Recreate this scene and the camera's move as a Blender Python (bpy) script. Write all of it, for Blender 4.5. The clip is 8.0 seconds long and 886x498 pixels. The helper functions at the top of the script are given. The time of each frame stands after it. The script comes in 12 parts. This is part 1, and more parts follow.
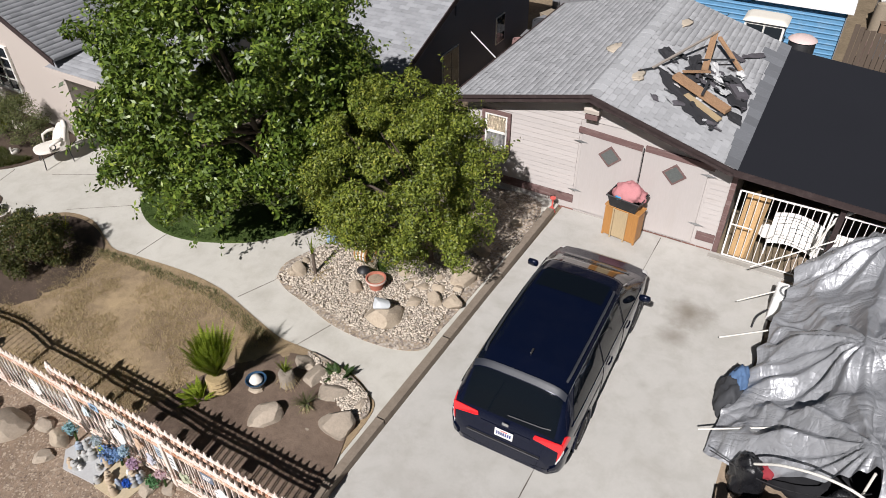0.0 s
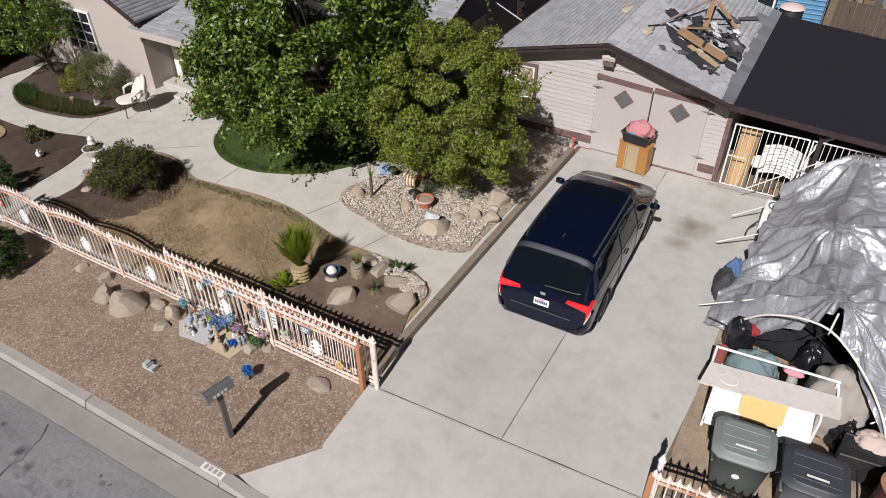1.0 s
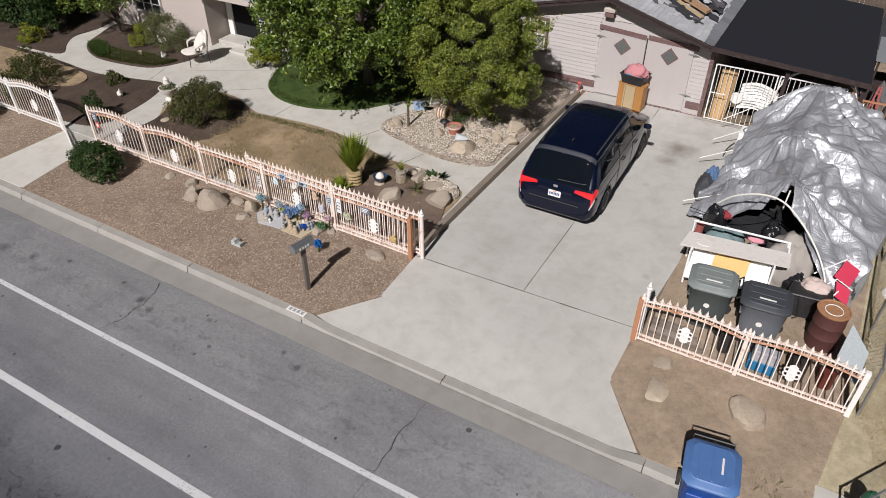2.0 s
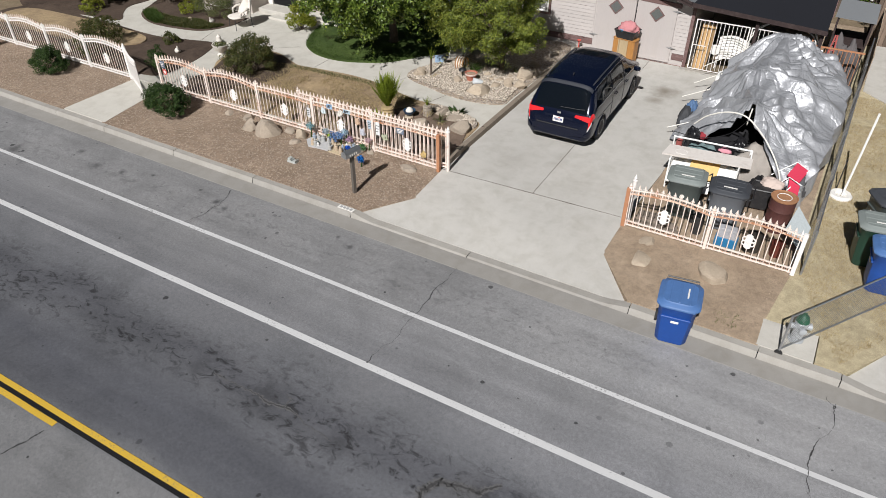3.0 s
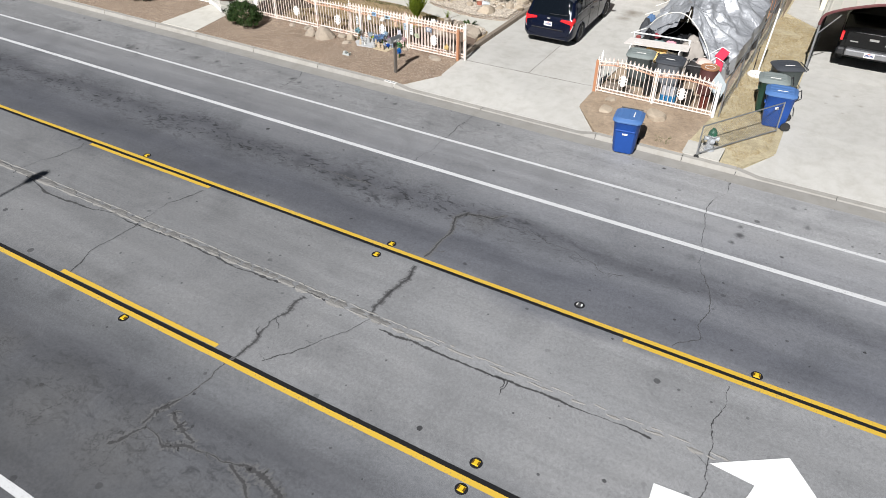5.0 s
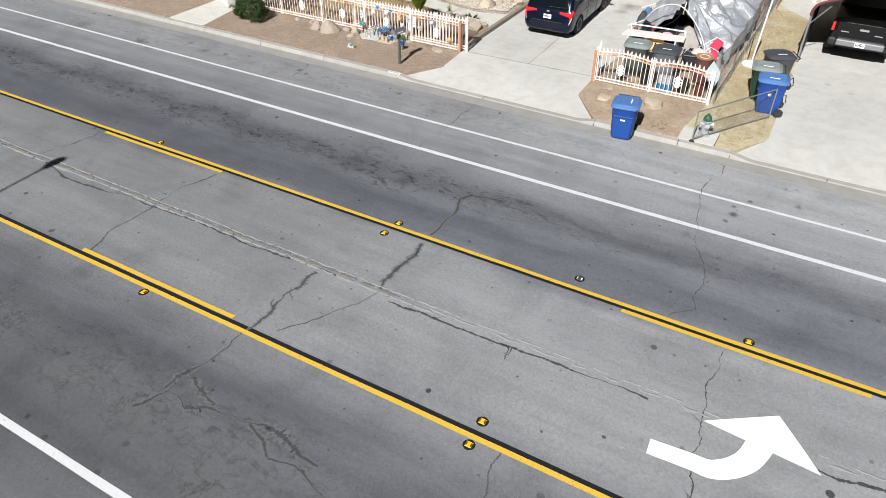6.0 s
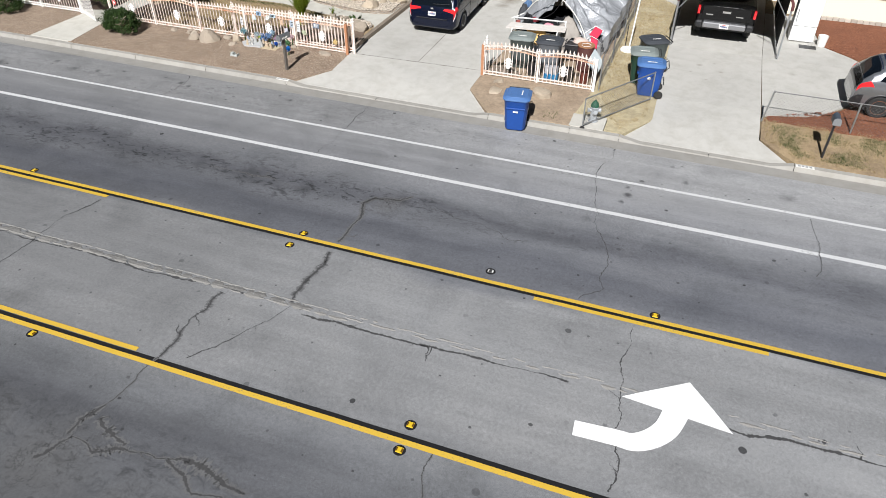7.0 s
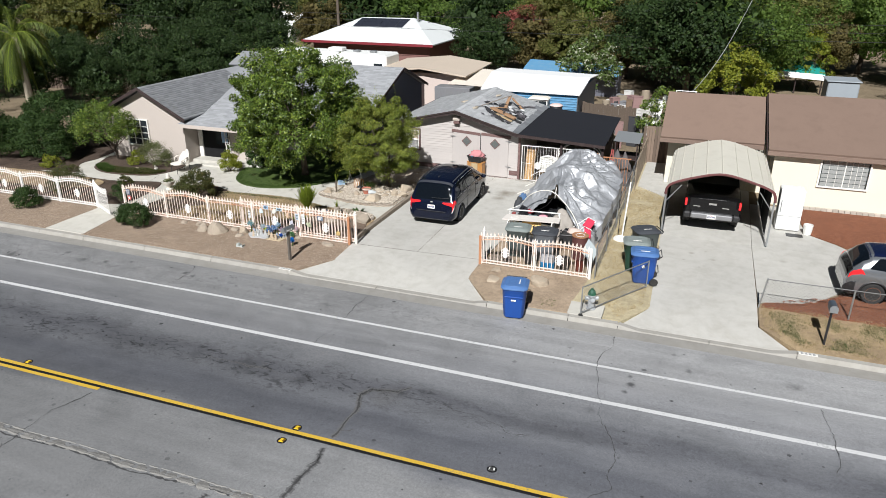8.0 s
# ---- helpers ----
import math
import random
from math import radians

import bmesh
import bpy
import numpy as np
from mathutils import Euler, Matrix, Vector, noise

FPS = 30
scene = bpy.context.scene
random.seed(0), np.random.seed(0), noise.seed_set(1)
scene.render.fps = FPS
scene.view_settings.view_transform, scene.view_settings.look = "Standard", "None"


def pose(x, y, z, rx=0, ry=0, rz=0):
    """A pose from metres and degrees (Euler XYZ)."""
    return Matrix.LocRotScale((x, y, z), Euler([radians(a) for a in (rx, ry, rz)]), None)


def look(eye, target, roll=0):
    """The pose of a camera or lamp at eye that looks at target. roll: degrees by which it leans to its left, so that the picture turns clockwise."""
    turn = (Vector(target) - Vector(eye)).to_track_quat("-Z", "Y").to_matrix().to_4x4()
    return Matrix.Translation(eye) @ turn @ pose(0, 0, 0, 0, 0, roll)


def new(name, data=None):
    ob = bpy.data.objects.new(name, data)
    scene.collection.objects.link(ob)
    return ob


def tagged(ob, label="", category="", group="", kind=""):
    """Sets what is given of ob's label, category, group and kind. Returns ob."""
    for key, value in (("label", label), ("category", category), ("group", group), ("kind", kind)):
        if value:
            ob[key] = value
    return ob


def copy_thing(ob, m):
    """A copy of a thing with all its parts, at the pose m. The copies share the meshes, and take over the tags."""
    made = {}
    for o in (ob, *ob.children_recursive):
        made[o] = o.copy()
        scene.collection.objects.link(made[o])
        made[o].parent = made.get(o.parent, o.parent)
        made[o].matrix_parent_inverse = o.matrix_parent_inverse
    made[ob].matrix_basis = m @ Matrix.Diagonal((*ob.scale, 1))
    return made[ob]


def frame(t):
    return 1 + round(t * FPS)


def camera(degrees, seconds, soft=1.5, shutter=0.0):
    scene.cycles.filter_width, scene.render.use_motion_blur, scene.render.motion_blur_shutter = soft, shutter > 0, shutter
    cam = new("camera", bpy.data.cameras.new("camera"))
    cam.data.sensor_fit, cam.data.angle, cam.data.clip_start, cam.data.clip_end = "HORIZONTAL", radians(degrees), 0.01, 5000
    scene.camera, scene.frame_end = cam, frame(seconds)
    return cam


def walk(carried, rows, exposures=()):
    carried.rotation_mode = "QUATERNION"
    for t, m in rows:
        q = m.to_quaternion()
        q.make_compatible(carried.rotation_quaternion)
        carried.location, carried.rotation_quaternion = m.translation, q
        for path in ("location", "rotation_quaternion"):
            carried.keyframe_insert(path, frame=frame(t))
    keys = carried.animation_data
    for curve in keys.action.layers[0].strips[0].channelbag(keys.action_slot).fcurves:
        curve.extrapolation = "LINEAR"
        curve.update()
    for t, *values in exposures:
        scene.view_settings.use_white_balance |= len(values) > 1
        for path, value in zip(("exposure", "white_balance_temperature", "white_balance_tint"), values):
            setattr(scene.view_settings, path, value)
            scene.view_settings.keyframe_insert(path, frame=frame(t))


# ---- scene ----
# the flight: seconds, eye, target, roll
cam = camera(65.2, 8.0, 0.9)
PATH = [
    (0, (-0.01, -0.747, 10.053), (-0.789, 0.612, 8.809), -0.5),
    (0.5, (0.318, -2.257, 10.06), (-0.467, -0.896, 8.822), -0.5),
    (1, (0.764, -3.966, 10.08), (-0.023, -2.602, 8.848), -0.4),
    (1.5, (1.364, -5.883, 10.075), (0.577, -4.515, 8.847), -0.2),
    (1.7, (1.633, -6.617, 10.066), (0.845, -5.247, 8.841), -0.1),
    (2.8, (3.295, -10.756, 10.077), (2.495, -9.387, 8.857), -0.3),
    (3, (3.573, -11.464, 10.053), (2.774, -10.091, 8.838), -0.3),
    (3.5, (4.434, -13.354, 10.041), (3.637, -11.978, 8.828), -0.1),
    (4, (5.374, -15.421, 10.051), (4.581, -14.043, 8.838), 0.1),
    (4.5, (6.292, -17.372, 10.116), (5.503, -15.993, 8.901), 0.2),
    (5.8, (7.049, -19.326, 10.039), (6.259, -17.95, 8.821), 0.2),
    (6, (7.114, -19.405, 10.047), (6.325, -18.024, 8.835), -0.0),
    (6.1, (7.165, -19.426, 10.049), (6.431, -18.015, 8.837), -0.0),
    (6.2, (7.168, -19.431, 10.046), (6.515, -17.979, 8.835), -0.1),
    (6.3, (7.132, -19.423, 10.038), (6.523, -17.953, 8.826), 0.0),
    (6.5, (7.04, -19.418, 10.011), (6.488, -17.925, 8.8), 0.4),
    (7, (6.953, -19.353, 10.036), (6.415, -17.857, 8.823), 0.5),
    (7.2, (6.948, -19.296, 10.078), (6.408, -17.796, 8.871), 0.3),
    (7.3, (6.935, -19.258, 10.098), (6.39, -17.742, 8.912), 0.3),
    (7.5, (6.926, -19.181, 10.15), (6.361, -17.616, 9.041), 0.4),
    (7.7, (6.938, -19.142, 10.182), (6.338, -17.486, 9.235), 0.0),
    (8, (6.94, -19.104, 10.202), (6.308, -17.368, 9.434), 0.1),
]
walk(cam, [(t, look(eye, target, roll)) for t, eye, target, roll in PATH], [(0.0, 0.25, 6400, 12), (1.5, -0.04, 6400, 14), (3.5, 0.2, 6350, 9), (4.5, 0.38, 6250, 9), (6.0, 0.56, 6250, 8), (6.5, 0.52, 6250, 8), (7.0, 0.43, 6250, 8.5), (7.5, 0.37, 6250, 8), (8.0, 0.38, 6250, 7.5)])

# ---- light: clear sky, sun from the street side ----
SUN_UP, SUN_AZ = radians(43.0), (0.075, -0.997)
world = bpy.data.worlds.new("world")
scene.world = world
world.use_nodes = True
sky = world.node_tree.nodes.new("ShaderNodeTexSky")
sky.sky_type = "NISHITA"
sky.sun_disc = False
sky.sun_elevation = SUN_UP
sky.sun_rotation = math.atan2(SUN_AZ[0], SUN_AZ[1])
sky.air_density, sky.dust_density, sky.ozone_density = 1.0, 1.2, 1.0
back = world.node_tree.nodes["Background"]
back.inputs["Strength"].default_value = 0.0135
world.node_tree.links.new(sky.outputs["Color"], back.inputs["Color"])
sun = new("sun", bpy.data.lights.new("sun", "SUN"))
sun.data.energy, sun.data.angle, sun.data.color = 5.0, radians(0.53), (1.0, 0.97, 0.945)
sun.matrix_world = look((30 * SUN_AZ[0], 30 * SUN_AZ[1], 30 * math.tan(SUN_UP)), (0, 0, 0))

# ---- building helpers ----
TAU = 2 * math.pi


def gz(y):
    """Height of the ground across the street: crowned road, gutter, gently rising lots."""
    if y < -0.45:
        return 0.19 - 0.019 * abs(y + 10)
    if y < 0:
        return 0.01
    if y < 2.8:
        return 0.13 + 0.032 * y
    return 0.22 + 0.013 * (min(y, 13) - 2.8)


def yz(y):
    """Height of the front yard, a hand above the driveway."""
    return gz(y) + 0.07


class MB:
    """Collects vertices and faces of one mesh."""

    def __init__(self):
        self.v, self.f = [], []

    def add(self, verts, faces):
        n = len(self.v)
        self.v += [tuple(p) for p in verts]
        self.f += [tuple(n + i for i in f) for f in faces]
        return self

    def box(self, x0, x1, y0, y1, z0, z1, c=0.0, m=None):
        if c <= 0:
            vs = [(x, y, z) for x in (x0, x1) for y in (y0, y1) for z in (z0, z1)]
            fs = [(0, 1, 3, 2), (4, 6, 7, 5), (0, 4, 5, 1), (2, 3, 7, 6), (0, 2, 6, 4), (1, 5, 7, 3)]
        else:
            vs = []
            for x, sx in ((x0, 1), (x1, -1)):
                for y, sy in ((y0, 1), (y1, -1)):
                    for z, sz in ((z0, 1), (z1, -1)):
                        vs += [(x, y + sy * c, z + sz * c), (x + sx * c, y, z + sz * c), (x + sx * c, y + sy * c, z)]
            a = lambda i, j, k, w: ((i * 2 + j) * 2 + k) * 3 + w
            fs = [(a(0, 0, 0, 0), a(0, 0, 1, 0), a(0, 1, 1, 0), a(0, 1, 0, 0)), (a(1, 0, 0, 0), a(1, 1, 0, 0), a(1, 1, 1, 0), a(1, 0, 1, 0)),
                  (a(0, 0, 0, 1), a(1, 0, 0, 1), a(1, 0, 1, 1), a(0, 0, 1, 1)), (a(0, 1, 0, 1), a(0, 1, 1, 1), a(1, 1, 1, 1), a(1, 1, 0, 1)),
                  (a(0, 0, 0, 2), a(0, 1, 0, 2), a(1, 1, 0, 2), a(1, 0, 0, 2)), (a(0, 0, 1, 2), a(1, 0, 1, 2), a(1, 1, 1, 2), a(0, 1, 1, 2))]
            for j in (0, 1):
                for k in (0, 1):
                    fs += [(a(0, j, k, 1), a(1, j, k, 1), a(1, j, k, 2), a(0, j, k, 2)), (a(j, 0, k, 0), a(j, 1, k, 0), a(j, 1, k, 2), a(j, 0, k, 2)),
                           (a(j, k, 0, 0), a(j, k, 1, 0), a(j, k, 1, 1), a(j, k, 0, 1))]
            for i in (0, 1):
                for j in (0, 1):
                    for k in (0, 1):
                        fs.append((a(i, j, k, 0), a(i, j, k, 1), a(i, j, k, 2)))
        if m is not None:
            vs = [m @ Vector(p) for p in vs]
        return self.add(vs, fs)

    def tube(self, pts, r, n=8, close=True):
        """A round bar along points; r: one radius or one for each point."""
        pts = [Vector(p) for p in pts]
        rs = r if isinstance(r, (list, tuple)) else [r] * len(pts)
        up = Vector((0.31, 0.17, 0.93))
        rings = []
        for i, p in enumerate(pts):
            d = (pts[min(i + 1, len(pts) - 1)] - pts[max(i - 1, 0)]).normalized()
            u = d.cross(up)
            if u.length < 0.05:
                u = d.cross(Vector((1, 0, 0)))
            u.normalize()
            w = d.cross(u)
            up = w if i else up
            rings.append([p + rs[i] * (math.cos(TAU * k / n) * u + math.sin(TAU * k / n) * w) for k in range(n)])
            up = u.cross(d)
        vs = [q for ring in rings for q in ring]
        fs = [(i * n + k, i * n + (k + 1) % n, (i + 1) * n + (k + 1) % n, (i + 1) * n + k) for i in range(len(pts) - 1) for k in range(n)]
        if close:
            fs += [tuple(range(n)), tuple((len(pts) - 1) * n + k for k in range(n))]
        return self.add(vs, fs)

    def lathe(self, prof, n=24, m=None, arc=TAU, cap=True):
        """A turned body: rows of (radius, height) about z."""
        vs = [(r * math.cos(arc * k / n), r * math.sin(arc * k / n), z) for r, z in prof for k in range(n)]
        if m is not None:
            vs = [m @ Vector(p) for p in vs]
        fs = [(i * n + k, i * n + (k + 1) % n, (i + 1) * n + (k + 1) % n, (i + 1) * n + k) for i in range(len(prof) - 1) for k in range(n)]
        if cap:
            fs += [tuple(range(n))[::-1], tuple((len(prof) - 1) * n + k for k in range(n))]
        return self.add(vs, fs)

    def grid(self, fn, nu, nv, keep=None):
        """A sheet through fn(u, v), u and v from 0 to 1."""
        vs = [fn(i / nu, j / nv) for i in range(nu + 1) for j in range(nv + 1)]
        w = nv + 1
        fs = [(i * w + j, (i + 1) * w + j, (i + 1) * w + j + 1, i * w + j + 1) for i in range(nu) for j in range(nv)
              if keep is None or keep((i + .5) / nu, (j + .5) / nv)]
        return self.add(vs, fs)

    def prism(self, poly, z0, z1):
        """An upright prism over a plan polygon; z0, z1: numbers or functions of (x, y)."""
        a = (lambda x, y: z0) if not callable(z0) else z0
        b = (lambda x, y: z1) if not callable(z1) else z1
        n = len(poly)
        vs = [(x, y, a(x, y)) for x, y in poly] + [(x, y, b(x, y)) for x, y in poly]
        fs = [tuple(range(n))[::-1], tuple(range(n, 2 * n))] + [(i, (i + 1) % n, n + (i + 1) % n, n + i) for i in range(n)]
        return self.add(vs, fs)

    def slab(self, pts, th):
        """A flat plate under the polygon pts in space, th thick along its normal."""
        p = [Vector(q) for q in pts]
        nrm = (p[1] - p[0]).cross(p[2] - p[0]).normalized()
        n = len(p)
        fs = [tuple(range(n)), tuple(range(n, 2 * n))[::-1]] + [(i, n + i, n + (i + 1) % n, (i + 1) % n) for i in range(n)]
        return self.add(p + [q - th * nrm for q in p], fs)

    def mesh(self, name, smooth=False):
        me = bpy.data.meshes.new(name)
        me.from_pydata(self.v, [], self.f)
        bm = bmesh.new()
        bm.from_mesh(me)
        bmesh.ops.recalc_face_normals(bm, faces=bm.faces)
        bm.to_mesh(me)
        bm.free()
        if smooth:
            me.polygons.foreach_set("use_smooth", [True] * len(me.polygons))
            if smooth is not True:
                me.set_sharp_from_angle(angle=radians(smooth))
        return me


def fast_mesh(name, verts, faces):
    """A mesh from arrays, for many small faces."""
    me = bpy.data.meshes.new(name)
    verts, faces = np.asarray(verts, np.float32), np.asarray(faces, np.int32)
    k = faces.shape[1]
    me.vertices.add(len(verts))
    me.vertices.foreach_set("co", verts.ravel())
    me.loops.add(faces.size)
    me.loops.foreach_set("vertex_index", faces.ravel())
    me.polygons.add(len(faces))
    me.polygons.foreach_set("loop_start", np.arange(0, faces.size, k, dtype=np.int32))
    me.update(calc_edges=True)
    return me


def thing(name, label, category, at=(0, 0, 0), group="", kind="", turn=0.0):
    """An Empty at the base of a thing; its parts hang under it."""
    e = new(name)
    e.empty_display_size = 0.1
    e.matrix_basis = pose(*at, 0, 0, turn)
    return tagged(e, label, category, group, kind)


def part(name, mesh, material, parent, label="", smooth=False, local=False, kind=""):
    """ONE mesh object under a thing or under a part; the mesh is in world places unless local."""
    me = mesh.mesh(name, smooth) if isinstance(mesh, MB) else mesh
    if material is not None and not me.materials:
        me.materials.append(material)
    ob = new(name, me)
    ob.parent = parent
    if not local and parent is not None and parent.type == "EMPTY":
        ob.matrix_parent_inverse = parent.matrix_basis.inverted()
    return tagged(ob, label, "", "", kind)


def solo(name, mesh, material, label, category, group="", kind="", smooth=False):
    """A thing or a piece of the setting that is a single mesh."""
    me = mesh.mesh(name, smooth) if isinstance(mesh, MB) else mesh
    if material is not None and not me.materials:
        me.materials.append(material)
    return tagged(new(name, me), label, category, group, kind)


def smooth_loop(pts, per=6):
    """A closed round line through plan points (Catmull-Rom)."""
    out, n = [], len(pts)
    for i in range(n):
        p0, p1, p2, p3 = (np.array(pts[(i + k) % n], float) for k in (-1, 0, 1, 2))
        for s in range(per):
            t = s / per
            out.append(tuple(0.5 * (2 * p1 + (p2 - p0) * t + (2 * p0 - 5 * p1 + 4 * p2 - p3) * t * t + (3 * p1 - p0 - 3 * p2 + p3) * t ** 3)))
    return out


def curve_line(pts, per=6):
    """An open round line through points in space or plan."""
    q = [np.array(p, float) for p in pts]
    q = [2 * q[0] - q[1]] + q + [2 * q[-1] - q[-2]]
    out = []
    for i in range(1, len(q) - 2):
        p0, p1, p2, p3 = q[i - 1:i + 3]
        for s in range(per):
            t = s / per
            out.append(tuple(0.5 * (2 * p1 + (p2 - p0) * t + (2 * p0 - 5 * p1 + 4 * p2 - p3) * t * t + (3 * p1 - p0 - 3 * p2 + p3) * t ** 3)))
    return out + [tuple(q[-2])]


def inside(poly, x, y):
    r, n = False, len(poly)
    for i in range(n):
        (x0, y0), (x1, y1) = poly[i], poly[i - 1]
        if (y0 > y) != (y1 > y) and x < (x1 - x0) * (y - y0) / (y1 - y0) + x0:
            r = not r
    return r


def edge_gap(poly, x, y):
    p = np.array(poly)
    q = np.roll(p, -1, 0)
    d = q - p
    t = np.clip((((x, y) - p) * d).sum(1) / np.maximum((d * d).sum(1), 1e-9), 0, 1)
    return float(np.sqrt((((p + d * t[:, None]) - (x, y)) ** 2).sum(1)).min())


def bed_mesh(name, poly, z, lift=0.02, mound=0.05, rough=0.02, step=0.22, reach=0.5, skirt=0.12):
    """A planted bed or lawn: a sheet inside a plan polygon, mounded and uneven, with a rim that goes down into the ground."""
    from mathutils.geometry import delaunay_2d_cdt
    xs, ys = [p[0] for p in poly], [p[1] for p in poly]
    rng = random.Random(int(1000 * abs(xs[0])))
    pts = [Vector(p) for p in poly]
    n = len(pts)
    gx = min(xs)
    while gx < max(xs):
        gy = min(ys)
        while gy < max(ys):
            p = (gx + rng.uniform(-.3, .3) * step, gy + rng.uniform(-.3, .3) * step)
            if inside(poly, *p) and edge_gap(poly, *p) > 0.35 * step:
                pts.append(Vector(p))
            gy += step
        gx += step
    v2, _, faces, *_ = delaunay_2d_cdt(pts, [(i, (i + 1) % n) for i in range(n)], [], 1, 1e-5)
    mb = MB()
    vs = []
    for p in v2:
        e = min(edge_gap(poly, p.x, p.y) / reach, 1)
        s = e * e * (3 - 2 * e)
        vs.append((p.x, p.y, z(p.y) + lift + mound * s + rough * s * noise.fractal((p.x * 2.3, p.y * 2.3, 7.1), 1.0, 2.0, 4)))
    mb.add(vs, faces)
    mb.add([(x, y, z(y) + lift) for x, y in poly] + [(x, y, z(y) - skirt) for x, y in poly], [(i, (i + 1) % n, n + (i + 1) % n, n + i) for i in range(n)])
    return mb.mesh(name, 40)


def rock_mesh(name, sx, sy, sz, seed, sub=3, jag=0.25):
    bm = bmesh.new()
    bmesh.ops.create_icosphere(bm, subdivisions=sub, radius=1.0)
    rng = random.Random(int(seed * 100))
    cuts = [(Vector((rng.gauss(0, 1), rng.gauss(0, 1), rng.gauss(0.2, 0.8))).normalized(), rng.uniform(0.50, 0.80)) for _ in range(13)]
    for v in bm.verts:
        d = v.co.normalized()
        k = 1 + jag * noise.fractal(d * 1.1 + Vector((seed * 3.7, seed, -seed)), 1.0, 2.0, 3)
        p = d * k
        for n, h in cuts:
            e = p.dot(n) - h
            if e > 0:
                p = p - n * e * 0.92
        p = p * (1 + 0.22 * jag * noise.fractal(d * 4 + Vector((seed, 0, 0)), 1.0, 2.0, 3))
        p = Vector((math.copysign(abs(p.x) ** 0.85, p.x), math.copysign(abs(p.y) ** 0.85, p.y), p.z))
        v.co = (p.x * sx, p.y * sy, max(p.z, -0.45) * sz)
    me = bpy.data.meshes.new(name)
    bm.to_mesh(me)
    bm.free()
    me.polygons.foreach_set("use_smooth", [True] * len(me.polygons))
    me.set_sharp_from_angle(angle=radians(20))
    return me


# ---- materials ----
def tree_of(m):
    m.use_nodes = True
    nt = m.node_tree
    return nt, nt.nodes["Principled BSDF"]


def node(nt, kind, **sets):
    n = nt.nodes.new(kind)
    for k, v in sets.items():
        if k == "op":
            n.operation = v
        elif k == "blend":
            n.blend_type = v
        else:
            n.inputs[k.replace("_", " ")].default_value = v
    return n


def link(nt, a, b):
    nt.links.new(a, b)


def coords(nt, scale=(1, 1, 1), turn=0.0):
    tc = nt.nodes.new("ShaderNodeTexCoord")
    mp = node(nt, "ShaderNodeMapping", Scale=scale, Rotation=(0, 0, turn))
    link(nt, tc.outputs["Object"], mp.inputs["Vector"])
    return mp.outputs["Vector"]


def noise_node(nt, vec, scale, detail=5.0, rough=0.55, warp=0.0):
    n = node(nt, "ShaderNodeTexNoise", Scale=scale, Detail=detail, Roughness=rough, Distortion=warp)
    link(nt, vec, n.inputs["Vector"])
    return n.outputs["Fac"]


def ramp(nt, fac, stops):
    r = nt.nodes.new("ShaderNodeValToRGB")
    e = r.color_ramp.elements
    for i, (p, c) in enumerate(stops):
        el = e[i] if i < 2 else e.new(p)
        el.position = p
        el.color = (*c, 1) if len(c) == 3 else c
    link(nt, fac, r.inputs["Fac"])
    return r.outputs["Color"]


def mix(nt, fac, a, b, blend="MIX"):
    m = nt.nodes.new("ShaderNodeMix")
    m.data_type, m.blend_type = "RGBA", blend
    for k, v in ((6, a), (7, b)):
        if isinstance(v, tuple):
            m.inputs[k].default_value = (*v, 1)
        else:
            link(nt, v, m.inputs[k])
    if isinstance(fac, (int, float)):
        m.inputs[0].default_value = fac
    else:
        link(nt, fac, m.inputs[0])
    return m.outputs[2]


def math_node(nt, op, a, b=0.0):
    m = nt.nodes.new("ShaderNodeMath")
    m.operation = op
    for k, v in ((0, a), (1, b)):
        if isinstance(v, (int, float)):
            m.inputs[k].default_value = v
        else:
            link(nt, v, m.inputs[k])
    return m.outputs[0]


def bump(nt, bsdf, height, strength=0.4, dist=0.01):
    b = node(nt, "ShaderNodeBump", Strength=strength, Distance=dist)
    link(nt, height, b.inputs["Height"])
    link(nt, b.outputs["Normal"], bsdf.inputs["Normal"])


def span(nt, fac, lo, hi):
    """fac spread so that lo gives 0 and hi gives 1."""
    m = node(nt, "ShaderNodeMapRange")
    m.inputs["From Min"].default_value, m.inputs["From Max"].default_value = lo, hi
    link(nt, fac, m.inputs["Value"])
    return m.outputs["Result"]


def shade(c, k):
    return tuple(min(x * k, 1.0) for x in c)


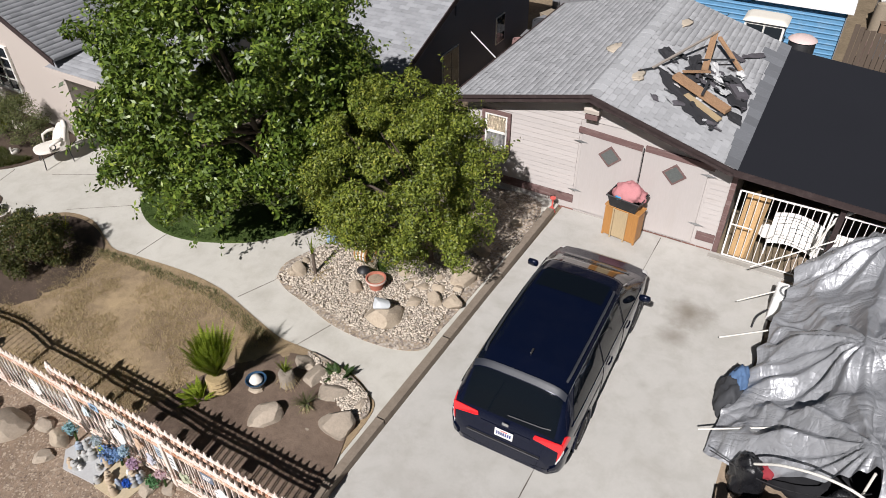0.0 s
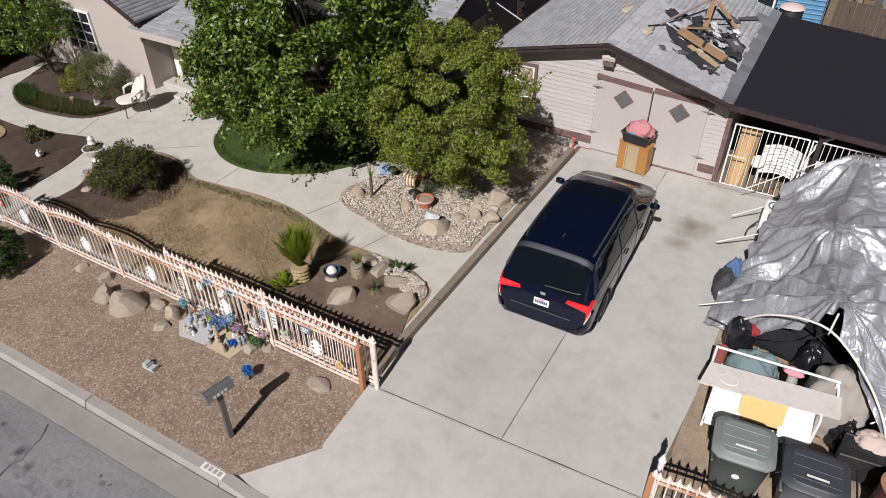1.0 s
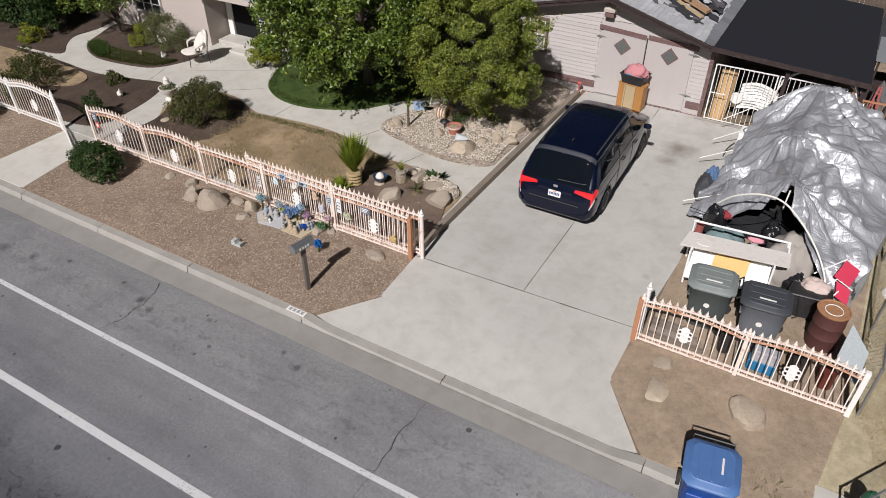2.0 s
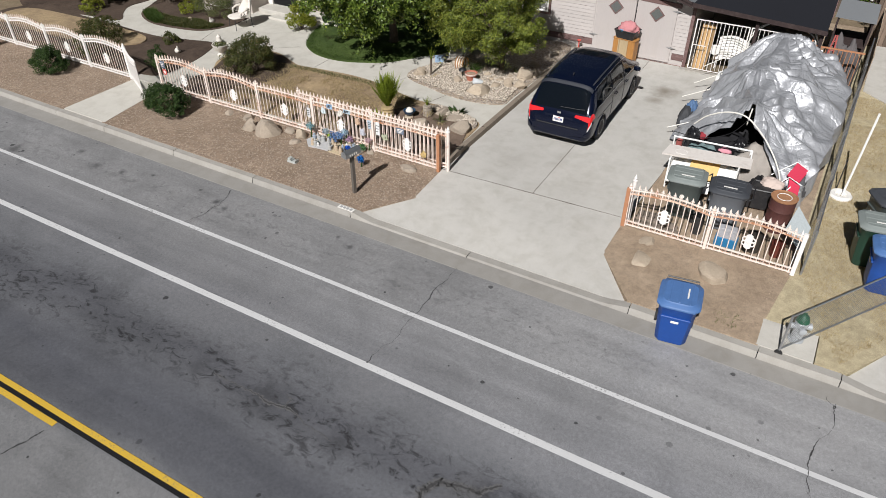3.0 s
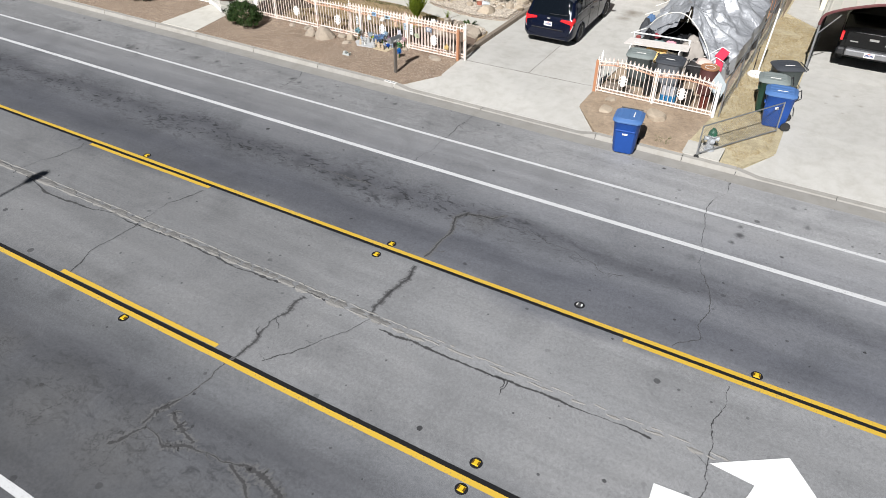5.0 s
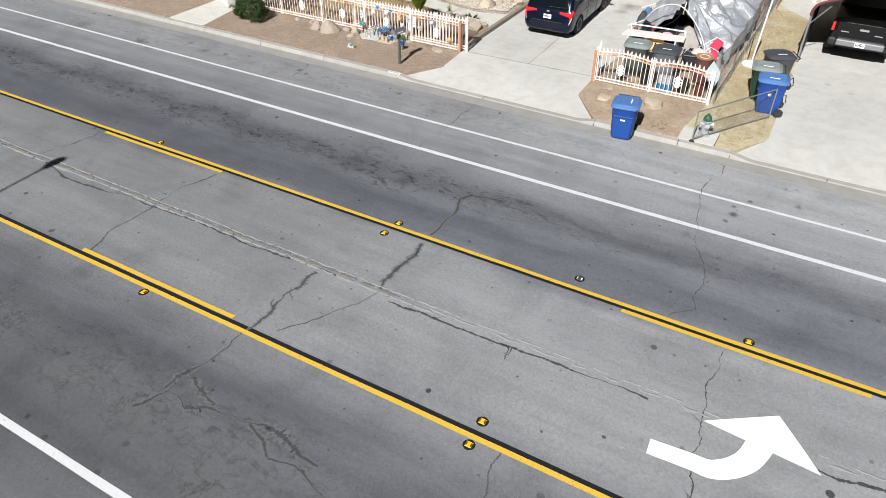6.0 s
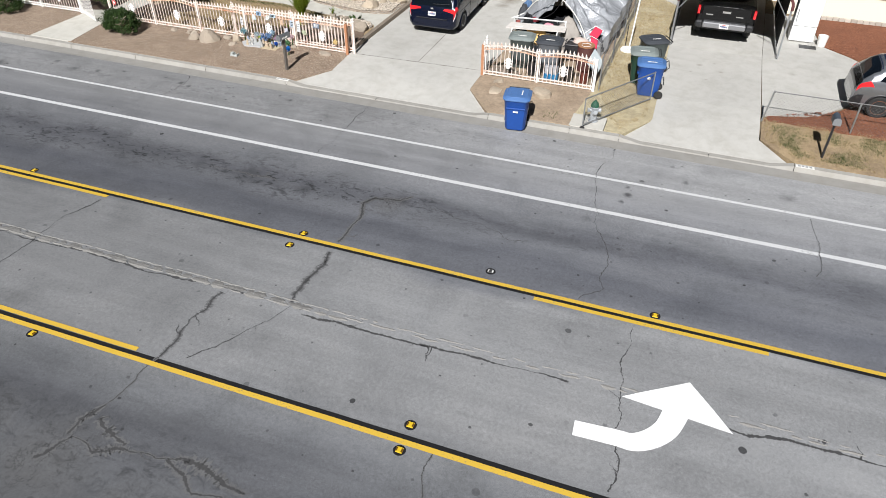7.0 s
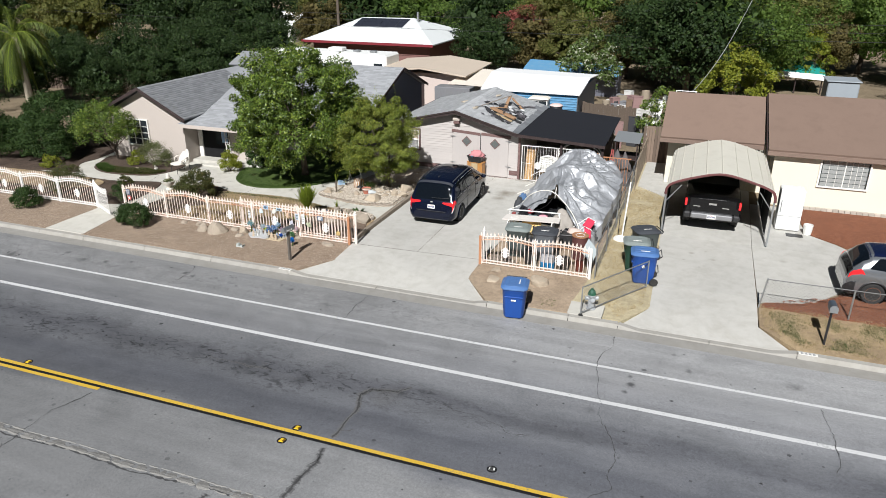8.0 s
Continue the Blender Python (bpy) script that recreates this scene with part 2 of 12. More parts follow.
def plain(name, col, rough=0.7, metal=0.0, var=0.18, big=0.6, fine=25.0, bmp=0.25, dist=0.004, dirt=None, dirt_amt=0.35, piece=0.0, stretch=(1, 1, 1), spec=0.5, coat=0.0):
    """A surface of one colour with broad blotches, fine grain, dirt and relief; piece: how much each piece differs."""
    m = bpy.data.materials.new(name)
    nt, b = tree_of(m)
    v = coords(nt, stretch)
    n1, n2 = noise_node(nt, v, big, 4.0), noise_node(nt, v, fine, 6.0, 0.65)
    c = mix(nt, n1, shade(col, 1 - var), shade(col, 1 + var))
    c = mix(nt, 0.6, c, ramp(nt, n2, [(0.3, shade(col, 1 - 1.2 * var)), (0.72, shade(col, 1 + 0.9 * var))]))
    if dirt is not None:
        n3 = noise_node(nt, v, big * 3.1, 7.0, 0.7, 0.4)
        c = mix(nt, math_node(nt, "MULTIPLY", span(nt, n3, 0.5, 0.72), dirt_amt), c, dirt)
    if piece:
        oi = nt.nodes.new("ShaderNodeObjectInfo")
        gi = nt.nodes.new("ShaderNodeNewGeometry")
        r = math_node(nt, "FRACT", math_node(nt, "ADD", oi.outputs["Random"], gi.outputs["Random Per Island"]))
        c = mix(nt, 1.0, c, ramp(nt, r, [(0.0, (1 - piece,) * 3), (1.0, (1 + piece,) * 3)]), "MULTIPLY")
    link(nt, c, b.inputs["Base Color"])
    b.inputs["Metallic"].default_value = metal
    b.inputs["Specular IOR Level"].default_value = spec
    b.inputs["Coat Weight"].default_value = coat
    link(nt, math_node(nt, "ADD", rough - 0.08, math_node(nt, "MULTIPLY", n2, 0.16)), b.inputs["Roughness"])
    if bmp:
        bump(nt, b, n2, bmp, dist)
    return m


def leaf_mat(name, dark, light, yellow=None, gloss=0.45, pale=0.25, spec=0.18):
    """Leaves that let some light through and differ from one to the next."""
    m = bpy.data.materials.new(name)
    nt, b = tree_of(m)
    gi = nt.nodes.new("ShaderNodeNewGeometry")
    v = coords(nt)
    stops = [(0.0, dark), (0.75, light)] + ([(1.0, yellow)] if yellow else [])
    c = ramp(nt, math_node(nt, "FRACT", math_node(nt, "ADD", math_node(nt, "MULTIPLY", gi.outputs["Random Per Island"], 0.75), math_node(nt, "MULTIPLY", noise_node(nt, v, 0.7), 0.3))), stops)
    link(nt, c, b.inputs["Base Color"])
    b.inputs["Roughness"].default_value = gloss
    tr = nt.nodes.new("ShaderNodeBsdfTranslucent")
    link(nt, mix(nt, 1.0, c, (1.3, 1.35, 0.6), "MULTIPLY"), tr.inputs["Color"])
    b.inputs["Specular IOR Level"].default_value = spec
    mx = nt.nodes.new("ShaderNodeMixShader")
    mx.inputs[0].default_value = pale
    link(nt, b.outputs[0], mx.inputs[1])
    link(nt, tr.outputs[0], mx.inputs[2])
    link(nt, mx.outputs[0], nt.nodes["Material Output"].inputs["Surface"])
    return m


def spot(nt, xy, cx, cy, r, wob, soft=2.1):
    """1 inside an uneven blot round (cx, cy), 0 outside; for oil and tyre stains."""
    sub = nt.nodes.new("ShaderNodeVectorMath")
    sub.operation = "DISTANCE"
    link(nt, xy, sub.inputs[0])
    sub.inputs[1].default_value = (cx, cy, 0)
    d = math_node(nt, "ADD", sub.outputs["Value"], math_node(nt, "MULTIPLY", wob, r * 1.6))
    return math_node(nt, "SUBTRACT", 1.0, span(nt, d, r * 0.9, r * soft))


def flat_xy(nt):
    tc = nt.nodes.new("ShaderNodeTexCoord")
    s = nt.nodes.new("ShaderNodeVectorMath")
    s.operation = "MULTIPLY"
    link(nt, tc.outputs["Object"], s.inputs[0])
    s.inputs[1].default_value = (1, 1, 0)
    return s.outputs["Vector"], tc


def asphalt_mat():
    m = bpy.data.materials.new("worn asphalt")
    nt, b = tree_of(m)
    xy, tc = flat_xy(nt)
    v = coords(nt)
    sep = nt.nodes.new("ShaderNodeSeparateXYZ")
    link(nt, tc.outputs["Object"], sep.inputs[0])
    wav = math_node(nt, "MULTIPLY", math_node(nt, "SUBTRACT", noise_node(nt, coords(nt, (0.35, 1, 1)), 0.9, 4.0), 0.5), 1.6)
    y = math_node(nt, "ADD", sep.outputs["Y"], wav)
    # lanes differ by age and wear: pale parking strip, dark driven lane, pale turn lane, dark lane
    t = span(nt, y, -21.0, 0.0)
    lane = ramp(nt, t, [(0.0, (0.133, 0.136, 0.146)), (0.16, (0.120, 0.122, 0.128)), (0.23, (0.078, 0.079, 0.084)), (0.29, (0.092, 0.094, 0.100)), (0.335, (0.084, 0.086, 0.094)), (0.385, (0.133, 0.136, 0.143)), (0.43, (0.186, 0.187, 0.190)),
                        (0.60, (0.190, 0.191, 0.194)), (0.63, (0.104, 0.107, 0.119)), (0.67, (0.084, 0.087, 0.099)), (0.705, (0.122, 0.125, 0.136)), (0.735, (0.086, 0.088, 0.098)), (0.765, (0.136, 0.139, 0.148)), (0.80, (0.175, 0.177, 0.186)), (0.90, (0.228, 0.228, 0.231)), (1.0, (0.235, 0.234, 0.235))])
    streak = noise_node(nt, coords(nt, (0.12, 1.6, 1)), 1.3, 6.0, 0.6)
    fine = noise_node(nt, v, 90.0, 3.0, 0.7)
    # the road colour grows paler from west to east
    east_tone = ramp(nt, span(nt, math_node(nt, "ADD", sep.outputs["X"], math_node(nt, "MULTIPLY", wav, 2.0)), -14.0, 12.0), [(0.0, (0.92,) * 3), (0.28, (0.93,) * 3), (0.46, (1.0,) * 3), (0.62, (1.18,) * 3), (1.0, (1.30,) * 3)])
    lane = mix(nt, 1.0, lane, east_tone, "MULTIPLY")
    blot = noise_node(nt, v, 0.55, 6.0, 0.62, 0.6)
    c = mix(nt, 1.0, lane, ramp(nt, streak, [(0.3, (0.86,) * 3), (0.7, (1.13,) * 3)]), "MULTIPLY")
    c = mix(nt, 1.0, c, ramp(nt, blot, [(0.28, (0.80,) * 3), (0.5, (1.0,) * 3), (0.75, (1.10, 1.09, 1.08))]), "MULTIPLY")
    c = mix(nt, 1.0, c, ramp(nt, fine, [(0.25, (0.64,) * 3), (0.75, (1.36,) * 3)]), "MULTIPLY")
    # broken dark tar marks along the driven lanes, and small drips of oil
    for yc, wd, amt in ((-5.75, 0.95, 0.95), (-14.6, 1.0, 0.5), (-1.6, 0.9, 0.3)):
        band = math_node(nt, "SUBTRACT", 1.0, span(nt, math_node(nt, "ABSOLUTE", math_node(nt, "SUBTRACT", y, yc)), 0.15 * wd, wd))
        mark = span(nt, noise_node(nt, coords(nt, (0.6, 1.0, 1)), 5.2, 7.0, 0.74, 0.9), 0.515, 0.62)
        here = math_node(nt, "SUBTRACT", 1.0, math_node(nt, "MULTIPLY", span(nt, sep.outputs["X"], 0.0, 4.5), 0.75))
        c = mix(nt, math_node(nt, "MULTIPLY", math_node(nt, "MULTIPLY", math_node(nt, "MULTIPLY", band, mark), amt), here), c, (0.020, 0.020, 0.022))
    for size, base, more, amt in ((1.5, 0.035, 0.11, 0.95), (3.3, 0.030, 0.12, 0.85)):
        drip = node(nt, "ShaderNodeTexVoronoi", Scale=size)
        link(nt, v, drip.inputs["Vector"])
        dsep = nt.nodes.new("ShaderNodeSeparateColor")
        link(nt, drip.outputs["Color"], dsep.inputs[0])
        dr = math_node(nt, "LESS_THAN", math_node(nt, "ADD", drip.outputs["Distance"], math_node(nt, "MULTIPLY", noise_node(nt, v, 14.0), 0.06)), math_node(nt, "ADD", base, math_node(nt, "MULTIPLY", dsep.outputs[0], more)))
        c = mix(nt, math_node(nt, "MULTIPLY", dr, math_node(nt, "MULTIPLY", dsep.outputs[1], amt)), c, (0.030, 0.030, 0.032))
    # grit, and crazed cracks with pale dust where the far lane has broken up
    c = mix(nt, 1.0, c, ramp(nt, noise_node(nt, v, 17.0, 5.0, 0.75), [(0.25, (0.76,) * 3), (0.5, (1.0,) * 3), (0.75, (1.22,) * 3)]), "MULTIPLY")
    wob = noise_node(nt, v, 3.2, 5.0, 0.65)
    craze = node(nt, "ShaderNodeTexVoronoi", Scale=1.7)
    craze.feature = "DISTANCE_TO_EDGE"
    warp = nt.nodes.new("ShaderNodeVectorMath")
    warp.operation = "ADD"
    wn = node(nt, "ShaderNodeTexNoise", Scale=2.2, Detail=5.0, Roughness=0.7)
    link(nt, v, wn.inputs["Vector"])
    link(nt, v, warp.inputs[0])
    link(nt, wn.outputs["Color"], warp.inputs[1])
    link(nt, warp.outputs["Vector"], craze.inputs["Vector"])
    edge = math_node(nt, "SUBTRACT", 1.0, span(nt, craze.outputs["Distance"], 0.004, 0.03))
    zone = 0.0
    for cx, cy, r in ((-1.8, -14.9, 0.9), (-3.6, -15.0, 0.9), (0.4, -15.6, 0.9), (-6.0, -14.6, 0.7), (2.6, -16.2, 0.8), (0.6, -5.8, 0.45)):
        zone = math_node(nt, "MAXIMUM", zone, spot(nt, xy, cx, cy, r, wob))
    crumb = span(nt, noise_node(nt, v, 26.0, 4.0, 0.8), 0.56, 0.66)
    c = mix(nt, math_node(nt, "MULTIPLY", zone, 0.30), c, (0.120, 0.117, 0.112))
    c = mix(nt, math_node(nt, "MULTIPLY", math_node(nt, "MULTIPLY", crumb, zone), 0.8), c, (0.035, 0.034, 0.034))
    c = mix(nt, math_node(nt, "MULTIPLY", math_node(nt, "MULTIPLY", edge, zone), math_node(nt, "MULTIPLY", wob, 1.9)), c, (0.032, 0.031, 0.031))
    blot2 = noise_node(nt, v, 5.5, 6.0, 0.7)
    for cx, cy, r, k in ((6.25, -2.7, 0.13, .7), (6.32, -3.1, 0.20, .75), (6.2, -3.5, 0.12, .7), (7.7, -1.9, 0.16, .5), (7.35, -3.5, 0.08, .8), (7.1, -2.2, 0.05, .8), (-9.2, -1.3, 0.22, .75), (-8.8, -1.42, 0.16, .75), (-10.0, -1.1, 0.09, .8), (-11.7, -1.2, 0.10, .7), (-5.0, -1.16, .14, .6), (-5.5, -.97, .1, .6), (-13.5, -1.6, .3, .6), (-14.6, -1.3, .2, .6), (-12.6, -1.5, .18, .6), (-16.4, -2.2, .5, .6), (-15.6, -2.5, .3, .5), (-3.6, -5.7, 0.6, .45), (-5.2, -5.8, .5, .4), (-1.8, -5.9, .5, .4), (0.9, -5.5, .35, .55), (5.5, -4.6, .25, .3), (10.3, -1.7, .35, .4), (-20, -2.0, .6, .35), (-6, -12.9, .5, .3)):
        c = mix(nt, math_node(nt, "MULTIPLY", spot(nt, xy, cx, cy, r, blot2, 1.55), k), c, (0.022, 0.022, 0.024))
    link(nt, c, b.inputs["Base Color"])
    b.inputs["Roughness"].default_value = 0.82
    b.inputs["Specular IOR Level"].default_value = 0.35
    bump(nt, b, fine, 0.5, 0.006)
    return m


def concrete_mat(name, col=(0.47, 0.445, 0.40), stains=()):
    m = bpy.data.materials.new(name)
    nt, b = tree_of(m)
    xy, tc = flat_xy(nt)
    v = coords(nt)
    big, mid, fine = noise_node(nt, v, 0.35, 5.0, 0.6, 0.5), noise_node(nt, v, 2.2, 7.0, 0.68, 0.3), noise_node(nt, v, 70.0, 4.0, 0.7)
    c = mix(nt, big, shade(col, 0.84), shade(col, 1.12))
    c = mix(nt, 1.0, c, ramp(nt, mid, [(0.3, (0.86, 0.85, 0.83)), (0.55, (1, 1, 1)), (0.8, (1.06,) * 3)]), "MULTIPLY")
    c = mix(nt, 1.0, c, ramp(nt, fine, [(0.2, (0.88,) * 3), (0.8, (1.1,) * 3)]), "MULTIPLY")
    oi = nt.nodes.new("ShaderNodeObjectInfo")
    c = mix(nt, 1.0, c, ramp(nt, oi.outputs["Random"], [(0.0, (0.95, 0.95, 0.95)), (1.0, (1.05, 1.05, 1.04))]), "MULTIPLY")
    wob = noise_node(nt, v, 2.4, 5.0, 0.6)
    for cx, cy, r, k in stains:
        c = mix(nt, math_node(nt, "MULTIPLY", spot(nt, xy, cx, cy, r, wob), k), c, (0.16, 0.135, 0.10))
    link(nt, c, b.inputs["Base Color"])
    b.inputs["Roughness"].default_value = 0.85
    bump(nt, b, fine, 0.3, 0.004)
    return m


def paint_line(name, col):
    """Road paint, worn through in grains."""
    m = bpy.data.materials.new(name)
    nt, b = tree_of(m)
    v = coords(nt)
    w = noise_node(nt, v, 28.0, 6.0, 0.75)
    w2 = noise_node(nt, v, 1.1, 4.0)
    worn = span(nt, math_node(nt, "ADD", w, math_node(nt, "MULTIPLY", w2, 0.35)), 0.755, 0.86)
    link(nt, mix(nt, worn, mix(nt, w2, shade(col, 0.85), shade(col, 1.08)), (0.15, 0.15, 0.15)), b.inputs["Base Color"])
    b.inputs["Roughness"].default_value = 0.6
    return m


def soil_mat(name, dark, light, chips=None, scale=38.0, amount=0.5):
    m = bpy.data.materials.new(name)
    nt, b = tree_of(m)
    v = coords(nt)
    big, mid, fine = noise_node(nt, v, 0.8, 6.0, 0.65, 0.5), noise_node(nt, v, 6.0, 6.0, 0.7), noise_node(nt, v, scale * 1.7, 5.0, 0.7)
    c = mix(nt, span(nt, big, 0.3, 0.7), dark, light)
    c = mix(nt, 1.0, c, ramp(nt, mid, [(0.25, (0.72, 0.71, 0.7)), (0.75, (1.25, 1.24, 1.2))]), "MULTIPLY")
    c = mix(nt, 1.0, c, ramp(nt, fine, [(0.25, (0.65,) * 3), (0.75, (1.35,) * 3)]), "MULTIPLY")
    if chips:
        vo = node(nt, "ShaderNodeTexVoronoi", Scale=scale)
        link(nt, v, vo.inputs["Vector"])
        sp = nt.nodes.new("ShaderNodeSeparateColor")
        link(nt, vo.outputs["Color"], sp.inputs[0])
        pick = math_node(nt, "GREATER_THAN", sp.outputs[0], 1 - amount)
        c = mix(nt, pick, c, mix(nt, sp.outputs[1], chips[0], chips[1]))
    link(nt, c, b.inputs["Base Color"])
    b.inputs["Roughness"].default_value = 0.95
    b.inputs["Specular IOR Level"].default_value = 0.2
    bump(nt, b, math_node(nt, "ADD", fine, mid), 0.7, 0.02)
    return m


def glass_mat(name, tint=(0.02, 0.025, 0.03), rough=0.04, spec=0.45):
    """Dark window glass that mirrors the surroundings."""
    m = bpy.data.materials.new(name)
    nt, b = tree_of(m)
    b.inputs["Base Color"].default_value = (*tint, 1)
    b.inputs["Roughness"].default_value = rough
    b.inputs["Specular IOR Level"].default_value = spec
    v = coords(nt)
    bump(nt, b, noise_node(nt, v, 3.0, 2.0), 0.02, 0.01)
    return m


def car_paint(name, col, metal=0.35, coat=0.7):
    m = bpy.data.materials.new(name)
    nt, b = tree_of(m)
    v = coords(nt)
    dust = noise_node(nt, v, 2.5, 6.0, 0.7)
    fl = noise_node(nt, v, 900.0, 2.0)
    c = mix(nt, math_node(nt, "MULTIPLY", span(nt, dust, 0.45, 0.8), 0.008), mix(nt, fl, shade(col, 0.8), shade(col, 1.3)), (0.30, 0.27, 0.22))
    link(nt, c, b.inputs["Base Color"])
    b.inputs["Metallic"].default_value = metal
    b.inputs["Coat Weight"].default_value = coat
    b.inputs["Specular IOR Level"].default_value = 0.25
    b.inputs["Coat Roughness"].default_value = 0.06
    link(nt, math_node(nt, "ADD", 0.16, math_node(nt, "MULTIPLY", dust, 0.12)), b.inputs["Roughness"])
    return m


def shingle_mat(name, col, piece=0.22):
    return plain(name, col, 0.93, var=0.12, big=0.5, fine=55.0, bmp=0.5, dist=0.004, dirt=shade(col, 0.72), dirt_amt=0.4, piece=piece, spec=0.25)


def rust_paint(name, col, amount=0.55):
    """Old white metal paint with rust coming through."""
    m = bpy.data.materials.new(name)
    nt, b = tree_of(m)
    tc = nt.nodes.new("ShaderNodeTexCoord")
    gi = nt.nodes.new("ShaderNodeNewGeometry")
    n1 = noise_node(nt, gi.outputs["Position"], 3.0, 6.0, 0.7)
    n2 = noise_node(nt, gi.outputs["Position"], 24.0, 4.0, 0.7)
    f = span(nt, math_node(nt, "ADD", math_node(nt, "MULTIPLY", n1, 0.7), math_node(nt, "MULTIPLY", n2, 0.4)), amount, amount + 0.16)
    c = mix(nt, f, mix(nt, n1, shade(col, 0.9), shade(col, 1.06)), mix(nt, n2, (0.30, 0.11, 0.045), (0.52, 0.27, 0.15)))
    link(nt, c, b.inputs["Base Color"])
    b.inputs["Roughness"].default_value = 0.6
    return m


def clear_pane():
    """Thin clear window glass."""
    m = bpy.data.materials.new("clear window glass")
    nt, b = tree_of(m)
    b.inputs["Transmission Weight"].default_value = 1.0
    b.inputs["Roughness"].default_value = 0.02
    b.inputs["IOR"].default_value = 1.45
    return m


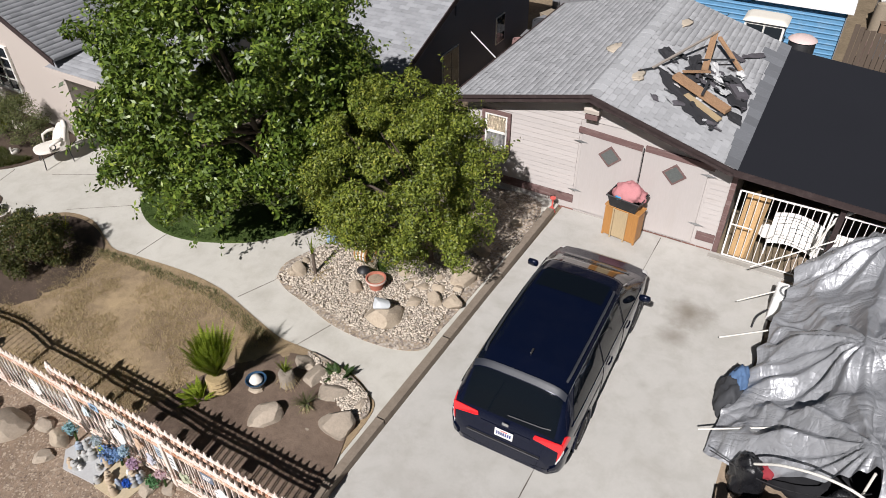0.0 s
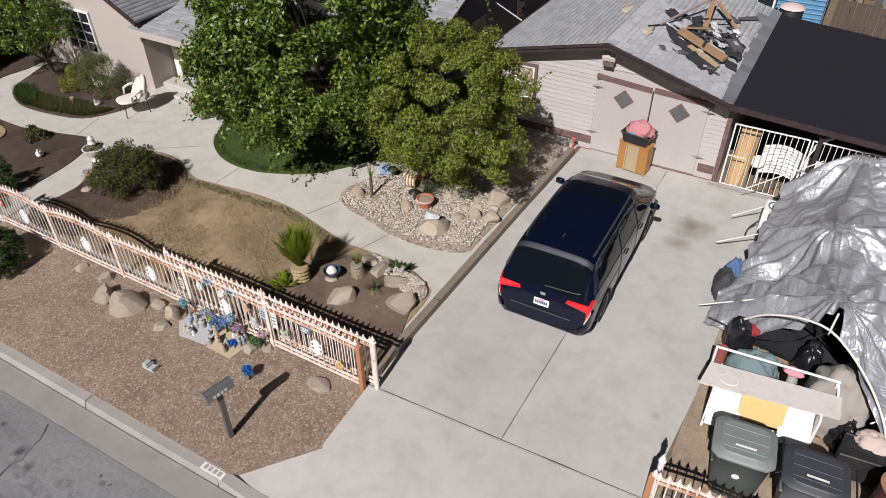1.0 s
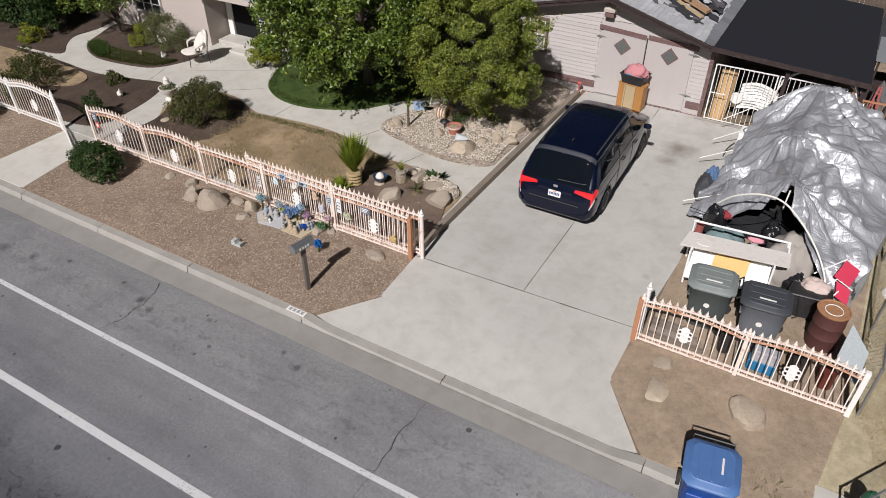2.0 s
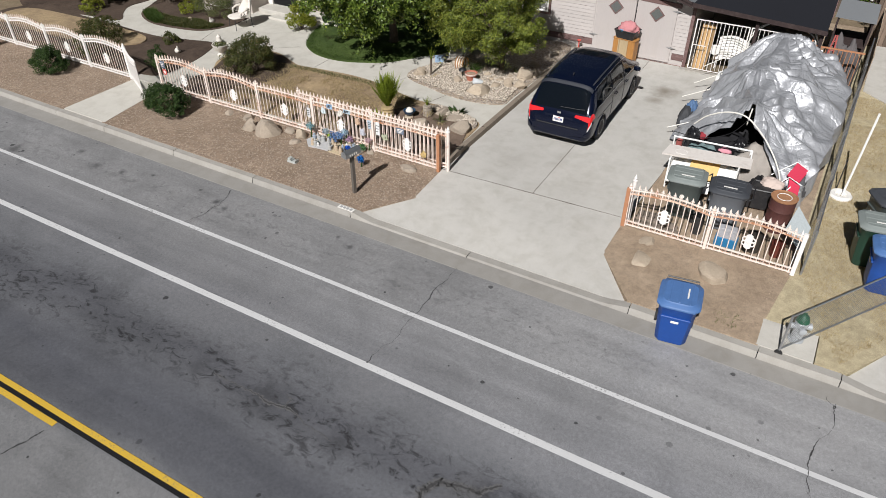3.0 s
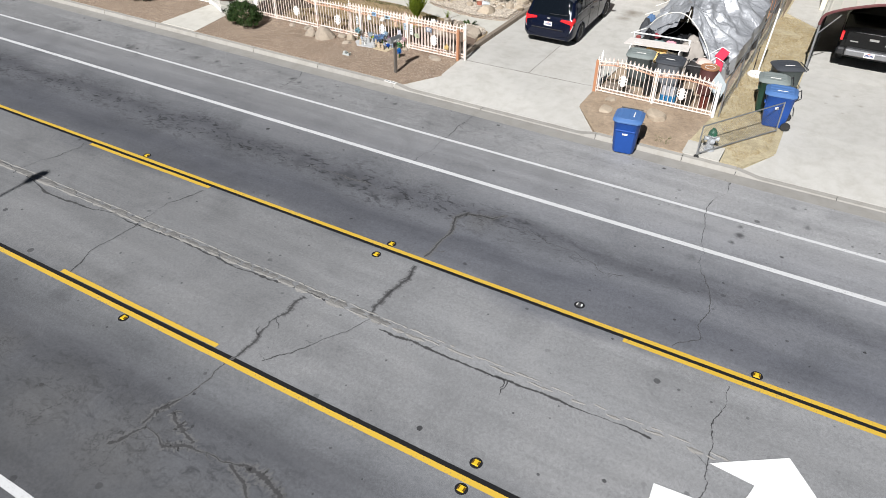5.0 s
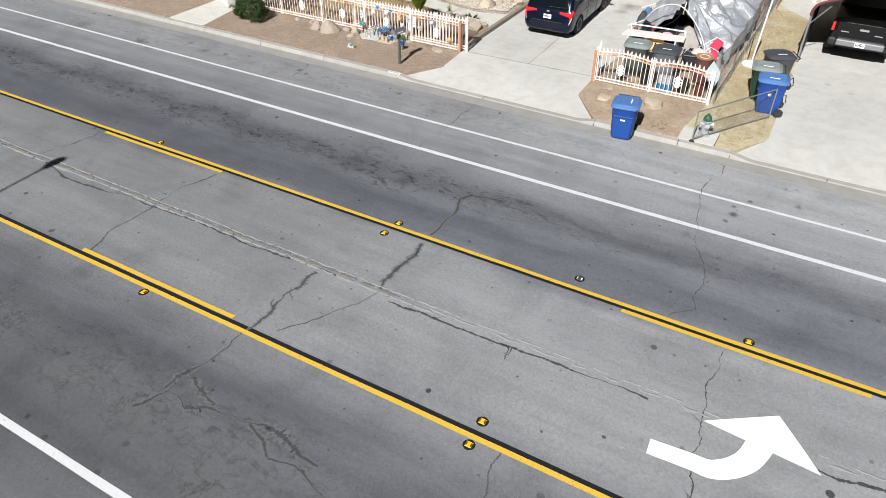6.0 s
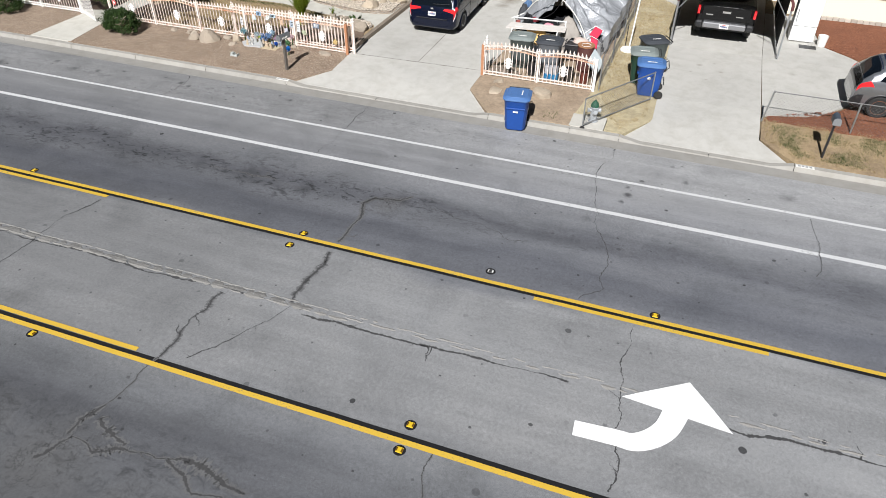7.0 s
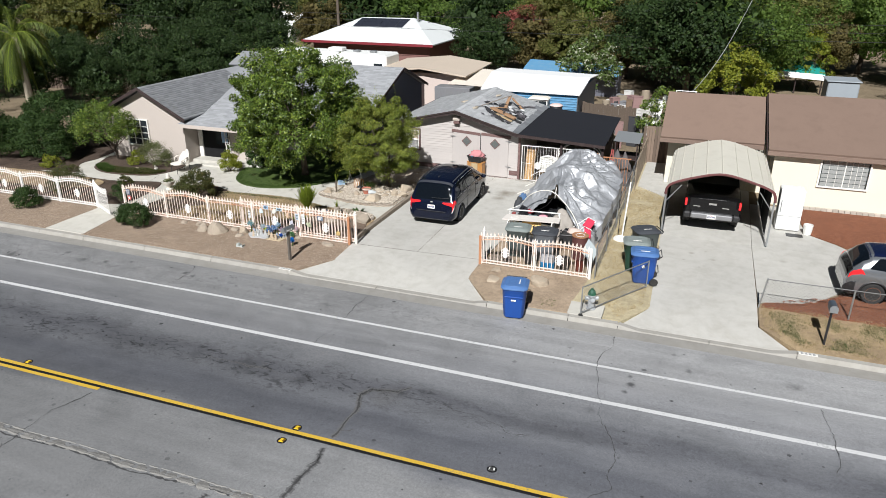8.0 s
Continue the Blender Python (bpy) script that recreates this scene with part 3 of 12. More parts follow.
M = dict(
    clear_pane=clear_pane(),
    asphalt=asphalt_mat(),
    gutter=concrete_mat("gutter concrete", (0.285, 0.272, 0.252)),
    kerb=concrete_mat("kerb concrete", (0.345, 0.328, 0.30)),
    drive=concrete_mat("driveway concrete", (0.465, 0.45, 0.42), ((-0.72, 10.4, .42, .8), (-0.85, 9.65, .32, .6), (0.1, 4.6, .1, .35), (-1.0, 8.2, .12, .25), (-3.1, 4.2, .5, .12), (-1.2, 3.8, .6, .12), (7.5, 6.1, .10, .45), (8.25, 5.7, .09, .45), (7.25, 5.4, .07, .4), (8.0, 6.4, .06, .4), (7.8, 4.9, .05, .35), (10.6, 6.4, .12, .3))),
    walk=concrete_mat("walk concrete", (0.50, 0.48, 0.435), ((-7.0, 6.35, .3, .2), (-8.7, 6.7, .3, .15))),
    white_line=paint_line("white road paint", (0.60, 0.60, 0.60)),
    yellow_line=paint_line("yellow road paint", (0.61, 0.395, 0.045)),
    joint=plain("dirty joint", (0.11, 0.09, 0.075), 0.95, var=0.35, big=3.0, fine=30),
    # road tar, and the plain black that stands for unlit openings
    tar_or_dark=plain("black tar and dark openings", (0.014, 0.014, 0.015), 0.9, var=0.3, big=2.0, fine=30, spec=0.15),
    crack=plain("open road crack", (0.052, 0.051, 0.052), 0.95, var=0.3, big=2.0, fine=30),
    seam=plain("patched seam", (0.255, 0.245, 0.23), 0.95, var=0.4, big=2.5, fine=40, bmp=0.8, dist=0.01),
    verge=soil_mat("gravelly verge", (0.195, 0.142, 0.105), (0.305, 0.232, 0.175), ((0.42, 0.34, 0.26), (0.15, 0.11, 0.085)), 34.0, 0.4),
    soil=soil_mat("dark garden soil", (0.115, 0.082, 0.063), (0.195, 0.145, 0.113)),
    # dark bed soil; the shade of trees and shrubs is in its colour
    shade_toned=soil_mat("dark soil toned for shade", (0.050, 0.036, 0.029), (0.105, 0.077, 0.060)),
    dirt=soil_mat("dry dirt", (0.27, 0.207, 0.15), (0.40, 0.315, 0.235)),
    rockbed=soil_mat("pebbled bed", (0.28, 0.225, 0.17), (0.40, 0.33, 0.26), ((0.52, 0.46, 0.39), (0.16, 0.13, 0.11)), 26.0, 0.6),
    drylawn=soil_mat("dry lawn", (0.225, 0.168, 0.113), (0.39, 0.295, 0.18)),
    straw=soil_mat("straw lawn", (0.36, 0.31, 0.205), (0.50, 0.435, 0.30)),
    mulch=soil_mat("red bark mulch", (0.16, 0.062, 0.035), (0.25, 0.10, 0.055), ((0.30, 0.13, 0.075), (0.10, 0.04, 0.025)), 30.0, 0.5),
    greenlawn=soil_mat("green lawn soil", (0.040, 0.066, 0.018), (0.075, 0.110, 0.028)),
    farground=soil_mat("far yards", (0.16, 0.125, 0.085), (0.24, 0.19, 0.13)),
    stucco=plain("beige stucco", (0.47, 0.415, 0.375), 0.95, var=0.06, big=0.5, fine=80, bmp=0.6, dist=0.006, spec=0.2),
    stucco_pale=plain("cream stucco", (0.72, 0.67, 0.55), 0.95, var=0.05, big=0.5, fine=80, bmp=0.5, dist=0.006, spec=0.2),
    stucco_dark=plain("slate painted siding", (0.115, 0.117, 0.142), 0.9, var=0.1, big=0.5, fine=60),
    siding=plain("beige lap siding", (0.46, 0.425, 0.405), 0.8, var=0.06, big=0.8, fine=20, bmp=0.15, piece=0.03, dirt=(0.40, 0.34, 0.30), dirt_amt=0.25, stretch=(0.3, 1, 3)),
    door_panel=plain("beige door paint", (0.445, 0.41, 0.392), 0.75, var=0.06, big=0.8, fine=12, bmp=0.1, dirt=(0.38, 0.33, 0.29), dirt_amt=0.25, stretch=(3, 1, 0.4)),
    brown_trim=plain("faded brown trim", (0.15, 0.088, 0.082), 0.8, var=0.2, big=2.0, fine=20, dirt=(0.32, 0.25, 0.23), dirt_amt=0.5, stretch=(0.4, 1, 3)),
    dark_trim=plain("dark brown fascia", (0.040, 0.027, 0.026), 0.8, var=0.3, big=1.5, fine=20, dirt=(0.13, 0.10, 0.092), dirt_amt=0.35, spec=0.3),
    shingle=shingle_mat("grey shingles", (0.43, 0.435, 0.445), 0.12),
    shingle_house=shingle_mat("slate grey shingles", (0.262, 0.268, 0.280), 0.15),
    shingle_brown=shingle_mat("brown shingles", (0.215, 0.150, 0.118), 0.10),
    felt=plain("black roofing felt", (0.0165, 0.0175, 0.0225), 0.9, var=0.18, big=0.5, fine=60, bmp=0.2, spec=0.2),
    white_paint=plain("white paint", (0.76, 0.74, 0.70), 0.6, var=0.05, big=1.0, fine=20, bmp=0.1, dirt=(0.45, 0.40, 0.34), dirt_amt=0.3),
    white_metal=plain("white sheet metal", (0.80, 0.80, 0.78), 0.5, var=0.04, big=0.8, fine=10, bmp=0.05, dirt=(0.5, 0.47, 0.42), dirt_amt=0.2),
    cream_metal=plain("cream carport sheet", (0.60, 0.575, 0.50), 0.5, var=0.05, big=0.6, fine=10, bmp=0.05, dirt=(0.42, 0.38, 0.31), dirt_amt=0.3),
    blue_metal=plain("blue sheet siding", (0.11, 0.27, 0.44), 0.55, var=0.1, big=0.8, fine=10, dirt=(0.35, 0.38, 0.40), dirt_amt=0.3),
    fence=rust_paint("white fence paint with rust", (0.80, 0.70, 0.63), 0.575),
    fence_rusty=rust_paint("white fence paint much rusted", (0.78, 0.58, 0.46), 0.47),
    fence_clean=rust_paint("white fence paint", (0.80, 0.77, 0.74), 0.72),
    rust=rust_paint("rusty post", (0.50, 0.22, 0.12), 0.35),
    steel=plain("galvanised steel", (0.42, 0.43, 0.44), 0.45, 0.8, var=0.12, big=2.0, fine=40),
    wire=plain("weathered fence wire", (0.17, 0.17, 0.168), 0.7, 0.2, var=0.15, big=2, fine=40),
    chrome=plain("bright metal", (0.75, 0.75, 0.75), 0.15, 1.0, var=0.03, bmp=0.0),
    black_plastic=plain("black plastic", (0.018, 0.018, 0.020), 0.5, var=0.2, big=2, fine=40, dirt=(0.12, 0.11, 0.10), dirt_amt=0.25),
    rubber=plain("tyre rubber", (0.020, 0.020, 0.020), 0.85, var=0.2, big=4, fine=40, dirt=(0.12, 0.10, 0.08), dirt_amt=0.3),
    glass=glass_mat("window glass"),
    car_glass=glass_mat("tinted car glass", (0.004, 0.006, 0.009), 0.03, 0.28),
    van=car_paint("dark blue metallic", (0.003, 0.0055, 0.018), 0.2, 0.38),
    truck=car_paint("black paint", (0.0025, 0.0025, 0.003), 0.0, 0.35),
    silver=car_paint("grey silver paint", (0.26, 0.27, 0.29), 0.7),
    red_lens=plain("red lamp lens", (0.75, 0.02, 0.025), 0.12, var=0.05, bmp=0.0, coat=0.5),
    clear_lens=plain("clear lamp lens", (0.72, 0.72, 0.70), 0.12, var=0.05, bmp=0.0, coat=0.5),
    bark=plain("grey bark", (0.11, 0.085, 0.065), 0.95, var=0.3, big=3.0, fine=30, bmp=0.8, dist=0.02, stretch=(1, 1, 0.3)),
    stone=plain("tan boulder", (0.40, 0.33, 0.25), 0.9, var=0.2, big=2.0, fine=25, bmp=0.6, dist=0.02, dirt=(0.20, 0.16, 0.12), dirt_amt=0.5, piece=0.12),
    stone_grey=plain("grey boulder", (0.34, 0.285, 0.225), 0.9, var=0.2, big=2.0, fine=25, bmp=0.6, dist=0.02, dirt=(0.17, 0.15, 0.12), dirt_amt=0.5, piece=0.15),
    pebble=plain("mixed pebbles", (0.46, 0.40, 0.33), 0.85, var=0.15, big=3.0, fine=40, bmp=0.2, piece=0.45),
    chip=plain("bark and gravel chips", (0.31, 0.24, 0.18), 0.95, var=0.2, big=3.0, fine=40, bmp=0.2, piece=0.5),
    leaf_big=leaf_mat("broad green leaves", (0.012, 0.032, 0.004), (0.120, 0.180, 0.024), (0.33, 0.38, 0.065), 0.42, 0.12, 0.42),
    leaf_small=leaf_mat("olive green leaves", (0.030, 0.050, 0.008), (0.185, 0.225, 0.030), (0.38, 0.36, 0.066), 0.5, 0.16, 0.35),
    leaf_dark=leaf_mat("dark green leaves", (0.010, 0.024, 0.007), (0.040, 0.072, 0.018), (0.080, 0.115, 0.032), 0.6, 0.1),
    leaf_yellow=leaf_mat("yellow green leaves", (0.10, 0.13, 0.015), (0.22, 0.24, 0.03), (0.34, 0.30, 0.05)),
    leaf_grey=leaf_mat("grey green leaves", (0.06, 0.075, 0.030), (0.14, 0.155, 0.065), (0.22, 0.20, 0.09)),
    leaf_shrub=leaf_mat("dull shrub leaves", (0.030, 0.038, 0.012), (0.085, 0.095, 0.030), (0.16, 0.10, 0.04)),
    palm=leaf_mat("palm fronds", (0.10, 0.15, 0.015), (0.23, 0.29, 0.035), (0.36, 0.38, 0.06), 0.4, 0.3),
    grass=leaf_mat("green grass", (0.025, 0.052, 0.010), (0.058, 0.095, 0.020), (0.10, 0.13, 0.035), 0.7),
    hay=leaf_mat("dry grass", (0.28, 0.215, 0.13), (0.44, 0.35, 0.215), (0.54, 0.45, 0.29), 0.9, 0.25),
)

# ---- the street and the ground ----
def strip(name, x0, x1, ys, zf, material, label, category="road", nx=40, kind="structure"):
    mb = MB()
    mb.grid(lambda u, v: (x0 + (x1 - x0) * u, ys[round(v * (len(ys) - 1))], zf(ys[round(v * (len(ys) - 1))])), nx, len(ys) - 1)
    return solo(name, mb, material, label, category, "", kind)


GROUND_Y = [-900, -300, -60, -21.5, -20.6, -0.3, 0.12, 0.6, 1.2, 1.8, 2.4, 2.8, 3.6, 5, 7, 9, 11, 13, 16, 20, 30, 60, 150, 400, 900]


def ground_z(y):
    if y < -20.55:
        return -0.02
    if y < 0.1:
        return -0.12
    if y < 1.7:
        return -0.16
    return gz(y) - 0.015


strip("ground", -900, 900, GROUND_Y, ground_z, M["farground"], "bare dry earth of the yards and lots", "ground", 60)
strip("road", -400, 400, [-20.2, -18, -16, -14, -12, -11, -10, -9, -8, -6, -4, -2, -0.62], gz, M["asphalt"], "worn grey asphalt street with tyre-darkened lanes and oil spots", "road", 120)


def kerb_run(x0, x1, drop):
    """Kerb and gutter between two places; drop(x): 0 full height, 1 down at a driveway."""
    n = max(2, int((x1 - x0) / 0.15))
    prof = [(-0.62, 0.0), (-0.12, 0.0), (-0.07, 1.0), (-0.045, 1.0), (0.12, 1.0), (0.12, -3.0)]

    def at(u, v):
        x = x0 + (x1 - x0) * u
        y, k = prof[round(v * 5)]
        h = 0.135 * (1 - 0.85 * drop(x))
        base = 0.005 if y < -0.1 else 0.0
        if round(v * 5) == 1:
            base = -0.01
        return (x, y, base + (h if k == 1.0 else 0.0) + (-0.15 if k < 0 else 0))
    return MB().grid(at, n, 5)


def drops(x):
    def edge(a, b, c, d):
        return max(0.0, min((x - a) / (b - a), (d - x) / (d - c), 1.0))
    return max(edge(-5.75, -5.2, 0.95, 1.5), edge(5.6, 6.2, 9.9, 10.5))


# kerb stones between joints
kerb = thing("kerb", "pale concrete kerb with a shallow gutter along the street", "kerb", (0, 0, 0), "", "structure")
KX = [-60, -40, -30, -24, -20.5, -17.4, -15.1, -12.1, -9.05, -5.75, -2.4, 1.5, 4.1, 5.6, 8.2, 10.5, 13.5, 16.5, 22, 30, 45, 60]
for a, b in zip(KX[:-1], KX[1:]):
    part("kerb_piece", kerb_run(a + 0.008, b - 0.008, drops), M["kerb"], kerb, smooth=30)
part("kerb_bed", MB().box(-60, 60, -0.60, 0.11, -0.14, -0.02), M["crack"], kerb)

# the gutter's darker pan lies before the kerb
gutter = strip("gutter", -60, 60, [-0.60, -0.14], lambda y: 0.011, M["gutter"], "darker concrete gutter pan", "gutter", 120)

# far kerb behind the flight
solo("kerb_far", MB().box(-60, 60, -20.6, -20.2, -0.2, 0.12, 0.02), M["kerb"], "pale concrete kerb across the street", "kerb", "", "structure")


def road_z(y):
    return gz(y) + 0.004


def paint_strip(name, x0, x1, y0, y1, material, label, lift=0.0, n=60):
    def at(u, v):
        y = y0 + (y1 - y0) * v
        w = 0.008 * noise.noise((x0 + (x1 - x0) * u, y * 3, 2.2)) if v in (0.0, 1.0) else 0
        return (x0 + (x1 - x0) * u, y + w, road_z(y) + lift)
    return solo(name, MB().grid(at, n, 1), material, label, "road marking", "", "structure")


paint_strip("bike_lane_line", -120, 120, -2.51, -2.40, M["white_line"], "thin white parking lane line", n=400)
paint_strip("lane_line", -120, 120, -4.23, -4.08, M["white_line"], "white bike lane line", n=400)
paint_strip("lane_line_far", -120, 120, -16.43, -16.28, M["white_line"], "white lane line", n=400)
paint_strip("centre_line_black", -120, 120, -8.06, -7.875, M["tar_or_dark"], "black sealed strip under the yellow lines", -0.001, 300)
paint_strip("centre_line", -120, 120, -7.975, -7.865, M["yellow_line"], "solid yellow centre line", 0.003, 300)
paint_strip("centre_line_black_far", -120, 120, -12.58, -12.395, M["tar_or_dark"], "black sealed strip under the yellow lines", -0.001, 300)
paint_strip("centre_line_far", -120, 120, -12.60, -12.492, M["yellow_line"], "solid yellow centre line", 0.003, 300)
for i in range(-4, 5):
    paint_strip("turn_lane_dash", 5.0 + 16.1 * i, 9.75 + 16.1 * i, -8.175, -8.065, M["yellow_line"], "broken yellow turn lane line", 0.003, 20)
    paint_strip("turn_lane_dash", -6.7 + 16.1 * i, -1.95 + 16.1 * i, -12.385, -12.28, M["yellow_line"], "broken yellow turn lane line", 0.003, 20)


# the white turn arrow
def turn_arrow():
    mb = MB()
    shaft = curve_line([(6.50, -11.25), (7.20, -11.21), (7.52, -11.20), (7.80, -11.03), (8.02, -10.75), (8.13, -10.42), (8.16, -10.22)], 6)
    half = 0.165
    vs = []
    for i, p in enumerate(shaft):
        a, b = np.array(shaft[max(i - 1, 0)]), np.array(shaft[min(i + 1, len(shaft) - 1)])
        d = (b - a) / np.linalg.norm(b - a)
        w = half + 0.07 * i / len(shaft)
        for s in (1, -1):
            x, y = p[0] - s * w * d[1], p[1] + s * w * d[0]
            vs.append((x, y, road_z(y) + 0.018))
    mb.add(vs, [(2 * i, 2 * i + 1, 2 * i + 3, 2 * i + 2) for i in range(len(shaft) - 1)])
    for tri in (((7.19, -10.26), (9.14, -10.44), (8.78, -10.0)), ((7.19, -10.26), (8.78, -10.0), (7.57, -10.0)), ((7.57, -10.0), (8.78, -10.0), (8.34, -9.47))):
        mb.add([(x, y, road_z(y) + 0.020) for x, y in tri], [(0, 1, 2)])
    return mb


solo("turn_arrow", turn_arrow(), plain("fresh white road paint", (0.80, 0.80, 0.79), 0.6, var=0.04, big=1.5, fine=60, bmp=0.2), "large white turn arrow painted in the centre lane", "road marking", "", "structure")


def crack_strip(pts, width, seed, jag=0.065, lift=0.0025):
    """A crack that wanders between plan points, with side twigs."""
    rng = random.Random(seed)
    mb = MB()

    def refine(line, amp, k):
        for _ in range(k):
            out = [line[0]]
            for a, b in zip(line[:-1], line[1:]):
                d = math.hypot(b[0] - a[0], b[1] - a[1])
                out += [((a[0] + b[0]) / 2 + rng.gauss(0, amp * d), (a[1] + b[1]) / 2 + rng.gauss(0, amp * d)), b]
            line = out
        return line

    def lay(line, w0, w1):
        n = len(line)
        vs = []
        for i, p in enumerate(line):
            a, b = line[max(i - 1, 0)], line[min(i + 1, n - 1)]
            d = math.hypot(b[0] - a[0], b[1] - a[1]) or 1
            w = (w0 + (w1 - w0) * i / n) * rng.uniform(0.25, 1.3) * 0.55 * max(0.2, min(1.0, 0.65 + 1.2 * noise.noise((p[0] * 1.1, p[1] * 1.1, seed))))
            nx, ny = -(b[1] - a[1]) / d * w, (b[0] - a[0]) / d * w
            vs += [(p[0] + nx, p[1] + ny, road_z(p[1] + ny) + lift), (p[0] - nx, p[1] - ny, road_z(p[1] - ny) + lift)]
        mb.add(vs, [(2 * i, 2 * i + 1, 2 * i + 3, 2 * i + 2) for i in range(n - 1)])
    main = refine(pts, jag, 6)
    lay(main, width, width)
    for _ in range(max(1, len(main) // 60)):
        p = rng.choice(main)
        an = rng.uniform(0, TAU)
        ln = rng.uniform(0.08, 0.40)
        lay(refine([p, (p[0] + ln * math.cos(an), p[1] + ln * math.sin(an))], 0.15, 3), width * 0.6, 0.004)
    return mb


CRACKS = [
    ([(-1.75, -14.4), (-1.63, -13.8), (-1.47, -12.5), (-1.5, -11.3), (-1.34, -10.33)], 0.08),
    ([(0.21, -10.1), (0.18, -9.1), (0.13, -8.2)], 0.06), ([(0.13, -7.8), (0.18, -6.68), (-0.04, -5.98), (0.11, -5.7), (0.48, -5.6), (0.8, -5.56), (1.06, -5.26)], 0.065),
    ([(7.29, -12.3), (7.25, -11.3), (7.16, -10.15), (7.16, -8.7), (7.12, -8.3)], 0.031),
    ([(5.59, -0.65), (5.5, -3.3), (5.7, -4.7), (6.2, -5.8), (6.35, -7.3), (5.9, -7.8)], 0.025),
    ([(10.8, -2.6), (10.95, -3.9), (10.8, -5.1)], 0.022), ([(4.5, -15.4), (4.5, -13.4), (4.37, -12.6)], 0.035),
]
CRACKS += [
    ([(-2.39, -0.7), (-2.36, -2.3), (-2.33, -3.1), (-2.45, -4.1)], 0.03), ([(-0.9, -12.2), (-0.47, -11.6), (-0.1, -10.95), (0.26, -10.2)], 0.025),
    ([(-1.94, -15.0), (-1.65, -14.41), (-1.09, -14.55), (-0.59, -14.32), (0.16, -14.23), (1.23, -14.25), (1.8, -14.35)], 0.11), ([(-1.48, -13.95), (-0.65, -14.25)], 0.08), ([(0.2, -14.25), (0.9, -14.6), (2.2, -14.75), (3.2, -14.7)], 0.06), ([(-4.8, -5.8), (-3.9, -5.78), (-3.0, -5.76), (-1.9, -5.95)], 0.035),
    ([(-6.5, -12.3), (-6.6, -10.4), (-6.4, -8.3)], 0.03), ([(-11.5, -10.3), (-11.3, -8.2)], 0.03), ([(-9.3, -0.7), (-9.2, -2.4)], 0.03),
    ([(1.2, -5.48), (2.2, -5.7), (3.3, -5.95), (4.4, -6.1)], 0.02),
]
STAIN = plain("old dark joint stain", (0.118, 0.117, 0.119), 0.95, var=0.25, big=2.5, fine=40)
for i, (line, w) in enumerate(CRACKS):
    if w > 0.032:
        solo("road_crack", crack_strip(line, 2.6 * w, 40 + i, lift=0.0012), STAIN, "faint dark stain along an old crack", "crack", "road cracks", "structure")
    solo("road_crack", crack_strip(line, w, 40 + i), M["crack"], "dark branching crack in the asphalt", "crack", "road cracks", "structure")


# the patched seam down the middle of the turn lane, and the crack that opens beside it
def seam_strip(x0, x1, y, half, seed, lift):
    """Crumbled pale filler: short uneven pieces with gaps between them."""
    rng = random.Random(seed)
    mb = MB()
    x = x0
    while x < x1:
        fine_ = -9 < x < 13
        ln = rng.uniform(0.10, 0.60) if fine_ else rng.uniform(0.5, 1.6)
        n = max(3, int(ln / (0.03 if fine_ else 0.12)))
        vs = []
        for i in range(n + 1):
            q = x + ln * i / n
            c = y + 0.035 * noise.noise((q * 0.7, seed, 0)) + 0.022 * noise.noise((q * 5, seed, 3))
            end = min(1.0, 4 * i / n, 4 * (n - i) / n)
            w = half * max(0.10, (1 + 1.2 * noise.noise((q * 2.1, seed, 9)) + 0.8 * noise.noise((q * 19, seed, 5))) * (0.2 + 0.8 * end))
            vs += [(q, c + w * rng.uniform(0.7, 1.1), road_z(c + w) + lift), (q, c, road_z(c) + lift + 0.010), (q, c - w * rng.uniform(0.7, 1.1), road_z(c - w) + lift)]
        mb.add(vs, [f for i in range(n) for f in ((3 * i, 3 * i + 1, 3 * i + 4, 3 * i + 3), (3 * i + 1, 3 * i + 2, 3 * i + 5, 3 * i + 4))])
        x += ln + (rng.uniform(0.0, 0.10) if x < 1.5 else rng.uniform(0.05, 0.45))
    return mb


ROUGH = plain("stippled old patch", (0.150, 0.145, 0.138), 0.95, var=0.4, big=3.5, fine=30, bmp=0.8, dist=0.01, dirt=(0.26, 0.25, 0.235), dirt_amt=0.8)
for a, b, y, half, seed, mat_ in ((-40, 1.5, -10.20, 0.05, 3, M["seam"]), (1.5, 40, -10.12, 0.035, 5, M["seam"]), (-40, 3.0, -10.03, 0.022, 6, M["seam"]), (3.0, 12.0, -10.02, 0.020, 7, M["seam"])):
    solo("road_seam", seam_strip(a, b, y, half, seed, 0.001), mat_, "rough pale patched seam in the turn lane", "road seam", "", "structure")
solo("road_patch", seam_strip(-40, 0.5, -10.13, 0.085, 8, -0.001), ROUGH, "stippled old patch along the seam", "road seam", "", "structure")
for i, (a, b, y) in enumerate(((-14, -7.5, -10.27), (-7.5, -0.6, -10.28), (0.6, 3.4, -10.36), (3.2, 6.2, -10.30), (8.4, 12, -10.26), (-22, -14, -10.25))):
    solo("road_crack", crack_strip([(a, y), ((a + b) / 2, y + 0.03), (b, y + 0.05)], 0.062, 80 + i, 0.03), M["crack"], "dark crack along the patched seam", "crack", "road cracks", "structure")


AMBER = plain("amber stud lens", (0.16, 0.085, 0.01), 0.2, var=0.1, bmp=0.0)


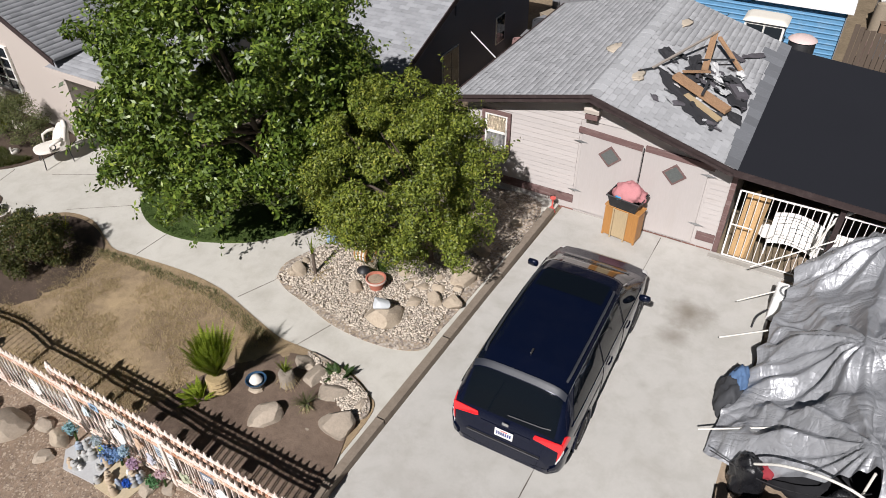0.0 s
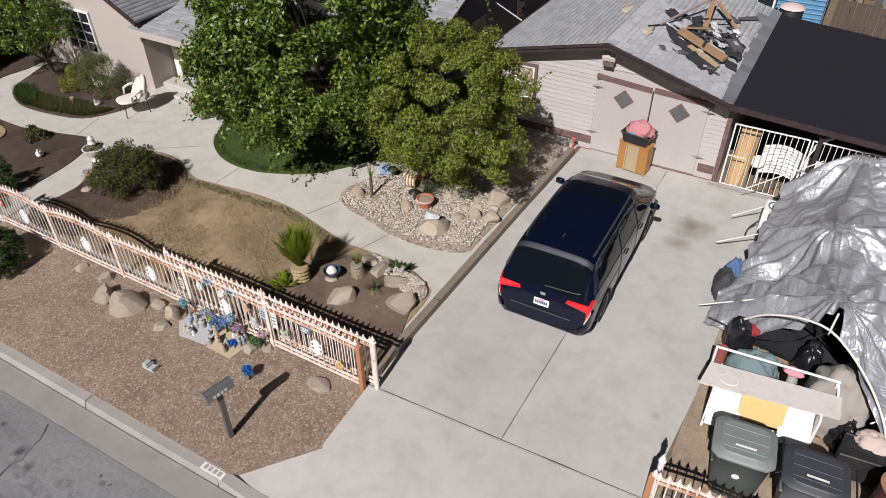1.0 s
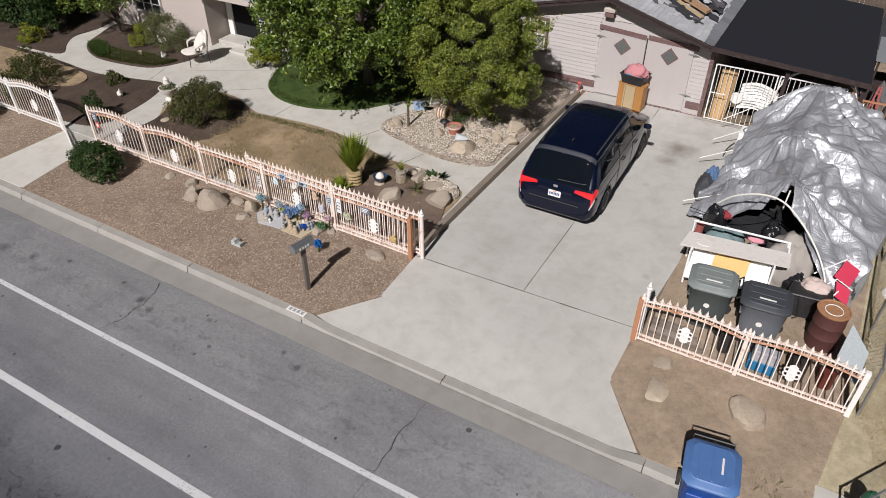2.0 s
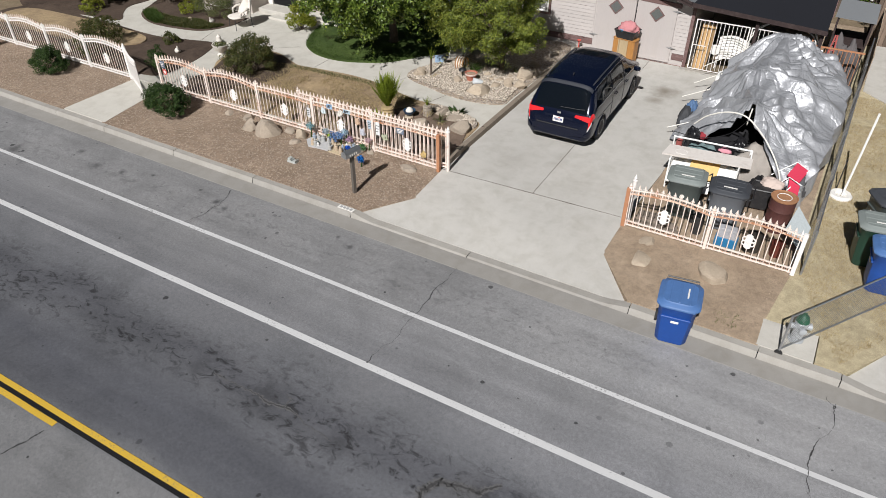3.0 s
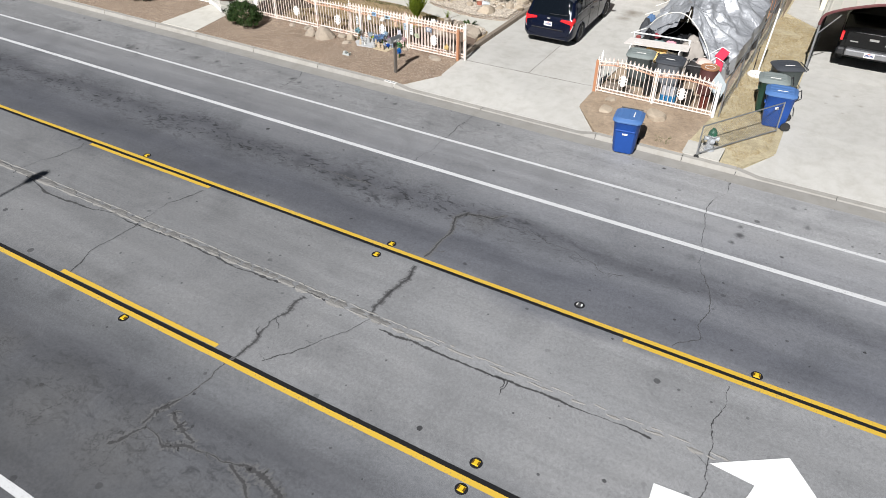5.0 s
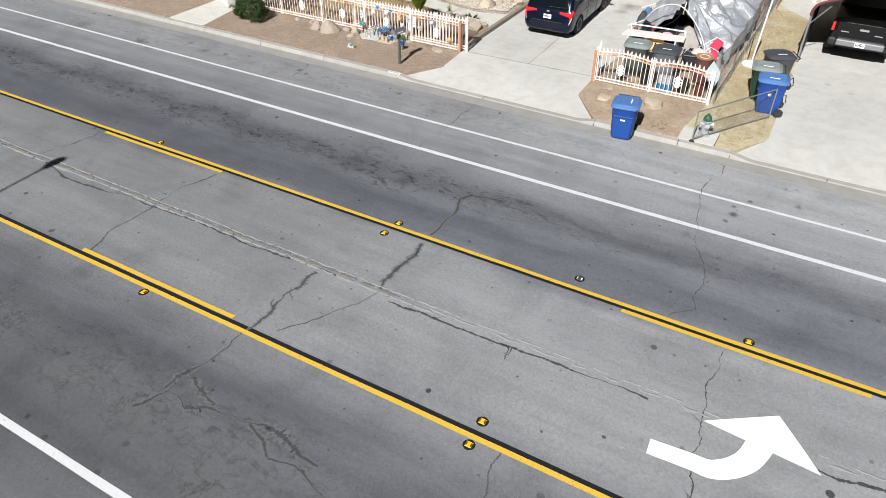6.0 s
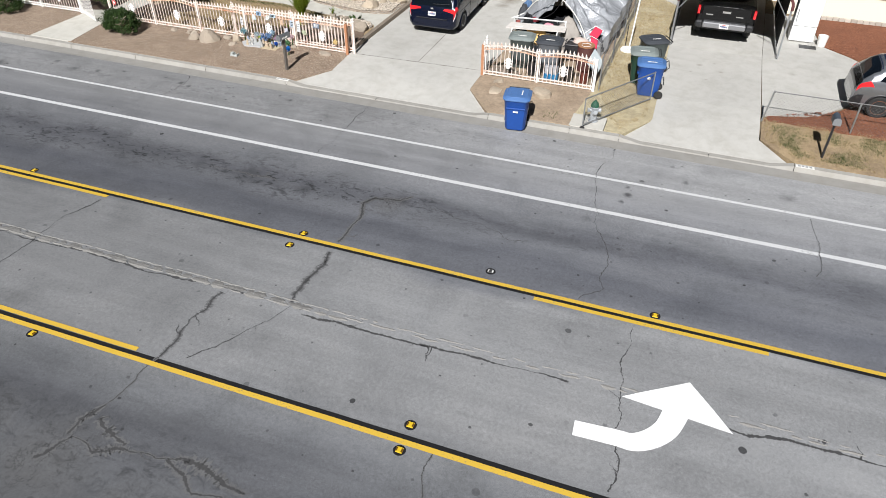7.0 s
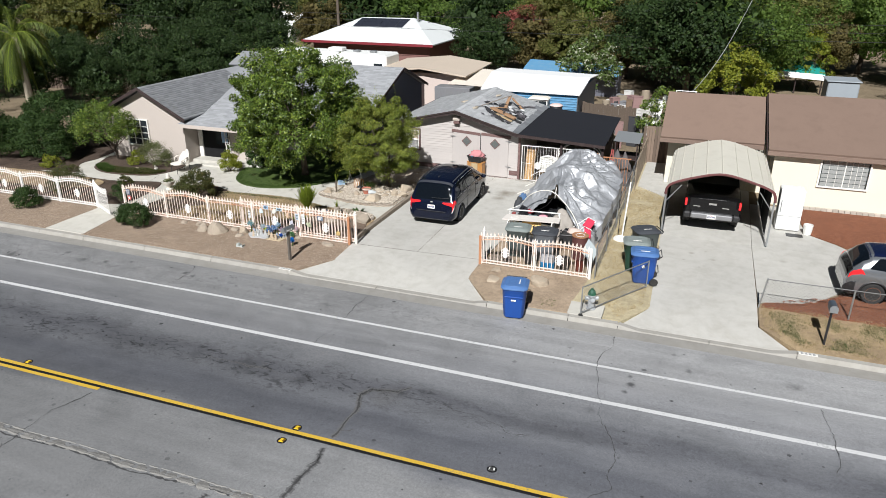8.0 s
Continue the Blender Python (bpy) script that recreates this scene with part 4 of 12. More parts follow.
def cat_eye(x, y, lens, turn=0):
    """A raised road stud: a sloped body and two lenses."""
    e = thing("road_stud", "small yellow raised reflective road stud" if lens == "yellow" else "small black raised road stud with a pale lens", "road stud", (x, y, gz(y)), "road studs", "", turn)
    body = bpy.data.materials.get("stud body " + lens) or plain("stud body " + lens, (0.66, 0.44, 0.02) if lens == "yellow" else (0.05, 0.05, 0.05), 0.5, var=0.1)
    z = gz(y) + 0.002
    mb = MB()
    a, b, h = 0.066, 0.060, 0.024
    mb.add([(x + sx * a, y + sy * b, z) for sx in (-1, 1) for sy in (-1, 1)] + [(x + sx * a * 0.45, y + sy * b * 0.85, z + h) for sx in (-1, 1) for sy in (-1, 1)],
           [(0, 1, 5, 4), (2, 6, 7, 3), (0, 4, 6, 2), (1, 3, 7, 5), (4, 5, 7, 6), (0, 2, 3, 1)])
    part("stud_body", mb, body, e)
    for s in (-1, 1):
        part("lens", MB().slab([(x + s * (a * 0.99), y - b * 0.7, z + 0.004), (x + s * (a * 0.99), y + b * 0.7, z + 0.004), (x + s * a * 0.53, y + b * 0.6, z + h + 0.001), (x + s * a * 0.53, y - b * 0.6, z + h + 0.001)], 0.002), AMBER if lens == "yellow" else M["clear_lens"], e)
    # each stud sits in a dark pad of glue
    part("glue_pad", MB().lathe([(0.115, 0.0), (0.105, 0.004), (0.004, 0.004)], 14, Matrix.Translation((x, y, z - 0.001))), M["tar_or_dark"], e)
    return e


for x, y, c in ((-0.80, -7.76, "yellow"), (-0.88, -8.29, "yellow"), (3.86, -7.56, "white"), (7.52, -7.76, "yellow"), (-9.15, -7.76, "yellow"), (-4.24, -12.70, "yellow"), (3.79, -12.17, "yellow"), (3.81, -12.72, "yellow")):
    cat_eye(x, y, c)

# ---- verge, lots and paving ----
def sheet(name, poly, z, material, label, category, lift=0.02, mound=0.0, rough=0.0, step=0.5, kind="structure", reach=0.4):
    return solo(name, bed_mesh(name, poly, z, lift, mound, rough, step, reach, 0.36), material, label, category, "", kind)


sheet("verge", [(-15.4, 0.1), (-5.66, 0.1), (-4.58, 1.26), (-4.64, 2.75), (-15.45, 2.75)], gz, M["verge"], "brown gravelly verge between kerb and fence", "verge", 0.020, 0.02, 0.02, 0.3)
sheet("verge_west", [(-60, 0.1), (-17.3, 0.1), (-17.0, 2.75), (-60, 2.75)], gz, M["verge"], "brown gravelly verge between kerb and fence", "verge", 0.012, 0.02, 0.02, 0.5)
sheet("verge_east", [(1.40, 0.1), (4.06, 0.1), (4.06, 0.95), (4.3, 2.80), (0.36, 2.80), (0.34, 1.45)], gz, M["dirt"], "bare tan dirt verge beside the driveway", "verge", 0.020, 0.03, 0.03, 0.25)
sheet("yard_east_strip", [(4.05, 0.95), (5.1, 0.95), (5.1, 0.15), (5.68, 0.15), (6.45, 1.3), (6.36, 18.0), (4.5, 18.0), (4.3, 2.75)], gz, M["straw"], "strip of dry straw-coloured grass beside the neighbour's driveway", "lawn", 0.018, 0.02, 0.02, 0.35)
sheet("lot_east", [(0.55, 2.75), (4.35, 2.75), (4.55, 20.0), (0.6, 20.0)], gz, M["dirt"], "bare dirt side yard under the clutter", "ground", 0.008, 0.02, 0.02, 0.45)
sheet("hydrant_pad", [(4.02, 0.12), (5.08, 0.12), (5.08, 0.93), (4.02, 0.93)], gz, M["walk"], "small concrete pad under the hydrant", "paving", 0.022)

# driveway slabs, with open joints between them
driveway = thing("driveway", "pale concrete driveway with straight joints and a brown oil stain", "driveway", (-2, 6, 0), "", "structure")


def az(y):
    """The apron ramps up from the gutter."""
    return gz(y) - 0.135 * max(0.0, 1 - max(0.0, y - 0.12) / 1.2)


def slab_piece(poly, parent, material, z=gz, lift=0.03, gap=0.006, name="slab"):
    cx, cy = np.mean([p[0] for p in poly]), np.mean([p[1] for p in poly])
    q = []
    for x, y in poly:
        d = math.hypot(x - cx, y - cy)
        q.append((x + (cx - x) * gap / d, y + (cy - y) * gap / d))
    return part(name, bed_mesh(name, q, z, lift, 0, 0, 0.7, 0.4, 0.14), material, parent)


for poly in ([(-5.70, 0.125), (-2.04, 0.125), (1.44, 0.125), (0.40, 1.46), (0.42, 2.90), (-2.04, 2.80), (-4.70, 2.70), (-4.66, 1.28)],
             [(-4.70, 2.70), (-2.04, 2.80), (-2.0, 7.6), (-1.92, 12.66), (-4.35, 12.66), (-4.56, 7.6)], [(-2.04, 2.80), (0.42, 2.90), (0.60, 5.4), (0.60, 7.6), (0.72, 12.66), (-1.92, 12.66), (-2.0, 7.6)]):
    slab_piece(poly, driveway, M["drive"], az)
# open joints across the front walk
for k, (a, b) in enumerate((((-12.02, 6.36), (-11.98, 7.24)), ((-9.04, 6.40), (-8.70, 7.2)), ((-7.10, 5.93), (-6.84, 6.68)), ((-14.9, 6.75), (-13.6, 7.65)), ((-16.2, 5.6), (-15.45, 5.5)), ((-17.4, 6.2), (-17.7, 7.3)), ((-16.6, 7.6), (-14.2, 8.9)))):
    solo("walk_joint", MB().slab([(a[0] - 0.007, a[1], yz(a[1]) + 0.004), (a[0] + 0.007, a[1], yz(a[1]) + 0.004), (b[0] + 0.007, b[1], yz(b[1]) + 0.004), (b[0] - 0.007, b[1], yz(b[1]) + 0.004)], 0.003), M["joint"], "dark joint across the concrete walk", "joint", "walk joints", "structure")
for a, b in (((-5.0, 2.72), (0.5, 2.92)), ((-2.04, 2.85), (-2.0, 7.6)), ((-2.0, 7.6), (-1.92, 12.6))):
    dx, dy = (0.0, 0.012) if abs(b[0] - a[0]) > 1 else (0.009, 0.0)
    mb = MB().grid(lambda u, v: (a[0] + (b[0] - a[0]) * u + dx * (2 * v - 1) * (0.8 + 0.7 * noise.noise((u * 9, a[1], 0))), a[1] + (b[1] - a[1]) * u + dy * (2 * v - 1) * (0.8 + 0.9 * noise.noise((u * 9, a[0], 0))), az(a[1] + (b[1] - a[1]) * u) + 0.034), 60, 1)
    solo("driveway_joint", mb, M["joint"], "dark dirty joint in the driveway concrete", "joint", "driveway joints", "structure")

drive_east = thing("driveway_east", "pale concrete driveway leading to a carport", "driveway", (8, 5, 0), "", "structure")
for poly in ([(5.62, 0.125), (10.42, 0.125), (9.55, 1.12), (9.58, 3.0), (6.38, 3.0), (6.40, 1.3)], [(6.38, 3.0), (9.58, 3.0), (9.60, 7.6), (6.30, 7.6)], [(6.30, 7.6), (9.60, 7.6), (9.75, 14.6), (6.20, 14.6)],
             [(9.60, 2.75), (11.3, 3.3), (12.6, 4.9), (16.0, 5.3), (16, 7.6), (9.605, 7.6)], [(9.605, 7.6), (13.5, 7.6), (12.6, 8.7), (11.7, 9.5), (11.3, 12.6), (9.725, 12.6)]):
    slab_piece(poly, drive_east, M["drive"], az)
slab_piece([(4.85, 13.5), (6.2, 12.2), (6.2, 18.0), (4.9, 18.0)], drive_east, M["drive"], az, 0.075)

# front yard: a continuous concrete walk with beds and lawns set into it
YARD = [(-15.9, 2.72), (-4.80, 2.72), (-4.66, 7.6), (-4.45, 12.66), (-9.5, 15.5), (-24, 15.5), (-24, 5.5), (-17.2, 2.72)]
sheet("front_walk", YARD, yz, M["walk"], "pale curving concrete walk through the front yard", "walk", 0.0, 0, 0, 0.9)
sheet("gate_walk", [(-17.25, 0.12), (-15.30, 0.12), (-15.5, 2.75), (-16.95, 2.75)], gz, M["walk"], "short concrete walk from the kerb to the gate", "walk", 0.03, 0, 0, 0.7)
BED = dict(
    lawn=smooth_loop([(-14.75, 2.95), (-15.02, 3.6), (-15.06, 4.5), (-15.45, 5.2), (-15.35, 6.0), (-14.8, 6.65), (-13.95, 6.75), (-13.1, 6.42), (-12.6, 6.25), (-11.9, 6.32), (-10.6, 6.45), (-9.5, 6.40), (-8.5, 6.15), (-7.55, 5.92), (-6.9, 5.92), (-6.3, 5.9), (-5.7, 5.83), (-5.2, 5.6), (-4.92, 5.3), (-4.90, 4.2), (-4.92, 2.95), (-8.0, 2.9), (-11.5, 2.9)], 4),
    goose=smooth_loop([(-16.75, 6.3), (-16.3, 5.4), (-16.15, 4.4), (-16.2, 3.6), (-16.6, 3.1), (-18.5, 2.95), (-22.5, 2.95), (-27, 3.0), (-27.0, 5.6), (-23.5, 5.9), (-21.3, 5.85), (-20.2, 5.78), (-19.0, 5.82), (-17.7, 6.15)], 4),
    island=smooth_loop([(-21.9, 7.35), (-21.2, 6.88), (-20.3, 6.66), (-19.0, 6.78), (-18.1, 7.05), (-17.6, 7.7), (-17.45, 8.4), (-17.75, 9.25), (-20.0, 9.4), (-22.5, 9.4), (-22.3, 8.2)], 4),
    west=smooth_loop([(-23.0, 7.7), (-22.6, 7.0), (-22.0, 6.3), (-23.6, 6.05), (-28, 5.9), (-28, 12), (-24, 12.0), (-22.9, 9.0)], 4),
    green=smooth_loop([(-13.9, 8.4), (-13.45, 7.75), (-12.6, 7.3), (-11.6, 7.25), (-10.7, 7.55), (-9.9, 8.05), (-9.1, 9.1), (-8.6, 9.7), (-8.3, 11.0), (-8.5, 13.5), (-11, 14.6), (-13.6, 13.6), (-14.2, 11), (-14.25, 9.4)], 4),
    pebbles=smooth_loop([(-8.75, 7.35), (-8.85, 7.75), (-8.68, 8.25), (-8.4, 8.9), (-8.0, 9.6), (-7.7, 10.6), (-7.4, 11.9), (-6.6, 12.45), (-4.8, 12.45), (-4.74, 10.0), (-4.86, 7.6), (-4.9, 7.0), (-5.4, 6.73), (-6.1, 6.64), (-6.9, 6.7), (-7.7, 6.92), (-8.35, 7.08)], 4),
)
sheet("lawn_bed", BED["lawn"], yz, M["drylawn"], "patchy brown dry lawn behind the fence", "lawn", 0.02, 0.03, 0.03, 0.2)
# these beds take the soil whose colour already holds the plants' shade
sheet("goose_bed", BED["goose"], yz, M["shade_toned"], "dark bare soil bed", "garden bed", 0.02, 0.03, 0.03, 0.3)
sheet("house_bed", BED["island"], yz, M["shade_toned"], "dark soil bed planted with shrubs before the house", "garden bed", 0.02, 0.08, 0.03, 0.25)
sheet("west_bed", BED["west"], yz, M["shade_toned"], "shaded soil and dry grass west of the walk", "garden bed", 0.02, 0.02, 0.03, 0.4)
sheet("green_lawn", BED["green"], yz, M["greenlawn"], "green watered lawn under the broad tree", "lawn", 0.03, 0.06, 0.02, 0.2)
sheet("pebble_bed", BED["pebbles"], yz, M["rockbed"], "pebble and dirt bed round the small tree", "garden bed", 0.02, 0.03, 0.02, 0.2)
sheet("rose_soil", smooth_loop([(-15.0, 3.0), (-15.0, 4.4), (-15.3, 5.3), (-15.2, 6.0), (-14.6, 6.55), (-13.8, 6.6), (-13.0, 6.3), (-12.5, 5.7), (-12.4, 4.8), (-12.9, 3.9), (-13.3, 3.0)], 4), yz, M["shade_toned"], "dark soil crescent under the rose bush", "garden bed", 0.045, 0.03, 0.02, 0.2)
sheet("dry_patch", smooth_loop([(-26.5, 3.9), (-23.5, 3.8), (-20.8, 4.0), (-19.2, 4.7), (-19.4, 5.4), (-21.0, 5.6), (-23.5, 5.6), (-26.5, 5.3)], 4), yz, M["drylawn"], "patch of dry tan grass behind the white fence", "lawn", 0.085, 0.02, 0.02, 0.25)
# the planted end of the lawn bed, darker soil, with its pebble edge
sheet("planter_soil", smooth_loop([(-8.3, 2.98), (-8.2, 4.2), (-7.7, 5.1), (-7.0, 5.7), (-6.2, 5.62), (-5.5, 5.3), (-5.05, 4.8), (-4.98, 2.98)], 4), yz, M["soil"], "dark planted soil at the lawn's end", "garden bed", 0.045, 0.05, 0.03, 0.2)
sheet("planter_pebbles", smooth_loop([(-6.75, 5.85), (-5.9, 5.80), (-5.2, 5.55), (-4.94, 5.2), (-5.15, 4.95), (-5.6, 5.15), (-6.2, 5.45)], 4), yz, M["rockbed"], "band of pebbles along the walk", "garden bed", 0.085, 0.03, 0.01, 0.12)

# east neighbour's beds
sheet("mulch_bed", smooth_loop([(9.75, 2.7), (10.9, 3.1), (11.9, 3.9), (12.9, 4.7), (16.5, 5.1), (30, 5.2), (30, 2.2), (12, 2.2)], 4), gz, M["mulch"], "red bark mulch bed", "garden bed", 0.02, 0.05, 0.02, 0.3)
sheet("mulch_bed_house", [(11.35, 12.7), (11.75, 9.6), (12.7, 8.8), (13.6, 7.7), (30, 7.7), (30, 12.7)], gz, M["mulch"], "red bark mulch bed below the window", "garden bed", 0.02, 0.05, 0.02, 0.4)
sheet("lawn_east", [(9.62, 2.68), (9.58, 1.15), (10.5, 0.12), (30, 0.12), (30, 2.6)], gz, M["drylawn"], "thin dry lawn with green tufts by the kerb", "lawn", 0.014, 0.03, 0.03, 0.3)

# low weathered curb between driveway and yard
curb = thing("driveway_curb", "weathered brown low curb along the driveway", "curb", (-4.7, 7, gz(7)), "", "structure")
for a, b in ((2.9, 5.2), (5.2, 7.4), (7.4, 9.6), (9.6, 12.3)):
    xo = lambda y: -4.74 + 0.025 * (y - 2.9)
    mb = MB().grid(lambda u, v: ((xo(a + (b - a) * u - 0.012 * (u - .5)) + (-0.10, -0.085, 0.075, 0.10)[round(v * 3)]), a + 0.01 + (b - a - 0.02) * u, gz(a + (b - a) * u) + (-0.05, 0.17, 0.17, -0.05)[round(v * 3)] + 0.008 * noise.noise((u * 20, a, v))), 24, 3)
    part("curb_length", mb, plain("weathered curb", (0.22, 0.18, 0.14), 0.95, var=0.25, big=1.5, fine=25, dirt=(0.15, 0.115, 0.085), dirt_amt=0.6) if a < 3 else bpy.data.materials["weathered curb"], curb)

# ---- buildings ----
def shingle_arrays(p0, ud, vd, U, V, tab=0.31, expo=0.145, seed=1, keep=None, thick=0.012):
    """Tabs in staggered courses on a slope: p0 the lower corner, ud along the eave, vd up the slope."""
    p0, ud, vd = (np.array(a, float) for a in (p0, ud, vd))
    ud, vd = ud / np.linalg.norm(ud), vd / np.linalg.norm(vd)
    nrm = np.cross(ud, vd)
    nrm *= np.sign(nrm[2])
    rng = np.random.RandomState(seed)
    vs, fs = [], []
    for r in range(int(V / expo)):
        off = (r % 2) * tab / 2 + rng.uniform(-.02, .02)
        for c in range(-1, int(U / tab) + 1):
            a, b = max(0, c * tab + off), min(U, (c + 1) * tab + off - 0.008)
            if b - a < 0.03:
                continue
            lo = r * expo - 0.012 + rng.uniform(-.006, .006)
            hi = (r + 1) * expo
            if keep is not None and not keep((a + b) / 2, (lo + hi) / 2):
                continue
            lift = thick + rng.uniform(-.003, .005)
            q = [p0 + ud * a + vd * lo + nrm * lift, p0 + ud * b + vd * lo + nrm * lift, p0 + ud * b + vd * hi + nrm * 0.002, p0 + ud * a + vd * hi + nrm * 0.002, p0 + ud * a + vd * lo - nrm * 0.004, p0 + ud * b + vd * lo - nrm * 0.004]
            n = len(vs)
            vs += q
            fs += [(n, n + 1, n + 2, n + 3), (n + 4, n + 5, n + 1, n)]
    return vs, fs


def shingles(name, parent, material, *slopes):
    vs, fs = [], []
    for s in slopes:
        v, f = shingle_arrays(**s)
        fs += [tuple(len(vs) + i for i in q) for q in f]
        vs += v
    return part(name, fast_mesh(name, vs, fs), material, parent, kind="stuff")


def window_unit(parent, name, x0, x1, z0, z1, y, frame_mat, panes=2, face=-1, rail=True, depth=0.07, wide=0.07):
    """A window in a wall along x: frame, glass panes and bars; face: the side it looks to."""
    w = part(name, MB().box(x0 - wide, x0, y + face * depth, y, z0 - wide, z1 + wide, 0.006).box(x1, x1 + wide, y + face * depth, y, z0 - wide, z1 + wide, 0.006).box(x0, x1, y + face * depth, y, z1, z1 + wide, 0.006).box(x0, x1, y + face * depth, y, z0 - wide, z0, 0.006), frame_mat, parent)
    g = (x1 - x0) / panes
    for i in range(panes):
        part("pane", MB().box(x0 + g * i + 0.012, x0 + g * (i + 1) - 0.012, y + face * 0.02, y + face * 0.012, z0 + 0.01, z1 - 0.01), M["glass"], w)
        if i:
            part("mullion", MB().box(x0 + g * i - 0.02, x0 + g * i + 0.02, y + face * 0.05, y, z0, z1), M["white_paint"], w)
    if rail:
        part("window_rail", MB().box(x0, x1, y + face * 0.05, y, (z0 + z1) / 2 - 0.02, (z0 + z1) / 2 + 0.02), M["white_paint"], w)
    return w


# -- the garage with lap siding, a shingled gable roof and a felt-covered lean-to --
garage = thing("garage", "beige lap-sided garage with brown trim and grey shingle roof", "garage", (-3.9, 12.7, gz(12.7)))
GX0, GX1, GY0, GY1, RX, RZ, EZL, EZR = -7.0, -0.72, 12.72, 19.2, -3.88, 3.58, 2.80, 2.70


def garage_roof(x):
    return RZ - (RX - x) * (RZ - EZL) / (RX + 7.2) if x < RX else RZ - (x - RX) * (RZ - EZR) / (-0.82 - RX)


walls = part("wall", MB().add([(x, y, z) for y in (GY0, GY1) for x, z in ((GX0, 0.1), (GX1, 0.1), (GX1, garage_roof(GX1) - 0.10), (RX, RZ - 0.10), (GX0, garage_roof(GX0) - 0.10))],
                                [(0, 1, 2, 3, 4), (9, 8, 7, 6, 5), (0, 4, 9, 5), (1, 6, 7, 2), (4, 3, 8, 9), (3, 2, 7, 8)]), M["siding"], garage)
DX0, DX1, DZ0, DZ1 = -4.10, -1.28, 0.42, 2.44
WX0, WX1, WZ0, WZ1 = -6.50, -5.92, 1.45, 2.40


def board(x0, x1, z):
    """One lap board, thicker at its foot."""
    return MB().add([(x, GY0 - d, zz) for x in (x0, x1) for d, zz in ((0.0, z), (0.026, z), (0.008, z + 0.135), (0.0, z + 0.135))], [(0, 1, 2, 3), (7, 6, 5, 4), (1, 5, 6, 2), (0, 4, 5, 1), (3, 2, 6, 7)])


z = 0.78
while z < 3.3:
    lo = RX - (RZ - 0.16 - z - 0.135) / ((RZ - EZL) / (RX + 7.2))
    hi = RX + (RZ - 0.16 - z - 0.135) / ((RZ - EZR) / (-0.82 - RX))
    a, b = max(GX0 + 0.01, lo), min(GX1 - 0.10, hi)
    cuts = []
    if z < DZ1 + 0.22:
        cuts.append((DX0 - 0.06, DX1 + 0.04))
    if WZ0 - 0.2 < z < WZ1 + 0.02:
        cuts.append((WX0 - 0.10, WX1 + 0.10))
    spans = [(a, b)]
    for c0, c1 in cuts:
        spans = [q for s0, s1 in spans for q in ((s0, min(s1, c0)), (max(s0, c1), s1)) if q[1] - q[0] > 0.05]
    for s0, s1 in spans:
        part("siding_board", board(s0, s1, z), M["siding"], walls)
    z += 0.125
for s0, s1 in ((GX0, DX0 - 0.03), (DX1 + 0.06, GX1 - 0.1)):
    part("foot_board", MB().box(s0, s1, GY0 - 0.03, GY0, 0.55, 0.765, 0.005), M["brown_trim"], walls)
part("corner_board", MB().box(GX1 - 0.09, GX1 + 0.02, GY0 - 0.035, GY0 + 0.05, 0.33, 2.62, 0.005), M["brown_trim"], walls)
brick_m = plain("dull red brick", (0.20, 0.095, 0.075), 0.9, var=0.2, big=3, fine=30, piece=0.2)
bx = GX0
while bx < GX1 - 0.2:
    if not DX0 - 0.1 < bx < DX0 + 1.2:
        part("brick", MB().box(bx, bx + 0.31, GY0 - 0.06, GY0 - 0.002, 0.30, 0.375, 0.006), brick_m, walls)
    bx += 0.325

for i, (x0, x1, bars) in enumerate(((DX0, -2.70, -3.40), (-2.68, DX1, -1.96))):
    d = part("door", MB().box(x0 + 0.01, x1 - 0.01, GY0 - 0.05, GY0 - 0.005, DZ0, DZ1, 0.006), M["door_panel"], garage, "one leaf of the wide swing door with a small diamond window")
    tilt = Matrix.Translation((bars, GY0 - 0.055, 2.05 if i == 0 else 2.02)) @ Matrix.Rotation(radians(45), 4, "Y")
    part("diamond_frame", MB().box(-0.19, 0.19, -0.012, 0.004, -0.19, 0.19, 0.004, tilt), M["brown_trim"], d)
    part("diamond_pane", MB().box(-0.145, 0.145, -0.018, -0.008, -0.145, 0.145, 0, tilt), plain("grey diamond glass", (0.12, 0.13, 0.125), 0.25, var=0.2, big=4, fine=20) if i == 0 else bpy.data.materials["grey diamond glass"], d)
    hx = x0 if i == 0 else x1
    for hz in (0.95, 2.25) if i == 0 else (0.95, 1.0, 2.2)[0:3:2]:
        part("hinge", MB().add([(hx - 0.17, GY0 - 0.062, hz), (hx, GY0 - 0.062, hz + 0.03), (hx + 0.17, GY0 - 0.062, hz), (hx, GY0 - 0.062, hz - 0.03)], [(0, 1, 2, 3)]).slab([(hx - 0.17, GY0 - 0.056, hz), (hx, GY0 - 0.056, hz + 0.03), (hx + 0.17, GY0 - 0.056, hz), (hx, GY0 - 0.056, hz - 0.03)], 0.005), M["steel"], d)
for x0, x1, z0, z1 in ((DX0 - 0.08, -2.72, 2.60, 2.50), (-2.66, DX1 + 0.1, 2.53, 2.46)):
    part("door_header", MB().slab([(x0, GY0 - 0.06, z0), (x0, GY0 - 0.06, z0 - 0.13), (x1, GY0 - 0.06, z1 - 0.13), (x1, GY0 - 0.06, z1)], 0.05), M["brown_trim"], garage)
part("door_gap", MB().box(-2.70, -2.68, GY0 - 0.03, GY0 - 0.01, DZ0, DZ1), M["tar_or_dark"], garage)
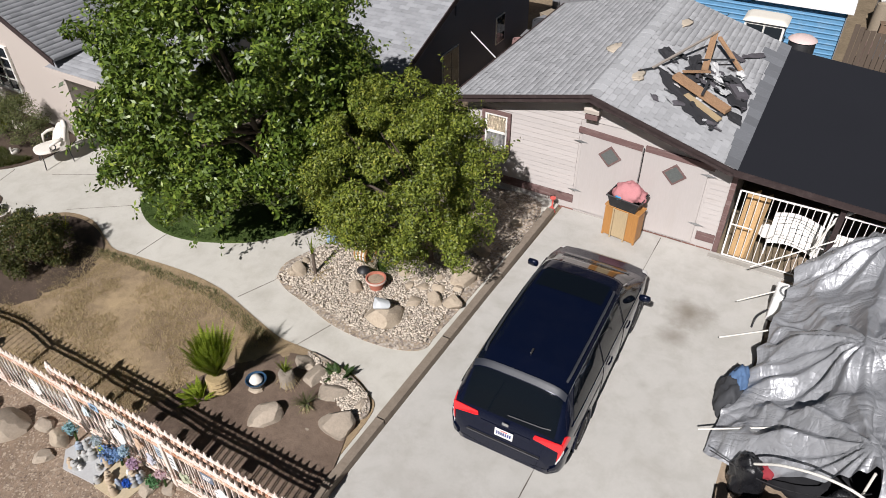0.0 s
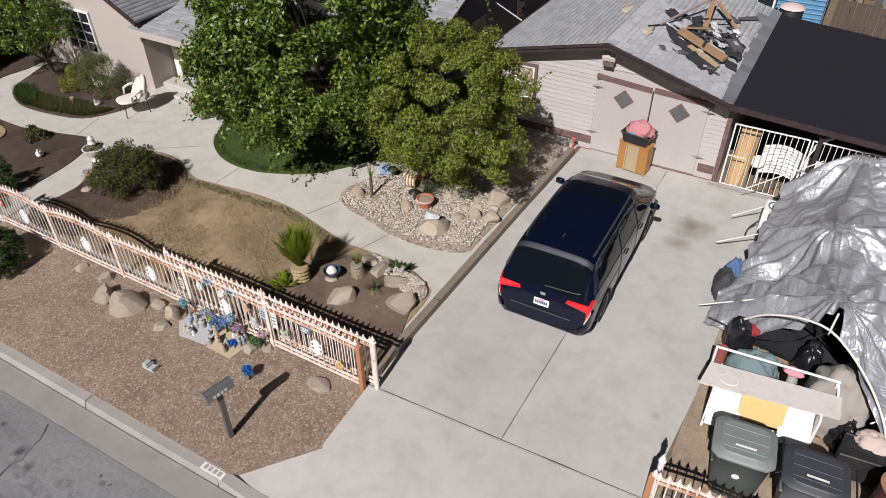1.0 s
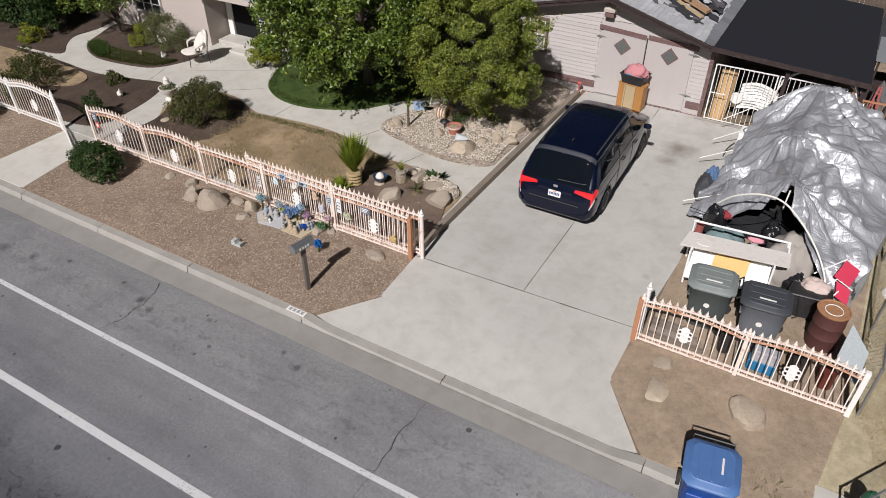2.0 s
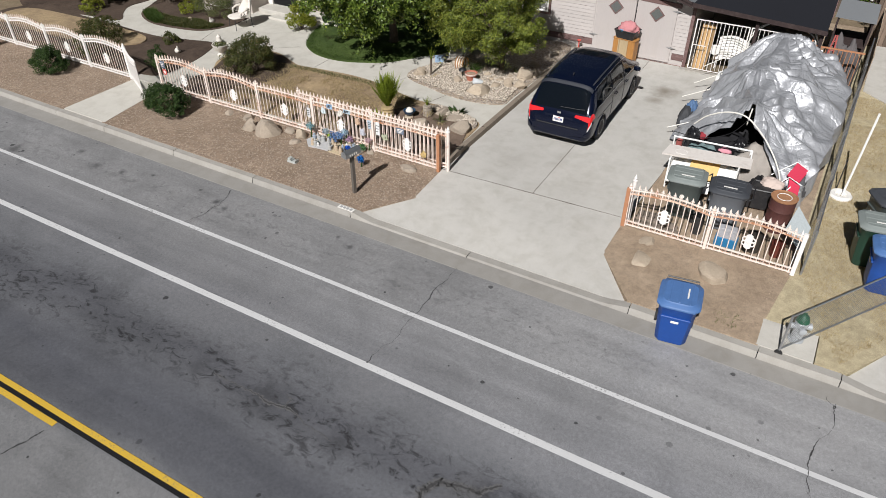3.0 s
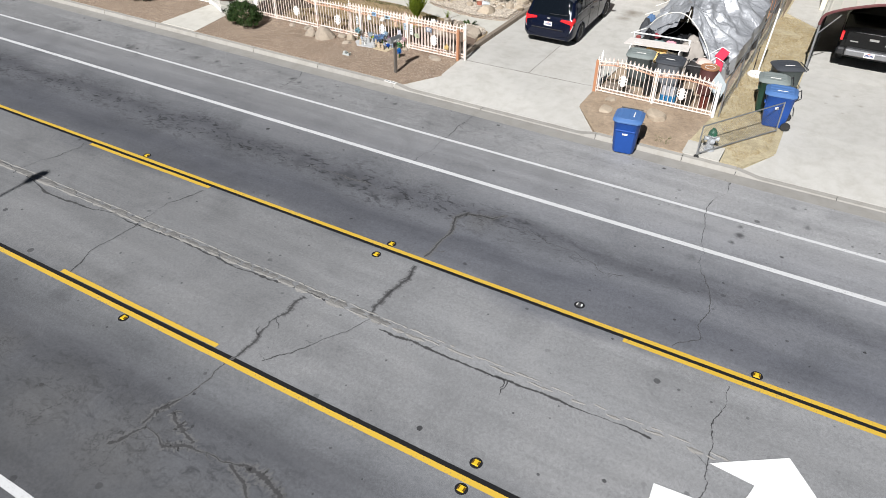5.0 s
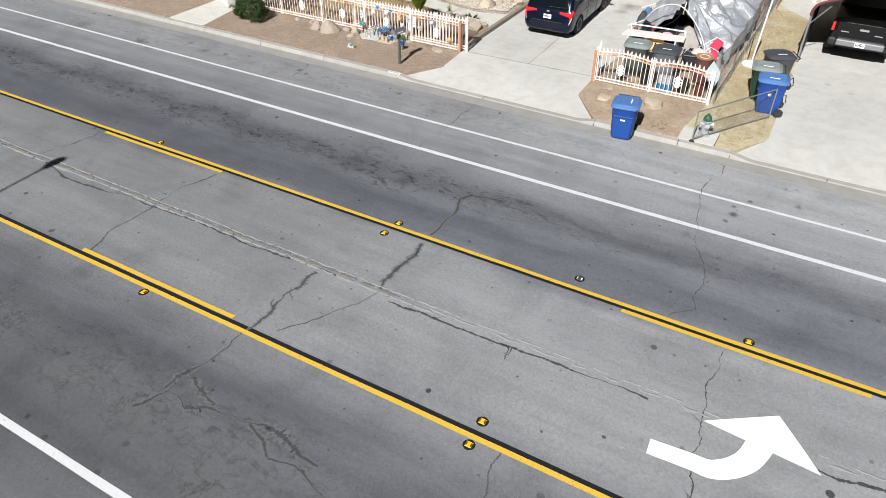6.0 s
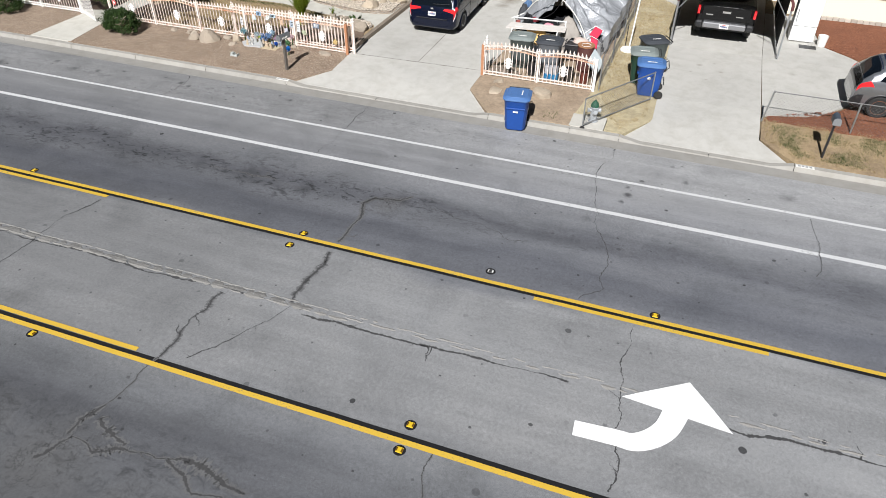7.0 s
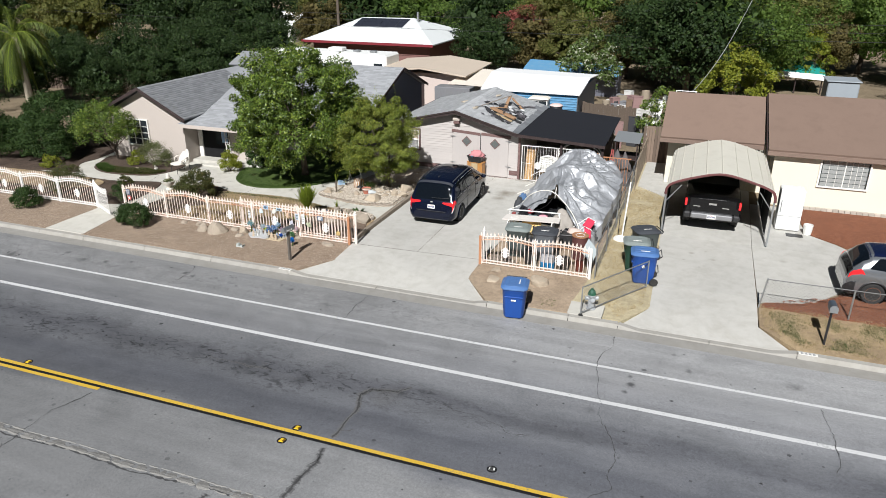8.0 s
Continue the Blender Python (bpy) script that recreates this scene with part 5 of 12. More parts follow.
gw = part("window", MB().box(WX0 - 0.08, WX0, GY0 - 0.08, GY0 - 0.01, WZ0 - 0.08, WZ1 + 0.08, 0.006).box(WX1, WX1 + 0.08, GY0 - 0.08, GY0 - 0.01, WZ0 - 0.08, WZ1 + 0.08, 0.006).box(WX0, WX1, GY0 - 0.08, GY0 - 0.01, WZ1, WZ1 + 0.08, 0.006).box(WX0, WX1, GY0 - 0.09, GY0 - 0.01, WZ0 - 0.08, WZ0, 0.006), M["brown_trim"], garage)
WM = (WZ0 + WZ1) / 2
part("sash", MB().box(WX0, WX0 + 0.045, GY0 - 0.062, GY0 - 0.02, WZ0, WZ1).box(WX1 - 0.045, WX1, GY0 - 0.062, GY0 - 0.02, WZ0, WZ1).box(WX0 + 0.045, WX1 - 0.045, GY0 - 0.062, GY0 - 0.02, WZ1 - 0.045, WZ1).box(WX0 + 0.045, WX1 - 0.045, GY0 - 0.062, GY0 - 0.02, WZ0, WZ0 + 0.045).box(WX0 + 0.045, WX1 - 0.045, GY0 - 0.062, GY0 - 0.02, WM - 0.022, WM + 0.022), M["white_paint"], gw, "white sliding sash")
for z0, z1, nm, col in ((WM + 0.02, WZ1 - 0.04, "faded cream curtain", (0.23, 0.19, 0.135)), (WZ0 + 0.04, WM - 0.02, "grey net curtain", (0.145, 0.143, 0.138))):
    part("curtain", MB().grid(lambda u, v: (WX0 + 0.04 + (WX1 - WX0 - 0.08) * u, GY0 - 0.025 - 0.006 * math.sin(u * 34 + v), z0 + (z1 - z0) * v), 30, 2), plain(nm, col, 0.9, var=0.2, big=3), gw, nm)
    part("pane", MB().box(WX0 + 0.045, WX1 - 0.045, GY0 - 0.045, GY0 - 0.041, z0, z1), M["clear_pane"], gw).visible_shadow = False

roof = part("roof", MB().slab([(RX, 12.30, RZ), (RX, 19.42, RZ), (-7.2, 19.42, EZL), (-7.2, 12.30, EZL)], 0.07).slab([(RX, 19.42, RZ), (RX, 12.30, RZ), (-0.82, 12.30, EZR), (-0.82, 19.42, EZR)], 0.07), M["shingle"], garage)
for xa, za, xb, zb in ((RX, RZ, -7.24, EZL), (RX, RZ, -0.80, EZR)):
    for dy, h, o in ((0.0, 0.17, 0.012), (-0.035, 0.07, 0.022)):
        part("fascia_board", MB().slab([(xa, 12.28 + dy, za + o), (xb, 12.28 + dy, zb + o), (xb, 12.28 + dy, zb + o - h), (xa, 12.28 + dy, za + o - h)], 0.03), M["dark_trim"], roof)
part("gutter_board", MB().box(-7.28, -7.19, 12.3, 19.42, EZL - 0.13, EZL + 0.005, 0.01), M["dark_trim"], roof)
shingles("shingle_field", roof, M["shingle"], dict(p0=(-7.2, 12.30, EZL + 0.004), ud=(0, 1, 0), vd=(RX + 7.2, 0, RZ - EZL), U=7.12, V=3.41, seed=2),
         dict(p0=(-0.82, 12.30, EZR + 0.004), ud=(0, 1, 0), vd=(RX + 0.82, 0, RZ - EZR), U=7.12, V=3.18, seed=3, keep=lambda u, v: u > 4.0))
cap_m = M["shingle"]
for i in range(24):
    y0 = 12.3 + i * 0.297
    part("ridge_tab", MB().slab([(RX, y0, RZ + 0.028), (RX, y0 + 0.33, RZ + 0.018), (RX - 0.16, y0 + 0.33, RZ - 0.022), (RX - 0.16, y0, RZ - 0.012)], 0.006).slab([(RX, y0 + 0.33, RZ + 0.018), (RX, y0, RZ + 0.028), (RX + 0.16, y0, RZ - 0.018), (RX + 0.16, y0 + 0.33, RZ - 0.028)], 0.006), cap_m, roof)

# wall lamp under the gable
lamp = thing("flood_lamp", "weathered beige box lamp under the garage gable", "lamp", (-3.9, 12.6, 3.05))
part("lamp_hood", MB().add([(x, y, z) for x in (-4.07, -3.73) for y, z in ((12.69, 3.02), (12.69, 3.24), (12.55, 3.24), (12.47, 3.14), (12.47, 3.06))], [(0, 1, 2, 3, 4), (9, 8, 7, 6, 5), (1, 6, 7, 2), (2, 7, 8, 3), (3, 8, 9, 4), (4, 9, 5, 0), (0, 5, 6, 1)]), plain("aged beige plastic", (0.42, 0.37, 0.32), 0.7, var=0.15), lamp)
part("lamp_box", MB().box(-4.04, -3.76, 12.50, 12.69, 2.90, 3.03, 0.01), M["brown_trim"], lamp)

# lean-to
lean = part("lean_to_roof", MB().slab([(-0.86, 12.34, 2.69), (3.30, 12.34, 2.46), (3.22, 19.05, 2.44), (-0.86, 19.35, 2.66)], 0.06), M["felt"], garage, "black felt lean-to roof")
part("lean_to_fascia", MB().slab([(-0.86, 12.31, 2.695), (3.32, 12.31, 2.465), (3.32, 12.31, 2.33), (-0.86, 12.31, 2.56)], 0.035), M["dark_trim"], lean)
fl_m = plain("grey roof flashing", (0.165, 0.172, 0.185), 0.85, var=0.15, big=2, fine=20, piece=0.2)
rf = random.Random(31)
for k in range(18):
    y0, y1, w = 12.3 + 0.395 * k, 12.3 + 0.395 * (k + 1), rf.uniform(0.0, 0.10) + (0.22 if 13 < k < 16 else 0)
    part("flashing", MB().slab([(-1.02 - w, y0, garage_roof(-1.02 - w) + 0.025), (-0.74, y0, 2.705), (-0.74, y1 - 0.004, 2.70), (-1.02 - w, y1 - 0.004, garage_roof(-1.02 - w) + 0.022)], 0.006), fl_m, lean)
for x in (1.3, 3.2):
    part("lean_to_post", MB().box(x - 0.05, x + 0.05, 12.45, 12.55, 0.3, 2.42 - 0.05 * x), M["dark_trim"], garage)
# the boards' colour includes the shade under the lean-to roof
part("lean_to_back_wall", MB().box(-0.7, 3.2, 16.4, 16.5, 0.2, 2.45), plain("board wall darkened for shade", (0.16, 0.14, 0.12), 0.9, var=0.2), garage)
for x in np.arange(-0.5, 3.3, 0.6):
    part("rafter", MB().slab([(x, 12.36, 2.60 - 0.055 * x), (x + 0.05, 12.36, 2.60 - 0.055 * x), (x + 0.05, 18.9, 2.57 - 0.055 * x), (x, 18.9, 2.57 - 0.055 * x)], 0.1), M["dark_trim"], garage)

# -- the stucco house with a front gable, a porch and a dark gable end behind --
house = thing("house", "beige stucco house with grey shingle roofs and a small porch", "house", (-18, 12, gz(13)))
HX0, HX1, HY0, HRX, HRZ, HEZ = -22.6, -17.70, 9.5, -19.98, 4.22, 2.78
front = MB().add([(x, y, z) for y in (HY0, 17.0) for x, z in ((HX0, 0.1), (HX1, 0.1), (HX1, HEZ - 0.05), (HRX, HRZ - 0.15), (HX0, HEZ - 0.05))], [(0, 1, 2, 3, 4), (9, 8, 7, 6, 5), (0, 4, 9, 5), (1, 6, 7, 2)])
part("wall", front, M["stucco"], house)
part("porch_wall", MB().box(-17.62, -13.75, 10.55, 10.7, 0.1, 2.5).box(-13.9, -13.75, 11.6, 15.4, 0.1, 2.9), M["stucco"], house)
part("gable_wall", MB().add([(x, y, z) for x in (-9.9, -9.72) for y, z in ((13.9, 0.1), (22.6, 0.1), (22.6, 3.0), (19.2, 4.32), (13.9, 2.28))], [(0, 1, 2, 3, 4), (9, 8, 7, 6, 5), (0, 5, 6, 1), (1, 6, 7, 2), (0, 4, 9, 5)]), M["stucco_dark"], house, "dark slate-painted gable end")
part("back_wall", MB().box(-22.6, -9.9, 15.1, 22.4, 0.1, 2.62).box(-13.75, -9.9, 13.9, 15.1, 0.1, 2.25), M["stucco_dark"], house)
for y0, y1, z0, z1 in ((16.24, 17.18, 0.45, 1.79), (19.88, 20.46, 0.87, 1.74)):
    w = part("window", MB().box(-9.72, -9.68, y0 - 0.035, y1 + 0.035, z0 - 0.035, z1 + 0.035, 0.006), M["white_paint"], house)
    part("pane", MB().box(-9.68, -9.67, y0, (y0 + y1) / 2 - 0.015, z0, z1), M["glass"], w)
    part("pane", MB().box(-9.68, -9.67, (y0 + y1) / 2 + 0.015, y1, z0, z1), M["glass"], w)
part("vent_flap", MB().box(-9.72, -9.66, 17.0, 17.5, 2.75, 3.15, 0.01), M["stucco_dark"], house)
def face_up(q):
    """The corners in the order that makes the plate thicken downwards."""
    a, b, c = (Vector(p) for p in q[:3])
    return q if (b - a).cross(c - a).z > 0 else q[::-1]


hroof = part("roof", MB().slab(face_up([(HRX, 9.15, HRZ), (HRX, 18.2, HRZ), (-17.3, 15.0, HEZ), (-17.3, 9.15, HEZ)]), 0.08), M["shingle_house"], house)
for quad in ([(HRX, 18.2, HRZ), (HRX, 9.15, HRZ), (-22.95, 9.15, HEZ), (-22.95, 18.2, HEZ)], [(-20.1, 19.2, 4.42), (-9.45, 19.2, 4.42), (-9.45, 13.6, 2.27), (-14.2, 13.6, 2.27)],
             [(-9.45, 19.2, 4.42), (-20.1, 19.2, 4.42), (-20.1, 22.9, 2.98), (-9.45, 22.9, 2.98)], [(-18.6, 16.0, 3.62), (-13.6, 16.0, 3.62), (-13.6, 9.10, 2.52), (-17.7, 9.10, 2.52)]):
    part("roof_slope", MB().slab(face_up(quad), 0.08), M["shingle_house"], house)
for xa, za, xb, zb, y in ((HRX, HRZ, -23.0, HEZ, 9.12), (HRX, HRZ, -17.26, HEZ, 9.12)):
    part("fascia_board", MB().slab([(xa, y, za + 0.02), (xb, y, zb + 0.02), (xb, y, zb - 0.15), (xa, y, za - 0.15)], 0.03), M["dark_trim"], hroof)
for ya, za, yb, zb in ((19.2, 4.44, 13.55, 2.27), (19.2, 4.44, 22.95, 2.98)):
    part("fascia_board", MB().slab([(-9.42, ya, za), (-9.42, yb, zb), (-9.42, yb, zb - 0.16), (-9.42, ya, za - 0.16)], 0.03), M["dark_trim"], hroof)
part("roof_slope", MB().slab(face_up([(-20.6, 17.7, 4.30), (-18.3, 17.7, 4.30), (-18.3, 19.3, 4.92), (-20.6, 19.3, 4.92)]), 0.08).slab(face_up([(-20.6, 19.3, 4.92), (-18.3, 19.3, 4.92), (-18.3, 21.0, 4.2), (-20.6, 21.0, 4.2)]), 0.08), M["shingle_house"], house)
part("gable_wall", MB().prism([(-20.5, 18.0), (-18.4, 18.0), (-18.4, 20.6), (-20.5, 20.6)], 3.4, lambda x, y: 4.36), M["stucco_dark"], house)
part("porch_fascia", MB().box(-17.72, -13.6, 9.05, 9.10, 2.36, 2.54, 0.006), M["stucco"], hroof)
SHIFT = 0.008  # above the roof boards
sl = math.hypot(HRX + 17.3, HRZ - HEZ)
shingles("shingle_field", hroof, M["shingle_house"], dict(p0=(-17.3, 9.15, HEZ + SHIFT), ud=(0, 1, 0), vd=(HRX + 17.3, 0, HRZ - HEZ), U=7.2, V=sl, tab=0.33, expo=0.15, seed=4),
         dict(p0=(-17.7, 9.10, 2.52 + SHIFT), ud=(1, 0, 0), vd=(0, 6.9, 1.1), U=4.1, V=6.95, tab=0.33, expo=0.15, seed=5),
         dict(p0=(-14.2, 13.6, 2.27 + SHIFT), ud=(1, 0, 0), vd=(0, 5.6, 2.15), U=4.75, V=6.0, tab=0.33, expo=0.15, seed=6),
         dict(p0=(-20.1, 16.6, 3.42 + SHIFT), ud=(1, 0, 0), vd=(0, 5.6, 2.15), U=6.0, V=2.78, tab=0.33, expo=0.15, seed=7))
dormer = part("dormer", MB().add([(-18.9, 15.2, 3.45), (-17.1, 15.2, 3.45), (-17.1, 15.2, 4.0), (-18.9, 15.2, 4.0), (-19.0, 17.6, 4.45), (-17.0, 17.6, 4.45)], [(0, 1, 2, 3), (3, 2, 5, 4), (0, 3, 4), (1, 5, 2)]), M["shingle_house"], hroof, "low shed dormer with a dark slot")
# black box in place of the slot's dark inside
part("dormer_opening", MB().box(-18.8, -17.2, 15.17, 15.21, 3.62, 3.90), M["tar_or_dark"], dormer)
porch_window = window_unit(house, "window", -21.35, -20.0, 1.15, 2.45, HY0 - 0.01, M["white_paint"], 3)
for zz in (1.48, 1.8, 2.12):
    part("glazing_bar", MB().box(-21.35, -20.0, HY0 - 0.06, HY0 - 0.01, zz - 0.012, zz + 0.012), M["white_paint"], porch_window)
# porch: floor, step, entry door, iron columns
part("porch_floor", MB().box(-17.60, -13.9, 9.75, 10.55, 0.15, 0.56, 0.02), M["walk"], house)
part("porch_step", MB().box(-16.75, -15.2, 9.35, 9.75, 0.15, 0.45, 0.02), M["walk"], house)
part("door_jamb", MB().box(-17.60, -17.36, 10.40, 10.55, 0.56, 2.44, 0.01).box(-17.60, -15.7, 10.42, 10.55, 2.40, 2.48, 0.01), M["white_paint"], house)
part("porch_sign", MB().box(-15.75, -15.40, 9.93, 9.96, 1.55, 2.30, 0.006), plain("pale blue porch cloth", (0.30, 0.42, 0.60), 0.8, var=0.3, big=6), house, "pale blue and white cloth hung by the column")
# a black panel stands for the unlit room behind the open entry
edoor = part("door", MB().box(-17.36, -15.72, 10.47, 10.549, 0.56, 2.40, 0.01), M["tar_or_dark"], house, "flat black panel standing for the dark open entry")
part("door_glass", MB().box(-16.5, -15.85, 10.45, 10.47, 1.3, 2.3), M["glass"], edoor)
part("open_screen_door", MB().box(-17.32, -17.26, 11.02, 11.42, 0.58, 2.40, 0.01), M["white_paint"], house, "white screen door standing open")
for cx in (-15.35, -13.95):
    col = part("iron_column", MB().tube([(cx - 0.12, 9.85, 0.56), (cx - 0.12, 9.85, 2.5)], 0.018, 6).tube([(cx + 0.12, 9.85, 0.56), (cx + 0.12, 9.85, 2.5)], 0.018, 6), M["white_paint"], house)
    for k in range(6):
        part("scroll", MB().tube([(cx + 0.10 * math.cos(a), 9.85, 0.74 + 0.32 * k + 0.13 * math.sin(a)) for a in np.linspace(0, 1.7 * math.pi, 12)], 0.011, 5), M["white_paint"], col)
post = part("porch_post", MB().box(-13.72, -13.5, 9.8, 10.02, 0.3, 2.6, 0.01), M["white_paint"], house)

# -- the neighbour's cream house with a brown roof --
house2 = thing("neighbour_house", "cream stucco house with a brown shingle roof", "house", (14, 13, gz(13)))
part("wall", MB().box(10.40, 30, 13.0, 13.2, 0.1, 2.75).box(10.40, 10.6, 13.2, 22, 0.1, 2.75), M["stucco_pale"], house2)
part("wing_wall", MB().box(5.95, 10.40, 14.6, 14.8, 0.1, 2.7).box(5.95, 6.1, 14.8, 20, 0.1, 2.7), M["stucco_pale"], house2)
r2 = part("roof", MB().slab([(10.10, 17.5, 4.32), (30.5, 17.5, 4.32), (30.5, 12.75, 2.74), (10.10, 12.75, 2.74)], 0.10).slab([(30.5, 17.5, 4.32), (10.10, 17.5, 4.32), (10.10, 22.2, 2.74), (30.5, 22.2, 2.74)], 0.10), M["shingle_brown"], house2)
r3 = part("wing_roof", MB().slab([(5.60, 17.0, 4.22), (9.98, 17.0, 4.22), (9.98, 13.75, 2.72), (5.60, 13.75, 2.72)], 0.10).slab([(9.98, 17.0, 4.22), (5.60, 17.0, 4.22), (5.60, 20.4, 2.72), (9.98, 20.4, 2.72)], 0.10), M["shingle_brown"], house2)
shingles("shingle_field", r2, M["shingle_brown"], dict(p0=(10.10, 12.75, 2.744), ud=(1, 0, 0), vd=(0, 4.75, 1.58), U=12, V=5.0, tab=0.33, expo=0.15, seed=8))
shingles("shingle_field", r3, M["shingle_brown"], dict(p0=(5.60, 13.75, 2.724), ud=(1, 0, 0), vd=(0, 3.25, 1.50), U=4.38, V=3.57, tab=0.33, expo=0.15, seed=9))
part("fascia_board", MB().box(10.08, 30.5, 12.70, 12.74, 2.58, 2.75, 0.005), plain("brown fascia", (0.20, 0.14, 0.11), 0.8), r2)
part("fascia_board", MB().box(5.58, 9.99, 13.70, 13.74, 2.55, 2.73, 0.005), bpy.data.materials["brown fascia"], r3)
part("barge_board", MB().slab([(10.07, 17.5, 4.33), (10.07, 12.72, 2.75), (10.07, 12.72, 2.58), (10.07, 17.5, 4.15)], 0.03), M["dark_trim"], r2)
window_unit(house2, "window", 12.26, 14.05, 1.40, 2.50, 12.99, M["white_paint"], 2, rail=False)
# pale strips added over the dark panes to make the glass lighter
for k in range(6):
    part("blind_slat", MB().box(12.30, 14.0, 12.960, 12.963, 1.415 + 0.18 * k, 1.575 + 0.18 * k), plain("pale pane tone", (0.30, 0.31, 0.30), 0.6) if k == 0 else bpy.data.materials["pale pane tone"], house2)
for gx in (12.55, 12.85, 13.4, 13.6, 13.8):
    part("glazing_bar", MB().box(gx - 0.007, gx + 0.007, 12.950, 12.958, 1.40, 2.50), M["white_paint"], house2)
edge = thing("brick_edging", "row of pale bricks edging the mulch bed by the wall", "edging", (13, 12.7, gz(12.7)), "", "structure")
ex = 11.4
while ex < 20:
    part("brick", MB().box(ex, ex + 0.21, 12.62, 12.74, 0.33, 0.50, 0.008), plain("pale edging brick", (0.46, 0.41, 0.35), 0.9, piece=0.2) if ex == 11.4 else bpy.data.materials["pale edging brick"], edge)
    ex += 0.225

# -- steel carport with an arched roof --
carport = thing("carport", "cream sheet-metal carport with a low arched ribbed roof", "carport", (8.2, 9, gz(9)))
CY0, CY1 = 7.62, 13.2


def arch(t):
    """The carport's section: legs, round shoulders, low ridge; t from 0 to 1."""
    pts = curve_line([(6.28, 2.02), (6.32, 2.26), (6.50, 2.46), (7.20, 2.74), (8.2, 2.97), (9.2, 2.78), (9.90, 2.54), (10.08, 2.34), (10.12, 2.10)], 8)
    f = t * (len(pts) - 1)
    i = min(int(f), len(pts) - 2)
    a, b = np.array(pts[i]), np.array(pts[i + 1])
    return a + (b - a) * (f - i)


croof = part("carport_roof", MB().grid(lambda u, v: (arch(v)[0], CY0 + (CY1 - CY0) * u, arch(v)[1]), 6, 64), M["cream_metal"], carport, smooth=True)
for k in range(13):
    t = 0.10 + 0.8 * k / 12
    x, z = arch(t)
    part("roof_rib", MB().tube([(x, CY0 - 0.01, z + 0.012), (x, CY1 + 0.01, z + 0.012)], 0.022, 6), M["cream_metal"], croof)
part("front_trim", MB().tube([(arch(t)[0], CY0 - 0.02, arch(t)[1] - 0.03) for t in np.linspace(0, 1, 40)], 0.05, 6), plain("maroon trim", (0.13, 0.045, 0.045), 0.5), croof)
for fy in (CY0 + 0.03, 9.5, 11.3, CY1 - 0.05):
    part("frame_arch", MB().tube([(arch(t)[0], fy, arch(t)[1] - 0.06) for t in np.linspace(0, 1, 30)], 0.03, 6), M["steel"], carport)
    for sx in (6.30, 10.10):
        part("leg", MB().box(sx - 0.03, sx + 0.03, fy - 0.03, fy + 0.03, gz(fy) - 0.02, 2.12), M["steel"], carport)
for sx, s in ((6.33, 1), (10.07, -1)):
    part("base_rail", MB().box(sx - 0.03, sx + 0.03, CY0, CY1, gz(8) + 0.0, gz(8) + 0.07), M["steel"], carport)
    part("brace", MB().tube([(sx, CY0 + 0.05, 1.7), (sx + 0.5 * s, CY0 + 0.05, 2.38)], 0.02, 6), M["steel"], carport)
    part("side_panel", MB().grid(lambda u, v: (sx + 0.012 * math.sin(u * 90), CY0 + 0.9 + (CY1 - CY0 - 0.9) * u, 0.4 + 1.85 * v), 60, 1), plain("shade cloth", (0.02, 0.021, 0.022), 0.9), carport)

# ---- trees, shrubs and ground cover ----
def leaf_cloud(name, pts, outs, size, seed, slim=0.5, spread=0.35):
    """Bent diamond leaves at pts, facing roughly outwards and up."""
    rng = np.random.RandomState(seed)
    n = len(pts)
    nrm = 0.8 * outs + rng.normal(0, 0.8, (n, 3)) + (0, 0, 0.3)
    nrm /= np.linalg.norm(nrm, axis=1)[:, None]
    d = np.cross(nrm, rng.normal(0, 1, (n, 3)))
    d /= np.linalg.norm(d, axis=1)[:, None] + 1e-9
    w = np.cross(nrm, d)
    s = size * rng.uniform(1 - spread, 1 + spread, n)[:, None]
    droop = nrm * s * -0.18
    v = np.stack([pts - d * s * 0.5, pts + w * s * slim * 0.5 + droop * 0.2, pts + d * s * 0.55 + droop, pts - w * s * slim * 0.5 + droop * 0.2], 1).reshape(-1, 3)
    f = np.arange(4 * n).reshape(-1, 4)
    return fast_mesh(name, v, f)


def clumps(centre, radii, count, seed, low=-0.75, rough=0.25):
    """Places of leaf clumps over an uneven crown."""
    rng = np.random.RandomState(seed)
    out = []
    while len(out) < count:
        d = rng.normal(0, 1, 3)
        d /= np.linalg.norm(d)
        if d[2] < low:
            continue
        k = rng.uniform(0.45, 1.0) ** 0.4
        k *= 1 + rough * noise.noise(Vector(d) * 2.1 + Vector((seed, 0, 0))) + 0.5 * rough * noise.noise(Vector(d) * 5.3 + Vector((0, seed, 0)))
        out.append((np.array(centre) + d * np.array(radii) * k, d))
    return out


def crown_points(cl, per, rad, seed, flat=0.75):
    rng = np.random.RandomState(seed)
    P, O = [], []
    for c, d in cl:
        r = rad * rng.uniform(0.6, 1.25)
        q = rng.normal(0, 1, (per, 3))
        q /= np.linalg.norm(q, axis=1)[:, None]
        k = rng.uniform(0.35, 1.0, (per, 1)) ** 0.5
        P.append(c + q * k * (r, r, r * flat))
        O.append(q + d * 0.6)
    return np.concatenate(P), np.concatenate(O)


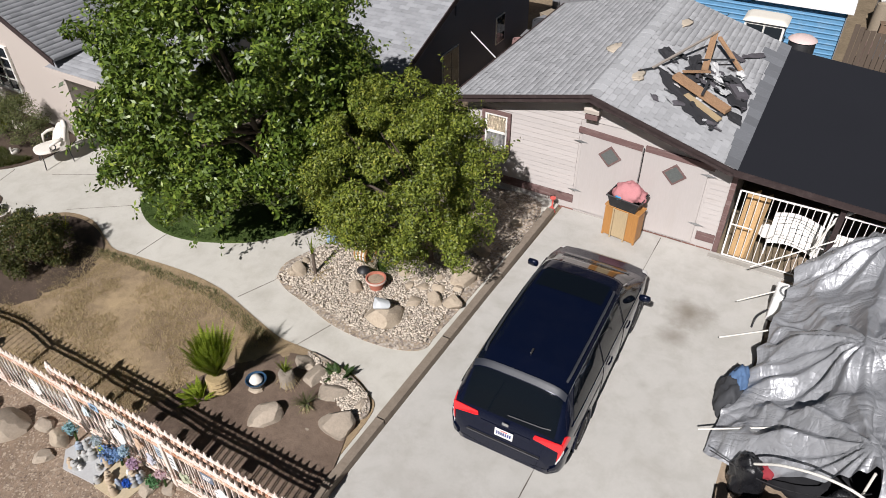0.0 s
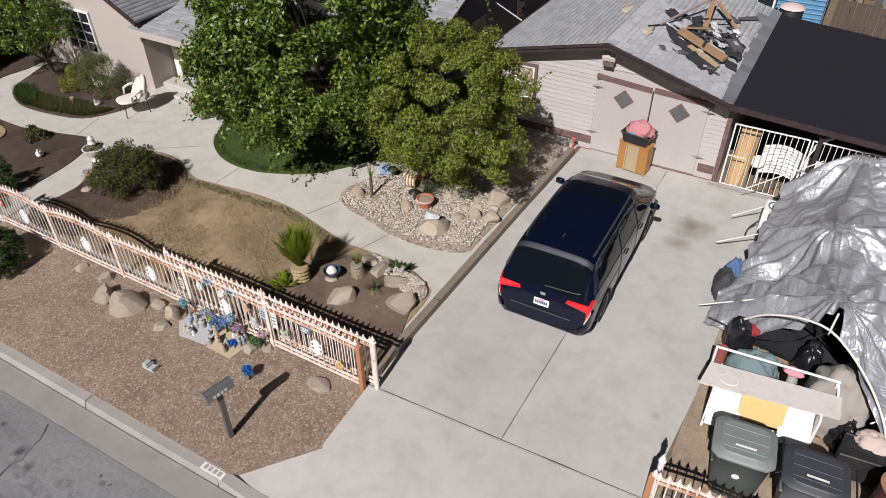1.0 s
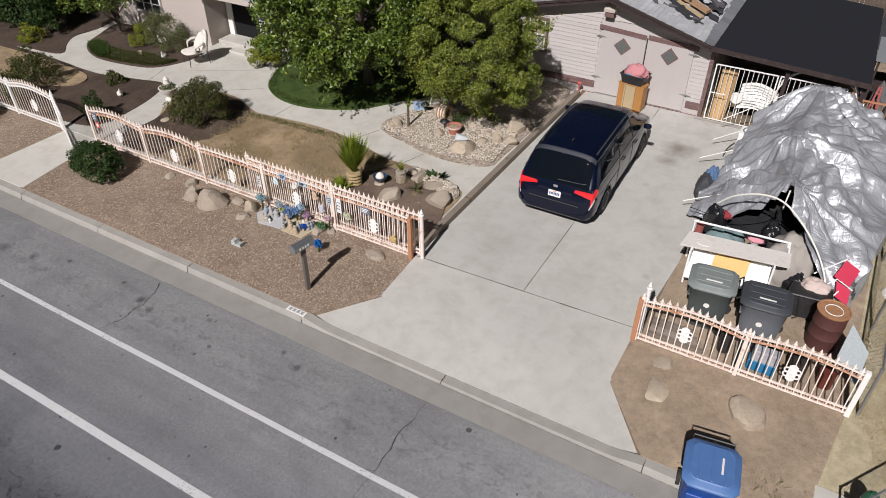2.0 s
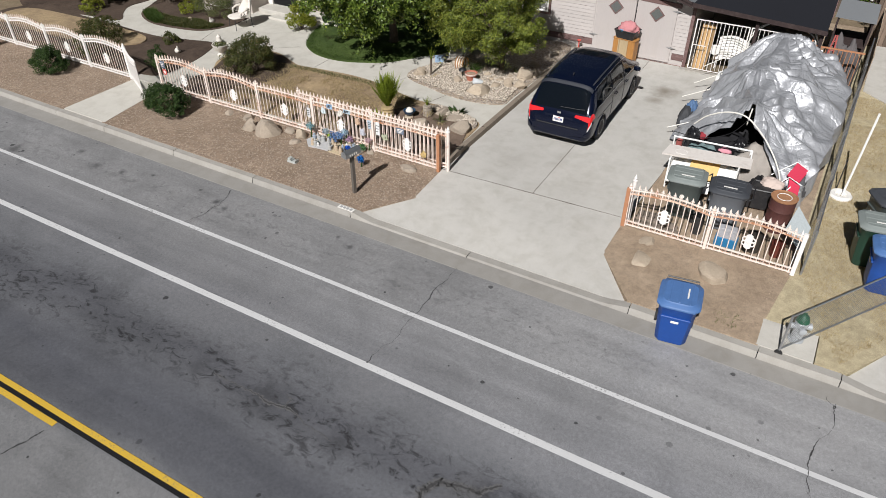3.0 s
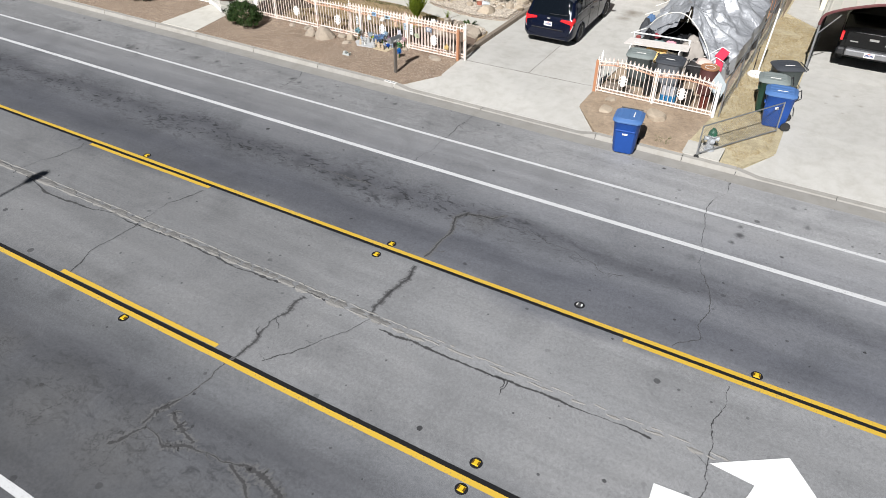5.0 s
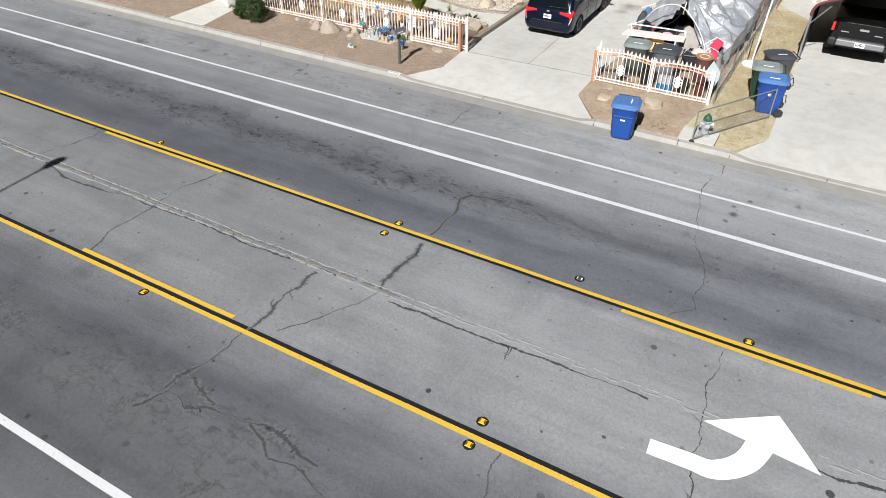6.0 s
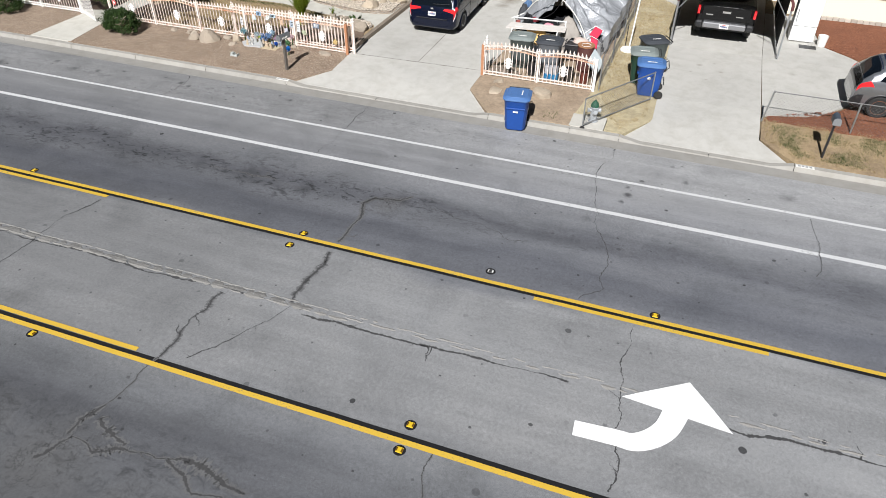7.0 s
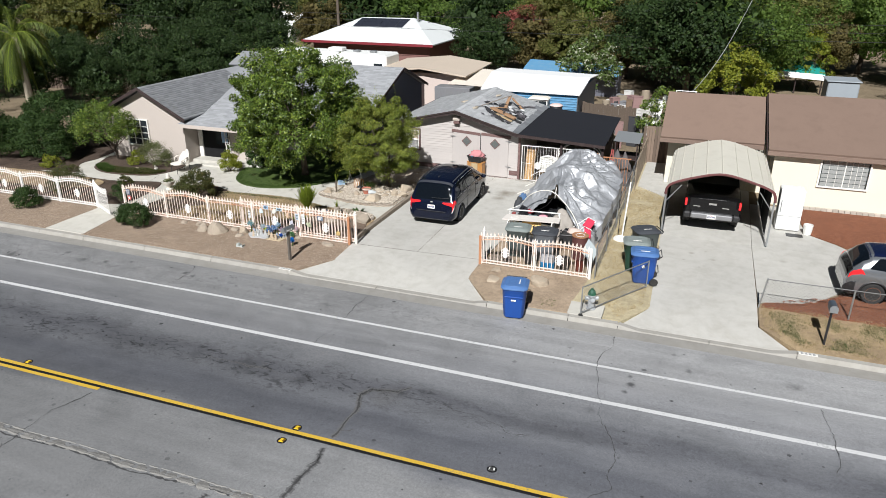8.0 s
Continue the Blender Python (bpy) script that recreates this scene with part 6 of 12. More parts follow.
def limbs(base, top, cl, r0, seed, n=14):
    """A tapered trunk and limbs reaching into the crown."""
    rng = random.Random(seed)
    b, t = Vector(base), Vector(top)
    mb = MB()
    line = [b + (t - b) * k + Vector((rng.uniform(-.06, .06), rng.uniform(-.06, .06), 0)) * (k > 0) for k in (0, 0.12, 0.35, 0.65, 1.0)]
    mb.tube(line, [r0 * 1.35, r0, r0 * 0.85, r0 * 0.75, r0 * 0.55], 10)
    for c, d in rng.sample(cl, min(n, len(cl))):
        s = b + (t - b) * rng.uniform(0.55, 1.0)
        e = Vector(c)
        m = (s + e) / 2 + Vector((rng.uniform(-.2, .2), rng.uniform(-.2, .2), rng.uniform(0.05, 0.35)))
        mb.tube(curve_line([s, m, e], 4), [r0 * 0.42 * (1 - 0.85 * i / 8) for i in range(9)], 6)
    return mb


def tree(label, base, trunk_top, centre, radii, count, per, rad, leaf, size, material, r0, seed, low=-0.6, group="", slim=0.5, shoots=0, skirt=None):
    e = thing("tree", label, "tree", base, group)
    cl = [q for q in clumps(centre, radii, count, seed, low, 0.34) if skirt is None or q[0][2] > skirt(*q[0][:2])]
    part("trunk", limbs(base, trunk_top, cl, r0, seed), M["bark"], e, smooth=True)
    p, o = crown_points(cl, per, rad, seed + 1)
    if shoots:
        q, r = shoot_points(cl, shoots, size, seed + 5)
        p, o = np.concatenate([p, q]), np.concatenate([o, r])
    part("crown", leaf_cloud("crown", p, o, size, seed + 2, slim), material, e)
    return e


def shoot_points(cl, n, size, seed):
    """Leaves along young shoots that stand out of the crown."""
    rng = np.random.RandomState(seed)
    P, O = [], []
    for i in rng.randint(0, len(cl), n):
        c, d = cl[i]
        way = np.array(d) + rng.normal(0, 0.35, 3) + (0, 0, 0.35)
        way /= np.linalg.norm(way)
        t = np.linspace(0.15, 1.0, 26)[:, None] * rng.uniform(0.35, 0.95)
        P.append(c + way * t + rng.normal(0, 0.55 * size, (26, 3)) + (0, 0, -0.12) * t * t)
        O.append(np.repeat((way + (0, 0, 0.4))[None], 26, 0))
    return np.concatenate(P), np.concatenate(O)


def shrub(label, at, radii, count, per, rad, size, material, seed, slim=0.5, low=-0.25, name="shrub"):
    e = thing(name, label, "shrub", at)
    c = (at[0], at[1], at[2] + radii[2] * 0.55)
    cl = clumps(c, radii, count, seed, low)
    rng = random.Random(seed)
    mb = MB()
    for q, d in rng.sample(cl, min(9, len(cl))):
        s = Vector(at) + Vector((rng.uniform(-.08, .08), rng.uniform(-.08, .08), -0.03))
        mb.tube([s, (s + Vector(q)) / 2 + Vector((0, 0, 0.05)), Vector(q)], [0.018, 0.013, 0.006], 5)
    part("stem", mb, M["bark"], e)
    p, o = crown_points(cl, int(per * 1.3), rad, seed + 1)
    keep = p[:, 2] > at[2] + 0.01
    part("foliage", leaf_cloud("foliage", p[keep], o[keep], size, seed + 2, slim), material, e)
    return e


tree("broad spreading tree with dense glossy green leaves on the lawn", (-10.8, 9.6, yz(9.6) - 0.05), (-10.6, 9.3, 2.6), (-10.34, 8.68, 3.76), (2.9, 2.7, 2.75), 480, 190, 0.38, 1, 0.105, M["leaf_big"], 0.17, 11, -0.80, shoots=130, skirt=lambda x, y: 1.15 + 0.40 * max(0, x + 11.3))
tree("small round tree with fine olive green leaves in the pebble bed", (-6.1, 9.25, yz(9.2) - 0.05), (-6.0, 9.1, 1.7), (-6.68, 8.9, 2.74), (2.0, 1.72, 1.78), 360, 290, 0.27, 1, 0.060, M["leaf_small"], 0.11, 21, -0.85, shoots=80)
# ---- parked vehicles ----
class Loft:
    """A car body as a skin over its length: tables of station, half width, sill, belt and roof height, half roof width."""

    def __init__(self, rows, m):
        self.t = np.array(rows, float)
        self.m = m
        self.fine = np.unique(np.concatenate([np.linspace(self.t[0, 0], self.t[-1, 0], 90), self.t[:, 0]]))

    def row(self, s):
        return [float(np.interp(s, self.t[:, 0], self.t[:, k])) for k in range(1, 6)]

    def raw(self, s, v):
        w, zl, zb, zr, wr = self.row(s)
        k = min(1.0, max(0.12, (zr - zb) / 0.45))
        c = [(w * 0.90, zl), (w * 0.975, zl + 0.12), (w, zl + (zb - zl) * 0.55), (w * 0.985, zb), (w + (wr - w) * 0.52, zb + (zr - zb) * 0.55), (wr, zr - 0.10 * k), (wr * 0.72, zr - 0.018 * k), (0.0, zr)]
        f = max(0.0, min(v, 1.0)) * 7
        i = min(int(f), 6)
        q = [np.array(c[max(0, min(7, i + j))]) for j in (-1, 0, 1, 2)]
        if i == 6:
            q[3] = np.array((-c[6][0], c[6][1]))
        t = f - i
        p = 0.5 * (2 * q[1] + (q[2] - q[0]) * t + (2 * q[0] - 5 * q[1] + 4 * q[2] - q[3]) * t * t + (3 * q[1] - q[0] - 3 * q[2] + q[3]) * t ** 3)
        return np.array((p[0], s, p[1]))

    def at(self, s, v, side=1, off=0.0):
        """v 0 at the sill, 3/7 at the belt, 5/7 at the roof's edge, 1 on the middle line."""
        p = self.raw(s, v)
        if off:
            a = self.raw(s + 0.01, v) - self.raw(s - 0.01, v)
            b = self.raw(s, min(v + 0.01, 1)) - self.raw(s, v - 0.01)
            n = np.cross(b, a)
            n /= np.linalg.norm(n) + 1e-9
            if n[0] < 0 and abs(n[2]) < 0.7 or n[2] < -0.2:
                n = -n
            if abs(n[1]) > 0.7 and (n[1] > 0) == (s < 1):
                n = -n
            p = p + n * off
        return self.m @ Vector((side * p[0], p[1], p[2]))

    def body(self, wheels, r):
        mb = MB()
        nv = 44
        S = self.fine
        for side in (1, -1):
            vs = [self.at(s, j / nv, side) for s in S for j in range(nv + 1)]
            fs = []
            for i in range(len(S) - 1):
                for j in range(nv):
                    p = self.raw((S[i] + S[i + 1]) / 2, (j + .5) / nv)
                    if any((p[1] - w) ** 2 + (p[2] - r) ** 2 < (r + 0.06) ** 2 for w in wheels) and p[0] > 0.6:
                        continue
                    q = (i * (nv + 1) + j, (i + 1) * (nv + 1) + j, (i + 1) * (nv + 1) + j + 1, i * (nv + 1) + j + 1)
                    fs.append(q if side == 1 else q[::-1])
            mb.add(vs, fs)
            for s in (S[0], S[-1]):
                ring = [self.at(s, j / nv, side) for j in range(nv + 1)]
                c = self.m @ Vector((0, s, self.raw(s, 0)[2]))
                mb.add(ring + [c], [(j, j + 1, nv + 1) for j in range(nv)])
        mb.add([self.at(s, 0, side) for s in S for side in (1, -1)], [(2 * i, 2 * i + 1, 2 * i + 3, 2 * i + 2) for i in range(len(S) - 1)])
        return mb

    def patch(self, s0, s1, v0, v1, sides=(1, -1), off=0.008, nu=10, nv=8, thick=0.0, taper=(0, 0)):
        """A piece that lies on the skin: a window, lamp or trim; taper: how far its upper edge is drawn in at either end."""
        mb = MB()
        for side in sides:
            def fn(u, v, o=off, side=side):
                a, b = s0 + taper[0] * v, s1 - taper[1] * v
                return self.at(a + (b - a) * u, v0 + (v1 - v0) * v, side, o)
            mb.grid(fn, nu, nv)
            if thick:
                n = len(mb.v)
                rim = [(i / nu, 0) for i in range(nu + 1)] + [(1, j / nv) for j in range(1, nv + 1)] + [(1 - i / nu, 1) for i in range(1, nu + 1)] + [(0, 1 - j / nv) for j in range(1, nv)]
                k = len(rim)
                mb.add([fn(u, v) for u, v in rim] + [fn(u, v, off - thick) for u, v in rim], [(i, (i + 1) % k, k + (i + 1) % k, k + i) for i in range(k)])
        return mb


def wheel(parent, m, x, y, r, width, side, rim_col):
    t = m @ Matrix.Translation((x, y, r)) @ Matrix.Rotation(radians(90 * side), 4, "Y")
    w = part("wheel", MB().lathe([(r * 0.62, -width * 0.5), (r * 0.90, -width * 0.5), (r * 0.985, -width * 0.36), (r, -width * 0.1), (r, width * 0.12), (r * 0.985, width * 0.36), (r * 0.90, width * 0.5), (r * 0.66, width * 0.47)], 36, t), M["rubber"], parent, "black tyre", smooth=40)
    rim = part("rim", MB().lathe([(0.001, width * 0.28), (r * 0.60, width * 0.26), (r * 0.64, width * 0.46), (r * 0.67, width * 0.48)], 36, t, cap=False), M["black_plastic"], w, smooth=40)
    for k in range(7):
        a = TAU * k / 7
        rot = t @ Matrix.Rotation(a, 4, "Z")
        part("spoke", MB().add([rot @ Vector(p) for p in ((0.03, -0.028, width * 0.42), (0.03, 0.028, width * 0.42), (r * 0.63, 0.035, width * 0.44), (r * 0.63, -0.035, width * 0.44), (0.03, -0.03, width * 0.3), (0.03, 0.03, width * 0.3), (r * 0.63, 0.045, width * 0.3), (r * 0.63, -0.045, width * 0.3))], [(0, 1, 2, 3), (0, 4, 5, 1), (1, 5, 6, 2), (2, 6, 7, 3), (3, 7, 4, 0)]), rim_col, rim)
    part("hub_cap", MB().lathe([(0.055, width * 0.36), (0.05, width * 0.45), (0.001, width * 0.46)], 16, t, cap=False), rim_col, rim)
    part("rim_ring", MB().lathe([(r * 0.60, width * 0.40), (r * 0.62, width * 0.47), (r * 0.67, width * 0.48), (r * 0.67, width * 0.40)], 36, t, cap=False), rim_col, rim)
    return w


def plate(parent, m, x, y, z, face=-1):
    """A number plate with plain bars for its characters."""
    p = part("number_plate", MB().box(x - 0.155, x + 0.155, y - 0.012, y, z - 0.078, z + 0.078, 0.004, m), M["white_paint"], parent, "white number plate")
    ink = bpy.data.materials.get("plate ink") or plain("plate ink", (0.02, 0.035, 0.16), 0.6)
    for k in range(7):
        part("plate_bar", MB().box(x - 0.125 + 0.037 * k, x - 0.10 + 0.037 * k, y - 0.0145, y - 0.012, z - 0.035, z + 0.03, 0, m), ink, p)
    part("plate_strip", MB().box(x - 0.06, x + 0.06, y - 0.0145, y - 0.012, z + 0.045, z + 0.062, 0, m), M["red_lens"], p)


# -- dark blue minivan on the driveway --
VM = pose(-2.51, 5.44, gz(7.5) + 0.03, 0.75, 0, 0.6)
van = thing("minivan", "dark blue minivan parked on the concrete driveway", "car", (-2.46, 8.2, gz(8)))
L = Loft([(0.00, 0.74, 0.30, 0.50, 0.62, 0.62), (0.03, 0.84, 0.26, 0.60, 0.80, 0.70), (0.09, 0.91, 0.24, 0.86, 0.97, 0.76), (0.16, 0.935, 0.23, 0.98, 1.10, 0.77), (0.30, 0.955, 0.22, 1.04, 1.36, 0.755), (0.44, 0.965, 0.21, 1.05, 1.60, 0.735), (0.56, 0.97, 0.21, 1.06, 1.70, 0.73),
          (0.90, 0.978, 0.20, 1.06, 1.745, 0.735), (1.60, 0.98, 0.20, 1.05, 1.765, 0.74), (2.40, 0.98, 0.20, 1.04, 1.755, 0.735), (3.00, 0.98, 0.20, 1.02, 1.715, 0.72), (3.40, 0.98, 0.20, 1.01, 1.63, 0.70), (3.80, 0.978, 0.20, 1.00, 1.41, 0.715), (4.20, 0.965, 0.21, 0.985, 1.14, 0.76), (4.42, 0.95, 0.22, 0.93, 1.03, 0.74), (4.75, 0.90, 0.22, 0.84, 0.93, 0.66), (4.97, 0.80, 0.23, 0.68, 0.78, 0.56), (5.08, 0.62, 0.26, 0.48, 0.58, 0.45)], VM)
body = part("body", L.body((1.02, 4.03), 0.335), M["van"], van, smooth=50)
part("under_body", MB().box(-0.80, 0.80, 0.3, 4.8, 0.20, 0.5, 0, VM), M["black_plastic"], van)
part("rear_window", L.patch(0.135, 0.475, 5.0 / 7, 1.0, off=0.006), M["car_glass"], van, smooth=True)
part("windscreen", L.patch(3.44, 4.18, 4.9 / 7, 1.0, off=0.006, nu=14), M["car_glass"], van, smooth=True)
for s in (1, -1):
    part("side_window", L.patch(0.50, 1.78, 3.25 / 7, 4.72 / 7, (s,), 0.006, taper=(0.28, 0.0)), M["car_glass"], van, smooth=True)
    part("side_window", L.patch(1.85, 2.86, 3.25 / 7, 4.72 / 7, (s,), 0.006), M["car_glass"], van, smooth=True)
    part("side_window", L.patch(2.94, 3.92, 3.25 / 7, 4.72 / 7, (s,), 0.006, taper=(0.0, 0.34)), M["car_glass"], van, smooth=True)
    part("window_trim", MB().tube([L.at(k, 3.20 / 7, s, 0.008) for k in np.linspace(0.42, 4.05, 40)], 0.010, 6).tube([L.at(k, 4.84 / 7, s, 0.006) for k in np.linspace(0.62, 3.62, 40)], 0.008, 6), M["chrome"], van)
    for ds in (1.82, 2.90):
        part("door_seam", MB().tube([L.at(ds, v, s, 0.001) for v in np.linspace(0.08, 0.66, 24)], 0.006, 5), M["tar_or_dark"], van)
    part("slide_rail", MB().tube([L.at(k, 2.35 / 7, s, 0.0) for k in np.linspace(0.5, 1.85, 20)], 0.008, 5), M["tar_or_dark"], van)
    for k in (2.02, 3.02):
        part("door_handle", MB().tube([L.at(k, 2.75 / 7, s, 0.022), L.at(k + 0.1, 2.76 / 7, s, 0.034), L.at(k + 0.2, 2.75 / 7, s, 0.022)], 0.016, 6), M["van"], van)
    part("roof_rail", MB().tube([L.at(k, 5.38 / 7, s, 0.005 + 0.035 * min(1, 8 * (k - 0.72), 8 * (3.02 - k))) for k in np.linspace(0.73, 3.0, 30)], 0.020, 6), plain("grey roof rail", (0.10, 0.105, 0.12), 0.35, 0.6), van)
    part("mirror", MB().lathe([(0.01, -0.11), (0.07, -0.09), (0.085, 0), (0.07, 0.08), (0.01, 0.10)], 12, VM @ Matrix.Translation((s * 1.10, 3.72, 1.10)) @ Matrix.Rotation(radians(90), 4, "Y") @ Matrix.Diagonal((0.95, 0.7, 1.05, 1))), M["van"], van, smooth=True)
    part("sill_trim", L.patch(1.42, 3.62, 0.02, 0.10, (s,), 0.012, thick=0.01), M["van"], van, smooth=True)
    lamp_red = part("tail_light", L.patch(0.055, 0.36, 2.65 / 7, 3.42 / 7, (s,), 0.012, 8, 6, 0.012, (0.03, 0.14)), M["red_lens"], van, smooth=True)
    part("reversing_lens", L.patch(0.050, 0.155, 2.15 / 7, 2.62 / 7, (s,), 0.013, 6, 4, 0.01), M["clear_lens"], lamp_red)
    part("lamp_inner", MB().slab([VM @ Vector(p) for p in ((s * 0.46, 0.052, 0.95), (s * 0.90, 0.072, 0.85), (s * 0.92, 0.105, 1.01), (s * 0.48, 0.085, 1.005))][::s], 0.015), M["red_lens"], lamp_red)
    for wy in (1.02, 4.03):
        wheel(van, VM, s * 0.865, wy, 0.335, 0.225, s, M["steel"])
        part("wheel_arch", MB().tube([VM @ Vector((s * (0.968 if wy < 2 else 0.962), wy + 0.385 * math.cos(a), 0.335 + 0.385 * math.sin(a))) for a in np.linspace(-0.35, math.pi + 0.35, 26)], 0.022, 6), M["van"], van)
        part("wheel_well", MB().lathe([(0.40, -0.3), (0.40, 0.06)], 30, VM @ Matrix.Translation((s * 0.86, wy, 0.335)) @ Matrix.Rotation(radians(90 * s), 4, "Y"), cap=False), M["tar_or_dark"], van)
part("spoiler", L.patch(0.485, 0.565, 4.9 / 7, 1.0, off=0.035, nu=6, thick=0.03), plain("dusty spoiler", (0.022, 0.025, 0.034), 0.5), van, "dusty grey-edged spoiler", smooth=True)
part("sunroof", L.patch(2.50, 3.08, 5.75 / 7, 1.0, off=0.006), M["car_glass"], van, smooth=True)
for s in (1, -1):
    part("bumper_half", L.patch(0.012, 0.26, 0.16, 0.345, (s,), 0.030, 8, 8, 0.03), M["van"], van, smooth=True)
part("bumper_step", MB().box(-0.62, 0.62, -0.035, 0.06, 0.625, 0.645, 0.006, VM), M["black_plastic"], van)
part("plate_panel", MB().slab([VM @ Vector(p) for p in ((-0.42, 0.055, 0.90), (-0.42, 0.018, 0.68), (0.42, 0.018, 0.68), (0.42, 0.055, 0.90))], 0.02), M["van"], van)
plate(van, VM @ Matrix.Translation((0, 0.028, 0.80)) @ Matrix.Rotation(radians(-8), 4, "X"), 0, 0, 0)
part("badge", MB().box(-0.055, 0.055, 0.058, 0.072, 0.955, 1.03, 0.012, VM), M["chrome"], van)
part("wiper", MB().tube([L.at(0.17, 1.0, 1, 0.03), L.at(0.185, 6.0 / 7, 1, 0.03), L.at(0.20, 5.5 / 7, 1, 0.03)], 0.010, 5), M["black_plastic"], van)
part("antenna_fin", MB().box(-0.015, 0.015, 0.92, 1.04, 1.75, 1.79, 0.006, VM), M["black_plastic"], van)
for s in (1, -1):
    part("headlight", L.patch(4.62, 4.93, 2.7 / 7, 3.9 / 7, (s,), 0.008), M["clear_lens"], van, smooth=True)
part("front_wiper", MB().tube([L.at(4.20, 1.0, 1, 0.02), L.at(4.19, 5.6 / 7, 1, 0.02)], 0.010, 5).tube([L.at(4.20, 0.99, -1, 0.02), L.at(4.19, 5.6 / 7, -1, 0.02)], 0.010, 5), M["black_plastic"], van)

# -- black pickup under the carport --
TM = pose(8.06, 8.42, gz(11) + 0.03, 0, 0, 0) @ Matrix.Scale(1.06, 4)
truck = thing("pickup_truck", "black pickup truck parked under the carport", "car", (8.0, 11.5, gz(11)))
T = Loft([(0.00, 0.93, 0.50, 0.80, 1.02, 0.85), (0.05, 0.98, 0.46, 0.98, 1.28, 0.90), (0.30, 0.99, 0.42, 1.05, 1.34, 0.92), (1.75, 0.99, 0.40, 1.06, 1.36, 0.92), (1.88, 0.99, 0.40, 1.10, 1.60, 0.78), (2.05, 0.99, 0.40, 1.14, 1.86, 0.74), (2.5, 0.99, 0.40, 1.14, 1.90, 0.74), (3.2, 0.99, 0.40, 1.13, 1.86, 0.72), (3.75, 0.98, 0.40, 1.10, 1.36, 0.80), (4.4, 0.95, 0.42, 1.02, 1.16, 0.80), (4.75, 0.85, 0.45, 0.85, 1.0, 0.7)], TM)
part("body", T.body((1.05, 3.95), 0.39), M["truck"], truck, smooth=50)
part("under_body", MB().box(-0.85, 0.85, 0.2, 4.6, 0.38, 0.7, 0, TM), M["black_plastic"], truck)
part("rear_window", T.patch(1.90, 2.02, 5.0 / 7, 1.0, off=0.008), M["car_glass"], truck, smooth=True)
for s in (1, -1):
    part("side_window", T.patch(2.10, 3.6, 3.3 / 7, 4.7 / 7, (s,), 0.008, taper=(0.05, 0.3)), M["car_glass"], truck, smooth=True)
    part("tail_light", MB().box(s * 0.93 - 0.042, s * 0.93 + 0.042, -0.012, 0.12, 0.95, 1.22, 0.01, TM), M["red_lens"], truck)
    for wy in (1.05, 3.95):
        wheel(truck, TM, s * 0.85, wy, 0.39, 0.27, s, M["steel"])
part("bumper", MB().box(-0.72, 0.72, -0.17, 0.06, 0.54, 0.73, 0.03, TM), plain("worn grey bumper", (0.30, 0.30, 0.31), 0.4, 0.6), truck)
for s in (-1, 1):
    part("bumper_end", MB().box(s * 0.85 - 0.13, s * 0.85 + 0.13, -0.13, 0.06, 0.52, 0.74, 0.05, TM), M["black_plastic"], truck)
part("tailgate", MB().box(-0.80, 0.80, -0.02, 0.03, 0.80, 1.26, 0.012, TM), M["truck"], truck)
part("tailgate_handle", MB().box(-0.14, 0.14, -0.035, -0.015, 1.05, 1.13, 0.008, TM), M["chrome"], truck)
for x in (-0.55, 0.45):
    part("model_mark", MB().box(x - 0.12, x + 0.12, -0.024, -0.018, 0.95, 0.985, 0.002, TM), M["chrome"], truck)
plate(truck, TM @ Matrix.Translation((0, -0.172, 0.64)), 0, 0, 0)

# -- grey hatchback beside the mulch bed --
SM = pose(12.05, 4.62, gz(4.6) + 0.03, 0, 0, -90)
suv = thing("compact_suv", "dark grey compact crossover parked by the mulch bed", "car", (13.5, 4.6, gz(4.6)))
C = Loft([(0.00, 0.74, 0.34, 0.55, 0.66, 0.62), (0.05, 0.84, 0.28, 0.80, 0.95, 0.68), (0.16, 0.88, 0.26, 0.98, 1.12, 0.68), (0.42, 0.895, 0.24, 1.06, 1.42, 0.64), (0.66, 0.90, 0.23, 1.04, 1.58, 0.62), (1.2, 0.90, 0.22, 1.00, 1.62, 0.63), (2.2, 0.90, 0.22, 0.96, 1.60, 0.62), (2.7, 0.90, 0.22, 0.95, 1.50, 0.62), (3.35, 0.89, 0.23, 0.93, 1.06, 0.66), (3.9, 0.84, 0.25, 0.82, 0.92, 0.60), (4.25, 0.62, 0.30, 0.55, 0.62, 0.45)], SM)
part("body", C.body((0.84, 3.42), 0.345), M["silver"], suv, smooth=50)
part("under_body", MB().box(-0.75, 0.75, 0.2, 4.0, 0.22, 0.5, 0, SM), M["black_plastic"], suv)
part("roof_panel", C.patch(0.60, 2.60, 5.1 / 7, 1.0, off=0.006, nu=16), car_paint("deep blue roof", (0.008, 0.014, 0.05)), suv, smooth=True)
part("rear_window", C.patch(0.19, 0.58, 4.8 / 7, 1.0, off=0.008), M["car_glass"], suv, smooth=True)
part("hatch_panel", C.patch(0.03, 0.17, 4.0 / 7, 1.0, off=0.008), M["truck"], suv, smooth=True)
for s in (1, -1):
    part("bumper_half", C.patch(0.015, 0.30, 0.06, 0.30, (s,), 0.02, 8, 8, 0.02), M["black_plastic"], suv, smooth=True)
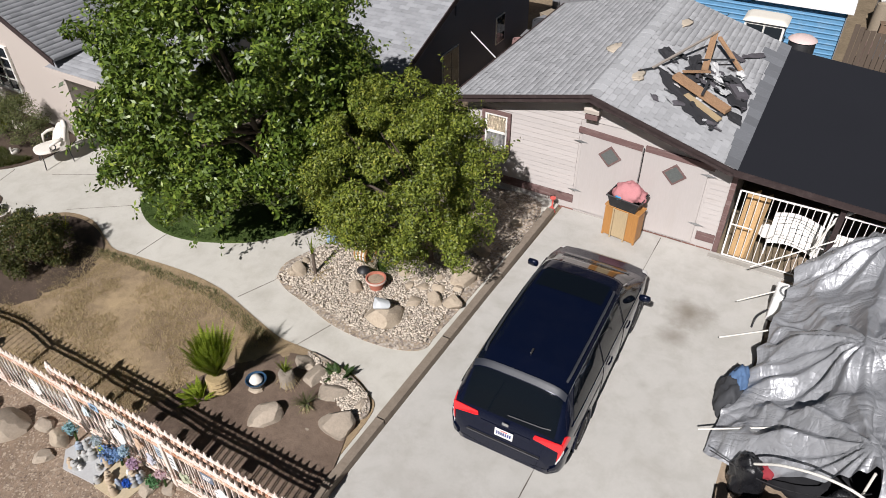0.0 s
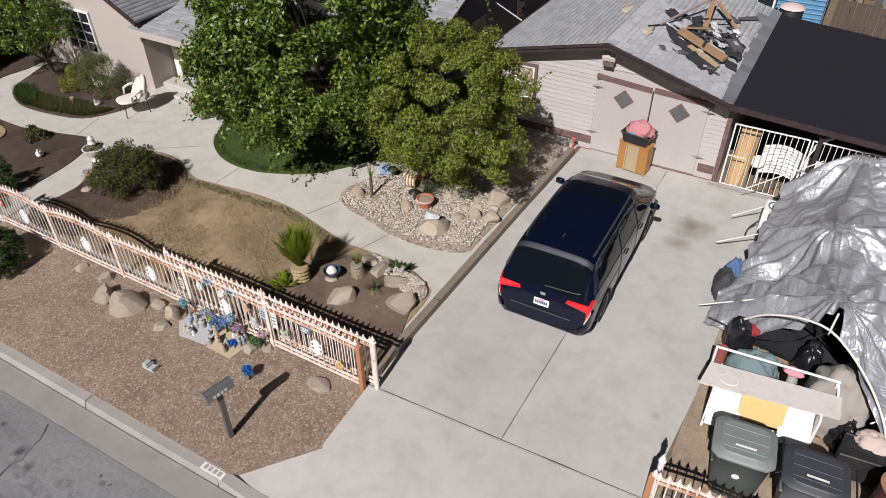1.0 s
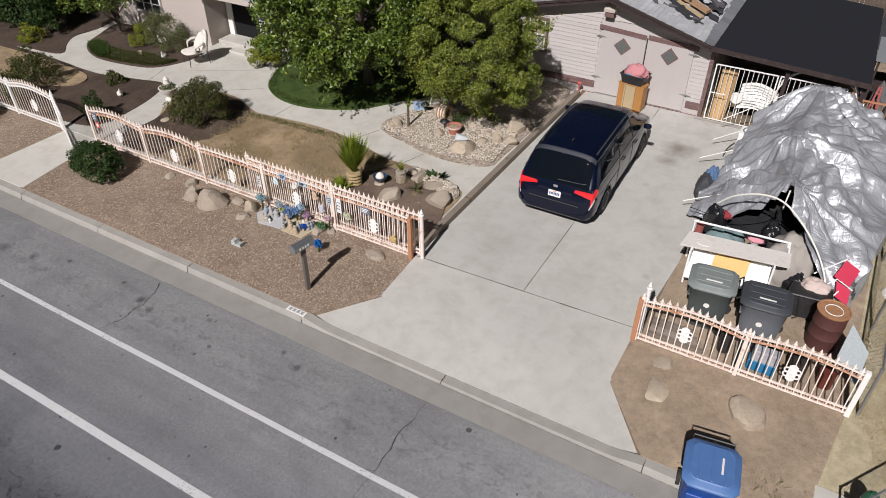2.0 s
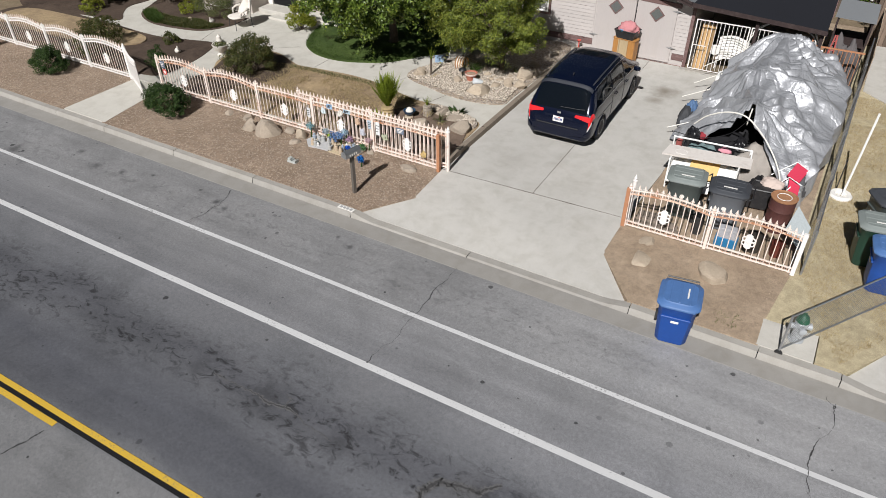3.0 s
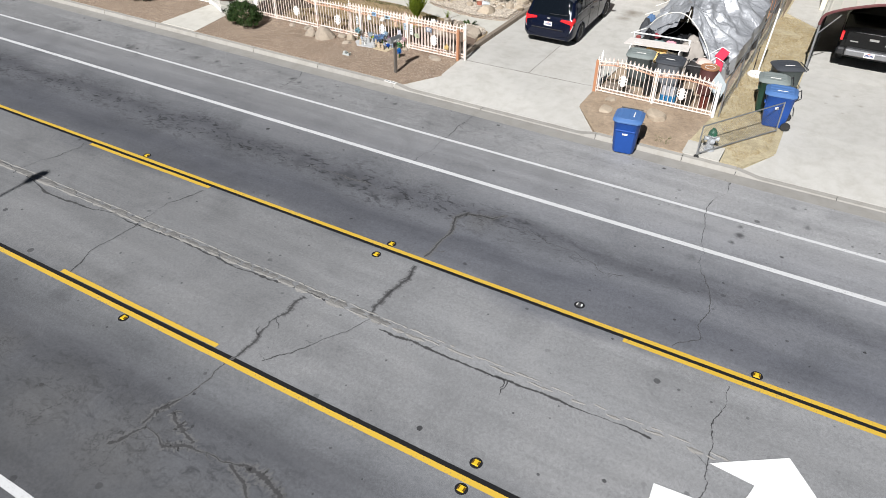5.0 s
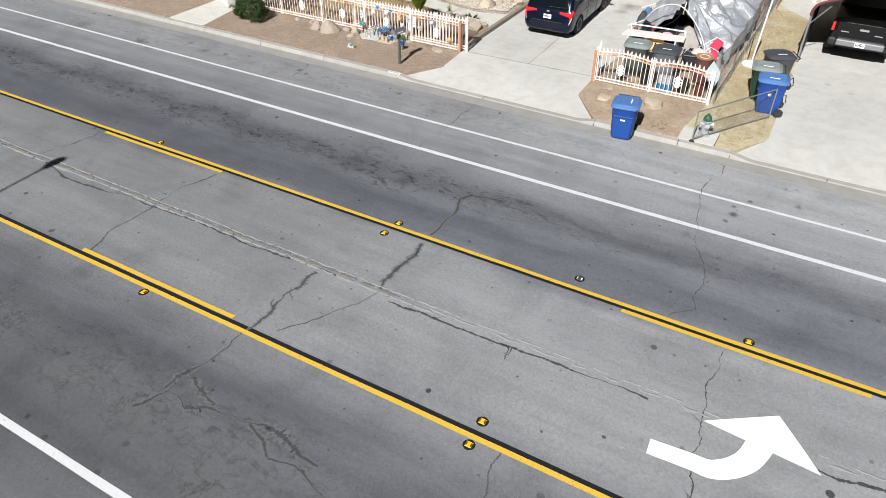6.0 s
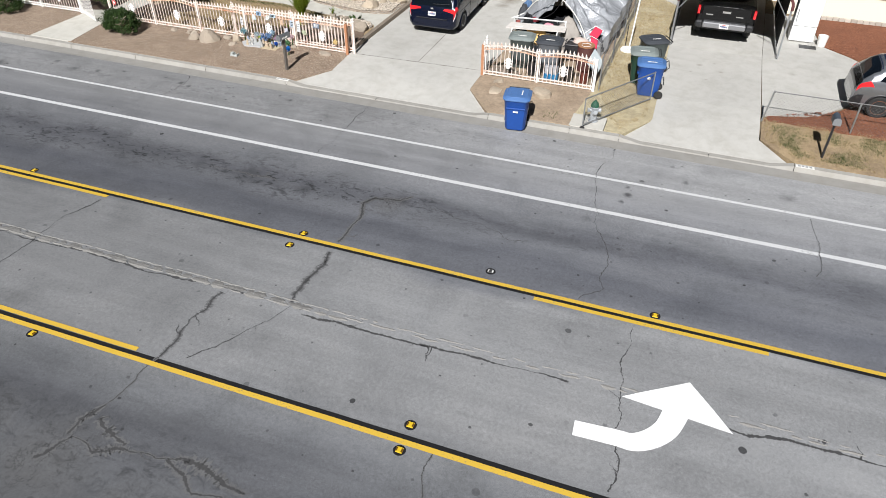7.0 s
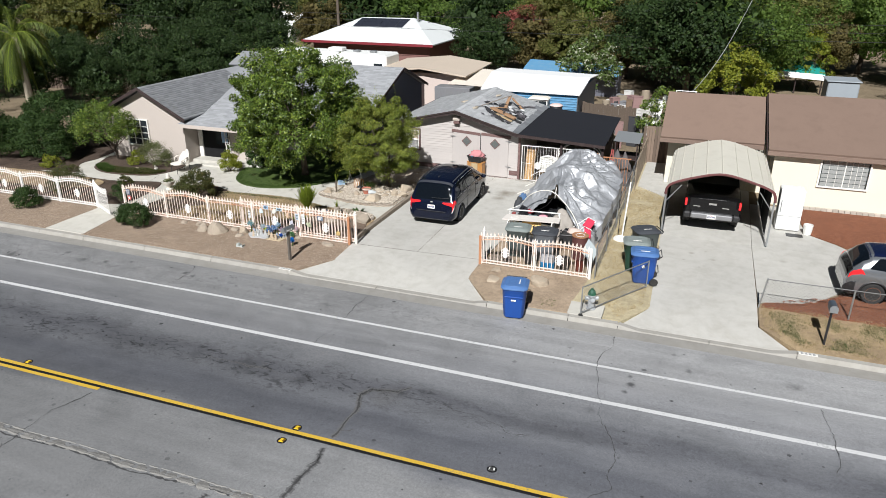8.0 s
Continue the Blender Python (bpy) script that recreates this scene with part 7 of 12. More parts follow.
for s in (1, -1):
    part("side_window", C.patch(0.62, 1.45, 3.35 / 7, 4.7 / 7, (s,), 0.008, taper=(0.25, 0.0)), M["car_glass"], suv, smooth=True)
    part("side_window", C.patch(1.52, 2.95, 3.3 / 7, 4.7 / 7, (s,), 0.008, taper=(0.0, 0.4)), M["car_glass"], suv, smooth=True)
    part("tail_light", C.patch(0.07, 0.52, 2.75 / 7, 3.35 / 7, (s,), 0.014, 8, 4, 0.01, (0.03, 0.15)), M["red_lens"], suv, smooth=True)
    part("sill_cladding", C.patch(0.3, 3.9, 0.0, 0.13, (s,), 0.014), M["black_plastic"], suv, smooth=True)
    for wy in (0.84, 3.42):
        wheel(suv, SM, s * 0.80, wy, 0.345, 0.22, s, M["chrome"])
        part("wheel_arch", MB().tube([SM @ Vector((s * 0.885, wy + 0.40 * math.cos(a), 0.345 + 0.40 * math.sin(a))) for a in np.linspace(-0.3, math.pi + 0.3, 26)], 0.03, 6), M["black_plastic"], suv)
        part("wheel_well", MB().lathe([(0.41, -0.3), (0.41, 0.05)], 30, SM @ Matrix.Translation((s * 0.80, wy, 0.345)) @ Matrix.Rotation(radians(90 * s), 4, "Y"), cap=False), M["tar_or_dark"], suv)

# ---- fences and gates ----
def picket_mesh(h, r=0.0095):
    """A square bar with a spear finial and a small collar."""
    mb = MB().box(-r, r, -r, r, 0.05, h)
    mb.lathe([(0.009, h - 0.005), (0.020, h + 0.005), (0.010, h + 0.018), (0.030, h + 0.045), (0.022, h + 0.065), (0.003, h + 0.125)], 6)
    mb.add([(-0.045, 0, h + 0.012), (0, 0.006, h + 0.012), (0.045, 0, h + 0.012), (0.045, 0, h + 0.032), (0, 0.006, h + 0.022), (-0.045, 0, h + 0.032), (0, -0.006, h + 0.017)], [(0, 1, 4, 5), (1, 2, 3, 4), (0, 5, 4, 6), (6, 4, 3, 2)])
    return mb.mesh("picket")


PICKETS = {}


def picket(h):
    k = round(h * 50) / 50
    if k not in PICKETS:
        PICKETS[k] = picket_mesh(k)
    return PICKETS[k]


RING = {}


def ring_mesh(material, r=0.040):
    """One flat cast ring, shared by all the rings of its colour."""
    if material.name not in RING:
        k = 10
        vs = [(q * math.cos(a), y, q * math.sin(a)) for q in (r, r - 0.011) for y in (-0.006, 0.006) for a in np.linspace(0, TAU, k + 1)[:-1]]
        fs = []
        for a in range(k):
            b = (a + 1) % k
            fs += [(a, b, k + b, k + a), (2 * k + a, 3 * k + a, 3 * k + b, 2 * k + b), (a, 2 * k + a, 2 * k + b, b), (k + a, k + b, 3 * k + b, 3 * k + a)]
        me = MB().add(vs, fs).mesh("ring")
        me.materials.append(material)
        RING[material.name] = me
    return RING[material.name]


def ring_band(e, material, x0, x1, zf):
    """A row of flat rings between two rails."""
    n = max(1, int((x1 - x0) / 0.105))
    for i in range(n):
        cx = x0 + (i + .5) * (x1 - x0) / n
        o = new("ring", ring_mesh(material))
        o.parent = e
        o.location = (cx, 0, zf(cx))


def panel(w, top, material, label, group, name="iron_fence", medal=None, post=True, n=None, clean=False):
    """One panel, from x 0 to w at its own origin: post, rails, ring bands and pickets; top(x): height of the upper rail."""
    e = thing(name, label, "fence", (0, 0, 0), group)
    bar = lambda dz, r: MB().grid(lambda u, v: (w * u, (-r, r, r, -r, -r)[round(v * 4)], dz(w * u) + (-r, -r, r, r, -r)[round(v * 4)]), 24, 4)
    part("top_rail", bar(lambda x: top(x), 0.016), material, e)
    part("top_rail", bar(lambda x: top(x) - 0.105, 0.016), M["fence_rusty"] if material is M["fence"] else material, e)
    part("bottom_rail", bar(lambda x: 0.08, 0.016), material, e)
    part("bottom_rail", bar(lambda x: 0.185, 0.016), material, e)
    band = M["fence_rusty"] if material is M["fence"] else material
    ring_band(e, band, 0.03, w - 0.03, lambda x: top(x) - 0.053)
    ring_band(e, band, 0.03, w - 0.03, lambda x: 0.132)
    n = n or int(w / 0.128)
    for i in range(n):
        x = (i + .5) * w / n
        p = new("picket", picket(top(x) + 0.02))
        if not p.data.materials:
            p.data.materials.append(material)
        p.parent = e
        p.location = (x, 0, 0)
    if post:
        part("post", MB().box(-0.035, 0.035, -0.035, 0.035, -0.1, top(0) + 0.06, 0.006), material, e)
        part("post_cap", MB().lathe([(0.05, top(0) + 0.06), (0.05, top(0) + 0.075), (0.02, top(0) + 0.09), (0.034, top(0) + 0.12), (0.004, top(0) + 0.19)], 8), material, e)
    return e


hump = lambda w, a, b: (lambda x: a + b * math.sin(math.pi * x / w) ** 1.0)
FY = 2.64
p0 = panel(2.12, hump(2.12, 1.07, 0.13), M["fence"], "white spear-topped iron fence panel with ring bands and rust streaks", "street fence panels")
p0.matrix_basis = pose(-15.42, FY, gz(FY))
copy_thing(p0, pose(-13.26, FY, gz(FY)))
ps = panel(2.12, hump(2.12, 1.09, 0.025), M["fence"], "white spear-topped iron fence panel with a straight rusty top rail", "street fence panels")
ps.matrix_basis = pose(-11.12, FY, gz(FY))
for x in (-9.0, -6.88):
    copy_thing(ps, pose(x, FY, gz(FY)))
pw = panel(2.12, hump(2.12, 1.05, 0.15), M["fence_clean"], "clean white spear-topped iron fence panel with ring bands", "west street fence panels")
pw.matrix_basis = pose(-19.15, FY + 0.05, gz(FY))
for x in (-21.30, -23.45, -25.60, -27.75, -29.9, -32.05):
    copy_thing(pw, pose(x, FY + 0.05, gz(FY)))
gate = panel(1.46, hump(1.46, 1.08, -0.10), M["fence_clean"], "white iron walk gate standing ajar", "", "walk_gate")
gate.matrix_basis = pose(-17.02, FY + 0.05, gz(FY), 0, 0, -27)
pe = panel(1.90, lambda x: 1.04 + 0.10 * math.sin(math.pi * min(1, x / 1.9)), M["fence"], "white spear-topped iron fence panel with ring bands and rust streaks", "east fence panels")
pe.matrix_basis = pose(0.47, FY, gz(FY))
copy_thing(pe, pose(2.38, FY + 0.01, gz(FY)))

# the driveway's sliding gate, rolled back behind the fence
slide = panel(2.52, lambda x: 1.13, M["fence"], "straight white iron sliding gate leaf rolled open behind the fence", "sliding gate leaves", "sliding_gate")
slide.matrix_basis = pose(-9.60, FY + 0.13, gz(FY) + 0.03)
copy_thing(slide, pose(-7.06, FY + 0.13, gz(FY) + 0.03))


def lone_post(x, y, h, material, label, ball=True, round_=False, r=0.045):
    z = gz(y)
    e = thing("fence_post", label, "post", (x, y, z), "fence posts")
    part("shaft", (MB().tube([(x, y, z - 0.05), (x, y, z + h)], r, 12) if round_ else MB().box(x - r, x + r, y - r, y + r, z - 0.05, z + h, 0.006)), material, e)
    if ball:
        part("finial", MB().lathe([(r * 1.25, h), (r * 1.3, h + 0.015), (r * 0.5, h + 0.03), (r * 0.95, h + 0.075), (r * 0.6, h + 0.11), (0.004, h + 0.17)], 10, Matrix.Translation((x, y, z))), M["fence_clean"], e)
    return e


lone_post(-4.74, 2.60, 1.14, M["rust"], "square post eaten with orange rust at the driveway", False)
lone_post(-4.52, 2.74, 1.20, M["fence"], "round white post with a finial at the driveway", True, True)
lone_post(0.44, 2.62, 1.10, M["rust"], "square post eaten with orange rust at the driveway", False)
lone_post(0.50, 2.85, 1.18, M["fence_clean"], "round white post with a finial at the driveway", True, True)
lone_post(4.30, 2.66, 1.12, M["fence_clean"], "square white end post of the fence", False)
lone_post(-17.05, 2.70, 1.12, M["fence_clean"], "square white gate post", True)


def medallion(x, y, z, s=0.17):
    """A cast openwork ornament on the pickets."""
    e = thing("fence_medallion", "white cast scroll ornament fixed to the pickets", "ornament", (x, y, z), "fence medallions")
    for dx, dz in ((0, 0.75), (0, -0.75), (0.45, 0.3), (-0.45, 0.3), (0.45, -0.3), (-0.45, -0.3)):
        part("scroll", MB().tube([(x + s * (dx + 0.36 * math.cos(a)), y, z + s * (dz + 0.33 * math.sin(a))) for a in np.linspace(0, TAU, 13)], 0.016, 6), M["fence_clean"], e)
    part("back_plate", MB().box(x - 0.075, x + 0.075, y - 0.004, y + 0.004, z - 0.17, z + 0.17, 0.003), M["fence_clean"], e)
    part("boss", MB().lathe([(0.04, -0.014), (0.04, 0.014), (0.01, 0.02)], 10, Matrix.Translation((x, y, z)) @ Matrix.Rotation(radians(90), 4, "X")), M["fence_clean"], e)


for x in (-14.3, -12.15, -10.1, -8.0, -5.75, 1.35, 3.25, -18.1, -20.2, -22.4):
    medallion(x, FY - 0.015 + (0.05 if x < -16 else 0), gz(FY) + 0.56)


def chain_mesh(x0, y0, x1, y1, z0, z1, cell=0.065, r=0.0021):
    """Chain link wire between two upright ends."""
    Ln = math.hypot(x1 - x0, y1 - y0)
    ux, uy = (x1 - x0) / Ln, (y1 - y0) / Ln
    vs, fs = [], []
    h = z1 - z0
    for sgn in (1, -1):
        a = -h
        while a < Ln:
            t0, t1 = max(0, -a / h), min(1, (Ln - a) / h)
            if t1 > t0:
                q = []
                for t in (t0, t1):
                    s = a + h * t
                    zz = z0 + h * t if sgn == 1 else z1 - h * t
                    q.append((x0 + ux * s, y0 + uy * s, zz))
                n = len(vs)
                for p in q:
                    for dx, dz in ((-r, -r), (r, -r), (0, r)):
                        vs.append((p[0] + ux * dx - uy * dz * 0.7, p[1] + uy * dx + ux * dz * 0.7, p[2] + dz))
                fs += [(n, n + 1, n + 4, n + 3), (n + 1, n + 2, n + 5, n + 4), (n + 2, n, n + 3, n + 5)]
            a += cell * 1.41
    return fast_mesh("wire_mesh", vs, fs)


# rolling chain-link gate leaf standing over the hydrant, wheel on the kerb
cg = thing("chain_link_gate", "grey chain-link gate leaf swung out to the kerb", "gate", (5.4, 1.3, gz(1.3)))
A, B = (4.45, 0.10), (6.18, 2.60)
for (x, y), zb, zt in ((A, 0.22, 1.12), (B, 0.28, 1.22)):
    part("gate_upright", MB().tube([(x, y, zb), (x, y, zt)], 0.021, 8), M["steel"], cg)
part("gate_bar", MB().tube([(*A, 0.24), (*B, 0.30)], 0.019, 8), M["steel"], cg)
part("gate_bar", MB().tube([(*A, 1.10), (*B, 1.20)], 0.019, 8), M["steel"], cg)
part("wire", chain_mesh(*A, *B, 0.25, 1.12, 0.075), M["wire"], cg, "grey diamond wire")
wt = Matrix.Translation((A[0], A[1], 0.075)) @ Matrix.Rotation(radians(90), 4, "X")
part("gate_wheel", MB().lathe([(0.02, -0.025), (0.07, -0.025), (0.078, 0), (0.07, 0.025), (0.02, 0.025)], 16, wt @ Matrix.Translation((0, 0.06, 0))), M["rubber"], cg)
part("wheel_fork", MB().tube([(A[0], A[1], 0.24), (A[0], A[1], 0.13)], 0.015, 6), M["steel"], cg)

# chain-link side fence between the lots, with boards leaned on it farther back
sf = thing("chain_link_fence", "rusty chain-link fence between the two lots", "fence", (4.6, 8, gz(8)))
for y in (2.75, 5.2, 7.7, 10.2, 12.7, 15.2):
    part("post", MB().tube([(4.42 + 0.018 * y, y, gz(y) - 0.05), (4.42 + 0.018 * y, y, gz(y) + 1.22)], 0.026, 8), M["steel"], sf)
part("top_rail", MB().tube([(4.42 + 0.018 * y, y, gz(y) + 1.2) for y in (2.75, 9, 15.2)], 0.018, 8), M["steel"], sf)
part("wire", chain_mesh(4.47, 2.75, 4.69, 15.2, 0.30, 1.52, 0.08, 0.0016), M["wire"], sf, "grey diamond wire")

# the east neighbour's low chain-link fence
ef = thing("chain_link_fence", "low chain-link fence along the mulch bed", "fence", (12, 2.5, gz(2.5)))
for x in (9.60, 12.1, 14.6, 17.1):
    part("post", MB().tube([(x, 2.42, gz(2.4) - 0.05), (x + (0.12 if x < 10 else 0), 2.42, gz(2.4) + 1.02)], 0.026, 8), M["steel"], ef)
part("top_rail", MB().tube([(9.70, 2.42, 1.20), (17.1, 2.42, 1.22)], 0.015, 8), M["wire"], ef)
part("wire", chain_mesh(9.65, 2.42, 17.1, 2.42, 0.25, 1.20, 0.085, 0.0016), M["wire"], ef, "grey diamond wire")

# board fence at the back of the side strip
bf = thing("board_fence", "weathered brown board fence across the side strip", "fence", (5.2, 18.2, gz(18)))
fm = plain("weathered fence board", (0.17, 0.125, 0.095), 0.95, var=0.25, big=2, fine=20, piece=0.3, stretch=(2, 2, 0.3))
rngf = random.Random(5)
for i in range(10):
    x = 4.55 + 0.145 * i
    part("board", MB().box(x, x + 0.135, 18.2, 18.225, 0.32, 2.25 + rngf.uniform(-.05, .05), 0.003), fm, bf)
bs = thing("board_fence", "tan weathered boards along the lot line", "fence", (4.75, 15, gz(15)))
for i in range(38):
    y = 12.9 + 0.145 * i
    part("board", MB().box(4.74 + 0.006 * i * 0.2, 4.765 + 0.006 * i * 0.2, y, y + 0.135, 0.32, 1.75 + rngf.uniform(-.06, .06), 0.003), plain("pale fence board", (0.34, 0.27, 0.20), 0.95, var=0.25, big=2, fine=20, piece=0.3) if i == 0 else bpy.data.materials["pale fence board"], bs)

# white barred double gate under the lean-to
wg = thing("barred_gate", "white tubular steel double gate under the lean-to", "gate", (1.2, 12.6, gz(12.6)))
GTOP = 2.12
for x0, x1 in ((-0.60, 1.10), (1.14, 2.85)):
    lf = part("gate_leaf", MB().box(x0, x0 + 0.035, 12.585, 12.62, 0.42, GTOP).box(x1 - 0.035, x1, 12.585, 12.62, 0.42, GTOP).box(x0, x1, 12.59, 12.615, 0.42, 0.445).box(x0, x1, 12.59, 12.615, GTOP - 0.03, GTOP).box(x0, x0 + 0.45, 12.592, 12.612, 1.24, 1.262), M["fence_clean"], wg)
    n = 13
    for i in range(1, n):
        x = x0 + (x1 - x0) * i / n
        part("bar", MB().tube([(x, 12.605, 0.44), (x, 12.605, GTOP - 0.02)], 0.0085, 6), M["fence_clean"], lf)
part("arch_rail", MB().tube([(1.20 + 1.05 * (1 - math.cos(a)) * 0.9, 12.60, GTOP - 0.25 + 0.55 * math.sin(a)) for a in np.linspace(0.1, math.pi - 0.1, 20)], 0.02, 8), M["fence_clean"], wg)
part("side_bar", MB().box(2.95, 3.0, 12.58, 12.63, 0.4, GTOP), M["rust"], wg)
part("side_bar", MB().box(3.0, 4.5, 12.58, 12.63, GTOP - 0.25, GTOP - 0.21), M["rust"], wg)
for i in range(12):
    part("bar", MB().tube([(3.05 + 0.12 * i, 12.605, 0.35), (3.05 + 0.12 * i, 12.605, GTOP - 0.22)], 0.011, 6), M["rust"], wg)
part("threshold", MB().box(-0.85, 2.2, 12.40, 12.56, 0.33, 0.40, 0.01), M["kerb"], wg)

# ---- the tarpaulin shelter and the clutter in the side yard ----
def tarp_mat():
    m = bpy.data.materials.new("silver tarpaulin")
    nt, b = tree_of(m)
    v = coords(nt)
    n1, n2, n3 = noise_node(nt, v, 1.3, 5.0, 0.6, 0.6), noise_node(nt, v, 7.0, 5.0, 0.6, 0.8), noise_node(nt, v, 260.0, 2.0)
    link(nt, mix(nt, n1, (0.31, 0.318, 0.338), (0.41, 0.418, 0.435)), b.inputs["Base Color"])
    b.inputs["Metallic"].default_value = 0.38
    link(nt, math_node(nt, "ADD", 0.36, math_node(nt, "MULTIPLY", n2, 0.16)), b.inputs["Roughness"])
    # stiff plastic crinkles along its tension lines
    relief = math_node(nt, "MULTIPLY", n2, 0.10)
    for scale, turn, freq, amt in (((1, 0.45, 0.5), 0.5, 2.2, 0.9), ((0.45, 1, 0.5), -0.6, 3.1, 0.8), ((1, 0.6, 0.6), -0.2, 7.0, 0.20)):
        cr = math_node(nt, "ABSOLUTE", math_node(nt, "SUBTRACT", noise_node(nt, coords(nt, scale, turn), freq, 3.0, 0.5, 0.9), 0.5))
        relief = math_node(nt, "ADD", relief, math_node(nt, "MULTIPLY", math_node(nt, "POWER", cr, 0.7), amt))
    bump(nt, b, math_node(nt, "ADD", relief, math_node(nt, "MULTIPLY", n3, 0.005)), 0.5, 0.09)
    return m


def facets(x, y, cell, seed):
    """Flat pieces with sharp creases between them: heights of a jittered lattice joined by planes."""
    fx, fy = x / cell + 40, y / cell + 40
    ix, iy = math.floor(fx), math.floor(fy)
    u, v = fx - ix, fy - iy

    def h(a, b):
        return random.Random((a * 7919 + b * 104729 + seed * 31) & 0xFFFFFF).uniform(-1, 1)
    if u + v < 1:
        return h(ix, iy) * (1 - u - v) + h(ix + 1, iy) * u + h(ix, iy + 1) * v
    return h(ix + 1, iy + 1) * (u + v - 1) + h(ix + 1, iy) * (1 - v) + h(ix, iy + 1) * (1 - u)


def tarp_at(u, v):
    """The draped sheet: u from the open front to the back, v from the left hem over the ridge to the right hem."""
    hem_l = np.array([np.interp(u, (0, .3, .5, .8, 1), (0.28, 0.50, 0.64, 0.82, 1.0)), np.interp(u, (0, .3, .5, .8, 1), (7.20, 8.5, 9.2, 10.8, 12.0)), np.interp(u, (0, .12, .3, .5, .8, 1), (0.42, 0.48, 0.66, 0.92, 1.08, 1.28))])
    ridge = np.array([np.interp(u, (0, .25, .42, .7, .92, 1), (2.27, 2.06, 1.96, 2.10, 2.23, 2.35)), np.interp(u, (0, .25, .42, .7, .92, 1), (6.60, 7.9, 8.92, 10.5, 12.1, 12.85)), np.interp(u, (0, .06, .25, .42, .7, .92, 1), (2.12, 2.18, 2.16, 2.28, 2.16, 2.28, 1.9))])
    hem_r = np.array([np.interp(u, (0, .08, .2, .5, .7, 1), (3.55, 3.95, 4.20, 4.36, 4.34, 4.05)), np.interp(u, (0, .08, .2, .5, 1), (5.25, 5.45, 6.6, 9.0, 12.5)), np.interp(u, (0, .08, .2, .5, .7, 1), (0.50, 0.70, 1.10, 1.40, 1.48, 1.30))])
    # taut ribs run down from the ridge's high points, with hollows between them
    rib = math.sin(math.pi * min(1.0, u / 0.42)) if u < 0.42 else math.sin(math.pi * (u - 0.42) / 0.50) if u < 0.92 else 0.0
    if v < 0.5:
        t = v * 2
        p = hem_l + (ridge - hem_l) * t
        p[2] += math.sin(math.pi * t) * (0.10 - 0.34 * max(0.0, rib)) - 0.72 * math.sin(math.pi * t) * max(0.0, 1 - u / 0.10) ** 1.5
    else:
        t = (v - 0.5) * 2
        p = ridge + (hem_r - ridge) * t
        p[1] -= 0.25 * math.sin(math.pi * t) * max(0.0, 1 - u / 0.10)
        p[2] += math.sin(math.pi * t) * (0.10 - 0.18 * max(0.0, rib)) - 0.34 * math.sin(math.pi * t) * max(0.0, 1 - u / 0.05)
    # folds fall from the ridge to the hems; between them the sheet is drawn flat
    qx, qy = float(p[0]), float(p[1])
    out = math.hypot(qx - 2.1 + 0.25 * noise.noise((qy * 0.9, 2.0, 0)), 0.35)
    p[2] -= 0.10 * math.exp(-((v - 0.5) / 0.055) ** 2) * min(1.0, u * 12)
    wob = noise.noise((qx * 0.7, qy * 0.7, 8.0)) + 0.5 * noise.noise((qx * 1.9, qy * 1.9, 1.0))
    wy = qy + (0.30 if v < 0.5 else 0.42) * out + 0.75 * wob
    wx = out + 0.6 * noise.noise((qx * 1.1, qy * 1.1, 3.0))
    slope = min(1.0, out / 0.6)
    crease = lambda a, b, c: 1 - 3.2 * abs(noise.noise((a, b, c)))
    fold = 0.125 * crease(wy * 0.85, wx * 0.5, 9.0) + 0.045 * crease(wy * 1.9, wx * 0.8, 2.0) + 0.006 * crease(wy * 4.5, wx * 1.6, 6.0)
    cross = 0.065 * crease((qx + 0.6 * qy) * 0.9 + 0.4 * wob, (qy - 0.6 * qx) * 0.6, 4.0) + 0.014 * crease((qx - 0.7 * qy) * 2.2 + 0.4 * wob, (qy + 0.7 * qx) * 1.3, 3.0)
    k = fold * (0.4 + 0.6 * slope) + cross + 0.05 * facets(qx + 0.3 * qy + 0.3 * wob, qy - 0.3 * qx, 0.8, 3) + 0.010 * facets(qx, qy + 0.3 * wob, 0.33, 5)
    # folds fan out from the three points where the frame holds the sheet up
    for hx, hy in ((2.25, 6.95), (1.98, 8.92), (2.22, 12.0)):
        r = math.hypot(qx - hx, qy - hy)
        turn = math.atan2(qy - hy, qx - hx) * 2.3 + 0.5 * noise.noise((qx * 0.8, qy * 0.8, hy))
        k += 0.075 * (r / 0.75) * math.exp(1 - r / 0.75) * (1 - 4 * abs(turn % 1.0 - 0.5))
    # deep pleats on the fence side near the back
    if v > 0.5 and u > 0.55:
        k -= 0.10 * max(0.0, math.sin(17.0 * (qy - 0.55 * qx) + 2.0 * noise.noise((qx * 2, qy * 2, 1.0)))) ** 3 * math.sin(math.pi * min(1.0, (v - 0.5) * 2.2)) * min(1.0, (u - 0.55) * 5)
    p[2] += k * (0.5 + 0.5 * min(1, 5 * min(v, 1 - v)))
    p[0] += 0.5 * k * (1 if v > 0.5 else -1) * slope
    return (float(p[0]), float(p[1]), float(p[2]))


shelter = thing("tarp_shelter", "crumpled silver tarpaulin draped over a pipe frame, open in front", "tarpaulin", (2.1, 9, gz(9)))
SILVER = tarp_mat()
part("tarpaulin", MB().grid(tarp_at, 190, 170), SILVER, shelter, smooth=True)
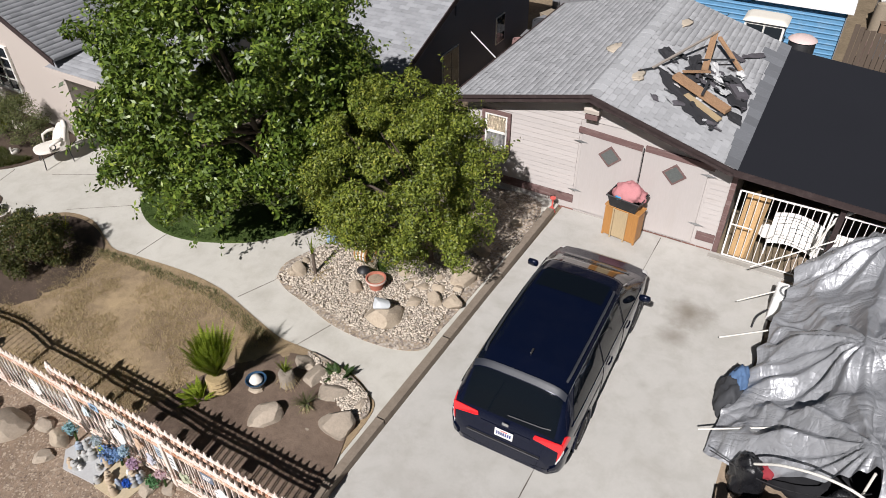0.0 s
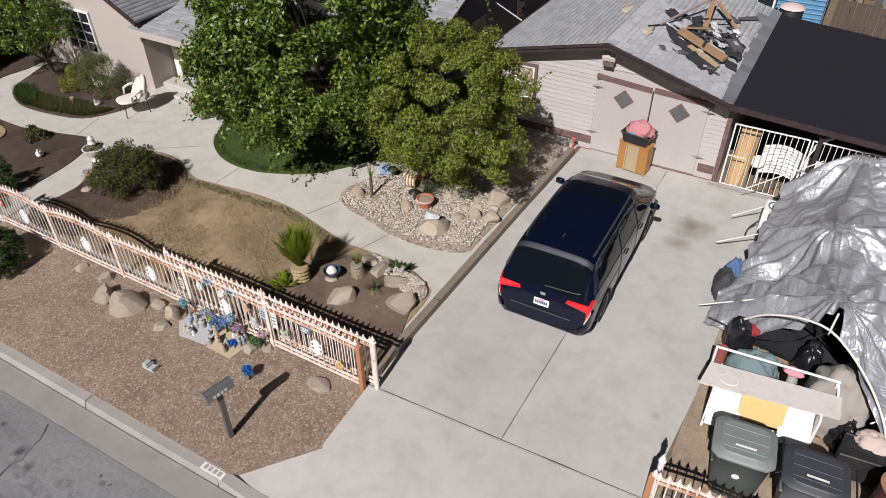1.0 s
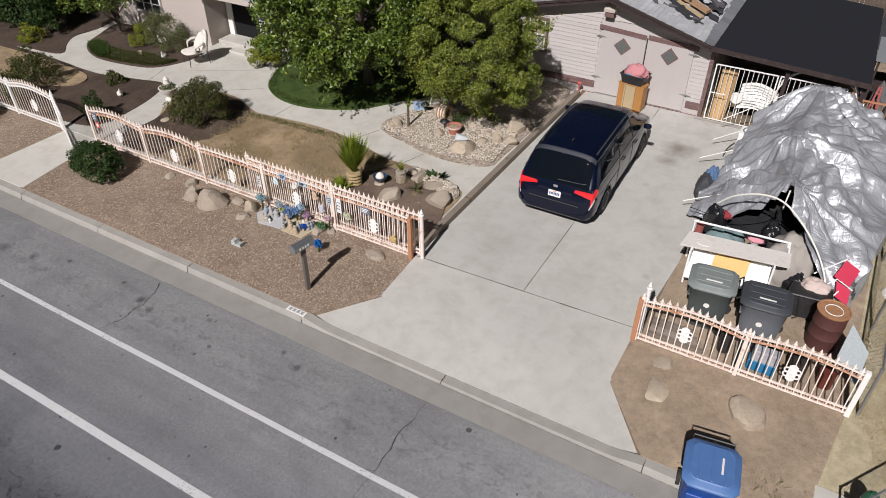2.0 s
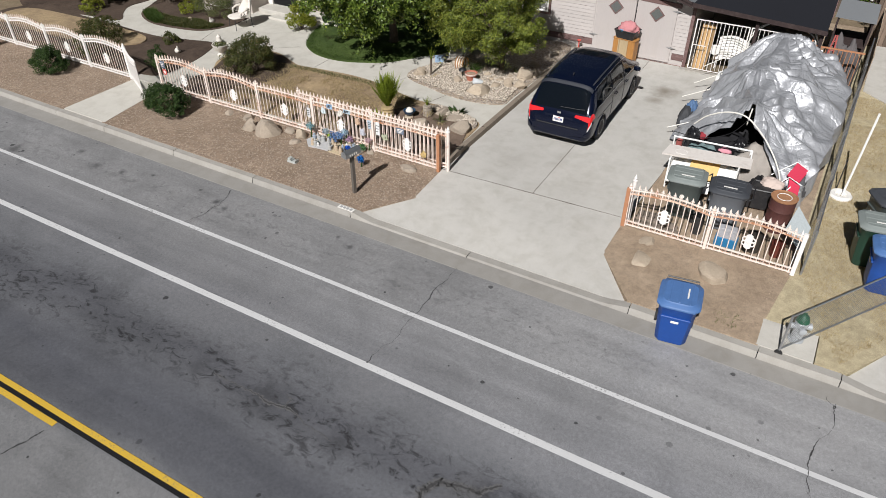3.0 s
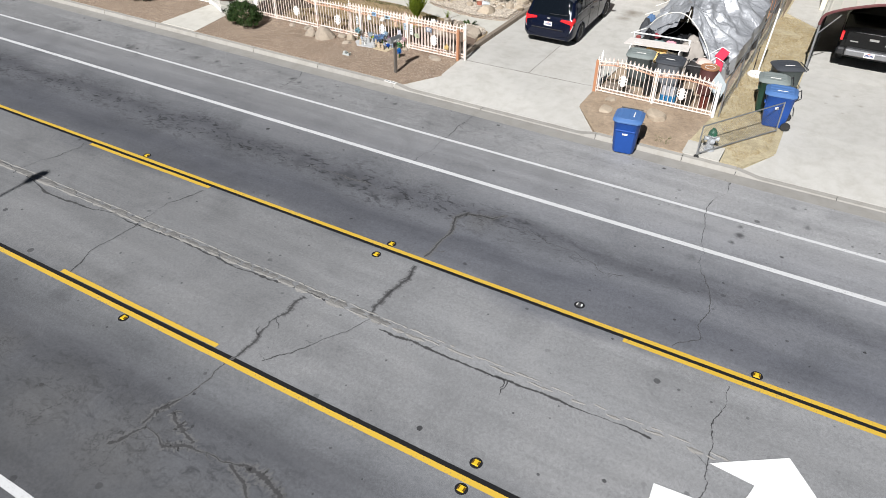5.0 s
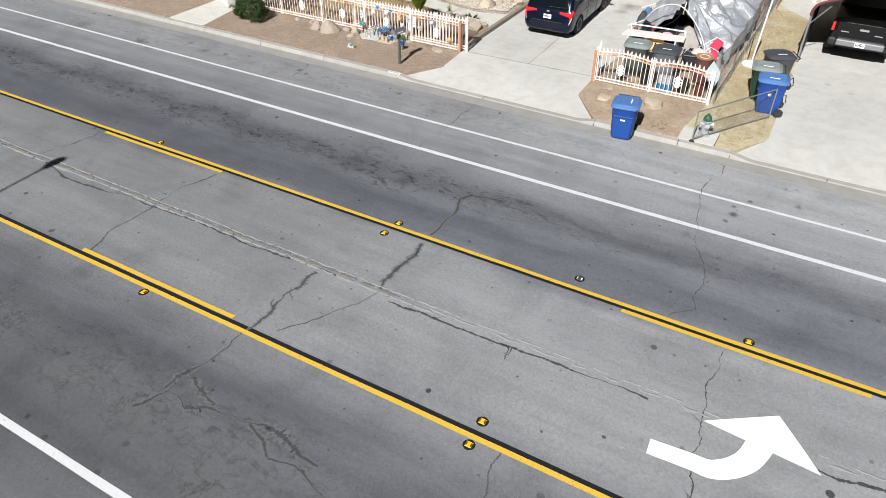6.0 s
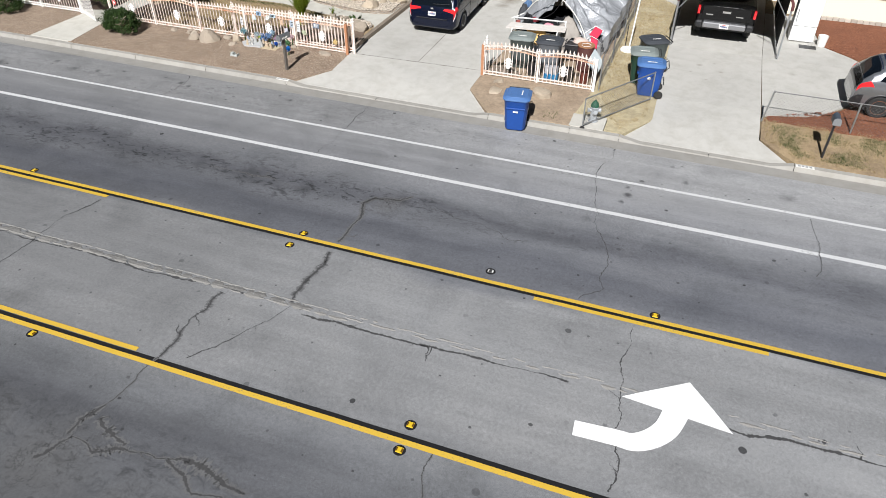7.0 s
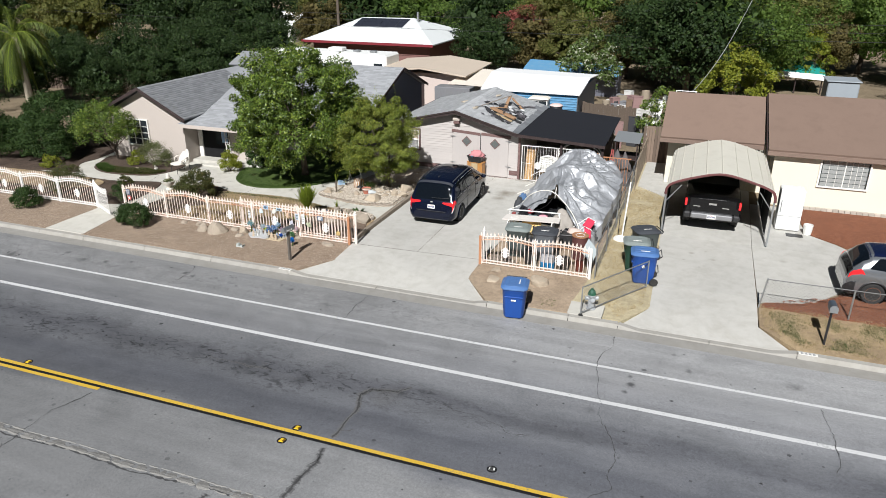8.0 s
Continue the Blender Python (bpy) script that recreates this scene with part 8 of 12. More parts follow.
# the sheet hangs on down the fence side
part("side_drop", MB().grid(lambda u, v: (tarp_at(u, 1.0)[0] + 0.04 * v + 0.07 * v * math.sin(23 * u + 4 * noise.noise((u * 5, 0, 2))), tarp_at(u, 1.0)[1] + 0.05 * v * math.sin(31 * u), tarp_at(u, 1.0)[2] - v * (0.55 + 0.18 * noise.noise((u * 7, 1, 5)))), 150, 12), SILVER, shelter, smooth=True)
PIPE = plain("white plastic pipe", (0.72, 0.70, 0.64), 0.5, var=0.05, big=2, fine=10)
# a second sheet hangs down the front left corner
for a, b in (((0.10, 7.45, 0.62), (1.3, 7.7, 1.15)), ((-0.06, 9.78, 0.60), (1.0, 10.15, 1.05)), ((0.02, 10.95, 0.62), (1.5, 11.7, 1.3)), ((0.05, 11.85, 0.86), (1.5, 12.45, 1.75))):
    part("pole", MB().tube([a, b], 0.014, 8), PIPE, shelter)
part("front_hoop", MB().tube(curve_line([(0.95, 6.62, 1.32), (1.28, 6.45, 1.72), (1.8, 6.26, 2.02), (2.3, 6.10, 2.02), (2.9, 5.80, 1.62), (3.35, 5.48, 1.10), (3.55, 5.2, 0.62)], 8), 0.020, 8), PIPE, shelter)
part("back_hoop", MB().tube(curve_line([(1.05, 12.55, 1.2), (1.25, 12.6, 1.95), (1.75, 12.7, 2.38), (2.3, 12.8, 2.46), (2.85, 12.9, 2.30), (3.2, 12.95, 1.7), (3.3, 13.0, 1.0)], 8), 0.022, 8), PIPE, shelter)
part("front_prop", MB().tube([(2.27, 6.58, 2.10), (2.25, 6.50, 1.66)], 0.018, 8), PIPE, shelter)
# thin black tubes drawn as the shade deep in the sheet's pleats
for i, pts in enumerate((((2.55, 12.1, 2.0), (3.0, 11.6, 1.78), (3.6, 11.4, 1.42)), ((2.75, 11.3, 1.98), (3.3, 10.9, 1.62), (3.9, 10.8, 1.2)), ((2.9, 10.6, 1.9), (3.4, 10.3, 1.5), (4.0, 10.1, 1.05)))):
    part("strap", MB().tube([(x, y, z + 0.10) for x, y, z in curve_line(pts, 8)], 0.012, 5), M["black_plastic"], shelter)
part("front_cord", MB().tube(curve_line([(0.35, 7.0, 0.78), (1.2, 6.7, 0.92), (1.9, 6.55, 1.3), (2.3, 6.4, 1.9)], 8), 0.010, 5), M["black_plastic"], shelter)


def heap(name, label, category, at, radii, material, seed, folds=0.25, sub=4):
    """A soft heap of cloth or bags: a sagging lump with folds."""
    bm = bmesh.new()
    bmesh.ops.create_icosphere(bm, subdivisions=sub, radius=1.0)
    for v in bm.verts:
        d = v.co.normalized()
        k = 1 + folds * noise.fractal(d * 1.6 + Vector((seed, 2 * seed, 0)), 1.0, 2.0, 3) + 0.12 * (1 - 2 * abs(noise.noise(d * 4.5 + Vector((seed, 0, seed)))))
        v.co = (at[0] + d.x * k * radii[0], at[1] + d.y * k * radii[1], at[2] + max(d.z * k, -0.30) * radii[2] + radii[2] * 0.30)
    me = bpy.data.meshes.new(name)
    bm.to_mesh(me)
    bm.free()
    me.polygons.foreach_set("use_smooth", [True] * len(me.polygons))
    return solo(name, me, material, label, category)


def fabric(name, col):
    return plain(name, col, 0.95, var=0.15, big=2.0, fine=120, bmp=0.2, spec=0.1)


g0 = lambda y: gz(y) + 0.02
BAG = plain("black bin bag", (0.012, 0.012, 0.014), 0.28, var=0.2, big=3, fine=12, bmp=0.5, dist=0.02)
heap("blanket", "grey quilted blanket thrown over a heap of goods", "blanket", (2.72, 6.05, g0(6.1)), (0.52, 0.62, 0.80), fabric("grey blanket", (0.33, 0.30, 0.27)), 3.1)
# near-black heap added so that the shelter's mouth reads as deep shade
heap("crumpled_cloth", "black heap added for the dark of the shelter's mouth", "cloth", (1.75, 7.5, g0(7.3)), (0.7, 0.45, 0.40), fabric("shadow black cloth", (0.02, 0.02, 0.022)), 5.2)
heap("crumpled_cloth", "teal cloth lying behind the cabinet", "cloth", (1.35, 6.25, g0(6.3)), (0.42, 0.32, 0.50), fabric("grey teal cloth", (0.16, 0.22, 0.225)), 6.4)
heap("bin_bag", "shiny black bin bag", "bag", (2.95, 5.55, g0(5.5)), (0.24, 0.26, 0.42), BAG, 7.7)
heap("bin_bag", "shiny black bin bag with a pale rag", "bag", (0.98, 6.95, g0(6.9)), (0.26, 0.26, 0.58), BAG, 8.8)
heap("bin_bag", "black bag in the shelter's mouth", "bag", (2.2, 6.9, g0(6.9)), (0.22, 0.2, 0.55), BAG, 9.3)
heap("crumpled_cloth", "grey black cloth heap", "cloth", (3.75, 5.95, g0(6)), (0.3, 0.4, 0.5), fabric("dark grey cloth", (0.10, 0.10, 0.105)), 2.3)
heap("rag", "dull red rag among the goods", "cloth", (1.20, 7.0, 0.80), (0.12, 0.16, 0.12), fabric("dull red cloth", (0.28, 0.04, 0.05)), 1.3, 0.3, 3)
heap("rag", "pink rag among the goods", "cloth", (1.95, 5.98, 1.05), (0.16, 0.10, 0.08), fabric("pink cloth", (0.62, 0.28, 0.33)), 1.9, 0.3, 3)
heap("crumpled_cloth", "bundle of pale cloth and toys by the shelter", "cloth", (3.30, 5.25, g0(5.2) + 0.45), (0.28, 0.22, 0.22), fabric("pale mixed cloth", (0.55, 0.45, 0.40)), 4.4)
# two more black heaps, added to keep the inside of the shelter dark
heap("crumpled_cloth", "black heap added to darken the shelter's inside", "cloth", (1.7, 8.6, g0(8.6)), (0.8, 0.8, 0.40), fabric("black cloth", (0.03, 0.03, 0.032)), 4.9)
heap("crumpled_cloth", "long black heap added to darken the shelter's inside", "cloth", (3.0, 8.0, g0(8)), (0.8, 1.2, 0.55), fabric("black cloth heap", (0.03, 0.03, 0.032)), 4.1)

# white cabinet carcass with a long board on top
cab = thing("cabinet", "old white cabinet carcass with a board laid on top", "cabinet", (1.7, 5.2, gz(5.2)))
part("top_board", MB().slab([(0.60, 4.86, 1.20), (2.72, 5.17, 1.20), (2.69, 5.62, 1.22), (0.66, 5.38, 1.22)], 0.05), plain("weathered white board", (0.62, 0.58, 0.54), 0.8, var=0.08, big=1.5, fine=20, dirt=(0.40, 0.35, 0.30), dirt_amt=0.5), cab)
part("ring_mark", MB().tube([(1.02 + 0.15 * math.cos(a), 5.12 + 0.11 * math.sin(a), 1.206) for a in np.linspace(0, TAU, 25)], 0.008, 5), M["white_paint"], cab)
part("side_panel", MB().box(0.82, 0.86, 4.75, 5.5, 0.30, 1.15, 0.005), M["white_metal"], cab)
part("side_panel", MB().box(2.44, 2.48, 5.0, 5.6, 0.30, 1.15, 0.005), M["white_metal"], cab)
part("shelf", MB().slab([(0.86, 4.55, 0.62), (1.36, 4.62, 0.62), (1.36, 5.4, 0.95), (0.86, 5.35, 0.95)], 0.03), M["white_metal"], cab)
part("shelf", MB().slab([(1.95, 4.75, 0.62), (2.44, 4.82, 0.62), (2.44, 5.5, 0.95), (1.95, 5.45, 0.95)], 0.03), M["white_metal"], cab)
dr = part("drawer", MB().slab([(1.30, 4.85, 0.70), (2.00, 4.95, 0.70), (2.00, 5.35, 1.0), (1.30, 5.25, 1.0)], 0.04).slab([(1.30, 5.25, 1.04), (2.00, 5.35, 1.04), (2.00, 5.38, 0.95), (1.30, 5.28, 0.95)], 0.02), plain("yellowed wood drawer", (0.62, 0.42, 0.16), 0.7, var=0.15, big=2, fine=20), cab, "yellowed wooden drawer bottom")
part("panel", MB().slab([(1.15, 4.5, 0.50), (1.95, 4.6, 0.50), (1.95, 4.9, 0.68), (1.15, 4.8, 0.68)], 0.03), M["white_metal"], cab)
part("carcass_back", MB().box(0.86, 2.44, 5.45, 5.5, 0.30, 1.12), M["tar_or_dark"], cab)
rail = thing("bed_rail", "white metal bed frame leaning behind the cabinet", "frame", (1.6, 5.75, gz(5.7)))
part("rail", MB().tube([(0.66, 5.70, 1.30), (2.62, 5.86, 1.30)], 0.024, 6), M["white_metal"], rail)
for x in (0.68, 2.58):
    part("leg", MB().tube([(x, 5.71 + 0.08 * (x - 0.68) / 1.9, 1.30), (x, 5.75 + 0.08 * (x - 0.68) / 1.9, g0(5.7))], 0.022, 6), M["white_metal"], rail)
part("cross_rail", MB().tube([(2.60, 5.86, 1.28), (2.66, 5.45, 1.16)], 0.02, 6), M["white_metal"], rail)


def bin_thing(x, y, turn, body_col, lid_col, label, mark=True, base=None, open_lid=0.0):
    """A wheeled bin: tapered ribbed body, rim, domed lid with ribs, handle, axle and two wheels; its front looks to -y."""
    zb = gz(y) + 0.015 if base is None else base
    m = pose(x, y, zb, 0, 0, turn) @ Matrix.Diagonal((1.24, 1.14, 1.08, 1))
    e = thing("wheeled_bin", label, "bin", (x, y, zb), "wheeled bins")
    bm_ = bpy.data.materials.get(body_col[0]) or plain(body_col[0], body_col[1], 0.5, var=0.1, big=2, fine=40, dirt=shade(body_col[1], 1.6), dirt_amt=0.25)
    lm = bpy.data.materials.get(lid_col[0]) or plain(lid_col[0], lid_col[1], 0.5, var=0.1, big=2, fine=40, dirt=shade(lid_col[1], 1.5), dirt_amt=0.3)
    lv = [(0.04, 0.235, 0.27), (0.10, 0.25, 0.285), (0.55, 0.275, 0.325), (0.90, 0.295, 0.355), (0.93, 0.315, 0.375), (0.98, 0.315, 0.375)]
    vs, n = [], 0

    def ring(z, hx, hy):
        out = []
        for a in range(24):
            an = TAU * (a + .5) / 24
            c, s_ = math.cos(an), math.sin(an)
            k = (abs(c) ** 7 + abs(s_) ** 7) ** (-1 / 7)
            out.append(m @ Vector((hx * c * k, hy * s_ * k, z)))
        return out
    mb = MB()
    for r in lv:
        vs += ring(*r)
    fs = [(i * 24 + k, i * 24 + (k + 1) % 24, (i + 1) * 24 + (k + 1) % 24, (i + 1) * 24 + k) for i in range(len(lv) - 1) for k in range(24)] + [tuple(range(24))]
    mb.add(vs, fs)
    body = part("bin_body", mb, bm_, e, smooth=40)
    part("inner_wall", MB().add(ring(0.97, 0.29, 0.345) + ring(0.20, 0.23, 0.27), [(k, (k + 1) % 24, 24 + (k + 1) % 24, 24 + k) for k in range(24)] + [tuple(range(24, 48))]), M["black_plastic"], body)
    lt = m @ Matrix.Translation((0, 0.36, 0.985)) @ Matrix.Rotation(radians(-open_lid), 4, "X") @ Matrix.Translation((0, -0.36, -0.985))
    lid = MB()
    lvs = []
    for z, kx, ky in ((0.965, 0.335, 0.40), (0.995, 0.335, 0.40), (1.02, 0.31, 0.375), (1.035, 0.27, 0.32), (1.055, 0.25, 0.30)):
        for a in range(24):
            an = TAU * (a + .5) / 24
            c, s_ = math.cos(an), math.sin(an)
            k = (abs(c) ** 7 + abs(s_) ** 7) ** (-1 / 7)
            lvs.append(lt @ Vector((kx * c * k, ky * s_ * k - 0.01, z)))
    lid.add(lvs, [(i * 24 + k, i * 24 + (k + 1) % 24, (i + 1) * 24 + (k + 1) % 24, (i + 1) * 24 + k) for i in range(4) for k in range(24)] + [tuple(range(96, 120)), tuple(range(24))[::-1]])
    lo = part("lid", lid, lm, e, smooth=30)
    for dx in (-0.16, 0, 0.16):
        part("lid_rib", MB().box(dx - 0.012, dx + 0.012, -0.29, 0.27, 1.05, 1.062, 0.003, lt), lm, lo)
    part("handle", MB().tube([m @ Vector(p) for p in ((-0.25, 0.40, 0.93), (-0.25, 0.46, 0.99), (0.25, 0.46, 0.99), (0.25, 0.40, 0.93))], 0.016, 6), M["black_plastic"], e)
    part("axle", MB().tube([m @ Vector((-0.29, 0.30, 0.13)), m @ Vector((0.29, 0.30, 0.13))], 0.012, 6), M["steel"], e)
    for s in (-1, 1):
        part("wheel", MB().lathe([(0.03, -0.025), (0.115, -0.025), (0.125, 0), (0.115, 0.025), (0.03, 0.025)], 18, m @ Matrix.Translation((s * 0.285, 0.31, 0.127)) @ Matrix.Rotation(radians(90), 4, "Y")), M["rubber"], e, smooth=40)
    part("front_rim", MB().box(-0.23, 0.23, -0.365, -0.325, 0.70, 0.74, 0.008, m), bm_, body)
    if mark:
        part("mark", MB().box(-0.06, 0.06, -0.352, -0.338, 0.60, 0.645, 0.003, m), M["white_paint"], body, "pale printed mark")
        part("mark", MB().lathe([(0.001, 0.0), (0.05, 0.0), (0.05, 0.004), (0.001, 0.004)], 12, m @ Matrix.Translation((0.283, -0.02, 0.62)) @ Matrix.Rotation(radians(90), 4, "Y")), M["white_paint"], body, "pale round mark")
        part("print_bar", MB().box(0.10, 0.125, -0.13, 0.13, 1.056, 1.064, 0, lt), M["white_paint"], lo, "pale printed line")
    return e


BLUE, BLUE_LID = ("blue bin plastic", (0.012, 0.065, 0.29)), ("faded blue bin plastic", (0.075, 0.16, 0.36))
bin_thing(2.46, -0.30, 8, BLUE, BLUE_LID, "blue wheeled bin with a faded lid standing in the gutter", True, 0.012)
bin_thing(1.50, 3.85, -84, ("dark grey bin plastic", (0.065, 0.078, 0.075)), ("faded grey lid", (0.20, 0.225, 0.215)), "grey wheeled bin behind the fence")
bin_thing(2.50, 3.80, -86, ("grey bin plastic", (0.14, 0.15, 0.165)), ("charcoal lid", (0.05, 0.054, 0.062)), "grey wheeled bin with a charcoal lid behind the fence")
bin_thing(6.00, 3.10, -84, BLUE, BLUE_LID, "blue wheeled bin beside the driveway")
bin_thing(5.66, 3.95, -82, ("green bin plastic", (0.012, 0.045, 0.030)), ("faded grey lid", (0.115, 0.135, 0.13)), "dark green wheeled bin with a grey lid")
bin_thing(5.85, 5.15, -62, ("dark grey bin plastic", (0.052, 0.060, 0.060)), ("charcoal lid", (0.030, 0.033, 0.040)), "dark grey wheeled bin on the dry grass")

# rusty drum, black tub, red folding chair, boards, crates
drum = thing("oil_drum", "rusty steel drum with a tan lid", "drum", (3.66, 4.32, gz(4.3)))
part("shell", MB().lathe([(0.285, 0.0), (0.29, 0.02), (0.285, 0.28), (0.295, 0.30), (0.285, 0.32), (0.285, 0.56), (0.295, 0.58), (0.285, 0.60), (0.29, 0.86)], 32, Matrix.Translation((3.66, 4.32, gz(4.3) + 0.015))), plain("dark rusty drum", (0.085, 0.03, 0.026), 0.7, var=0.3, big=3, fine=20), drum, smooth=40)
part("lid", MB().lathe([(0.30, 0.855), (0.305, 0.885), (0.28, 0.89), (0.27, 0.872), (0.001, 0.87)], 32, Matrix.Translation((3.66, 4.32, gz(4.3) + 0.015)), cap=False), plain("rusty tan lid", (0.34, 0.17, 0.085), 0.8, var=0.3, big=4, fine=20), drum)
part("hoop", MB().tube([(3.66 + 0.16 * math.cos(a), 4.30 + 0.16 * math.sin(a), gz(4.3) + 0.90) for a in np.linspace(0, TAU, 20)], 0.008, 5), M["white_metal"], drum)
tub = thing("storage_tub", "black plastic storage tub on bricks", "tub", (3.25, 5.0, gz(5)))
part("tub_body", MB().slab([(2.85, 4.78, 0.86), (3.65, 4.86, 0.86), (3.62, 5.3, 0.86), (2.9, 5.25, 0.86)], 0.52), M["black_plastic"], tub)
part("tub_rim", MB().tube([(2.85, 4.78, 0.86), (3.65, 4.86, 0.86), (3.62, 5.3, 0.86), (2.9, 5.25, 0.86), (2.85, 4.78, 0.86)], 0.025, 6), M["black_plastic"], tub)
part("support", MB().box(3.0, 3.5, 4.9, 5.2, 0.27, 0.36), brick_m, tub)
chair = thing("folding_chair", "red folding chair with a white frame lying on the goods", "chair", (3.72, 5.45, 0.75))
part("seat", MB().slab([(3.55, 5.45, 1.10), (3.85, 5.30, 1.02), (3.98, 5.72, 1.20), (3.68, 5.85, 1.28)], 0.02), fabric("red chair cloth", (0.52, 0.045, 0.085)), chair)
part("back", MB().slab([(3.68, 5.20, 0.80), (3.92, 5.08, 0.75), (3.90, 5.28, 0.98), (3.62, 5.40, 1.05)], 0.02), fabric("red chair back cloth", (0.52, 0.045, 0.085)), chair)
part("frame", MB().tube([(3.20, 5.55, 0.95), (3.68, 5.86, 1.29), (3.99, 5.73, 1.21), (3.55, 5.02, 0.72)], 0.014, 6).tube([(3.30, 5.2, 0.80), (3.62, 5.42, 1.07), (3.93, 5.28, 1.0)], 0.014, 6), M["white_metal"], chair)
lidp = thing("plastic_sheet", "pale grey corrugated plastic sheet leaning on the fence", "sheet", (4.1, 3.6, gz(3.6)))
part("sheet", MB().slab([(3.88, 3.30, 0.92), (4.30, 3.05, 0.62), (4.38, 3.75, 0.85), (4.0, 4.05, 1.15)], 0.012), plain("pale grey plastic", (0.42, 0.46, 0.47), 0.6), lidp)
crate = thing("blue_crate", "blue plastic crate with white boxes behind the fence", "crate", (2.75, 3.05, gz(3)))
part("crate_body", MB().box(2.52, 3.02, 2.92, 3.14, g0(3), g0(3) + 0.24, 0.012), plain("teal blue crate", (0.02, 0.16, 0.33), 0.6), crate)
part("carton", MB().box(2.55, 3.0, 2.92, 3.12, g0(3) + 0.245, g0(3) + 0.50, 0.01), plain("printed carton", (0.36, 0.36, 0.38), 0.8, var=0.3, big=5, fine=20), crate)
plank = thing("plank_stack", "worn grey planks stacked behind the fence", "planks", (1.1, 3.0, gz(3)))
for k in range(4):
    part("plank", MB().box(0.62, 1.75 - 0.1 * k, 2.86 + 0.13 * k, 2.97 + 0.13 * k, g0(3), g0(3) + 0.06 + 0.05 * (k % 2), 0.006), plain("grey worn plank", (0.22, 0.18, 0.145), 0.95, var=0.25, piece=0.2) if k == 0 else bpy.data.materials["grey worn plank"], plank)
for i, (x, y, z0, z1, r, c) in enumerate(((2.05, 3.2, 0, 0.5, .12, (0.03, 0.03, 0.03)), (3.35, 3.15, 0, 0.45, .16, (0.04, 0.035, 0.03)), (3.85, 3.2, 0, .35, .14, (0.12, 0.03, 0.02)), (1.95, 5.9, .3, 1.05, .07, (0.5, 0.48, 0.45)), (2.28, 6.0, .3, 1.1, .09, (0.05, 0.05, 0.05)), (0.78, 5.95, .2, 1.1, .08, (0.30, 0.08, 0.07)))):
    solo("paint_can" if i > 2 else "bucket", MB().lathe([(r, g0(y) if z0 == 0 else z0), (r * 1.06, z1 + (g0(y) if z0 == 0 else 0)), (r * 0.98, z1 + (g0(y) if z0 == 0 else 0)), (r * 0.9, z1 + (g0(y) if z0 == 0 else 0) - 0.03)], 18, Matrix.Translation((x, y, 0))), plain("can paint %s" % "abcdef"[i], c, 0.5), "small used container among the clutter", "bucket", "small containers", smooth=40)
# sack by the tarp, old appliance, pole in a base
heap("sack", "dark grey sack slumped beside the tarpaulin", "sack", (0.42, 8.5, gz(8.5)), (0.24, 0.40, 0.46), plain("dark grey woven sack", (0.045, 0.047, 0.052), 0.8, var=0.3, big=4, fine=60, bmp=0.4), 3.7, 0.35)
heap("blue_cloth", "faded blue cloth lying on the dark sack", "cloth", (0.46, 8.72, gz(8.5) + 0.20), (0.17, 0.30, 0.36), fabric("faded blue cloth", (0.10, 0.17, 0.30)), 2.9)
appl = thing("appliance", "white appliance carcass by the back of the tarpaulin", "appliance", (0.9, 11.3, gz(11.3)))
part("casing", MB().box(0.62, 1.10, 11.0, 11.55, g0(11), 0.95, 0.02), M["white_metal"], appl)
part("opening", MB().tube([(0.86 + 0.16 * math.cos(a), 11.28 + 0.18 * math.sin(a), 0.955) for a in np.linspace(0, TAU, 21)], 0.02, 6), M["steel"], appl)
part("hoses", MB().tube(curve_line([(0.60, 10.9, 0.7), (0.45, 10.8, 0.5), (0.42, 10.6, 0.3)], 6), 0.02, 6), M["black_plastic"], appl)
pole = thing("flag_pole", "white pole leaning in a round concrete base", "pole", (4.88, 6.52, gz(6.5)))
part("base_ring", MB().lathe([(0.27, 0.0), (0.28, 0.06), (0.24, 0.11), (0.15, 0.10), (0.13, 0.05), (0.02, 0.05)], 28, Matrix.Translation((4.88, 6.52, gz(6.5) + 0.015)), cap=False), M["white_paint"], pole, smooth=40)
part("shaft", MB().tube([(4.92, 6.55, gz(6.5) + 0.05), (5.02, 6.75, 2.55)], 0.028, 8), M["white_metal"], pole)
solo("iron_stake", MB().tube([(4.75, 6.75, gz(6.7) - 0.03), (4.76, 6.8, 1.2)], 0.014, 6), M["black_plastic"], "thin dark iron stake in the dry grass", "stake")

# fire hydrant on its pad
hyd = thing("fire_hydrant", "silver fire hydrant with a green bonnet", "hydrant", (4.68, 0.62, gz(.6)))
hm = Matrix.Translation((4.68, 0.62, gz(.6) + 0.03))
part("barrel", MB().lathe([(0.15, 0.0), (0.15, 0.03), (0.11, 0.04), (0.105, 0.42), (0.13, 0.44), (0.13, 0.47), (0.11, 0.49)], 20, hm), plain("silver hydrant paint", (0.48, 0.50, 0.52), 0.45, 0.3, dirt=(0.25, 0.24, 0.22)), hyd, smooth=40)
part("bonnet", MB().lathe([(0.125, 0.485), (0.12, 0.55), (0.09, 0.62), (0.04, 0.655), (0.035, 0.69), (0.004, 0.70)], 20, hm), plain("dark green hydrant paint", (0.02, 0.10, 0.055), 0.5), hyd, smooth=40)
for a in (20, 200, 290):
    part("nozzle", MB().lathe([(0.06, 0.08), (0.06, 0.17), (0.072, 0.17), (0.072, 0.20), (0.03, 0.21)], 14, hm @ Matrix.Translation((0, 0, 0.36)) @ Matrix.Rotation(radians(a), 4, "Z") @ Matrix.Rotation(radians(90), 4, "Y")), bpy.data.materials["silver hydrant paint"], hyd, smooth=40)

